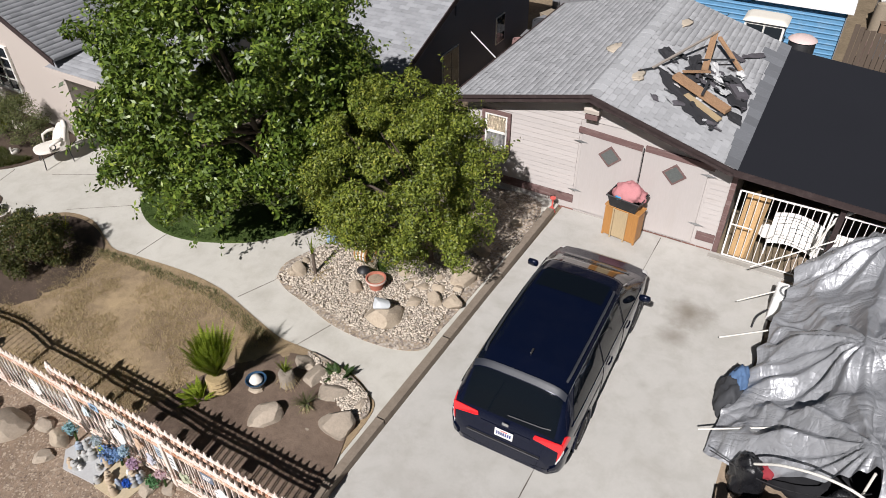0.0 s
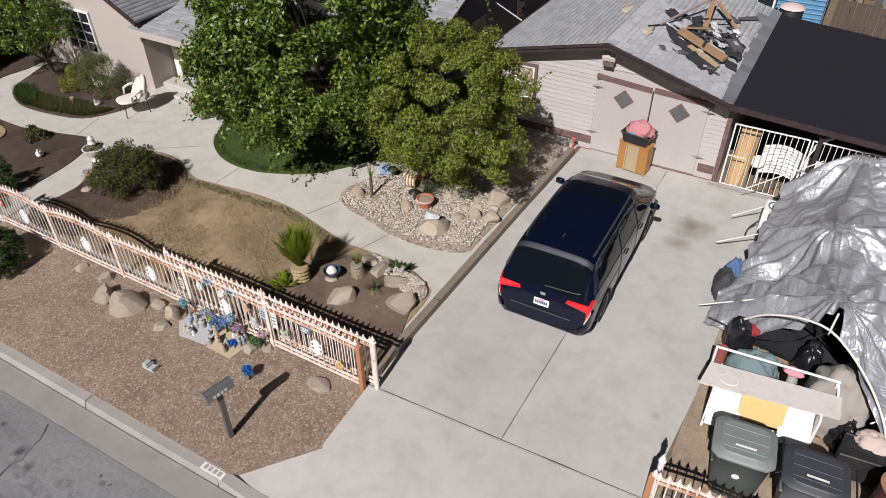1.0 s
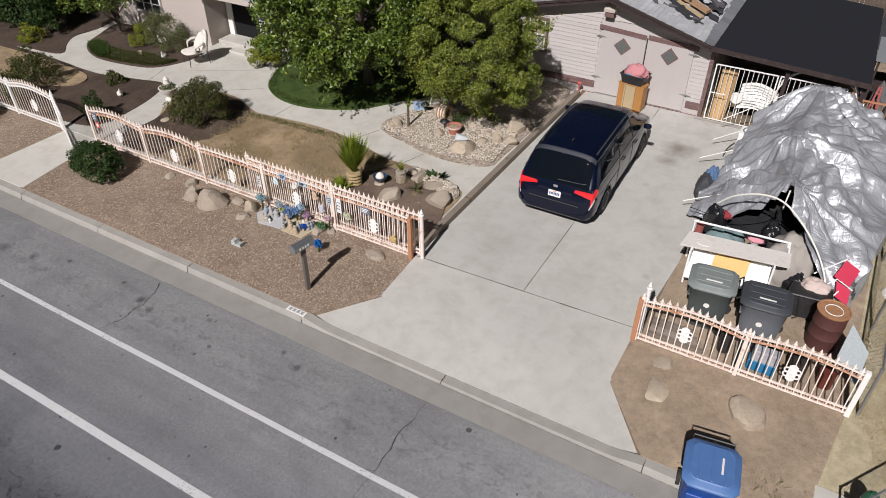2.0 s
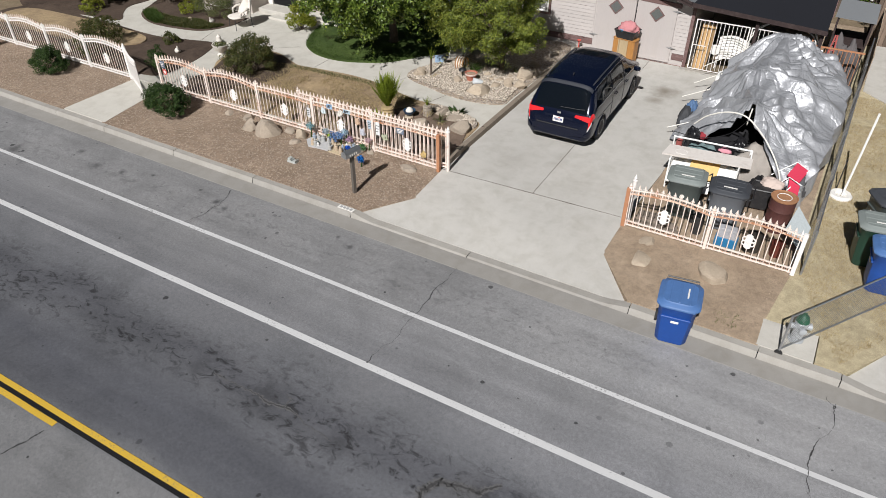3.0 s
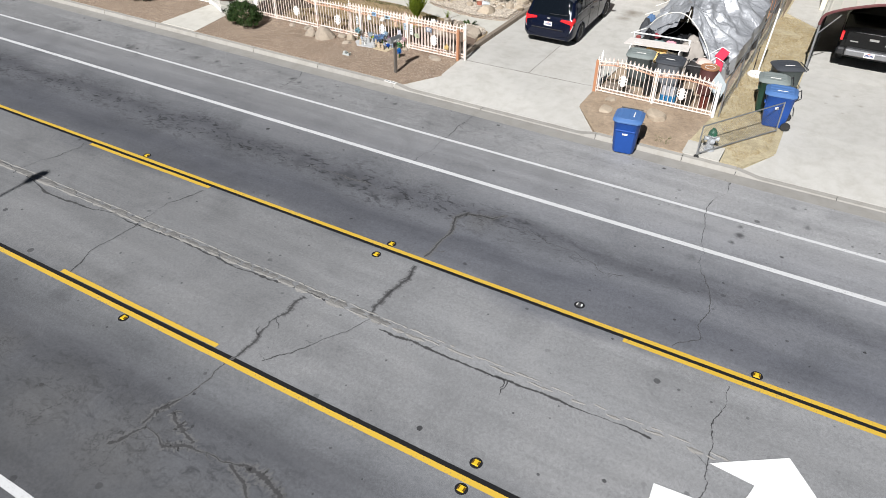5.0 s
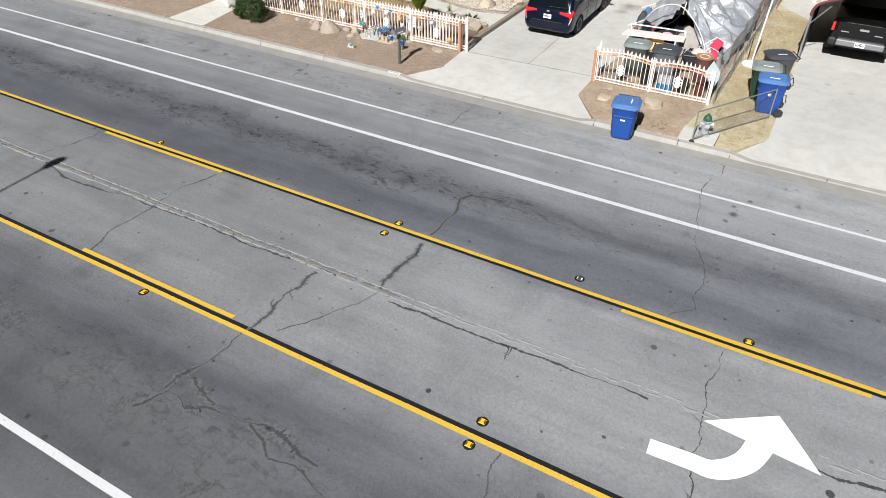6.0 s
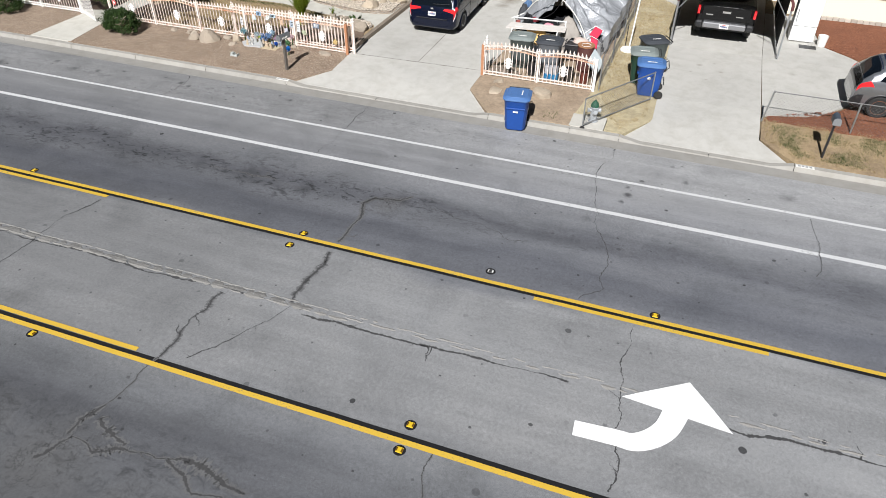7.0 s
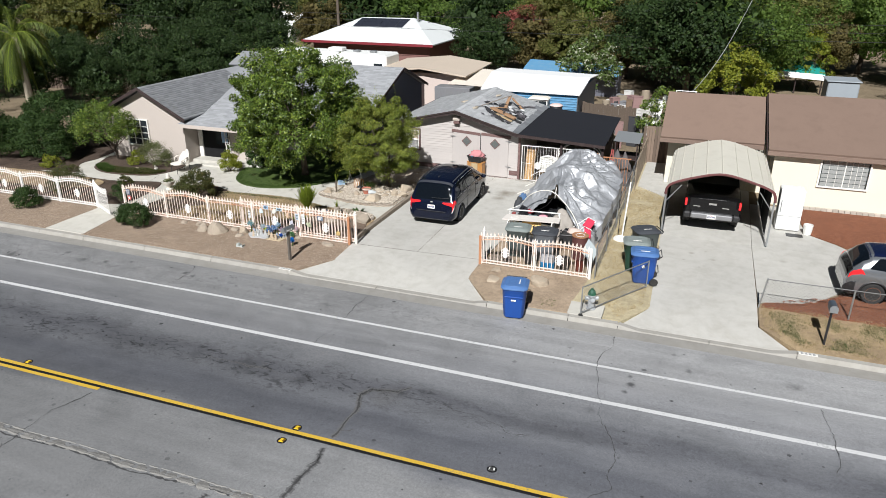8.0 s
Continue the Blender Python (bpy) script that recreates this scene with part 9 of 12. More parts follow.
# street mailboxes
def mailbox(x, y, h, turn, body_mat, post_mat, label, lean=(0, 0), r=0.085, ln=0.5, bars=True):
    z = gz(y)
    e = thing("mailbox", label, "mailbox", (x, y, z), "mailboxes")
    top = Vector((x + lean[0], y + lean[1], z + h))
    part("post", MB().tube([(x, y, z - 0.05), tuple(top)], 0.06 if post_mat is not M["black_plastic"] else 0.035, 4 if post_mat is not M["black_plastic"] else 10), post_mat, e)
    m = Matrix.Translation(top) @ Matrix.Rotation(radians(turn), 4, "Z")
    prof = [(-r, 0.0), (-r, r * 1.1)] + [(-r * math.cos(a), r * 1.1 + r * math.sin(a)) for a in np.linspace(0.2, math.pi - 0.2, 9)] + [(r, r * 1.1), (r, 0.0)]
    n = len(prof)
    vs = [m @ Vector((px, s * ln / 2, pz)) for s in (-1, 1) for px, pz in prof]
    b = part("box", MB().add(vs, [tuple(range(n))[::-1], tuple(range(n, 2 * n))] + [(i, (i + 1) % n, n + (i + 1) % n, n + i) for i in range(n)]), body_mat, e, smooth=40)
    part("door", MB().add([m @ Vector((px * 1.06, -ln / 2 - d, pz * 1.04)) for d in (0.0, 0.012) for px, pz in prof], [tuple(range(n))[::-1], tuple(range(n, 2 * n))] + [(i, (i + 1) % n, n + (i + 1) % n, n + i) for i in range(n)]), M["steel"], b)
    part("knob", MB().box(-0.015, 0.015, -ln / 2 - 0.03, -ln / 2 - 0.012, r * 1.5, r * 1.75, 0.003, m), M["steel"], b)
    if bars:
        for k in range(4):
            part("number_bar", MB().box(r + 0.001, r + 0.005, -0.14 + 0.07 * k, -0.10 + 0.07 * k, r * 0.35, r * 1.0, 0, m), M["white_paint"], b)
    return e


mailbox(-6.14, 0.64, 1.16, -12, plain("grey mailbox metal", (0.26, 0.27, 0.28), 0.45, 0.7, var=0.15), plain("grey weathered post", (0.115, 0.10, 0.085), 0.95, var=0.25, big=3, fine=25), "grey metal mailbox on a weathered square wooden post", (0.0, 0.02))
mailbox(11.23, 0.65, 1.12, 0, plain("blue grey mailbox", (0.06, 0.075, 0.095), 0.5, var=0.2), M["black_plastic"], "dark blue-grey mailbox on a leaning thin post", (0.02, 0.05), 0.10, 0.42, False)
NUMBER_GREY = plain("faded grey number paint", (0.33, 0.33, 0.33), 0.8)
# painted number patches on the kerb, as plain bars
for x, y in ((-5.95, -0.03), (10.78, -0.02)):
    k = thing("kerb_number", "white painted patch with dark bars on the kerb", "kerb marking", (x, y, 0.13), "kerb numbers", "structure")
    part("patch", MB().slab([(x - 0.24, -0.078, 0.03), (x + 0.24, -0.078, 0.03), (x + 0.24, -0.064, 0.139), (x - 0.24, -0.064, 0.139)][::-1], 0.004).box(x - 0.24, x + 0.24, -0.062, 0.07, 0.137, 0.141), M["white_paint"], k)
    for j in range(4):
        part("bar", MB().box(x - 0.19 + 0.10 * j, x - 0.12 + 0.10 * j, -0.040, 0.050, 0.1425, 0.1445), NUMBER_GREY, k)

# tool trolley stacked before the garage door
desk = thing("wooden_cabinet", "orange-brown wooden cabinet standing before the garage door", "cabinet", (-2.75, 12.1, gz(12)))
WOOD = plain("orange brown veneer", (0.40, 0.19, 0.055), 0.5, var=0.2, big=1.5, fine=20, stretch=(3, 3, 0.4))
PALE = plain("pale raw wood", (0.42, 0.32, 0.19), 0.7, var=0.15, big=2, fine=20, stretch=(3, 3, 0.4))
z0 = gz(12) + 0.03
dm = pose(-2.76, 12.22, z0, 0, 0, -8)
part("carcass", MB().box(-0.40, 0.40, -0.16, 0.20, 0.04, 0.80, 0.008, dm), WOOD, desk)
part("open_back", MB().box(-0.16, 0.13, -0.175, -0.158, 0.06, 0.78, 0.003, dm), PALE, desk)
part("divider", MB().box(-0.20, -0.165, -0.19, -0.155, 0.0, 0.80, 0.003, dm).box(0.125, 0.16, -0.19, -0.155, 0.0, 0.80, 0.003, dm), PALE, desk)
part("leg", MB().box(-0.40, -0.36, -0.16, -0.12, 0, 0.05, 0, dm), WOOD, desk)
part("leg", MB().box(0.36, 0.40, -0.16, -0.12, 0, 0.05, 0, dm), WOOD, desk)
part("top", MB().box(-0.42, 0.42, -0.18, 0.22, 0.80, 0.825, 0.006, dm), WOOD, desk)
tote = thing("storage_tote", "open black plastic tote on the wooden cabinet", "tote", (-2.76, 12.2, z0 + .83))
part("tote_body", MB().add([dm @ Vector((sx * k, sy * q + 0.02, z)) for z, k, q in ((0.83, 0.30, 0.19), (1.12, 0.37, 0.25)) for sx, sy in ((-1, -1), (1, -1), (1, 1), (-1, 1))], [(0, 1, 5, 4), (1, 2, 6, 5), (2, 3, 7, 6), (3, 0, 4, 7), (0, 3, 2, 1)]), M["black_plastic"], tote)
part("tote_rim", MB().tube([dm @ Vector(p) for p in ((-0.38, -0.24, 1.12), (0.38, -0.24, 1.12), (0.38, 0.28, 1.12), (-0.38, 0.28, 1.12), (-0.38, -0.24, 1.12))], 0.02, 6), M["black_plastic"], tote)
heap("pink_cloth", "faded pink quilt heaped in the black tote", "cloth", (-2.74, 12.28, z0 + 1.06), (0.34, 0.26, 0.24), fabric("faded pink quilt", (0.50, 0.22, 0.23)), 3.3)
heap("blue_rag", "bright blue rag at the tote's rim", "cloth", (-2.86, 12.08, z0 + 1.08), (0.12, 0.07, 0.06), fabric("bright blue rag", (0.05, 0.30, 0.55)), 1.3, 0.2, 3)

# behind the white gate: planks and a rolled white spring mattress
pl = thing("leaning_planks", "pale brown planks leaning upright behind the gate", "planks", (-0.2, 12.95, gz(13)))
rl = random.Random(8)
for k in range(4):
    x = -0.46 + 0.10 * k
    part("plank", MB().slab([(x, 12.75, 0.37), (x + 0.115, 12.75, 0.37), (x + 0.125 + 0.02 * k, 13.05, 1.85 + 0.12 * rl.random()), (x + 0.01 + 0.02 * k, 13.05, 1.85)], 0.03), plain("pale brown plank", (0.40, 0.255, 0.12), 0.85, var=0.35, big=3, fine=20, piece=0.35, stretch=(3, 3, 0.4)) if k == 0 else bpy.data.materials["pale brown plank"], pl)
mt = thing("bed_spring", "white slatted lounger folded behind the gate", "lounger", (1.0, 13.2, gz(13)))
for k in range(9):
    part("slat", MB().grid(lambda u, v: (0.18 + 2.05 * u, 13.05 + 0.04 * math.sin(9 * u + k) + 0.05 * v, 0.72 + 0.085 * k + 0.14 * math.sin(2.2 * math.pi * u) * (0.5 + k / 18) + 0.068 * v), 24, 1), M["white_paint"], mt)
for x, zz in ((0.12, 1.05), (1.92, 0.88)):
    part("roll_end", MB().lathe([(0.05, -0.04), (0.16, -0.04), (0.18, 0), (0.16, 0.04), (0.05, 0.04)], 18, Matrix.Translation((x, 13.0, zz)) @ Matrix.Rotation(radians(90), 4, "X")), M["white_paint"], mt, smooth=40)
part("stand", MB().tube([(0.2, 13.15, 0.36), (0.2, 13.15, 0.8)], 0.02, 6).tube([(1.85, 13.15, 0.36), (1.85, 13.15, 0.85)], 0.02, 6), M["white_metal"], mt)

# torn shingles and boards heaped on the garage roof
deb = thing("roof_debris", "torn felt, shingles and broken boards heaped on the garage roof", "debris", (-2.3, 15.4, garage_roof(-2.3)))
rd = random.Random(17)


def on_roof(x, y, h=0.0):
    return (x, y, garage_roof(x) + 0.02 + h)


def lath(name, a, b, w, th, mat_):
    a, b = Vector(a), Vector(b)
    d = (b - a).normalized()
    s = d.cross(Vector((0, 0, 1))).normalized() * w / 2
    up = Vector((0, 0, th))
    return part(name, MB().add([a - s, a + s, b + s, b - s, a - s + up, a + s + up, b + s + up, b - s + up], [(0, 1, 2, 3), (4, 7, 6, 5), (0, 4, 5, 1), (1, 5, 6, 2), (2, 6, 7, 3), (3, 7, 4, 0)]), mat_, deb)


OLD = plain("orange old timber", (0.34, 0.205, 0.115), 0.85, var=0.4, big=5, fine=30)
GREYW = plain("grey old lath", (0.33, 0.29, 0.25), 0.9, var=0.25, big=2, fine=20)
WHITEF = plain("white torn flashing", (0.62, 0.62, 0.62), 0.6, var=0.15)


def rag(name, corners, h, material, label="", jag=0.05, lift=0.05):
    """A torn sheet lying on the roof: ragged rim, crumpled middle."""
    n, k = len(corners), 5
    rim = []
    for i in range(n):
        (xa, ya), (xb, yb) = corners[i], corners[(i + 1) % n]
        for q in range(k):
            x, y = xa + (xb - xa) * q / k, ya + (yb - ya) * q / k
            rim.append((x + jag * noise.noise((x * 7, y * 7, h)), y + jag * noise.noise((y * 7, x * 7, h + 3))))
    cx, cy = sum(p[0] for p in rim) / len(rim), sum(p[1] for p in rim) / len(rim)
    vs, fs, m = [], [], len(rim)
    for r in (1.0, 0.66, 0.33):
        for x, y in rim:
            x, y = cx + (x - cx) * r, cy + (y - cy) * r
            vs.append(on_roof(x, y, h + lift * abs(noise.noise((x * 4, y * 4, 7.7 + h)))))
    vs.append(on_roof(cx, cy, h + lift * 0.6))
    for r in range(2):
        fs += [(r * m + i, r * m + (i + 1) % m, (r + 1) * m + (i + 1) % m, (r + 1) * m + i) for i in range(m)]
    fs += [(2 * m + i, 2 * m + (i + 1) % m, 3 * m) for i in range(m)]
    ob = part(name, MB().add(vs, fs), material, deb, label)
    so = ob.modifiers.new("thickness", "SOLIDIFY")
    so.thickness = 0.006
    return ob


FEL = plain("sun-bleached torn felt", (0.030, 0.030, 0.034), 0.85, var=0.25, big=3, fine=20)
MAUVE = plain("mauve grey felt strip", (0.085, 0.078, 0.088), 0.9, var=0.2)
rag("felt_sheet", [(-3.16, 14.78), (-2.80, 14.02), (-2.56, 13.95), (-2.33, 13.66), (-2.17, 13.42), (-1.55, 13.36), (-1.48, 13.75), (-2.15, 14.25), (-2.69, 14.62)], 0.01, FEL, "torn black felt", 0.09)
rag("felt_sheet", [(-1.44, 14.35), (-1.10, 14.42), (-1.04, 13.98), (-1.33, 14.02)], 0.02, FEL, "torn black felt")
rag("felt_sheet", [(-3.39, 15.44), (-3.25, 15.94), (-2.94, 15.68), (-3.08, 15.21)], 0.03, FEL, "square of black felt", 0.02, 0.1)
rag("felt_sheet", [(-2.72, 15.95), (-2.56, 16.3), (-2.25, 15.6), (-2.15, 15.0), (-2.45, 14.65), (-2.85, 14.8), (-2.6, 15.37)], 0.02, FEL, "torn black felt", 0.09, 0.12)
rag("felt_sheet", [(-1.90, 15.75), (-1.67, 16.1), (-1.17, 15.61), (-1.08, 14.57), (-1.43, 14.61)], 0.02, FEL, "torn black felt", 0.09, 0.1)
rag("felt_strip", [(-2.04, 17.2), (-1.92, 17.35), (-1.56, 17.15), (-1.66, 16.95)], 0.02, MAUVE, "mauve-grey felt strip", 0.02)
rag("felt_strip", [(-1.68, 17.15), (-1.70, 17.4), (-1.28, 18.1), (-1.2, 17.9)], 0.03, MAUVE, "mauve-grey felt strip", 0.02)
rag("metal_sheet", [(-3.0, 14.85), (-2.86, 15.2), (-2.55, 15.05), (-2.69, 14.62)], 0.09, M["shingle"], "pale square of shingle", 0.02, 0.08)
rag("metal_sheet", [(-2.24, 15.9), (-2.12, 16.15), (-1.68, 15.1), (-1.88, 15.03)], 0.12, WHITEF, "bent white flashing", 0.03, 0.12)
rag("metal_sheet", [(-1.62, 16.1), (-1.5, 16.35), (-1.38, 16.1), (-1.5, 15.9)], 0.12, WHITEF, "bent white flashing", 0.03, 0.1)
beam = lath("beam", on_roof(-2.70, 14.52, 0.10), on_roof(-1.38, 14.12, 0.10), 0.27, 0.08, OLD)
lath("beam", on_roof(-2.32, 14.08, 0.03), on_roof(-1.46, 13.72, 0.04), 0.16, 0.04, PALE)
lath("beam", on_roof(-2.42, 17.0, 0.34), on_roof(-2.25, 15.5, 0.10), 0.15, 0.06, OLD)
lath("beam", on_roof(-2.30, 17.05, 0.30), on_roof(-1.52, 16.35, 0.06), 0.10, 0.05, OLD)
lath("lath", on_roof(-2.62, 14.9, 0.10), on_roof(-2.1, 15.35, 0.18), 0.09, 0.03, OLD)
lath("lath", on_roof(-3.22, 14.5, 0.05), on_roof(-2.36, 17.1, 0.42), 0.055, 0.035, GREYW)
lath("lath", on_roof(-3.45, 14.15, 0.01), on_roof(-3.2, 14.6, 0.03), 0.05, 0.02, FEL)
lath("lath", on_roof(-2.45, 15.6, 0.20), on_roof(-1.78, 16.5, 0.20), 0.05, 0.03, FEL)
lath("lath", on_roof(-1.98, 14.1, 0.20), on_roof(-2.0, 14.75, 0.24), 0.06, 0.03, FEL)
bx_ = lath("vent_box", on_roof(-1.52, 15.5, 0.03), on_roof(-1.24, 15.1, 0.03), 0.28, 0.10, MAUVE)
part("vent_opening", MB().slab([on_roof(-1.46, 15.38, 0.145), on_roof(-1.34, 15.47, 0.145), on_roof(-1.24, 15.3, 0.145), on_roof(-1.36, 15.21, 0.145)], 0.006), M["shingle"], bx_)
for k in range(80):
    x, y = -1.95 + rd.gauss(0, 0.40), 15.15 + rd.gauss(0, 0.62)
    if k > 64:
        x, y = -1.85 + rd.gauss(0, 0.5), 13.3 + abs(rd.gauss(0, 0.5))
    if not -3.3 < x < -0.95 or y < 12.6:
        continue
    w, an, ll = rd.uniform(0.03, 0.10), rd.uniform(0, TAU), rd.uniform(0.1, 0.34)
    c, sn = math.cos(an), math.sin(an)
    quad = [(x + c * a_ - sn * b_, y + sn * a_ + c * b_) for a_, b_ in ((-ll / 2, -w), (ll / 2, -w * 0.5), (ll / 2, w), (-ll / 2, w * 0.7))]
    h = rd.uniform(0.0, 0.03) if k > 64 else rd.uniform(0.03, 0.05) + max(0, 0.16 - 0.2 * math.hypot(x + 1.95, y - 15.2)) * rd.random()
    kind_ = rd.choice((("felt_scrap", FEL), ("felt_scrap", FEL), ("metal_scrap", WHITEF), ("shingle_scrap", M["shingle"]), ("felt_scrap", MAUVE)))
    rag(kind_[0], quad, h, kind_[1], "", 0.03, 0.09)
for x, y in ((-3.33, 17.76), (-3.45, 13.97), (-4.28, 15.2)):
    heap("roof_patch", "tan smear of old roofing compound", "patch", on_roof(x, y, -0.02), (0.17, 0.30, 0.02), plain("tan compound %d" % int(y), (0.50, 0.43, 0.34), 0.95, var=0.15), y, 0.5, 3)

# white fridge and door by the carport
fr = thing("refrigerator", "white upright refrigerator beside the carport", "refrigerator", (10.95, 9.9, gz(9.9)))
part("casing", MB().box(10.52, 11.38, 9.70, 10.35, gz(9.9) + 0.03, 2.02, 0.025), M["white_metal"], fr)
part("door", MB().box(10.52, 11.38, 9.64, 9.695, 0.95, 2.01, 0.02), M["white_metal"], fr)
part("door", MB().box(10.52, 11.38, 9.64, 9.695, 0.38, 0.935, 0.02), M["white_metal"], fr)
part("handle", MB().box(10.58, 10.61, 9.60, 9.64, 1.1, 1.6, 0.008), M["steel"], fr)
solo("white_bucket", MB().lathe([(0.15, gz(9.7) + 0.03), (0.18, gz(9.7) + 0.42), (0.165, gz(9.7) + 0.42), (0.14, gz(9.7) + 0.1)], 20, Matrix.Translation((11.68, 9.55, 0))), M["white_paint"], "white plastic bucket beside the refrigerator", "bucket", smooth=40)
solo("door_mat", MB().box(10.9, 11.5, 9.05, 9.4, gz(9.2) + 0.032, gz(9.2) + 0.045, 0.004), M["black_plastic"], "dark door mat on the concrete", "mat")

# ---- garden plants, rocks and ornaments ----
def boulder(x, y, r, seed, material=None, base=yz, name="boulder", label="weathered tan boulder half sunk in the soil", sub=3):
    me = rock_mesh(name, r[0], r[1], r[2], seed, sub)
    ob = solo(name, me, material or M["stone"], label, "rock", "garden boulders")
    ob.matrix_basis = pose(x, y, base(y) + r[2] * 0.30, 0, 0, seed * 67)
    return ob


VERGE = "weathered grey boulder on the verge by the fence"
for x, y, r, s in ((-10.30, 1.98, (0.42, 0.34, 0.40), 1.0), (-10.95, 1.95, (0.30, 0.26, 0.26), 2.1), (-11.45, 2.36, (0.22, 0.17, 0.18), 3.3), (-12.2, 2.34, (0.18, 0.14, 0.12), 4.2), (-9.75, 2.35, (0.20, 0.16, 0.17), 5.6), (-9.25, 1.95, (0.22, 0.15, 0.15), 6.1), (-5.50, 2.28, (0.30, 0.20, 0.13), 8.2), (-7.25, 2.42, (0.22, 0.16, 0.15), 9.4), (-6.95, 2.5, (.16, .13, .12), 9.9)):
    boulder(x, y, r, s, M["stone_grey"], gz, label=VERGE)
for x, y, q in ((-25.3, 2.0, 0.42), (-24.2, 2.05, 0.5), (-24.9, 1.7, 0.3)):
    boulder(x, y, (q, q * 0.8, q * 0.75), 90 + x, M["stone_grey"], gz, label=VERGE)
boulder(-9.25, 2.28, (0.24, 0.2, 0.28), 7.7, M["stone"], gz, label="pale cream boulder on the verge by the fence")
EASTV = "tan boulder sunk in the dirt verge"
for x, y, r, s in ((1.18, 2.25, (0.28, 0.18, 0.10), 11.1), (1.25, 1.55, (0.38, 0.25, 0.10), 12.3), (2.75, 1.75, (0.45, 0.34, 0.22), 13.1)):
    boulder(x, y, r, s, M["stone"], gz, label=EASTV)
for x, y, r, s in ((-6.42, 4.30, (0.42, 0.28, 0.26), 14.2), (-5.22, 4.72, (0.33, 0.33, 0.30), 15.3), (-5.75, 5.25, (0.36, 0.26, 0.20), 16.6), (-6.25, 5.42, (0.28, 0.22, 0.2), 17.1), (-6.6, 5.6, (0.30, 0.2, 0.16), 18.9), (-5.62, 4.42, (0.11, 0.1, 0.1), 19.2), (-5.45, 4.0, (0.1, 0.08, 0.08), 20.2), (-7.0, 4.1, (0.12, 0.1, 0.08), 21.4), (-5.15, 5.28, (0.2, 0.16, 0.13), 22.7), (-7.6, 4.75, (0.14, 0.1, 0.08), 23.2), (-6.15, 3.65, (.1, .09, .07), 23.9)):
    boulder(x, y, r, s, M["stone_grey"], yz)
BEDL = "tan boulder in the pebble bed"
for x, y, r, s in ((-5.95, 7.32, (0.48, 0.36, 0.30), 24.5), (-5.15, 9.1, (0.36, 0.28, 0.28), 25.3), (-4.95, 9.45, (0.24, 0.22, 0.2), 26.8), (-5.75, 8.45, (0.20, 0.15, 0.14), 27.4), (-5.45, 8.55, (0.2, 0.16, 0.13), 28.8), (-6.35, 8.62, (0.18, 0.16, 0.16), 29.9), (-6.6, 8.95, (0.16, 0.15, 0.18), 30.2), (-5.6, 8.85, (0.15, 0.13, 0.12), 31.3), (-6.05, 8.6, (0.14, 0.12, 0.1), 32.4), (-7.05, 8.35, (0.2, 0.15, 0.22), 33.3), (-8.42, 7.55, (0.20, 0.17, 0.20), 34.4), (-7.5, 7.95, (0.1, 0.08, 0.06), 35.1), (-4.98, 11.4, (0.2, 0.15, 0.12), 36.2), (-5.6, 11.9, (.2, .16, .1), 36.9)):
    boulder(x, y, r, s, M["stone"], yz, label=BEDL)
rr = random.Random(77)
for k, (x, y) in enumerate(((-6.9, 9.3), (-6.5, 9.7), (-7.2, 8.8), (-5.35, 8.2), (-5.1, 8.75), (-4.98, 8.3), (-5.55, 9.6), (-5.2, 10.1), (-6.05, 8.35), (-6.75, 8.1), (-7.6, 9.1), (-8.35, 7.6), (-8.45, 7.95), (-7.0, 7.75), (-5.7, 7.95), (-6.3, 9.85))):
    q = rr.uniform(0.12, 0.26)
    boulder(x, y, (q, q * rr.uniform(0.7, 0.95), q * rr.uniform(0.6, 0.9)), 60.0 + 1.37 * k, M["stone"], lambda y: yz(y) + 0.05, label="angular tan rock ringed round the small tree")
ISL = "pale stone lying in the shrub bed"
for x, y, r, s in ((-19.3, 7.55, (0.38, 0.2, 0.12), 37.1), (-18.7, 7.75, (0.25, 0.15, 0.1), 38.2), (-14.6, 4.5, (0.3, 0.2, 0.08), 39.3), (-20.0, 7.2, (.2, .14, .1), 39.9)):
    boulder(x, y, r, s, M["stone"], yz, label=ISL)


def scatter(name, poly, n, size, material, z, label, category, seed, flat=0.6, lift=0.03):
    """Small stones or chips strewn inside a plan polygon."""
    rng = np.random.RandomState(seed)
    xs, ys = [p[0] for p in poly], [p[1] for p in poly]
    base = np.array([(1, 0, 0), (0, 1, 0), (-1, 0, 0), (0, -1, 0), (0, 0, 1), (0, 0, -1)], float)
    tri = np.array([(0, 1, 4), (1, 2, 4), (2, 3, 4), (3, 0, 4), (1, 0, 5), (2, 1, 5), (3, 2, 5), (0, 3, 5)])
    V = []
    while len(V) < n:
        x, y = rng.uniform(min(xs), max(xs)), rng.uniform(min(ys), max(ys))
        if not inside(poly, x, y):
            continue
        s = size * rng.uniform(0.5, 1.5)
        a = rng.uniform(0, TAU)
        q = base * (s, s * rng.uniform(0.5, 1), s * flat) * rng.uniform(0.8, 1.2, (6, 1))
        c, k = math.cos(a), math.sin(a)
        q = np.stack([q[:, 0] * c - q[:, 1] * k + x, q[:, 0] * k + q[:, 1] * c + y, q[:, 2] + z(y) + lift], 1)
        V.append(q)
    n = len(V)
    return solo(name, fast_mesh(name, np.concatenate(V), (tri[None] + 6 * np.arange(n)[:, None, None]).reshape(-1, 3)), material, label, category, "", "stuff")


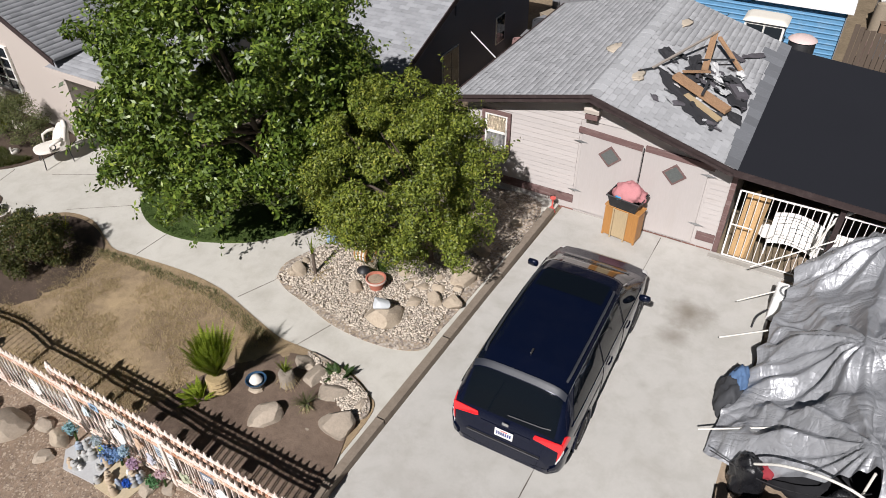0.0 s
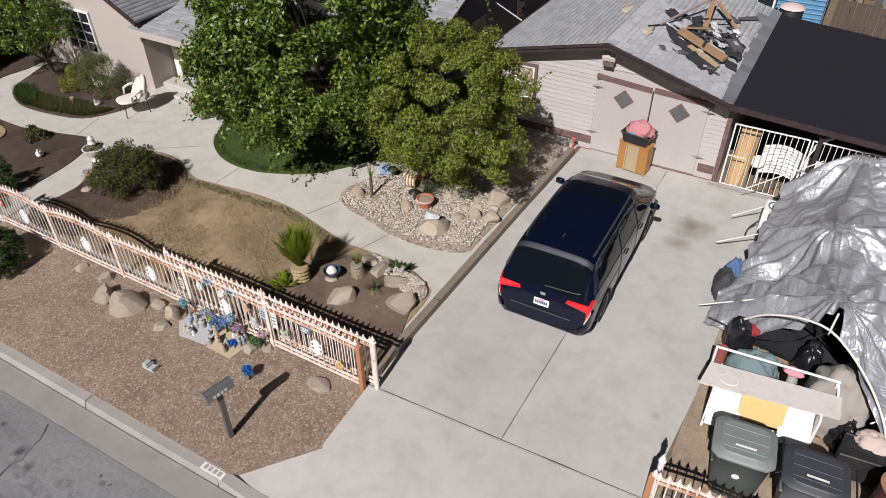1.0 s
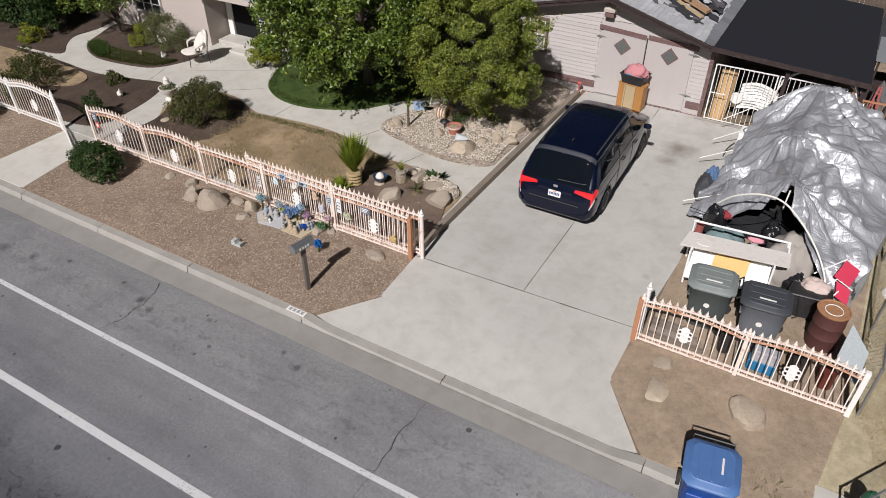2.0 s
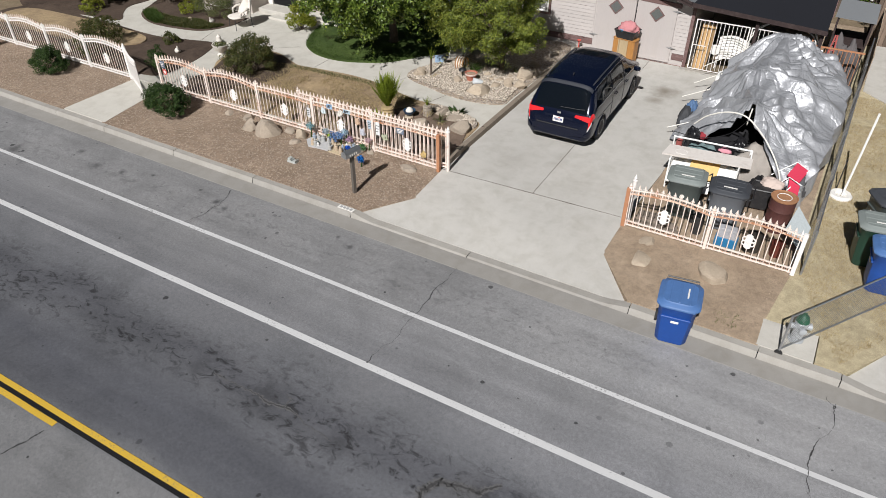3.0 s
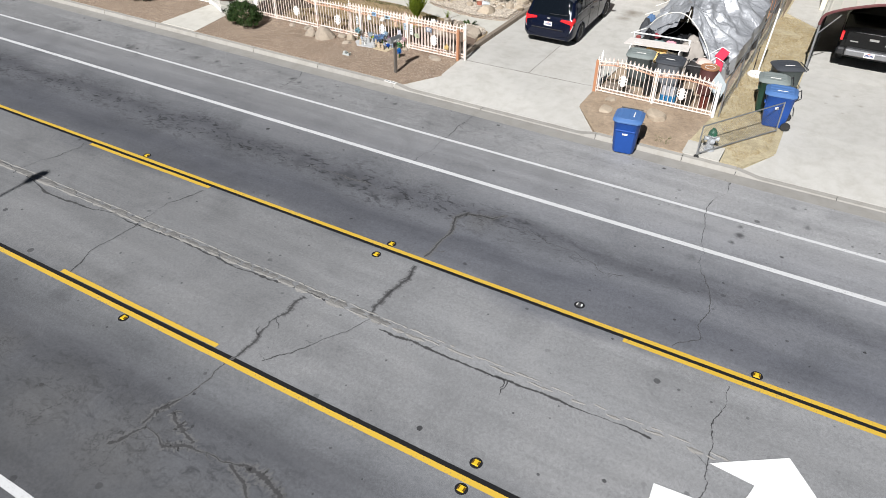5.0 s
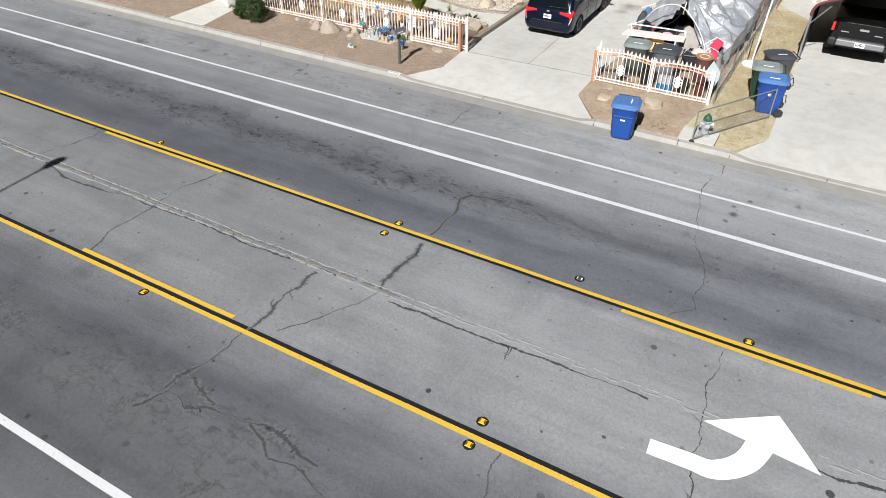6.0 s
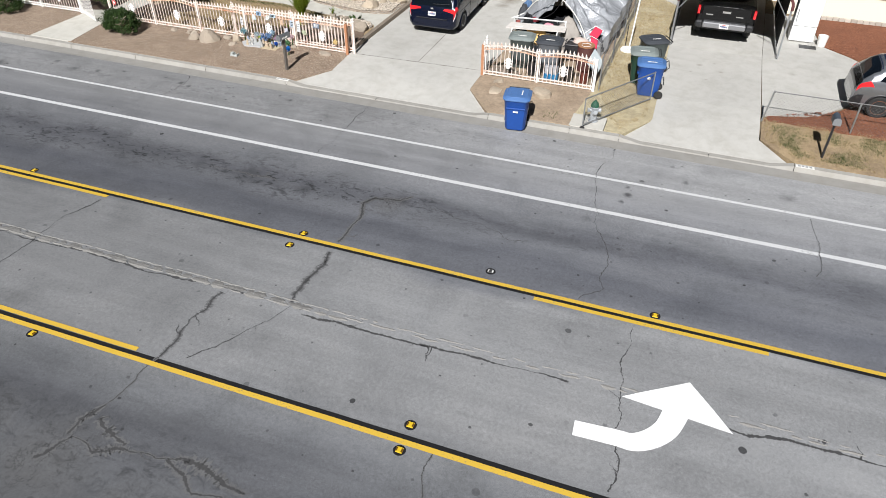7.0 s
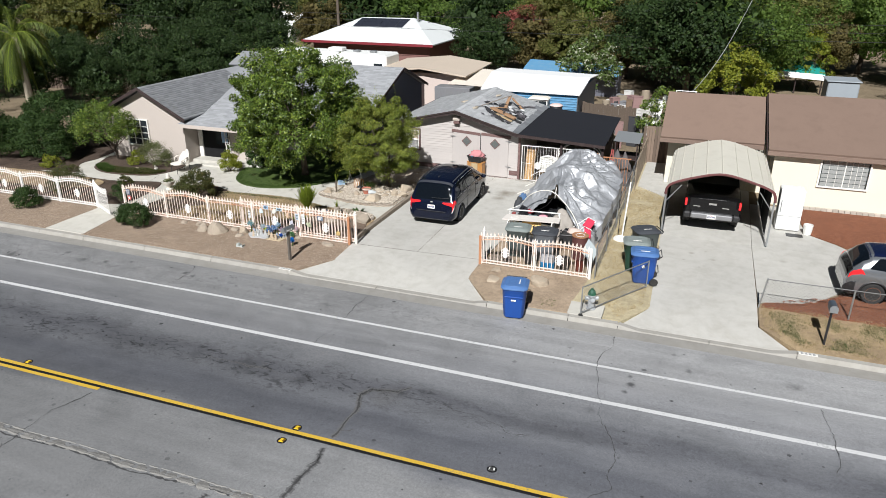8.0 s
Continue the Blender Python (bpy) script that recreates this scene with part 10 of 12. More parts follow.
scatter("pebbles", [(-8.7, 7.2), (-8.5, 8.5), (-7.6, 9.3), (-5.0, 9.2), (-4.95, 7.1), (-6.2, 6.75)], 8000, 0.030, M["pebble"], lambda y: yz(y) + 0.042, "mixed pebbles strewn over the bed", "pebbles", 3)
scatter("pebbles", [(-6.7, 5.82), (-5.2, 5.55), (-4.98, 5.2), (-5.2, 4.95), (-6.2, 5.4)], 900, 0.030, M["pebble"], lambda y: yz(y) + 0.075, "mixed pebbles along the walk", "pebbles", 4)
scatter("gravel", [(-15.2, 0.2), (-5.85, 0.2), (-4.8, 1.3), (-4.85, 2.6), (-15.2, 2.6)], 11000, 0.018, M["chip"], gz, "bark chips and gravel strewn on the verge", "gravel", 5, 0.4, 0.022)
scatter("gravel", [(-30, 0.2), (-17.4, 0.2), (-17.2, 2.6), (-30, 2.6)], 4000, 0.02, M["chip"], gz, "bark chips and gravel strewn on the verge", "gravel", 6, 0.4, 0.022)
scatter("gravel", [(1.5, 0.2), (3.9, 0.2), (4.1, 2.6), (0.5, 2.6), (0.5, 1.5)], 1600, 0.014, M["chip"], gz, "small stones on the dirt verge", "gravel", 7, 0.5, 0.03)
scatter("mulch_chips", [(9.9, 2.75), (11.9, 3.9), (12.9, 4.6), (16.5, 5.0), (16.5, 2.5)], 2500, 0.03, plain("red bark chips", (0.25, 0.095, 0.05), 0.95, piece=0.5), gz, "red bark chips", "mulch", 8, 0.35, 0.06)


def grass_tufts(name, poly, n, h, material, z, label, seed, lift=0.03, wide=0.004, patch=None):
    """Grass blades, three to a tuft."""
    rng = np.random.RandomState(seed)
    xs, ys = [p[0] for p in poly], [p[1] for p in poly]
    P = []
    while len(P) < n:
        x, y = rng.uniform(min(xs), max(xs)), rng.uniform(min(ys), max(ys))
        if inside(poly, x, y) and (patch is None or noise.noise((x * 1.3, y * 1.3, seed)) > patch + rng.uniform(-.25, .25)):
            P.append((x, y, z(y) + lift))
    P = np.repeat(np.array(P), 3, 0)
    m = len(P)
    P[:, :2] += rng.normal(0, 0.02, (m, 2))
    a = rng.uniform(0, TAU, m)
    hh = h * rng.uniform(0.5, 1.3, m)
    d = np.stack([np.cos(a), np.sin(a), 0 * a], 1)
    w = np.stack([-np.sin(a), np.cos(a), 0 * a], 1) * wide
    tip = P + d * (hh * rng.uniform(0.2, 0.9, m))[:, None] + np.array((0, 0, 1)) * hh[:, None]
    v = np.stack([P - w, P + w, tip], 1).reshape(-1, 3)
    return solo(name, fast_mesh(name, v, np.arange(3 * m).reshape(-1, 3)), material, label, "grass", "", "stuff")


grass_tufts("dry_grass", [(-14.6, 3.1), (-15.0, 5.4), (-12.8, 6.1), (-9.0, 6.2), (-7.4, 5.8), (-8.2, 4.5), (-8.4, 3.1)], 16000, 0.05, M["hay"], yz, "short dry grass of the brown lawn", 11, 0.045, 0.005, -0.12)
grass_tufts("dry_grass_rim", [(-12.8, 6.1), (-11.9, 6.2), (-9.5, 6.3), (-7.6, 5.85), (-7.8, 5.6), (-9.5, 6.05), (-11.9, 5.95), (-12.8, 5.8)], 1100, 0.06, M["leaf_grey"], yz, "greener grass along the walk's edge", 12, 0.04, 0.005)
grass_tufts("green_grass", BED["green"], 20000, 0.06, M["grass"], yz, "watered green grass", 13, 0.06, 0.005)
grass_tufts("straw_grass", [(4.4, 2.9), (4.7, 13.0), (6.1, 13.0), (6.2, 1.4), (5.5, 0.3), (5.15, 0.95)], 12000, 0.06, M["hay"], gz, "dry straw grass", 14, 0.02, 0.005, -0.2)
grass_tufts("straw_grass", [(9.7, 2.5), (9.7, 1.2), (10.6, 0.25), (18, 0.25), (18, 2.4)], 6000, 0.06, M["hay"], gz, "dry straw grass", 15, 0.03, 0.005, -0.15)
grass_tufts("green_tufts", [(9.9, 2.2), (9.9, 1.3), (10.6, 0.4), (18, 0.3), (18, 2.2)], 7000, 0.06, M["leaf_grey"], gz, "green tufts in the dry lawn", 16, 0.03, 0.005, 0.05)
grass_tufts("weeds", [(3.1, 0.3), (3.6, 0.3), (3.6, 0.75), (3.1, 0.75)], 45, 0.08, M["leaf_grey"], gz, "small weeds by the kerb", 17, 0.03, 0.005)
grass_tufts("border_grass", smooth_loop([(-21.3, 7.05), (-20.2, 6.78), (-19.0, 6.88), (-18.1, 7.15), (-17.7, 7.8), (-18.2, 7.6), (-18.9, 7.75), (-20.0, 7.45), (-21.2, 7.5)], 4), 9000, 0.10, M["leaf_shrub"], yz, "low green border plants", 18, 0.05, 0.010, -0.35)
grass_tufts("border_grass", smooth_loop([(-21.6, 7.25), (-20.9, 6.85), (-20.3, 6.72), (-20.2, 7.0), (-20.8, 7.3), (-21.4, 7.6)], 4), 2200, 0.18, M["grass"], yz, "tall green border grass", 19, 0.05, 0.008, -0.4)


def fronds(name, label, at, n, ln, width, material, seed, rise=(20, 80), droop=0.5, trunk=None, category="plant", pinnate=True, trunk_mat=None):
    """A rosette of arching fronds, leaflets along each, on a short shaggy stem."""
    rng = random.Random(seed)
    e = thing(name, label, category, at)
    base = Vector(at)
    if trunk:
        part("stem", MB().lathe([(trunk[0] * (1 + 0.18 * (k % 2)), trunk[1] * k / 10) for k in range(11)], 14, Matrix.Translation(at)), trunk_mat or M["bark"], e)
        base = base + Vector((0, 0, trunk[1]))
    vs, fs = [], []
    for i in range(n):
        az, el = rng.uniform(0, TAU), radians(rng.uniform(*rise))
        L = ln * rng.uniform(0.75, 1.1)
        d = Vector((math.cos(az) * math.cos(el), math.sin(az) * math.cos(el), math.sin(el)))
        side = Vector((-math.sin(az), math.cos(az), 0))
        prev, steps = base.copy(), 12
        pts = [prev]
        for k in range(steps):
            dd = (d - Vector((0, 0, droop * (k / steps) ** 1.5))).normalized()
            prev = prev + dd * L / steps
            pts.append(prev)
        if pinnate:
            for k in range(1, steps + 1):
                w = width * math.sin(math.pi * (0.12 + 0.86 * k / steps))
                ax = (pts[k] - pts[k - 1]).normalized()
                upv = side.cross(ax)
                for s in (-1, 1):
                    for j in (0.25, 0.75):
                        b = pts[k - 1].lerp(pts[k], j)
                        tip = b + (side * s * 0.85 + ax * 0.55 + upv * 0.25).normalized() * w
                        nn = len(vs)
                        vs += [b - ax * 0.012, b + ax * 0.015, tip]
                        fs.append((nn, nn + 1, nn + 2))
            for k in range(steps):
                nn = len(vs)
                vs += [pts[k] - side * 0.006, pts[k] + side * 0.006, pts[k + 1]]
                fs.append((nn, nn + 1, nn + 2))
        else:
            for k in range(steps):
                w0, w1 = width * (1 - k / steps) ** 0.7, width * (1 - (k + 1) / steps) ** 0.7
                nn = len(vs)
                vs += [pts[k] - side * w0, pts[k] + side * w0, pts[k + 1] + side * w1, pts[k] + Vector((0, 0, -0.01))]
                fs += [(nn, nn + 1, nn + 2), (nn, nn + 2, nn + 3)]
    part("fronds", fast_mesh("fronds", vs, fs), material, e)
    return e


PALESK = plain("pale dead leaf skirt", (0.42, 0.36, 0.29), 0.95, var=0.4, big=14, fine=60, bmp=1.0, dist=0.03, stretch=(4, 4, 0.5))
STRAW = plain("shaggy palm stem", (0.36, 0.27, 0.14), 0.95, var=0.3, big=4, fine=30, bmp=0.8, dist=0.02)
fronds("sago_palm", "bushy sago palm with bright green upright fronds", (-7.55, 4.35, yz(4.35)), 200, 1.0, 0.12, M["palm"], 5, (57, 89), 0.16, (0.17, 0.46), "palm", trunk_mat=STRAW)
fronds("palm_shoot", "low green side shoots of the sago palm", (-7.75, 4.05, yz(4.0)), 30, 0.45, 0.09, M["palm"], 6, (25, 80), 0.4, None, "palm")
fronds("yucca", "small yucca with a skirt of dead leaves", (-6.55, 5.02, yz(5.0)), 22, 0.30, 0.03, M["palm"], 7, (45, 88), 0.2, (0.12, 0.44), "plant", False, PALESK)
fronds("dead_skirt", "dry grey skirt of dead leaves", (-6.55, 5.02, yz(5.0)), 120, 0.34, 0.02, M["hay"], 8, (-85, -35), 0.5, (0.06, 0.40), "plant", False)
fronds("yucca", "low yucca rosette with dry leaf tips", (-5.95, 4.78, yz(4.8)), 40, 0.32, 0.018, M["leaf_grey"], 9, (15, 88), 0.3, (0.05, 0.18), "plant", False)
fronds("dead_skirt", "dry tan skirt of dead leaves", (-5.95, 4.78, yz(4.8)), 90, 0.20, 0.018, M["hay"], 10, (-80, -10), 0.6, (0.06, 0.19), "plant", False)
fronds("palm_seedling", "dark small palm with spread fan leaves", (-5.85, 5.62, yz(5.6)), 16, 0.40, 0.10, M["leaf_dark"], 11, (10, 60), 0.5, None, "palm")
fronds("tall_yucca", "slender yucca leaning on a bare stem", (-8.02, 7.72, yz(7.7)), 12, 0.42, 0.03, M["palm"], 12, (55, 88), 0.15, (0.035, 0.62), "plant", False)
fronds("dead_skirt", "dry roots and dead leaves at the yucca's foot", (-7.98, 7.70, yz(7.7) + 0.05), 40, 0.40, 0.02, M["hay"], 13, (-10, 25), 0.4, None, "plant", False)
fronds("grass_clump", "fine green ornamental grass clump", (-6.85, 8.45, yz(8.4)), 260, 0.55, 0.006, M["grass"], 14, (35, 88), 0.7, None, "plant", False)
fronds("white_flower_plant", "small plant with whitish leaves", (-5.55, 9.2, yz(9.2)), 20, 0.28, 0.02, M["leaf_grey"], 15, (20, 80), 0.4, None, "plant", False)
fronds("agave", "small pale agave by the lawn", (-13.0, 8.55, yz(8.5)), 24, 0.34, 0.02, M["leaf_grey"], 16, (15, 80), 0.3, None, "plant", False)
fronds("bird_plant", "little plant with long flat leaves in the rose bed", (-14.2, 6.2, yz(6.2)), 26, 0.4, 0.02, M["leaf_yellow"], 17, (30, 85), 0.4, None, "plant", False)

shrub("clipped dark green shrub on the verge", (-13.95, 1.55, gz(1.5)), (0.72, 0.55, 0.62), 90, 90, 0.16, 0.055, M["leaf_dark"], 31)
shrub("dark green shrub on the verge", (-20.1, 1.75, gz(1.7)), (0.62, 0.5, 0.55), 80, 80, 0.16, 0.055, M["leaf_dark"], 32)
shrub("leggy rose bush with brownish leaves", (-13.65, 5.05, yz(5)), (0.88, 0.78, 0.80), 120, 75, 0.20, 0.055, M["leaf_shrub"], 33)
shrub("small dark plant in the soil bed", (-18.2, 5.55, yz(5.5)), (0.35, 0.25, 0.28), 24, 40, 0.11, 0.06, M["leaf_shrub"], 34)
shrub("loose green and rusty shrub behind the fence", (-20.4, 4.3, yz(4.3)), (0.75, 0.6, 0.75), 50, 60, 0.22, 0.07, M["leaf_shrub"], 35)
shrub("billowing grey green shrub before the house", (-18.9, 8.5, yz(8.5)), (0.95, 0.65, 0.85), 80, 120, 0.24, 0.055, M["leaf_grey"], 36, 0.25)
shrub("yellow green shrub before the house", (-19.9, 8.2, yz(8.2)), (0.42, 0.36, 0.5), 26, 70, 0.16, 0.06, M["leaf_yellow"], 37)
shrub("round yellow green shrub by the porch", (-14.75, 9.05, yz(9)), (0.58, 0.5, 0.62), 46, 90, 0.18, 0.06, M["leaf_yellow"], 38)
shrub("dark green shrub by the porch", (-13.6, 9.9, yz(9.9)), (0.65, 0.55, 0.75), 46, 90, 0.20, 0.07, M["leaf_dark"], 39)
shrub("small yellow shrub far behind the fence", (-24.0, 6.6, yz(6.6)), (0.45, 0.4, 0.4), 26, 60, 0.16, 0.06, M["leaf_yellow"], 40)
shrub("climbing green shrub on the white fence", (-19.6, 3.05, yz(3)), (0.55, 0.3, 0.75), 36, 60, 0.18, 0.06, M["leaf_shrub"], 41)
shrub("low hedge plants by the white fence", (-16.5, 3.5, yz(3.5)), (0.35, 0.3, 0.6), 26, 60, 0.16, 0.06, M["leaf_dark"], 42)
tree("young multi-stemmed tree before the house window", (-21.5, 8.6, yz(8.6)), (-21.4, 8.5, 1.2), (-21.7, 8.3, 2.35), (1.55, 1.25, 1.25), 110, 110, 0.34, 1, 0.085, M["leaf_big"], 0.07, 51, -0.5)

# ornaments
IVORY = plain("chalky white cast", (0.68, 0.64, 0.58), 0.85, var=0.1, dirt=(0.35, 0.30, 0.25), dirt_amt=0.4)


def ornament_bird(x, y, z, s, turn, material, label, name="bird_statue"):
    """A plain cast bird: body, neck and head in one mesh."""
    m = pose(x, y, z, 0, 0, turn) @ Matrix.Diagonal((s, s, s, 1))
    mb = MB().lathe([(0.02, -0.5), (0.20, -0.38), (0.30, -0.1), (0.27, 0.2), (0.12, 0.42), (0.02, 0.5)], 14, m @ Matrix.Translation((0, 0, 0.30)) @ Matrix.Rotation(radians(80), 4, "X"))
    mb.tube([m @ Vector(p) for p in ((0, -0.28, 0.40), (0, -0.40, 0.65), (0, -0.36, 0.88), (0, -0.48, 0.95))], [0.12 * s, 0.08 * s, 0.09 * s, 0.03 * s], 8)
    mb.lathe([(0.16, 0.0), (0.18, 0.04), (0.1, 0.12)], 10, m)
    return solo(name, mb, material, label, "statue", smooth=50)


ornament_bird(-17.2, 4.95, yz(5) + 0.02, 0.34, 60, IVORY, "white cast goose on the bare soil")
ornament_bird(-18.25, 7.75, yz(7.7) + 0.06, 0.30, 20, IVORY, "white cast figure in the shrub bed")
ornament_bird(-19.35, 8.7, yz(8.7) + 0.06, 0.36, -30, IVORY, "pale cast figure among the shrubs")
duck = plain("blue glazed ceramic", (0.03, 0.07, 0.13), 0.25, var=0.2)
pot = thing("ceramic_bowl", "dark blue ceramic bowl with white ornament on a stone", "bowl", (-7.0, 4.72, yz(4.7)))
part("pedestal", rock_mesh("pedestal", 0.2, 0.16, 0.14, 44.2), M["stone"], pot, local=True).location = (0, 0, 0.05)
part("bowl", MB().lathe([(0.08, 0.16), (0.15, 0.20), (0.19, 0.30), (0.175, 0.30), (0.13, 0.22), (0.01, 0.20)], 22, Matrix.Translation((-7.0, 4.72, yz(4.7))), cap=False), duck, pot, smooth=40)
part("figure", MB().lathe([(0.09, 0.22), (0.12, 0.28), (0.08, 0.36), (0.02, 0.40)], 14, Matrix.Translation((-7.0, 4.72, yz(4.7)))), IVORY, pot, smooth=40)
urn = thing("stone_urn", "weathered cream urn planter by the walk", "urn", (-15.62, 5.58, yz(5.6)))
um = Matrix.Translation((-15.62, 5.58, yz(5.6) + 0.02))
part("urn_body", MB().lathe([(0.16, 0), (0.16, 0.05), (0.08, 0.10), (0.10, 0.16), (0.24, 0.26), (0.28, 0.38), (0.30, 0.42), (0.26, 0.42), (0.22, 0.34), (0.02, 0.33)], 24, um, cap=False), IVORY, urn, smooth=40)
part("urn_finial", MB().lathe([(0.05, 0.34), (0.05, 0.50), (0.11, 0.56), (0.08, 0.64), (0.09, 0.70), (0.02, 0.78)], 14, um), IVORY, urn, smooth=40)
urnp = leaf_cloud("urn_plants", *(lambda q: (q * (0.24, 0.24, 0.10) + (-15.62, 5.58, yz(5.6) + 0.46), q))(np.random.RandomState(3).normal(0, .5, (220, 3))), 0.07, 4)
part("urn_plants", urnp, M["leaf_grey"], urn)
tp = thing("terracotta_pot", "terracotta pot with dry soil in the pebble bed", "pot", (-6.62, 7.98, yz(8)))
tm = Matrix.Translation((-6.62, 7.98, yz(8) + 0.04))
TERRA = plain("terracotta", (0.42, 0.15, 0.10), 0.85, var=0.15)
part("pot_body", MB().lathe([(0.13, 0), (0.18, 0.22), (0.21, 0.22), (0.215, 0.29), (0.185, 0.29), (0.17, 0.24), (0.01, 0.235)], 26, tm, cap=False), TERRA, tp, smooth=40)
part("pot_soil", MB().lathe([(0.172, 0.245), (0.08, 0.26), (0.005, 0.262)], 20, tm, cap=False), M["dirt"], tp)
part("rim_band", MB().lathe([(0.216, 0.235), (0.222, 0.26), (0.216, 0.288)], 26, tm, cap=False), plain("pale rim glaze", (0.62, 0.50, 0.44), 0.7), tp)
hp = thing("coiled_hose", "coil of striped orange garden hose", "hose", (-7.32, 8.62, yz(8.6)))
for k in range(7):
    part("coil", MB().tube([(-7.45 + 0.045 * k + 0.02 * math.cos(a), 8.6 + 0.18 * math.cos(a), yz(8.6) + 0.28 + 0.22 * math.sin(a)) for a in np.linspace(0, TAU, 21)], 0.024, 6), plain("orange striped hose", (0.42, 0.22, 0.08), 0.6) if k == 0 else (bpy.data.materials["orange striped hose"] if k % 2 == 0 else M["white_paint"]), hp)
sl_ = thing("garden_lamp", "black mushroom garden lamp", "lamp", (-7.0, 8.08, yz(8)))
part("stem", MB().tube([(-7.0, 8.08, yz(8)), (-7.0, 8.08, yz(8) + 0.32)], 0.015, 6), M["black_plastic"], sl_)
part("hat", MB().lathe([(0.14, 0.30), (0.13, 0.33), (0.05, 0.38), (0.01, 0.39)], 18, Matrix.Translation((-7.0, 8.08, yz(8)))), M["black_plastic"], sl_, smooth=40)
copy_thing(sl_, pose(-8.05, 8.72, yz(8.7)))
bx_ = thing("blue_box", "faded pale blue metal box on the walk's edge", "box", (-8.35, 8.85, yz(8.8)))
part("box_body", MB().box(-0.16, 0.16, -0.10, 0.10, 0.02, 0.22, 0.01, pose(-8.35, 8.85, yz(8.8) + 0.02, 0, 0, 30)), plain("faded pale blue", (0.30, 0.42, 0.58), 0.6), bx_)
solo("quartz_block", rock_mesh("quartz_block", 0.22, 0.16, 0.12, 51.2), plain("pale blue grey stone", (0.48, 0.50, 0.51), 0.5, var=0.08), "pale blue-grey polished stone on a boulder", "rock").matrix_basis = pose(-6.05, 7.30, yz(7.3) + 0.42, 0, 0, 20)
swing = thing("garden_swing", "small yellow and white folding table under the tree", "table", (-8.1, 9.6, yz(9.6)))
part("tabletop", MB().box(-0.32, 0.32, -0.22, 0.22, 0.60, 0.635, 0.008, pose(-8.05, 9.7, yz(9.7), 0, 0, 15)), plain("faded yellow", (0.62, 0.44, 0.10), 0.6), swing)
for sx in (-1, 1):
    part("leg", MB().tube([pose(-8.05, 9.7, yz(9.7), 0, 0, 15) @ Vector(p) for p in ((sx * 0.28, -0.28, 0), (sx * 0.28, 0.18, 0.6))], 0.014, 6), M["white_metal"], swing)
    part("leg", MB().tube([pose(-8.05, 9.7, yz(9.7), 0, 0, 15) @ Vector(p) for p in ((sx * 0.25, 0.28, 0), (sx * 0.25, -0.18, 0.6))], 0.014, 6), M["white_metal"], swing)
hyd2 = thing("sprinkler_valve", "small red valve by the garage corner", "valve", (-4.5, 12.35, gz(12.3)))
part("pipe", MB().tube([(-4.52, 12.42, gz(12.3)), (-4.52, 12.42, 0.72)], 0.022, 8), plain("red valve paint", (0.55, 0.10, 0.08), 0.6), hyd2)
part("valve_wheel", MB().lathe([(0.02, 0), (0.07, 0.01), (0.07, 0.04), (0.02, 0.05)], 12, Matrix.Translation((-4.52, 12.42, 0.70))), bpy.data.materials["red valve paint"], hyd2)
part("foot", MB().tube([(-4.62, 12.36, gz(12.3) + 0.03), (-4.52, 12.42, 0.5), (-4.42, 12.36, gz(12.3) + 0.03)], 0.018, 6), bpy.data.materials["red valve paint"], hyd2)

# ornate white garden seat on the walk
seat = thing("garden_chair", "ornate white cast garden chair with a broad scrolled back", "chair", (-16.9, 8.3, yz(8.3)))
cm = pose(-17.0, 8.20, yz(8.3) + 0.01, 0, 0, -22)


def cushion(u, v):
    """A thick rounded seat, seen as a closed skin."""
    a, b = TAU * u, math.pi * (v - 0.5)
    c = max(0.0, math.cos(b)) ** 0.45
    k = (abs(math.cos(a)) ** 3.2 + abs(math.sin(a)) ** 3.2) ** (-1 / 3.2)
    return tuple(cm @ Vector((0.34 * k * c * math.cos(a), -0.10 + 0.44 * k * c * math.sin(a), 0.445 + 0.055 * math.sin(b))))


def chair_back(u, v, off):
    """The lobed, tufted back, bowed round the sitter."""
    w = (u - 0.5) * 2
    top = 0.60 + 0.10 * math.cos(w * math.pi) + 0.045 * math.cos(w * 3 * math.pi) - 0.16 * abs(w) ** 3
    puff = 0.020 * (math.sin(u * 9.4 * math.pi) * math.sin(v * 5 * math.pi)) if off > 0 else 0.0
    return tuple(cm @ Vector((0.37 * w, 0.35 - 0.20 * w * w + 0.10 * v - off * 0.15 - puff, 0.42 + 0.82 * top * v)))


part("seat", MB().grid(cushion, 32, 12), IVORY, seat, smooth=True)
rim = [(i / 20, 1.0) for i in range(21)]
bk = part("backrest", MB().grid(lambda u, v: chair_back(u, v, 0.0), 20, 12).grid(lambda u, v: chair_back(u, v, 1.0), 20, 12).add([chair_back(u, 1.0, o) for u, _ in rim for o in (0.0, 1.0)] + [chair_back(e_, v / 12, o) for e_ in (0.0, 1.0) for v in range(13) for o in (0.0, 1.0)],
          [(2 * i, 2 * i + 2, 2 * i + 3, 2 * i + 1) for i in range(20)] + [(42 + 26 * e_ + 2 * i, 42 + 26 * e_ + 2 * i + 2, 42 + 26 * e_ + 2 * i + 3, 42 + 26 * e_ + 2 * i + 1) for e_ in (0, 1) for i in range(12)]), IVORY, seat, smooth=50)
part("back_roll", MB().tube([chair_back(u, 1.0, 0.5) for u in np.linspace(0, 1, 25)], 0.055, 8), IVORY, bk, smooth=True)
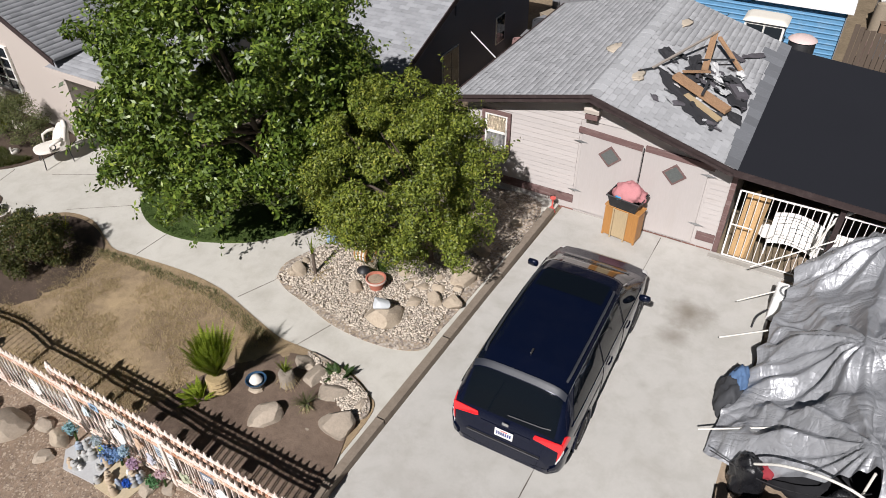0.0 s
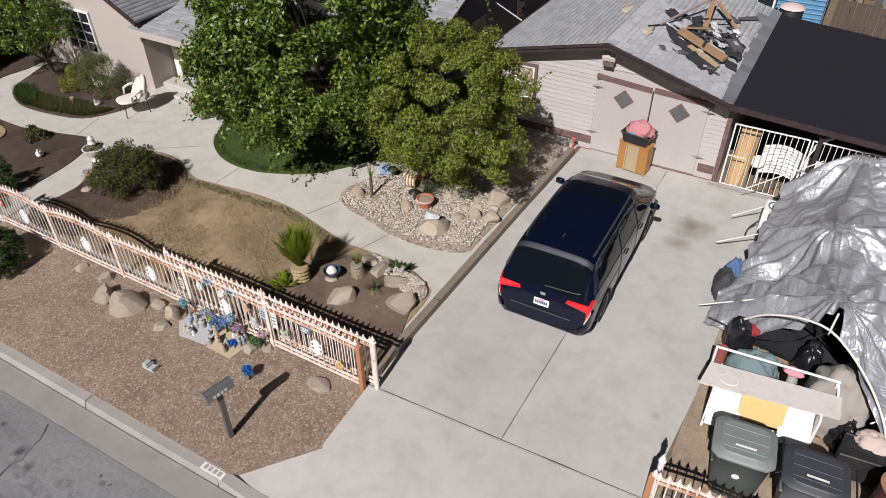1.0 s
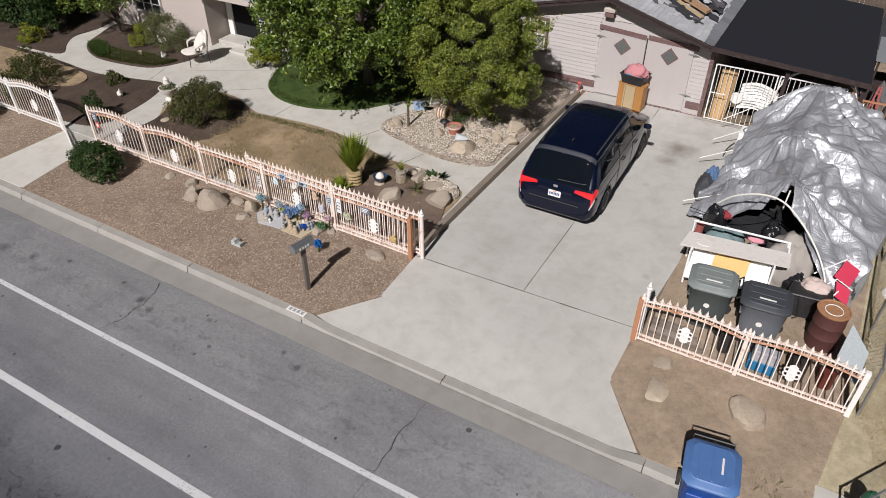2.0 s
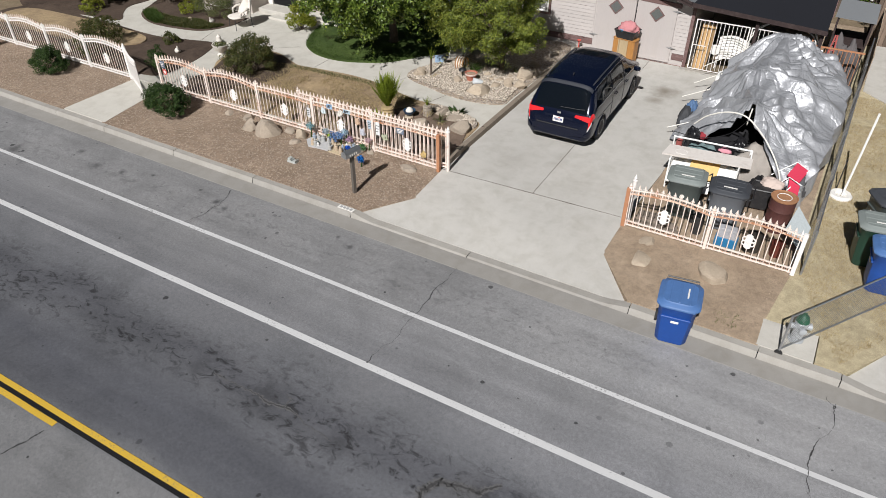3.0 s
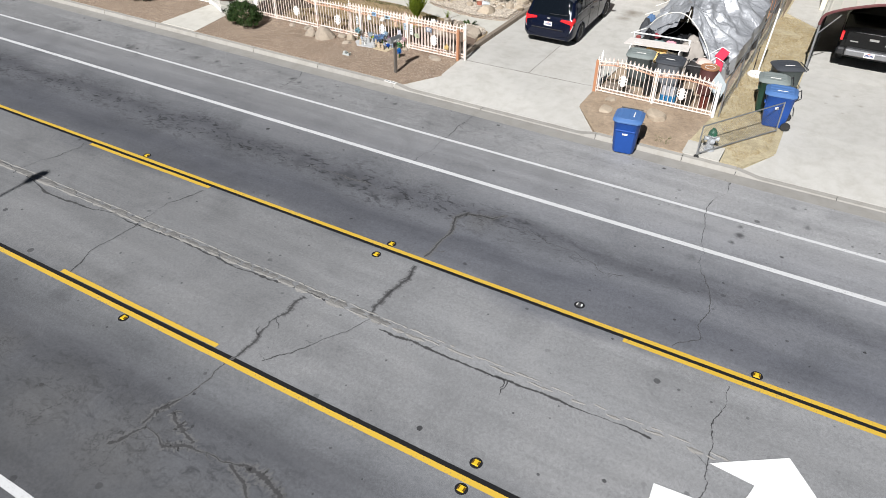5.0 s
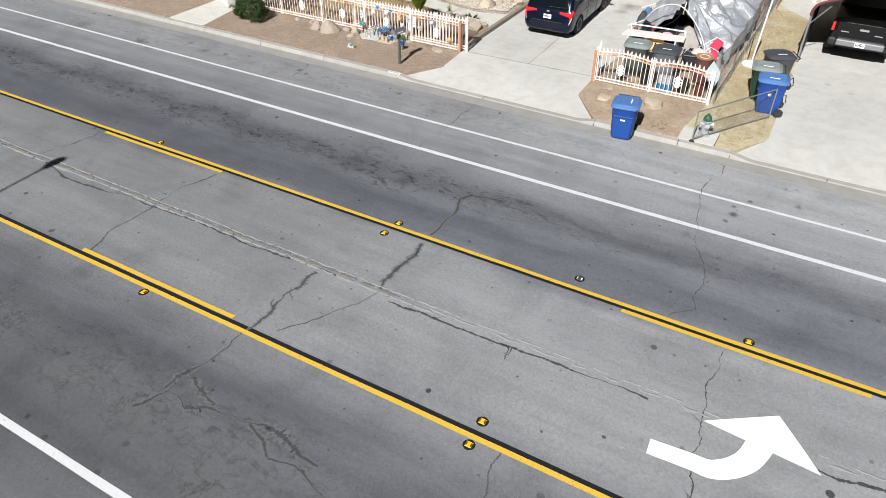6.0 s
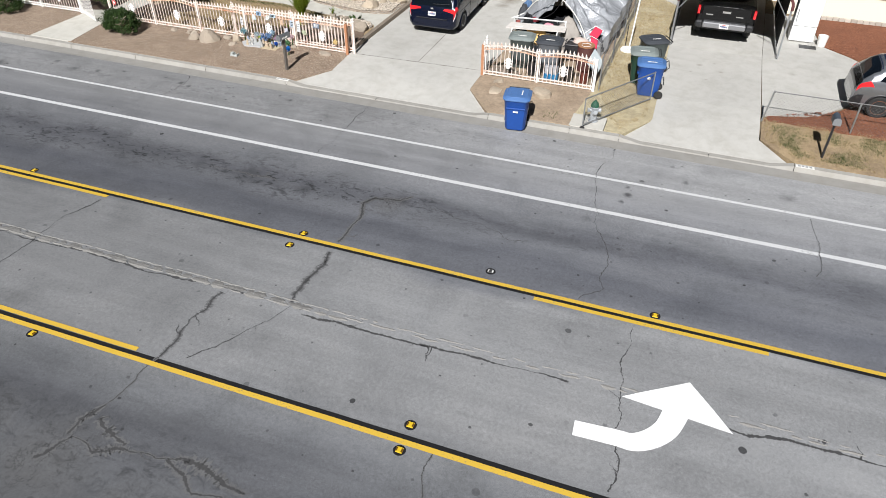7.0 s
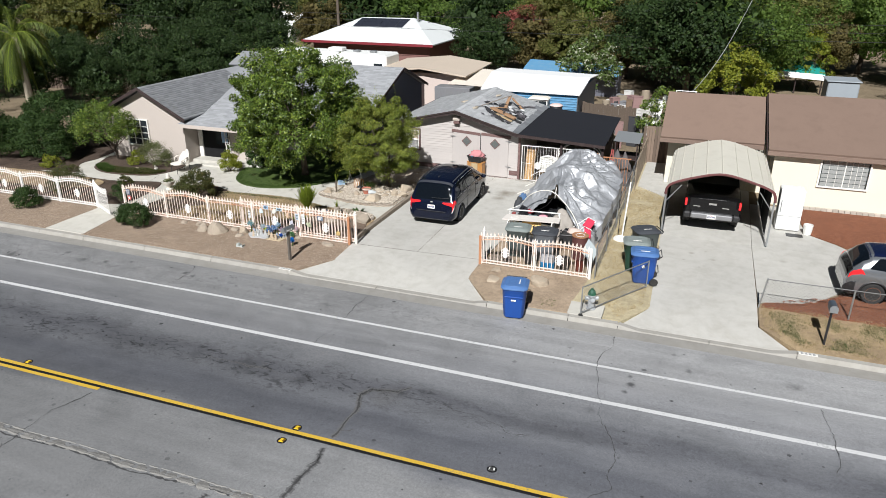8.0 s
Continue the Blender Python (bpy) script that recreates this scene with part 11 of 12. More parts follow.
for sx in (-1, 1):
    part("arm", MB().tube([cm @ Vector(p) for p in ((sx * 0.36, 0.16, 0.74), (sx * 0.40, 0.0, 0.72), (sx * 0.39, -0.16, 0.66), (sx * 0.34, -0.20, 0.48))], [0.045, 0.04, 0.035, 0.02], 8), IVORY, seat, smooth=True)
    part("arm_scroll", MB().tube([cm @ Vector((sx * 0.40, -0.12 + 0.07 * math.cos(a), 0.60 + 0.07 * math.sin(a))) for a in np.linspace(0, TAU, 13)], 0.014, 6), M["black_plastic"], seat)
    for sy in (-0.42, 0.24):
        part("leg", MB().tube([cm @ Vector(p) for p in ((sx * 0.27, sy, 0.42), (sx * 0.29, sy * 1.02, 0.2), (sx * 0.31, sy * 1.08, 0))], 0.014, 6), M["black_plastic"], seat)

# memorial of small cast figures, flowers and toys on a slab before the fence
shrine = thing("stone_slab", "pale broken concrete slab before the fence", "slab", (-8.15, 2.25, gz(2.2)))
part("slab_left", MB().prism([(-8.98, 2.18), (-8.72, 1.93), (-8.05, 1.98), (-8.10, 2.52), (-8.85, 2.55)], lambda x, y: gz(y) - 0.05, lambda x, y: gz(y) + 0.09), plain("pale slab", (0.42, 0.42, 0.42), 0.9, var=0.12), shrine)
part("slab_right", MB().prism([(-8.02, 1.96), (-7.38, 1.95), (-7.30, 2.45), (-8.05, 2.5)], lambda x, y: gz(y) - 0.05, lambda x, y: gz(y) + 0.07), plain("tan slab", (0.45, 0.37, 0.25), 0.9, var=0.15), shrine)
rs = random.Random(77)
CAST = [plain("cast grey", (0.38, 0.38, 0.37), 0.8), plain("cast white", (0.66, 0.65, 0.62), 0.8), plain("cast blue grey", (0.30, 0.35, 0.42), 0.7), plain("cast tan", (0.45, 0.36, 0.26), 0.8)]
for i in range(30):
    x, y = rs.uniform(-8.85, -7.4), rs.uniform(2.02, 2.48)
    h = rs.uniform(0.10, 0.24)
    w = h * rs.uniform(0.25, 0.38)
    z = gz(y) + 0.08
    mb = MB().lathe([(w, 0), (w * 1.05, h * 0.12), (w * 0.7, h * 0.35), (w * 0.85, h * 0.6), (w * 0.4, h * 0.74), (w * 0.5, h * 0.88), (w * 0.1, h)], 10, Matrix.Translation((x, y, z)) @ Matrix.Rotation(rs.uniform(-.15, .15), 4, "X"))
    solo("figurine", mb, rs.choice(CAST), "small plain cast figurine on the slab", "figurine", "memorial figurines", smooth=50)
for x, y, z, r, col, nm in ((-8.45, 2.46, 0.34, 0.11, (0.45, 0.52, 0.62), "grey blue"), (-7.78, 2.50, 0.48, 0.10, (0.42, 0.55, 0.72), "pale blue"), (-6.98, 2.50, 0.42, 0.09, (0.62, 0.45, 0.52), "pale pink"), (-8.12, 2.40, 0.30, 0.17, (0.16, 0.26, 0.52), "blue"), (-7.92, 2.44, 0.36, 0.13, (0.20, 0.33, 0.60), "mid blue"), (-7.6, 2.46, 0.30, 0.11, (0.50, 0.34, 0.50), "pink"), (-8.98, 2.40, 0.42, 0.13, (0.25, 0.42, 0.50), "teal"), (-7.15, 2.42, 0.22, 0.12, (0.10, 0.22, 0.10), "green"), (-8.3, 2.42, 0.26, 0.06, (0.45, 0.55, 0.08), "lime"), (-6.72, 1.75, 0.30, 0.11, (0.015, 0.17, 0.58), "bright blue"), (-7.5, 2.2, 0.2, 0.07, (0.03, 0.12, 0.55), "deep blue")):
    q = np.random.RandomState(int(-x * 100)).normal(0, 1, (260, 3))
    q /= np.linalg.norm(q, axis=1)[:, None]
    f = thing("flower_bunch", nm + " artificial flower bunch at the fence", "flowers", (x, y, gz(y)), "flower bunches")
    part("stem", MB().tube([(x, y, gz(y)), (x + 0.02, y + 0.03, gz(y) + z - r * 0.5)], 0.02, 6), M["leaf_dark"], f)
    part("petals", leaf_cloud("petals", q * (r, r * 0.7, r * 0.8) * np.random.RandomState(2).uniform(.25, 1.25, (260, 1)) + (x, y, gz(y) + z), q, 0.05, 5, 0.6), leaf_mat("petals " + nm, shade(col, 0.6), col, shade(col, 1.4), 0.7), f)
for i, (x, z, w, h, c) in enumerate(((-8.35, 1.08, 0.20, 0.15, (0.30, 0.45, 0.62)), (-7.75, 1.06, 0.24, 0.12, (0.45, 0.58, 0.66)), (-6.95, 0.86, 0.17, 0.26, (0.42, 0.50, 0.58)), (-6.70, 0.80, 0.13, 0.40, (0.72, 0.74, 0.74)), (-5.95, 0.92, 0.24, 0.18, (0.16, 0.19, 0.25)), (-15.15, 0.95, 0.20, 0.24, (0.10, 0.12, 0.17)), (-9.15, .7, .12, .3, (.62, .62, .62)))):
    sg = thing("fence_sign", "small faded sign tied to the pickets", "sign", (x, FY - 0.03, gz(FY) + z), "fence signs")
    part("sign_board", MB().box(x - w / 2, x + w / 2, FY - 0.032, FY - 0.022, gz(FY) + z - h / 2, gz(FY) + z + h / 2, 0.003), plain("sign colour %s" % "abcdefg"[i], c, 0.6, var=0.2, big=6), sg)
    for k in range(3):
        part("text_bar", MB().box(x - w * 0.36, x + w * (0.36 - 0.1 * k), FY - 0.0345, FY - 0.032, gz(FY) + z + h * (0.22 - 0.22 * k) - 0.01, gz(FY) + z + h * (0.22 - 0.22 * k) + 0.01), M["white_paint"] if sum(c) < 1.2 else M["black_plastic"], sg)
red = thing("fence_sign", "round red sign on the gate end of the fence", "sign", (-15.1, FY - 0.03, gz(FY) + 0.68), "fence signs")
part("disc", MB().lathe([(0.10, 0), (0.10, 0.01), (0.01, 0.011)], 20, Matrix.Translation((-15.12, FY - 0.02, gz(FY) + 0.70)) @ Matrix.Rotation(radians(90), 4, "X")), plain("faded red sign", (0.55, 0.10, 0.09), 0.6), red)
part("disc_centre", MB().lathe([(0.05, 0.011), (0.05, 0.015), (0.01, 0.0155)], 16, Matrix.Translation((-15.12, FY - 0.02, gz(FY) + 0.70)) @ Matrix.Rotation(radians(90), 4, "X")), M["white_paint"], red)
for x, zz, c in ((-8.55, 0.85, (0.55, 0.62, 0.64)), (-7.95, 0.9, (0.62, 0.60, 0.55)), (-7.35, 0.80, (0.50, 0.36, 0.26)), (-7.2, 0.5, (0.45, 0.45, 0.5)), (-6.45, 0.55, (0.4, 0.42, 0.30)), (-5.2, 0.35, (0.50, 0.36, 0.16))):
    heap("soft_toy", "faded soft toy tied to the pickets", "toy", (x, FY - 0.07, gz(FY) + zz), (0.075, 0.035, 0.11), fabric("toy cloth %d" % int(-x * 100), c), -x, 0.8, 4)
solo("toy_truck", MB().box(-8.72, -8.42, 0.98, 1.14, gz(1) + 0.02, gz(1) + 0.10, 0.015).box(-8.70, -8.60, 0.99, 1.13, gz(1) + 0.10, gz(1) + 0.17, 0.012).box(-8.58, -8.56, 0.98, 1.14, gz(1) + 0.10, gz(1) + 0.14).box(-8.44, -8.42, 0.98, 1.14, gz(1) + 0.10, gz(1) + 0.14), plain("grey toy plastic", (0.40, 0.42, 0.40), 0.6), "small grey and white toy cart on the verge", "toy")
solo("string_line", MB().tube([(-8.4, 1.1, gz(1.1) + 0.03), (-7.6, 1.35, gz(1.3) + 0.025), (-7.0, 1.7, gz(1.7) + 0.03)], 0.008, 5), M["white_paint"], "thin white cord lying on the verge", "cord")

# ---- back yards, far houses and trees ----
def bg_tree(label, radii, height, n, leaf, material, seed, r0=0.25, low=-0.5, per=165, core=900):
    e = thing("tree", label, "tree", (0, 0, 0), "background trees")
    cl = clumps((0, 0, height), radii, n, seed, low, 0.5)
    part("trunk", limbs((0, 0, -0.2), (0, 0, height * 0.8), cl, r0, seed, 12), M["bark"], e, smooth=True)
    p, o = crown_points(cl, per, radii[0] * 0.25, seed + 1, 0.65)
    rng = np.random.RandomState(seed + 9)
    q = rng.normal(0, 1, (core, 3))
    q /= np.linalg.norm(q, axis=1)[:, None]
    part("inner_leaves", leaf_cloud("inner_leaves", q * np.array(radii) * rng.uniform(0.3, 0.74, (core, 1)) + (0, 0, height), q, leaf * 3.2, seed + 3, 0.7), material, e)
    part("crown", leaf_cloud("crown", p, o, leaf, seed + 2, 0.6), material, e)
    return e


LEAF_MID = leaf_mat("mid green leaves", (0.032, 0.060, 0.012), (0.095, 0.150, 0.028), (0.16, 0.20, 0.05), 0.6)
LEAF_DULL = leaf_mat("dull olive leaves", (0.045, 0.055, 0.014), (0.13, 0.135, 0.036), (0.21, 0.18, 0.07), 0.6)
# leaf colour taken down to hold the shade of the dark tree masses
LEAF_SHADED = leaf_mat("green leaves darkened for shade", (0.006, 0.015, 0.005), (0.028, 0.050, 0.013), (0.060, 0.085, 0.026), 0.6, 0.06)
LEAF_BROWN = leaf_mat("brownish olive leaves", (0.040, 0.036, 0.014), (0.120, 0.100, 0.035), (0.20, 0.15, 0.06), 0.7)
V = [bg_tree("broad dark green tree behind the houses", (4.2, 4.0, 3.7), 4.4, 66, 0.20, LEAF_SHADED, 61, low=-0.7),
     bg_tree("full mid green tree behind the houses", (3.8, 3.8, 3.4), 4.0, 60, 0.20, LEAF_MID, 62, low=-0.7),
     bg_tree("loose olive green tree behind the houses", (3.6, 3.6, 3.0), 3.6, 60, 0.19, LEAF_DULL, 63, low=-0.7),
     bg_tree("tall dark tree at the back of the lots", (3.4, 3.4, 4.4), 5.0, 66, 0.20, LEAF_SHADED, 64, low=-0.7),
     bg_tree("dry brownish tree behind the yards", (3.2, 3.2, 2.8), 3.2, 60, 0.18, LEAF_BROWN, 65, low=-0.7),
     bg_tree("far green tree at the back of the block", (4.4, 4.2, 3.8), 3.6, 50, 0.36, LEAF_MID, 66, low=-0.9, per=95, core=400),
     bg_tree("far dark tree at the back of the block", (4.4, 4.2, 4.2), 3.8, 50, 0.36, LEAF_SHADED, 67, low=-0.9, per=95, core=400)]
placed = set()


def plant(k, x, y, s=1.0, turn=0.0, dz=0.0):
    m = pose(x, y, 0.33 + dz, 0, 0, turn) @ Matrix.Scale(s, 4)
    if k not in placed:
        placed.add(k)
        V[k].matrix_basis = m
        return V[k]
    return copy_thing(V[k], m)


rt = random.Random(9)
# far belt of trees
for i in range(19):
    x = -108 + 8.2 * i + rt.uniform(-2, 2)
    plant(rt.choice((5, 6, 6)), x, 84 + rt.uniform(-5, 10), rt.uniform(1.1, 1.5), rt.uniform(0, 360))
# trees round the far west yard, beyond its bare lit ground
for x, y, k, s in ((-45.5, 43, 0, 1.1), (-49, 49, 3, 1.15), (-57, 41, 2, 1.15), (-63, 44, 4, 1.2), (-68, 38, 0, 1.2), (-61, 52, 0, 1.3), (-76, 44, 3, 1.3), (-33, 52, 4, .95), (-29.5, 55, 0, 1.0), (-53, 58, 6, 1.3), (-24, 56, 1, 1.0), (-36.5, 60, 2, 1.1)):
    plant(k, x, y, s, rt.uniform(0, 360))
# small dark trees added to stand for the black shade west of the house
for x, y, k, s in ((-48, 20.5, 3, .50), (-44.5, 18.5, 0, .48), (-41, 20.5, 3, .46), (-38, 18.0, 0, .50), (-35.2, 20.5, 3, .42), (-32.2, 19.0, 0, .42), (-29.5, 21.5, 3, .42), (-27, 23.5, 0, .45), (-52, 25, 0, .6), (-29.5, 28.5, 0, .55), (-27.5, 33, 3, .55), (-46, 24.5, 0, .50), (-42.5, 26, 3, .46), (-39.5, 24.5, 0, .48), (-36.5, 26, 3, .5), (-33.5, 25, 0, .5), (-33, 31, 0, .6), (-36.5, 32, 3, .5), (-30, 25.5, 3, .5), (-37, 39, 0, .7), (-34, 42, 3, .75)):
    plant(k, x, y, s, rt.uniform(0, 360))
# east mass
for x, y, k, s in ((6.0, 37.5, 0, 1.0), (9.6, 41, 1, 1.0), (3.6, 44, 0, .95), (11.8, 45.5, 1, 1.0), (7.4, 48, 1, 1.05), (24, 50, 1, 1.1), (25.5, 40, 1, 1.0), (28, 46, 2, 1.1), (14, 56, 2, 1.1), (32, 56, 1, 1.3), (-4.0, 44, 2, .7), (-8, 46, 4, .85), (-13, 47, 3, .8), (0.5, 47, 4, .9), (-16, 55, 1, 1.0), (-9, 55, 2, 1.0), (17.5, 55, 4, .8), (21, 58, 1, 1.1), (-11, 42, 0, .62), (33, 44, 1, 1.1), (27, 33, 1, .75), (2, 56, 2, 1.0)):
    plant(k, x, y, s, rt.uniform(0, 360))
shrub("tall flowering bush with many white blossoms", (-1.2, 35.5, 0.3), (2.4, 1.4, 3.0), 60, 60, 0.5, 0.22, leaf_mat("white blossom mixed leaves", (0.05, 0.09, 0.02), (0.12, 0.16, 0.05), (0.85, 0.83, 0.75)), 71)
shrub("bush with red bronze leaves", (4.0, 47, 3.2), (2.6, 2.0, 2.6), 50, 60, 0.6, 0.25, leaf_mat("red bronze leaves", (0.12, 0.04, 0.03), (0.28, 0.08, 0.07), (0.40, 0.14, 0.12)), 72)
shrub("red bronze bush above the roofs", (-9.5, 47, 3.0), (2.2, 2.0, 2.2), 50, 60, 0.6, 0.25, bpy.data.materials["red bronze leaves"], 78)
shrub("dark green hedge shrub west of the walk", (-26.6, 9.6, 0.3), (2.4, 1.5, 2.0), 190, 110, 0.40, 0.10, M["leaf_dark"], 73)
shrub("dark green hedge shrub behind the white fence", (-31.6, 7.9, 0.3), (2.6, 1.6, 1.9), 190, 110, 0.40, 0.10, M["leaf_dark"], 74)
shrub("dark green hedge shrub by the neighbouring yard", (-36.0, 9.6, 0.3), (2.8, 1.6, 2.1), 170, 100, 0.42, 0.11, M["leaf_dark"], 79)
shrub("dark shrub in the shaded corner by the house", (-24.6, 11.6, 0.3), (1.4, 1.2, 1.5), 90, 90, 0.36, 0.10, M["leaf_dark"], 80)
shrub("yellow green citrus behind the brown roof", (9.2, 27.5, 0.3), (2.4, 1.6, 3.3), 90, 80, 0.42, 0.16, M["leaf_yellow"], 75)
shrub("green vine over the board fence", (5.0, 20.6, 0.4), (1.1, 0.9, 2.3), 50, 70, 0.3, 0.11, M["leaf_big"], 76)
shrub("clipped yellow green bush by the pool", (15.4, 46, 0.4), (1.6, 1.3, 3.2), 50, 70, 0.4, 0.16, M["leaf_yellow"], 77)


PALM_DROOP = leaf_mat("drooping palm leaflets", (0.035, 0.060, 0.012), (0.12, 0.16, 0.030), (0.27, 0.27, 0.065), 0.5, 0.2)


def drooping_palm(at, height, label, seed):
    """A slender palm: pale ringed trunk, arching ribs and long hanging leaflets."""
    rng = random.Random(seed)
    e = thing("palm_tree", label, "palm", at)
    base = Vector(at)
    lean = Vector((-0.5, 0.3, height))
    part("trunk", MB().tube([base + lean * (i / 15) + Vector((0.10 * math.sin(i / 5), 0, 0)) for i in range(16)], [0.26 - 0.007 * i + 0.012 * (i % 2) for i in range(16)], 12), plain("pale palm trunk", (0.34, 0.29, 0.22), 0.95, var=0.25, big=3, fine=25, bmp=0.8, dist=0.02, stretch=(1, 1, 4)), e, smooth=True)
    top = base + lean
    for i in range(38):
        az, el = TAU * i / 7.3 + rng.uniform(-.2, .2), radians(rng.choice((-75, -60, -40, -10, 20, 45, 62, 80)))
        ln = rng.uniform(2.8, 3.8)
        d = Vector((math.cos(az) * math.cos(el), math.sin(az) * math.cos(el), math.sin(el)))
        side = Vector((-math.sin(az), math.cos(az), 0))
        q, pts = top.copy(), [top.copy()]
        for k in range(18):
            d = (d + Vector((0, 0, -0.135))).normalized()
            q = q + d * ln / 18
            pts.append(q.copy())
        f = part("frond", MB().tube(pts, [0.028 * (1 - 0.8 * k / 18) for k in range(19)], 5), M["palm"], e)
        vs, fs = [], []
        for k in range(2, 19):
            for j in (0.0, 0.2, 0.4, 0.6, 0.8):
                b = pts[k - 1].lerp(pts[k], j)
                for sg in (-1, 1):
                    w = 1.0 * math.sin(math.pi * (0.15 + 0.8 * k / 19)) * rng.uniform(0.75, 1.1)
                    o = side * sg * rng.uniform(0.15, 0.75) + (pts[k] - pts[k - 1]).normalized() * 0.4
                    mid_, tip = b + o * w * 0.45 + Vector((0, 0, -0.10 * w)), b + o * w * 0.7 + Vector((0, 0, -rng.uniform(0.5, 1.0) * w))
                    t_ = (pts[k] - pts[k - 1]).normalized() * 0.013
                    n = len(vs)
                    vs += [b - t_, b + t_, mid_ + t_, mid_ - t_, tip]
                    fs += [(n, n + 1, n + 2), (n, n + 2, n + 3), (n + 3, n + 2, n + 4)]
        part("blade", fast_mesh("blade", vs, fs), PALM_DROOP, f)
    return e


drooping_palm((-34.6, 14.9, 0.3), 5.3, "tall palm with a pale trunk and long drooping fronds", 81)
shrub("dark green hedge shrub along the garden's west edge", (-25.2, 7.5, 0.3), (1.6, 1.1, 1.6), 150, 110, 0.34, 0.09, M["leaf_dark"], 83)
shrub("dark green hedge shrub along the garden's west edge", (-28.4, 7.2, 0.3), (1.9, 1.2, 1.7), 160, 110, 0.36, 0.09, M["leaf_dark"], 84)

# white-roofed shed with blue siding
shed = thing("shed", "long shed with a bright white roof and blue ribbed siding", "shed", (-3, 25, 0.33))
SP = [(-5.58, 21.95), (0.48, 21.95), (0.45, 29.6), (-6.6, 30.2)]
ins = lambda k: [(x + (-3 - x) * k, y + (25.7 - y) * k) for x, y in SP]
part("wall", MB().prism(ins(0.05), 0.2, 3.0), M["blue_metal"], shed)
a, b = np.array(ins(0.05)[0]), np.array(ins(0.05)[1])
for k in range(17):
    z = 0.45 + 0.15 * k
    part("siding_rib", MB().tube([(*a, z), (*b, z)], 0.028, 5), M["blue_metal"], shed)
# the end turned from the sun, its shade put into a duller colour
part("end_wall", MB().slab([(*ins(0.045)[1], 0.3), (*ins(0.045)[2], 0.3), (*ins(0.045)[2], 3.0), (*ins(0.045)[1], 3.0)][::-1], 0.02), plain("grey sheet toned for shade", (0.20, 0.22, 0.25), 0.6), shed)
mid = lambda p, q: ((p[0] + q[0]) / 2, (p[1] + q[1]) / 2)
ra, rb = mid(SP[0], SP[3]), mid(SP[1], SP[2])
part("roof", MB().slab([(*SP[0], 3.0), (*SP[1], 3.0), (*rb, 3.42), (*ra, 3.46)], 0.06).slab([(*ra, 3.46), (*rb, 3.42), (*SP[2], 3.10), (*SP[3], 3.15)], 0.06), plain("bright white roof coating", (0.82, 0.82, 0.82), 0.6, var=0.03, big=0.6, fine=10), shed)
shed2 = thing("blue_shed", "blue sheet-metal shed roof behind the white shed", "shed", (-3.5, 34, 0.33))
part("wall", MB().box(-6.8, 1.0, 37.0, 39.0, 0.2, 1.95), M["stucco_dark"], shed2)
part("roof", MB().slab([(-6.6, 36.7, 2.15), (1.0, 36.7, 2.0), (1.0, 39.4, 2.45), (-6.6, 39.4, 2.65)], 0.06), M["blue_metal"], shed2)

# far house with a pale hip roof and solar panels
far = thing("far_house", "house with a pale hip roof, red fascia and dark solar panels", "house", (-22, 42, 0.33))
part("wall", MB().box(-28.0, -16.2, 40.8, 51.5, 0.2, 3.3), plain("dark red brown wall", (0.20, 0.10, 0.09), 0.9, var=0.15), far)
E0, E1, R0, R1 = (-28.7, 40.0), (-15.6, 52.2), (-25.3, 46.1, 5.06), (-19.8, 46.1, 5.10)
part("roof", MB().add([(E0[0], E0[1], 3.36), (E1[0], E0[1], 3.36), (E1[0], E1[1], 3.36), (E0[0], E1[1], 3.36), R0, R1, (E0[0], E0[1], 3.26), (E1[0], E0[1], 3.26), (E1[0], E1[1], 3.26), (E0[0], E1[1], 3.26)], [(0, 1, 5, 4), (1, 2, 5), (2, 3, 4, 5), (3, 0, 4), (0, 6, 7, 1), (1, 7, 8, 2), (2, 8, 9, 3), (3, 9, 6, 0), (9, 8, 7, 6)]), plain("pale roof coating", (0.66, 0.68, 0.68), 0.7, var=0.05, big=0.6, fine=10), far)
part("fascia_board", MB().box(-28.75, -15.55, 39.93, 39.99, 3.16, 3.38), plain("dark red fascia", (0.20, 0.02, 0.03), 0.6), far)
for k in range(6):
    x = -25.15 + 0.86 * k
    sz = lambda y: 3.36 + (y - 40.0) / 6.1 * 1.71 + 0.08
    part("solar_panel", MB().slab([(x, 43.6, sz(43.6)), (x + 0.82, 43.6, sz(43.6)), (x + 0.82, 45.7, sz(45.7)), (x, 45.7, sz(45.7))], 0.04), plain("solar panel glass", (0.03, 0.033, 0.045), 0.25, var=0.2) if k == 0 else bpy.data.materials["solar panel glass"], far)
part("chimney_pipe", MB().tube([(-19.2, 45.6, 4.8), (-19.2, 45.6, 5.7)], 0.12, 8), M["steel"], far)

# camper trailer and low pale buildings in the back yard
rv = thing("camper_trailer", "white camper trailer with roof vents behind the house", "trailer", (-21, 30, 0.33))
part("shell", MB().box(-24.6, -15.2, 29.2, 31.8, 0.8, 3.72, 0.15), M["white_metal"], rv)
part("roof_unit", MB().box(-20.5, -19.3, 30.1, 30.9, 3.75, 4.02, 0.05), M["white_metal"], rv)
for x in (-22.8, -18.4, -17.0):
    part("roof_vent", MB().box(x, x + 0.45, 30.2, 30.7, 3.75, 3.88, 0.03), M["steel"], rv)
part("side_band", MB().box(-24.5, -15.3, 29.17, 29.2, 1.6, 2.2, 0.01), plain("grey trailer stripe", (0.30, 0.32, 0.36), 0.5), rv)
for wx in (-18.7, -16.2):
    part("window", MB().box(wx, wx + 0.7, 29.15, 29.2, 2.5, 3.1, 0.02), M["glass"], rv)
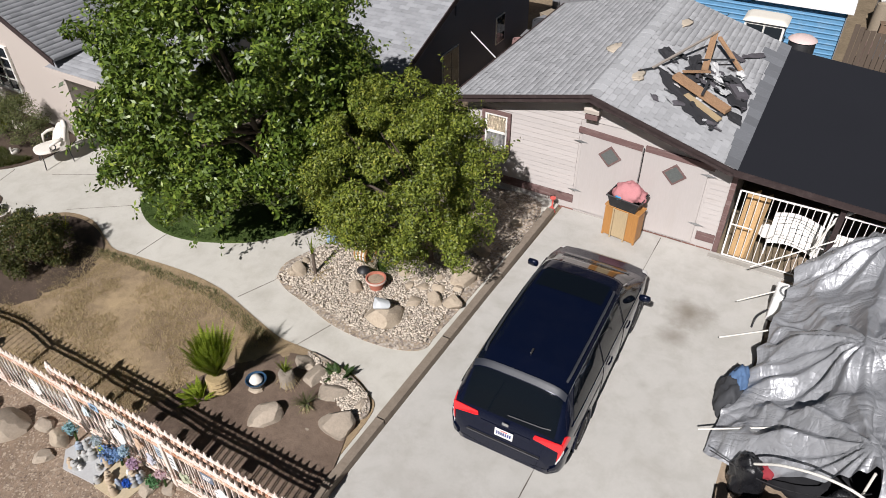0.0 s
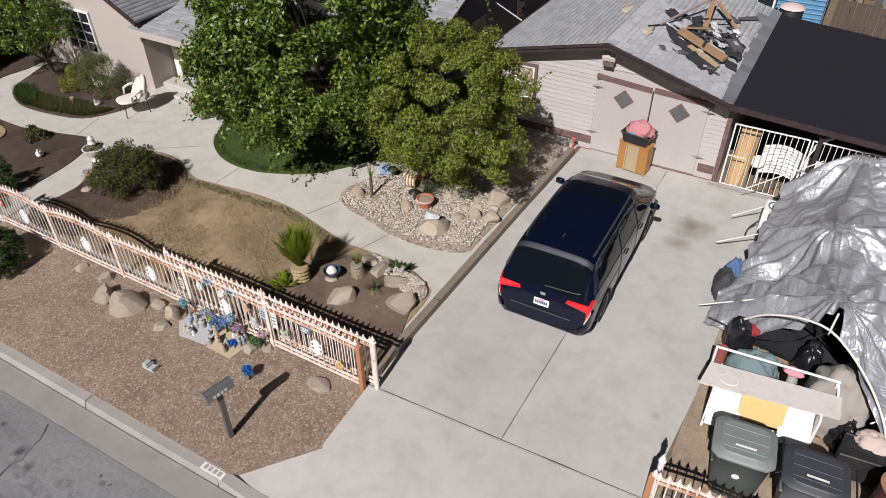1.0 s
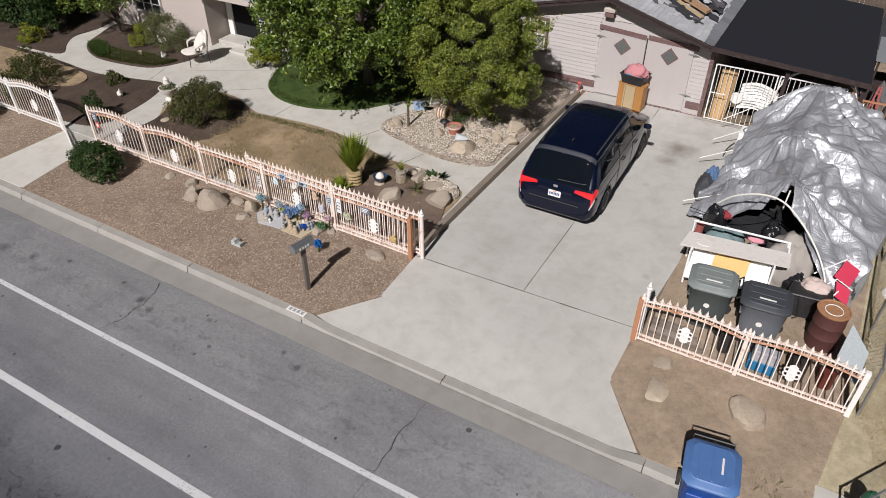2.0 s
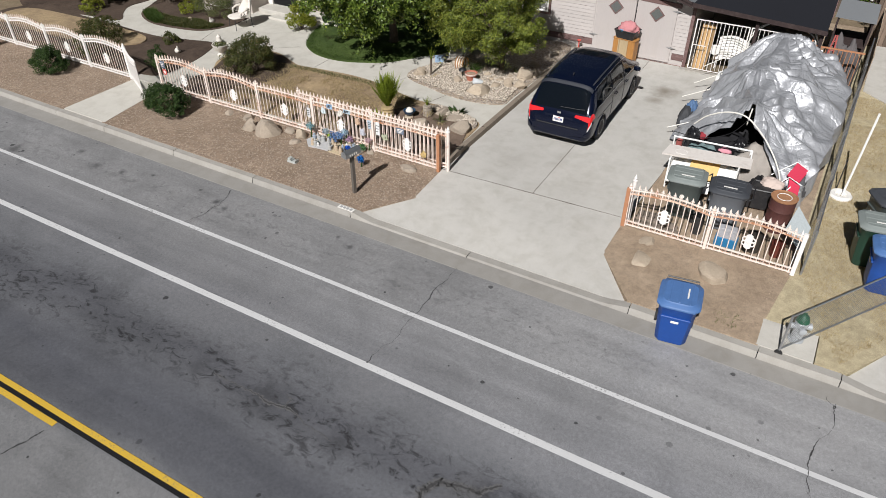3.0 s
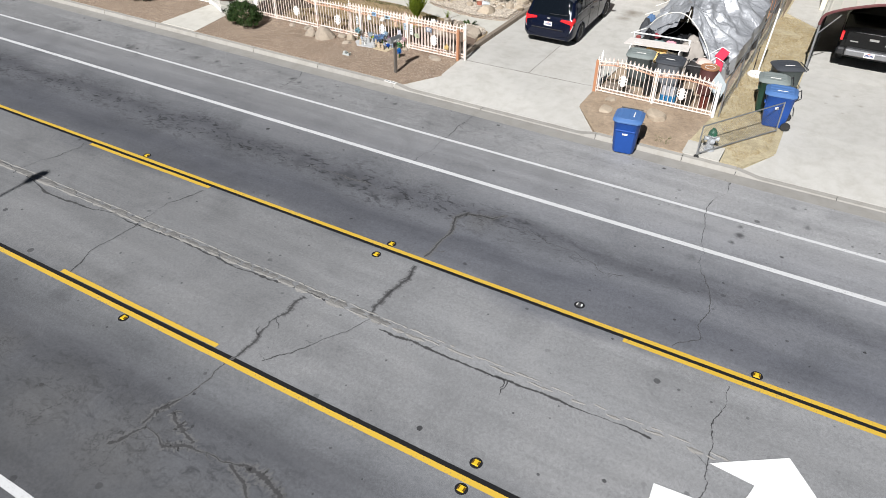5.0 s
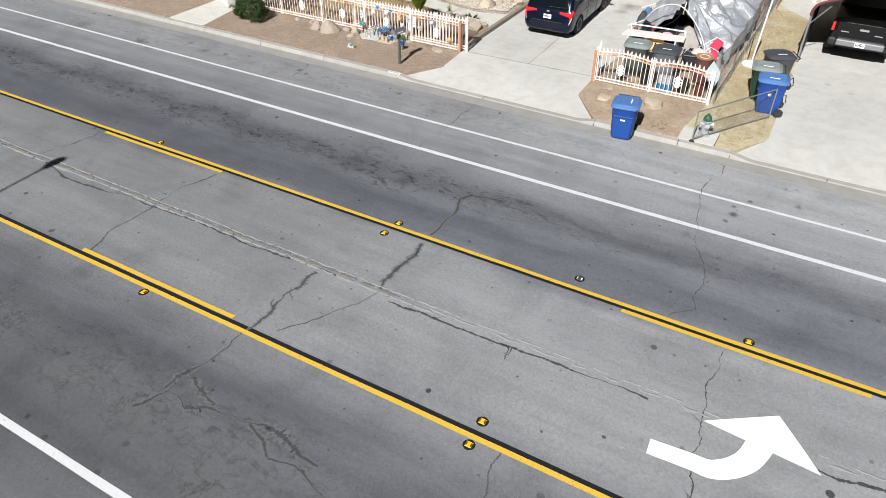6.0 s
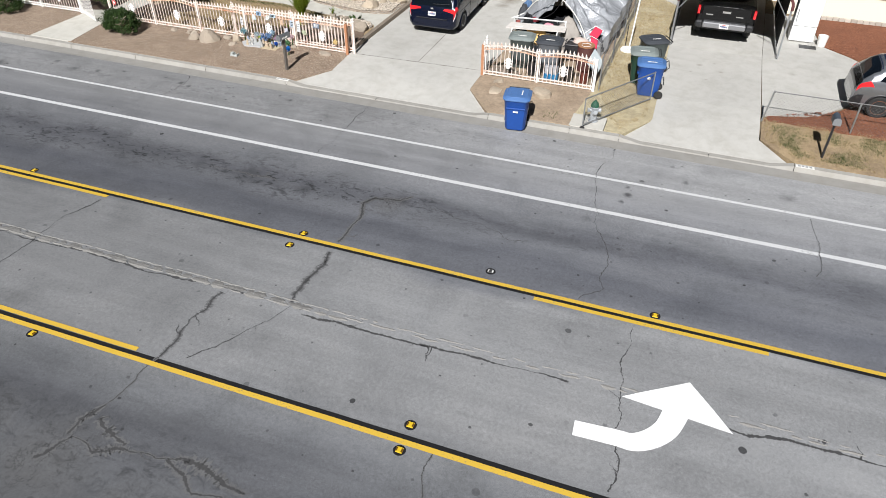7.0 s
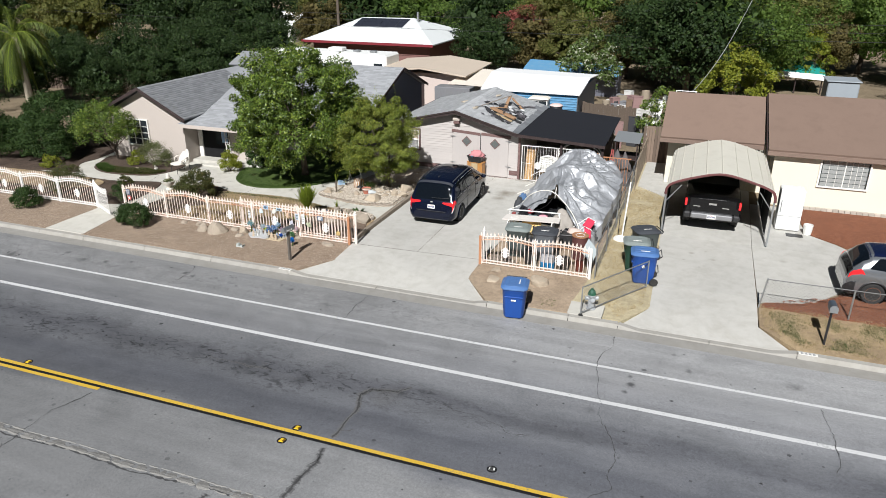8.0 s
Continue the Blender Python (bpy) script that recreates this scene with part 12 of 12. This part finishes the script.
part("window", MB().box(-20.9, -19.6, 29.15, 29.2, 2.4, 2.95, 0.02), M["glass"], rv)
part("wheel", MB().lathe([(0.1, -0.1), (0.34, -0.1), (0.36, 0), (0.34, 0.1), (0.1, 0.1)], 18, Matrix.Translation((-21, 29.25, 0.68)) @ Matrix.Rotation(radians(90), 4, "X")), M["rubber"], rv)
van2 = thing("parked_box_van", "white box van with a dark windscreen behind the house", "van", (-25.6, 31, 0.33))
part("box", MB().box(-26.9, -24.2, 31.9, 33.9, 0.7, 3.5, 0.12), M["white_metal"], van2)
part("windscreen", MB().box(-24.75, -24.18, 31.86, 33.5, 2.4, 3.3, 0.03), M["car_glass"], van2)
part("wheel", MB().lathe([(0.1, -0.1), (0.34, -0.1), (0.36, 0), (0.34, 0.1), (0.1, 0.1)], 18, Matrix.Translation((-25.5, 31.95, 0.68)) @ Matrix.Rotation(radians(90), 4, "X")), M["rubber"], van2)
low = thing("back_building", "low pale building with tan flat roofs in the back yard", "building", (-11, 29, 0.33))
part("wall", MB().box(-14.6, -8.6, 27.6, 33, 0.2, 2.85), plain("pinkish plaster", (0.55, 0.46, 0.42), 0.9), low)
part("roof", MB().slab([(-15.2, 27.0, 2.95), (-11.6, 27.0, 3.3), (-11.6, 33.5, 3.4), (-15.2, 33.5, 3.05)], 0.1).slab([(-11.6, 27.0, 3.3), (-8.2, 27.0, 2.9), (-8.2, 33.5, 3.0), (-11.6, 33.5, 3.4)], 0.1), plain("tan roof sheet", (0.50, 0.42, 0.34), 0.9, var=0.12), low)
part("awning", MB().slab([(-9.2, 26.2, 2.5), (-5.6, 26.6, 2.35), (-5.8, 31, 2.8), (-9.0, 31, 2.9)], 0.05), plain("pale awning", (0.66, 0.60, 0.52), 0.8, var=0.1), low)
part("door", MB().box(-12.4, -11.5, 27.55, 27.6, 0.4, 2.3), M["dark_trim"], low)
part("window", MB().box(-14.1, -13.2, 27.55, 27.6, 1.4, 2.3), M["glass"], low)
solo("metal_locker", MB().box(-9.9, -7.4, 25.4, 26.6, 0.33, 2.35, 0.03), plain("grey metal locker", (0.19, 0.19, 0.20), 0.5, var=0.2, big=2, fine=12, stretch=(6, 1, 0.3)), "grey metal locker in the back yard", "locker")
yard_fence = thing("iron_fence", "white bar fence in the back yard", "fence", (-6.3, 25, 0.33))
part("rail", MB().box(-7.2, -4.9, 25.0, 25.04, 1.9, 1.95).box(-7.2, -4.9, 25.0, 25.04, 0.6, 0.65), M["white_metal"], yard_fence)
for k in range(14):
    part("bar", MB().tube([(-7.1 + 0.16 * k, 25.02, 0.35), (-7.1 + 0.16 * k, 25.02, 2.0)], 0.018, 5), M["white_metal"], yard_fence)
# back yard goods: boxes, tubs and heaps
ry = random.Random(31)
GOODS = [plain("goods %s" % n, c, 0.8, var=0.2) for n, c in (("white", (0.62, 0.60, 0.57)), ("pink", (0.26, 0.16, 0.15)), ("grey", (0.20, 0.20, 0.21)), ("brown", (0.18, 0.12, 0.08)), ("dark", (0.04, 0.04, 0.045)), ("tan", (0.28, 0.23, 0.17)))]
for i in range(96):
    if i < 36:
        x, y = ry.uniform(-9.3, -5.9), ry.uniform(20.3, 24.6)
    else:
        x, y = ry.uniform(1.35, 4.6), ry.uniform(20.3, 33.0)
    w, d, h = ry.uniform(0.25, 0.7), ry.uniform(0.25, 0.6), ry.uniform(0.35, 1.3) + (0.9 * ry.random() if i > 50 else 0)
    m = pose(x, y, 0.33, 0, 0, ry.uniform(0, 90))
    if i % 3 == 0:
        solo("yard_barrel", MB().lathe([(w * 0.5, 0), (w * 0.55, h * 0.3), (w * 0.55, h * 0.7), (w * 0.5, h), (w * 0.4, h), (w * 0.38, h - 0.05)], 14, m), ry.choice(GOODS), "used round tub in the cluttered back yard", "tub", "yard goods", smooth=40)
    else:
        solo("yard_box", MB().box(-w / 2, w / 2, -d / 2, d / 2, 0, h, 0.025, m).box(-w / 2 - 0.015, w / 2 + 0.015, -d / 2 - 0.015, d / 2 + 0.015, h, h + 0.035, 0.008, m), ry.choice(GOODS), "used box with a lid in the cluttered back yard", "box", "yard goods")
chairp = thing("plastic_chair", "faded pink plastic chair in the back yard", "chair", (-8.2, 23.6, 0.33))
part("seat", MB().box(-8.5, -7.9, 23.4, 23.9, 0.75, 0.80, 0.02), GOODS[1], chairp)
part("backrest", MB().slab([(-8.5, 23.9, 0.8), (-7.9, 23.9, 0.8), (-7.95, 24.05, 1.65), (-8.45, 24.05, 1.65)], 0.04), GOODS[1], chairp)
for x, y in ((-8.48, 23.42), (-7.92, 23.42), (-8.48, 23.88), (-7.92, 23.88)):
    part("leg", MB().box(x - 0.02, x + 0.02, y - 0.02, y + 0.02, 0.33, 0.76), GOODS[1], chairp)
# cluttered strip beside the lean-to
truckbed = thing("yard_shelf", "dark steel rack with a grey roof sheet beside the lean-to", "rack", (4.0, 16.2, 0.33))
for x in (3.45, 4.5):
    for y in (15.4, 17.0):
        part("upright", MB().box(x - 0.03, x + 0.03, y - 0.03, y + 0.03, 0.33, 2.0), M["dark_trim"], truckbed)
part("roof_sheet", MB().slab([(3.35, 15.3, 2.05), (4.6, 15.3, 2.0), (4.6, 17.2, 2.1), (3.35, 17.2, 2.15)], 0.02), plain("grey roof sheet", (0.20, 0.21, 0.22), 0.6, var=0.15), truckbed)
part("shelf", MB().box(3.45, 4.5, 15.4, 17.0, 1.1, 1.14), M["dark_trim"], truckbed)
for x, y, z, r in ((3.75, 14.2, 0.35, 0.28), (4.15, 13.6, 0.35, 0.3), (3.6, 13.4, 0.35, 0.25)):
    heap("crumpled_cloth", "dark goods heaped beside the lean-to", "cloth", (x, y, z), (r, r, 1.0), fabric("goods cloth %d" % int(100 * x), (0.12, 0.11, 0.11)), x + y)
lad = thing("ladder", "red aluminium step ladder behind the gate", "ladder", (3.5, 13.0, 0.35))
for x0, x1 in ((3.35, 3.55), (3.75, 3.6)):
    part("ladder_rail", MB().tube([(x0, 12.85, 0.35), (x1, 13.1, 2.15)], 0.025, 6), plain("red ladder", (0.42, 0.10, 0.09), 0.5) if x0 < 3.5 else bpy.data.materials["red ladder"], lad)
for k in range(6):
    part("rung", MB().tube([(3.38 + 0.03 * k, 12.89 + 0.04 * k, 0.6 + 0.27 * k), (3.72 - 0.022 * k, 12.89 + 0.04 * k, 0.6 + 0.27 * k)], 0.015, 6), bpy.data.materials["red ladder"], lad)

# behind the garage: an old camper top, a drum with a pale lid, scrap and crates
wb = thing("camper_shell", "old white camper top with sliding windows behind the garage", "camper top", (-1.6, 20.7, 0.33))
part("body", MB().box(-2.16, -1.08, 20.32, 21.1, 0.33, 2.22, 0.03).box(-2.16, -2.10, 20.32, 21.1, 2.22, 2.9).box(-1.14, -1.08, 20.32, 21.1, 2.22, 2.9).box(-2.10, -1.14, 20.32, 20.37, 2.80, 2.9).box(-2.10, -1.14, 21.05, 21.1, 2.22, 2.9), M["white_paint"], wb)
part("window_bar", MB().box(-1.64, -1.60, 20.31, 20.36, 2.22, 2.82), M["white_paint"], wb)
for x in (-2.09, -1.59):
    part("pane", MB().box(x, x + 0.44, 20.34, 20.346, 2.23, 2.80), M["glass"], wb)
part("lid", MB().grid(lambda u, v: (-2.22 + 1.20 * u, 20.24 + 0.92 * v, 2.89 + 0.11 * (1 - (2 * u - 1) ** 8) * (1 - (2 * v - 1) ** 8)), 16, 12), plain("chalky cream lid", (0.72, 0.68, 0.60), 0.7, var=0.08), wb, "weathered cream lid", smooth=50)
dish = thing("drum_stand", "black drum with a pinkish domed lid on a stand", "drum", (-0.55, 20.3, 0.33))
part("drum", MB().lathe([(0.0, 1.75), (0.33, 1.75), (0.355, 1.8), (0.35, 2.6), (0.33, 2.63), (0.0, 2.63)], 26, Matrix.Translation((-0.55, 20.3, 0))), M["black_plastic"], dish, smooth=40)
part("lid", MB().lathe([(0.0, 2.74), (0.12, 2.735), (0.27, 2.70), (0.375, 2.635), (0.385, 2.615), (0.36, 2.61)], 26, Matrix.Translation((-0.55, 20.3, 0))), plain("pinkish lid", (0.64, 0.50, 0.47), 0.6, var=0.12, big=3), dish, smooth=40)
for k in range(4):
    part("leg", MB().tube([(-0.55 + 0.3 * math.cos(k * 1.571), 20.3 + 0.3 * math.sin(k * 1.571), 0.33), (-0.55 + 0.28 * math.cos(k * 1.571), 20.3 + 0.28 * math.sin(k * 1.571), 1.76)], 0.025, 6), M["steel"], dish)
rc = random.Random(9)
scrap = thing("scrap_pile", "tangled dark bicycle scrap heaped behind the garage", "scrap", (-2.7, 20.6, 0.33))
part("crate", MB().box(-3.1, -2.35, 20.2, 21.0, 0.33, 2.35, 0.02), M["dark_trim"], scrap)
for k in range(26):
    a, b = [Vector((-2.72 + rc.gauss(0, 0.17), 20.6 + rc.gauss(0, 0.2), 2.36 + abs(rc.gauss(0, 0.22)))) for _ in range(2)]
    part("scrap_rod", MB().tube([a, (a + b) / 2 + Vector((rc.gauss(0, .05), rc.gauss(0, .05), 0.05)), b], rc.uniform(0.01, 0.028), 6), M["steel"] if k % 4 == 0 else M["black_plastic"], scrap)
for x, y, z, q in ((0.05, 19.95, 1.95, 0.42), (0.12, 19.98, 2.13, 0.36)):
    solo("crate", MB().box(x, x + q, y, y + 0.35, 0.33 if z < 2 else 1.955, z, 0.015), plain("grey crate", (0.42, 0.41, 0.38), 0.7, var=0.15) if z < 2 else M["white_paint"], "pale plastic crate stacked behind the lean-to", "crate", "stacked crates")
brf = thing("board_fence", "dark weathered board fence behind the lean-to", "fence", (2.2, 21.9, 0.33))
for i in range(22):
    part("board", MB().box(0.62 + 0.145 * i, 0.755 + 0.145 * i, 22.3 - 0.04 * i, 22.33 - 0.04 * i, 0.33, 2.55 + ry.uniform(-.06, .06)), plain("dark weathered board", (0.105, 0.078, 0.058), 0.9, var=0.35, big=2, fine=25, stretch=(6, 6, .4)) if i == 0 else bpy.data.materials["dark weathered board"], brf)

# east back yard: pool canopy, grey shed, fences
can = thing("pool_canopy", "turquoise canopy over a white awning in the east back yard", "canopy", (15, 46, 0.33))
part("cloth", MB().slab([(11.9, 44, 2.05), (16.3, 44, 1.75), (16.6, 48.5, 2.3), (12.6, 48.5, 2.6)], 0.05), plain("turquoise cloth", (0.02, 0.30, 0.25), 0.6), can)
part("awning", MB().slab([(12.2, 43.6, 1.75), (16.2, 43.6, 1.5), (16.2, 44.0, 1.9), (12.2, 44.0, 2.1)], 0.05), M["white_metal"], can)
for x in (12.3, 14.2, 16.1):
    part("post", MB().tube([(x, 44, 0.3), (x, 44, 1.9)], 0.05, 6), M["dark_trim"], can)
gs = thing("grey_shed", "small grey sheet-metal shed", "shed", (15.6, 32, 0.33))
part("shed_body", MB().box(14.6, 16.4, 31.0, 33.0, 0.2, 3.2, 0.06), plain("grey sheet metal", (0.30, 0.33, 0.36), 0.5, var=0.1, stretch=(5, 1, .3)), gs)
part("shed_roof", MB().box(14.5, 16.5, 30.9, 33.1, 3.2, 3.28, 0.03), bpy.data.materials["grey sheet metal"], gs)
bfe = thing("board_fence", "brown board fence at the back of the east lot", "fence", (18, 29.5, 0.33))
for i in range(60):
    part("board", MB().box(5.5 + 0.36 * i, 5.84 + 0.36 * i, 29.5, 29.54, 0.33, 2.0 + ry.uniform(-.06, .06)), fm, bfe)
bfw = thing("board_fence", "dark picket fence at the back of the west lots", "fence", (-36, 24.9, 0.33))
for i in range(70):
    part("board", MB().box(-48 + 0.36 * i, -47.72 + 0.36 * i, 24.9, 24.94, 0.33, 2.0 + ry.uniform(-.06, .06)), fm, bfw)
wroof = thing("patio_roof", "grey corrugated patio roof west of the house", "patio roof", (-26, 15, 0.33))
part("roof_sheet", MB().slab([(-25.4, 12.8, 2.05), (-23.0, 13.0, 2.3), (-23.0, 16.5, 2.5), (-25.4, 16.5, 2.25)], 0.04), plain("grey corrugated sheet", (0.26, 0.27, 0.29), 0.6, var=0.15), wroof)
for x in (-25.3, -23.2):
    part("post", MB().tube([(x, 13.0, 0.3), (x, 13.0, 2.1)], 0.05, 6), M["white_metal"], wroof)
# long back buildings, far off between the trees
for x, y, w, h, c, n in ((-48, 62, 9, 4.0, (0.62, 0.62, 0.60), "white"), (6, 62, 8, 4.2, (0.42, 0.38, 0.33), "tan"), (-20, 74, 10, 4.5, (0.50, 0.46, 0.42), "grey")):
    fh = thing("far_house", n + " house far behind the trees", "house", (x, y, 0.33))
    part("wall", MB().box(x - w / 2, x + w / 2, y, y + 7, 0.2, h * 0.66), plain("far wall " + n, c, 0.9), fh)
    part("roof", MB().slab([(x - w / 2 - 0.4, y - 0.4, h * 0.64), (x + w / 2 + 0.4, y - 0.4, h * 0.64), (x + w / 2 + 0.4, y + 3.5, h), (x - w / 2 - 0.4, y + 3.5, h)], 0.1).slab([(x - w / 2 - 0.4, y + 3.5, h), (x + w / 2 + 0.4, y + 3.5, h), (x + w / 2 + 0.4, y + 7.4, h * 0.64), (x - w / 2 - 0.4, y + 7.4, h * 0.64)], 0.1), plain("far roof " + n, shade(c, 1.1), 0.8), fh)
    for k in range(3):
        part("window", MB().box(x - w / 2 + 1.2 + k * w / 3.4, x - w / 2 + 2.4 + k * w / 3.4, y - 0.04, y, 1.2, 2.2), M["glass"], fh)

# overhead wires and the service drop
WIRE = plain("black wire", (0.03, 0.03, 0.03), 0.6)
PALEW = plain("pale wire", (0.35, 0.35, 0.36), 0.6)
for y, z0, z1, nm in ((44, 5.3, 5.6, "a"), (47, 4.6, 4.7, "b"), (38, 4.9, 4.8, "c")):
    solo("power_line", MB().tube([(x, y, z0 + (z1 - z0) * (x + 70) / 120 + 0.9 * ((x + 10) / 60) ** 2) for x in range(-70, 51, 6)], 0.014, 5), WIRE, "thin overhead wire sagging above the back yards", "wire", "overhead wires")
solo("service_drop", MB().tube(curve_line([(6.4, 17.2, 4.3), (6.9, 20, 4.2), (8.3, 28, 5.6), (10.5, 40, 9.5)], 6), 0.018, 5), PALEW, "pale service wire rising from the brown roof", "wire")
mast = thing("roof_mast", "thin white metal frame on the brown roof ridge", "mast", (6.2, 17.0, 4.2))
part("bar", MB().tube([(5.9, 17.0, 4.38), (6.9, 17.0, 4.36)], 0.02, 6).tube([(5.95, 17.0, 4.18), (5.95, 17.0, 4.4)], 0.02, 6).tube([(6.85, 17.0, 4.18), (6.85, 17.0, 4.4)], 0.02, 6), M["white_metal"], mast)
solo("utility_pole", MB().tube([(-28.0, 46, 0.2), (-28.0, 46, 9.5)], 0.13, 8), M["bark"], "grey wooden utility pole among the trees", "pole")
solo("white_plank", MB().slab([(4.75, 20.6, 1.9), (5.0, 20.6, 1.9), (5.45, 21.2, 3.4), (5.2, 21.2, 3.4)], 0.04), M["white_paint"], "white board leaning up behind the fence", "board")
solo("stay_pole", MB().tube([(-7.22, 14.75, 2.75), (-9.70, 17.93, 2.01)], 0.02, 8), M["white_metal"], "white pole from the garage eave to the dark gable", "pole")

# street lamp whose shadow lies on the turn lane
sl3 = thing("street_lamp", "tall grey street lamp on the far side of the street", "street lamp", (-9.98, -22.3, 0))
part("pole", MB().tube([(-9.98, -22.3, -0.05), (-9.98, -22.3, 9.4)], [0.11, 0.07], 10), M["steel"], sl3)
part("arm", MB().tube(curve_line([(-9.98, -22.3, 9.3), (-9.98, -21.7, 9.75), (-9.98, -20.6, 9.9)], 6), 0.04, 8), M["steel"], sl3)
part("lamp_head", MB().lathe([(0.02, -0.35), (0.14, -0.25), (0.17, 0.1), (0.10, 0.35), (0.02, 0.4)], 12, Matrix.Translation((-9.98, -20.45, 9.88)) @ Matrix.Rotation(radians(90), 4, "X") @ Matrix.Diagonal((1, 0.45, 1, 1))), M["steel"], sl3, smooth=40)

# a small garden gazebo in the shaded west yard
gzb = thing("gazebo", "small open timber shelter with a pale sheet roof", "gazebo", (-47.9, 36.9, 0.33))
part("roof", MB().slab([(-49.1, 36.0, 1.75), (-46.9, 36.0, 1.75), (-47.0, 37.0, 2.45), (-49.0, 37.0, 2.45)], 0.05), plain("pale gazebo roof", (0.30, 0.30, 0.31), 0.7, var=0.3), gzb)
part("roof", MB().slab([(-49.0, 37.0, 2.45), (-47.0, 37.0, 2.45), (-46.9, 38.0, 1.75), (-49.1, 38.0, 1.75)], 0.05), bpy.data.materials["pale gazebo roof"], gzb)
for x in (-48.95, -47.05):
    for y in (36.15, 37.85):
        part("post", MB().box(x - 0.06, x + 0.06, y - 0.06, y + 0.06, 0.3, 1.8), M["dark_trim"], gzb)

# the garage roof's nearest shingles, laid one by one
tab_w, expo = 0.31, 0.145
vd = Vector((RX + 0.82, 0, RZ - EZR)).normalized()
nrm = Vector((0, 1, 0)).cross(vd)
nrm = nrm if nrm.z > 0 else -nrm
tab = MB().add([(0, -0.148, 0.013), (0, 0.148, 0.013), (0.152, 0.148, 0.003), (0.152, -0.148, 0.003), (0, -0.148, -0.003), (0, 0.148, -0.003)], [(0, 1, 2, 3), (4, 5, 1, 0)]).mesh("shingle")
tab.materials.append(M["shingle"])
rb_ = random.Random(4)
for r in range(21):
    for c in range(13):
        y = 12.30 + c * tab_w + (r % 2) * 0.155 + 0.15 + rb_.uniform(-.01, .01)
        o = new("shingle", tab)
        o.parent = roof
        p = Vector((-0.82, y, EZR + 0.004)) + vd * (r * expo - 0.012 + rb_.uniform(-.005, .005))
        o.matrix_basis = Matrix(((vd.x, 0, nrm.x, p.x), (vd.y, 1, nrm.y, p.y), (vd.z, 0, nrm.z, p.z), (0, 0, 0, 1)))
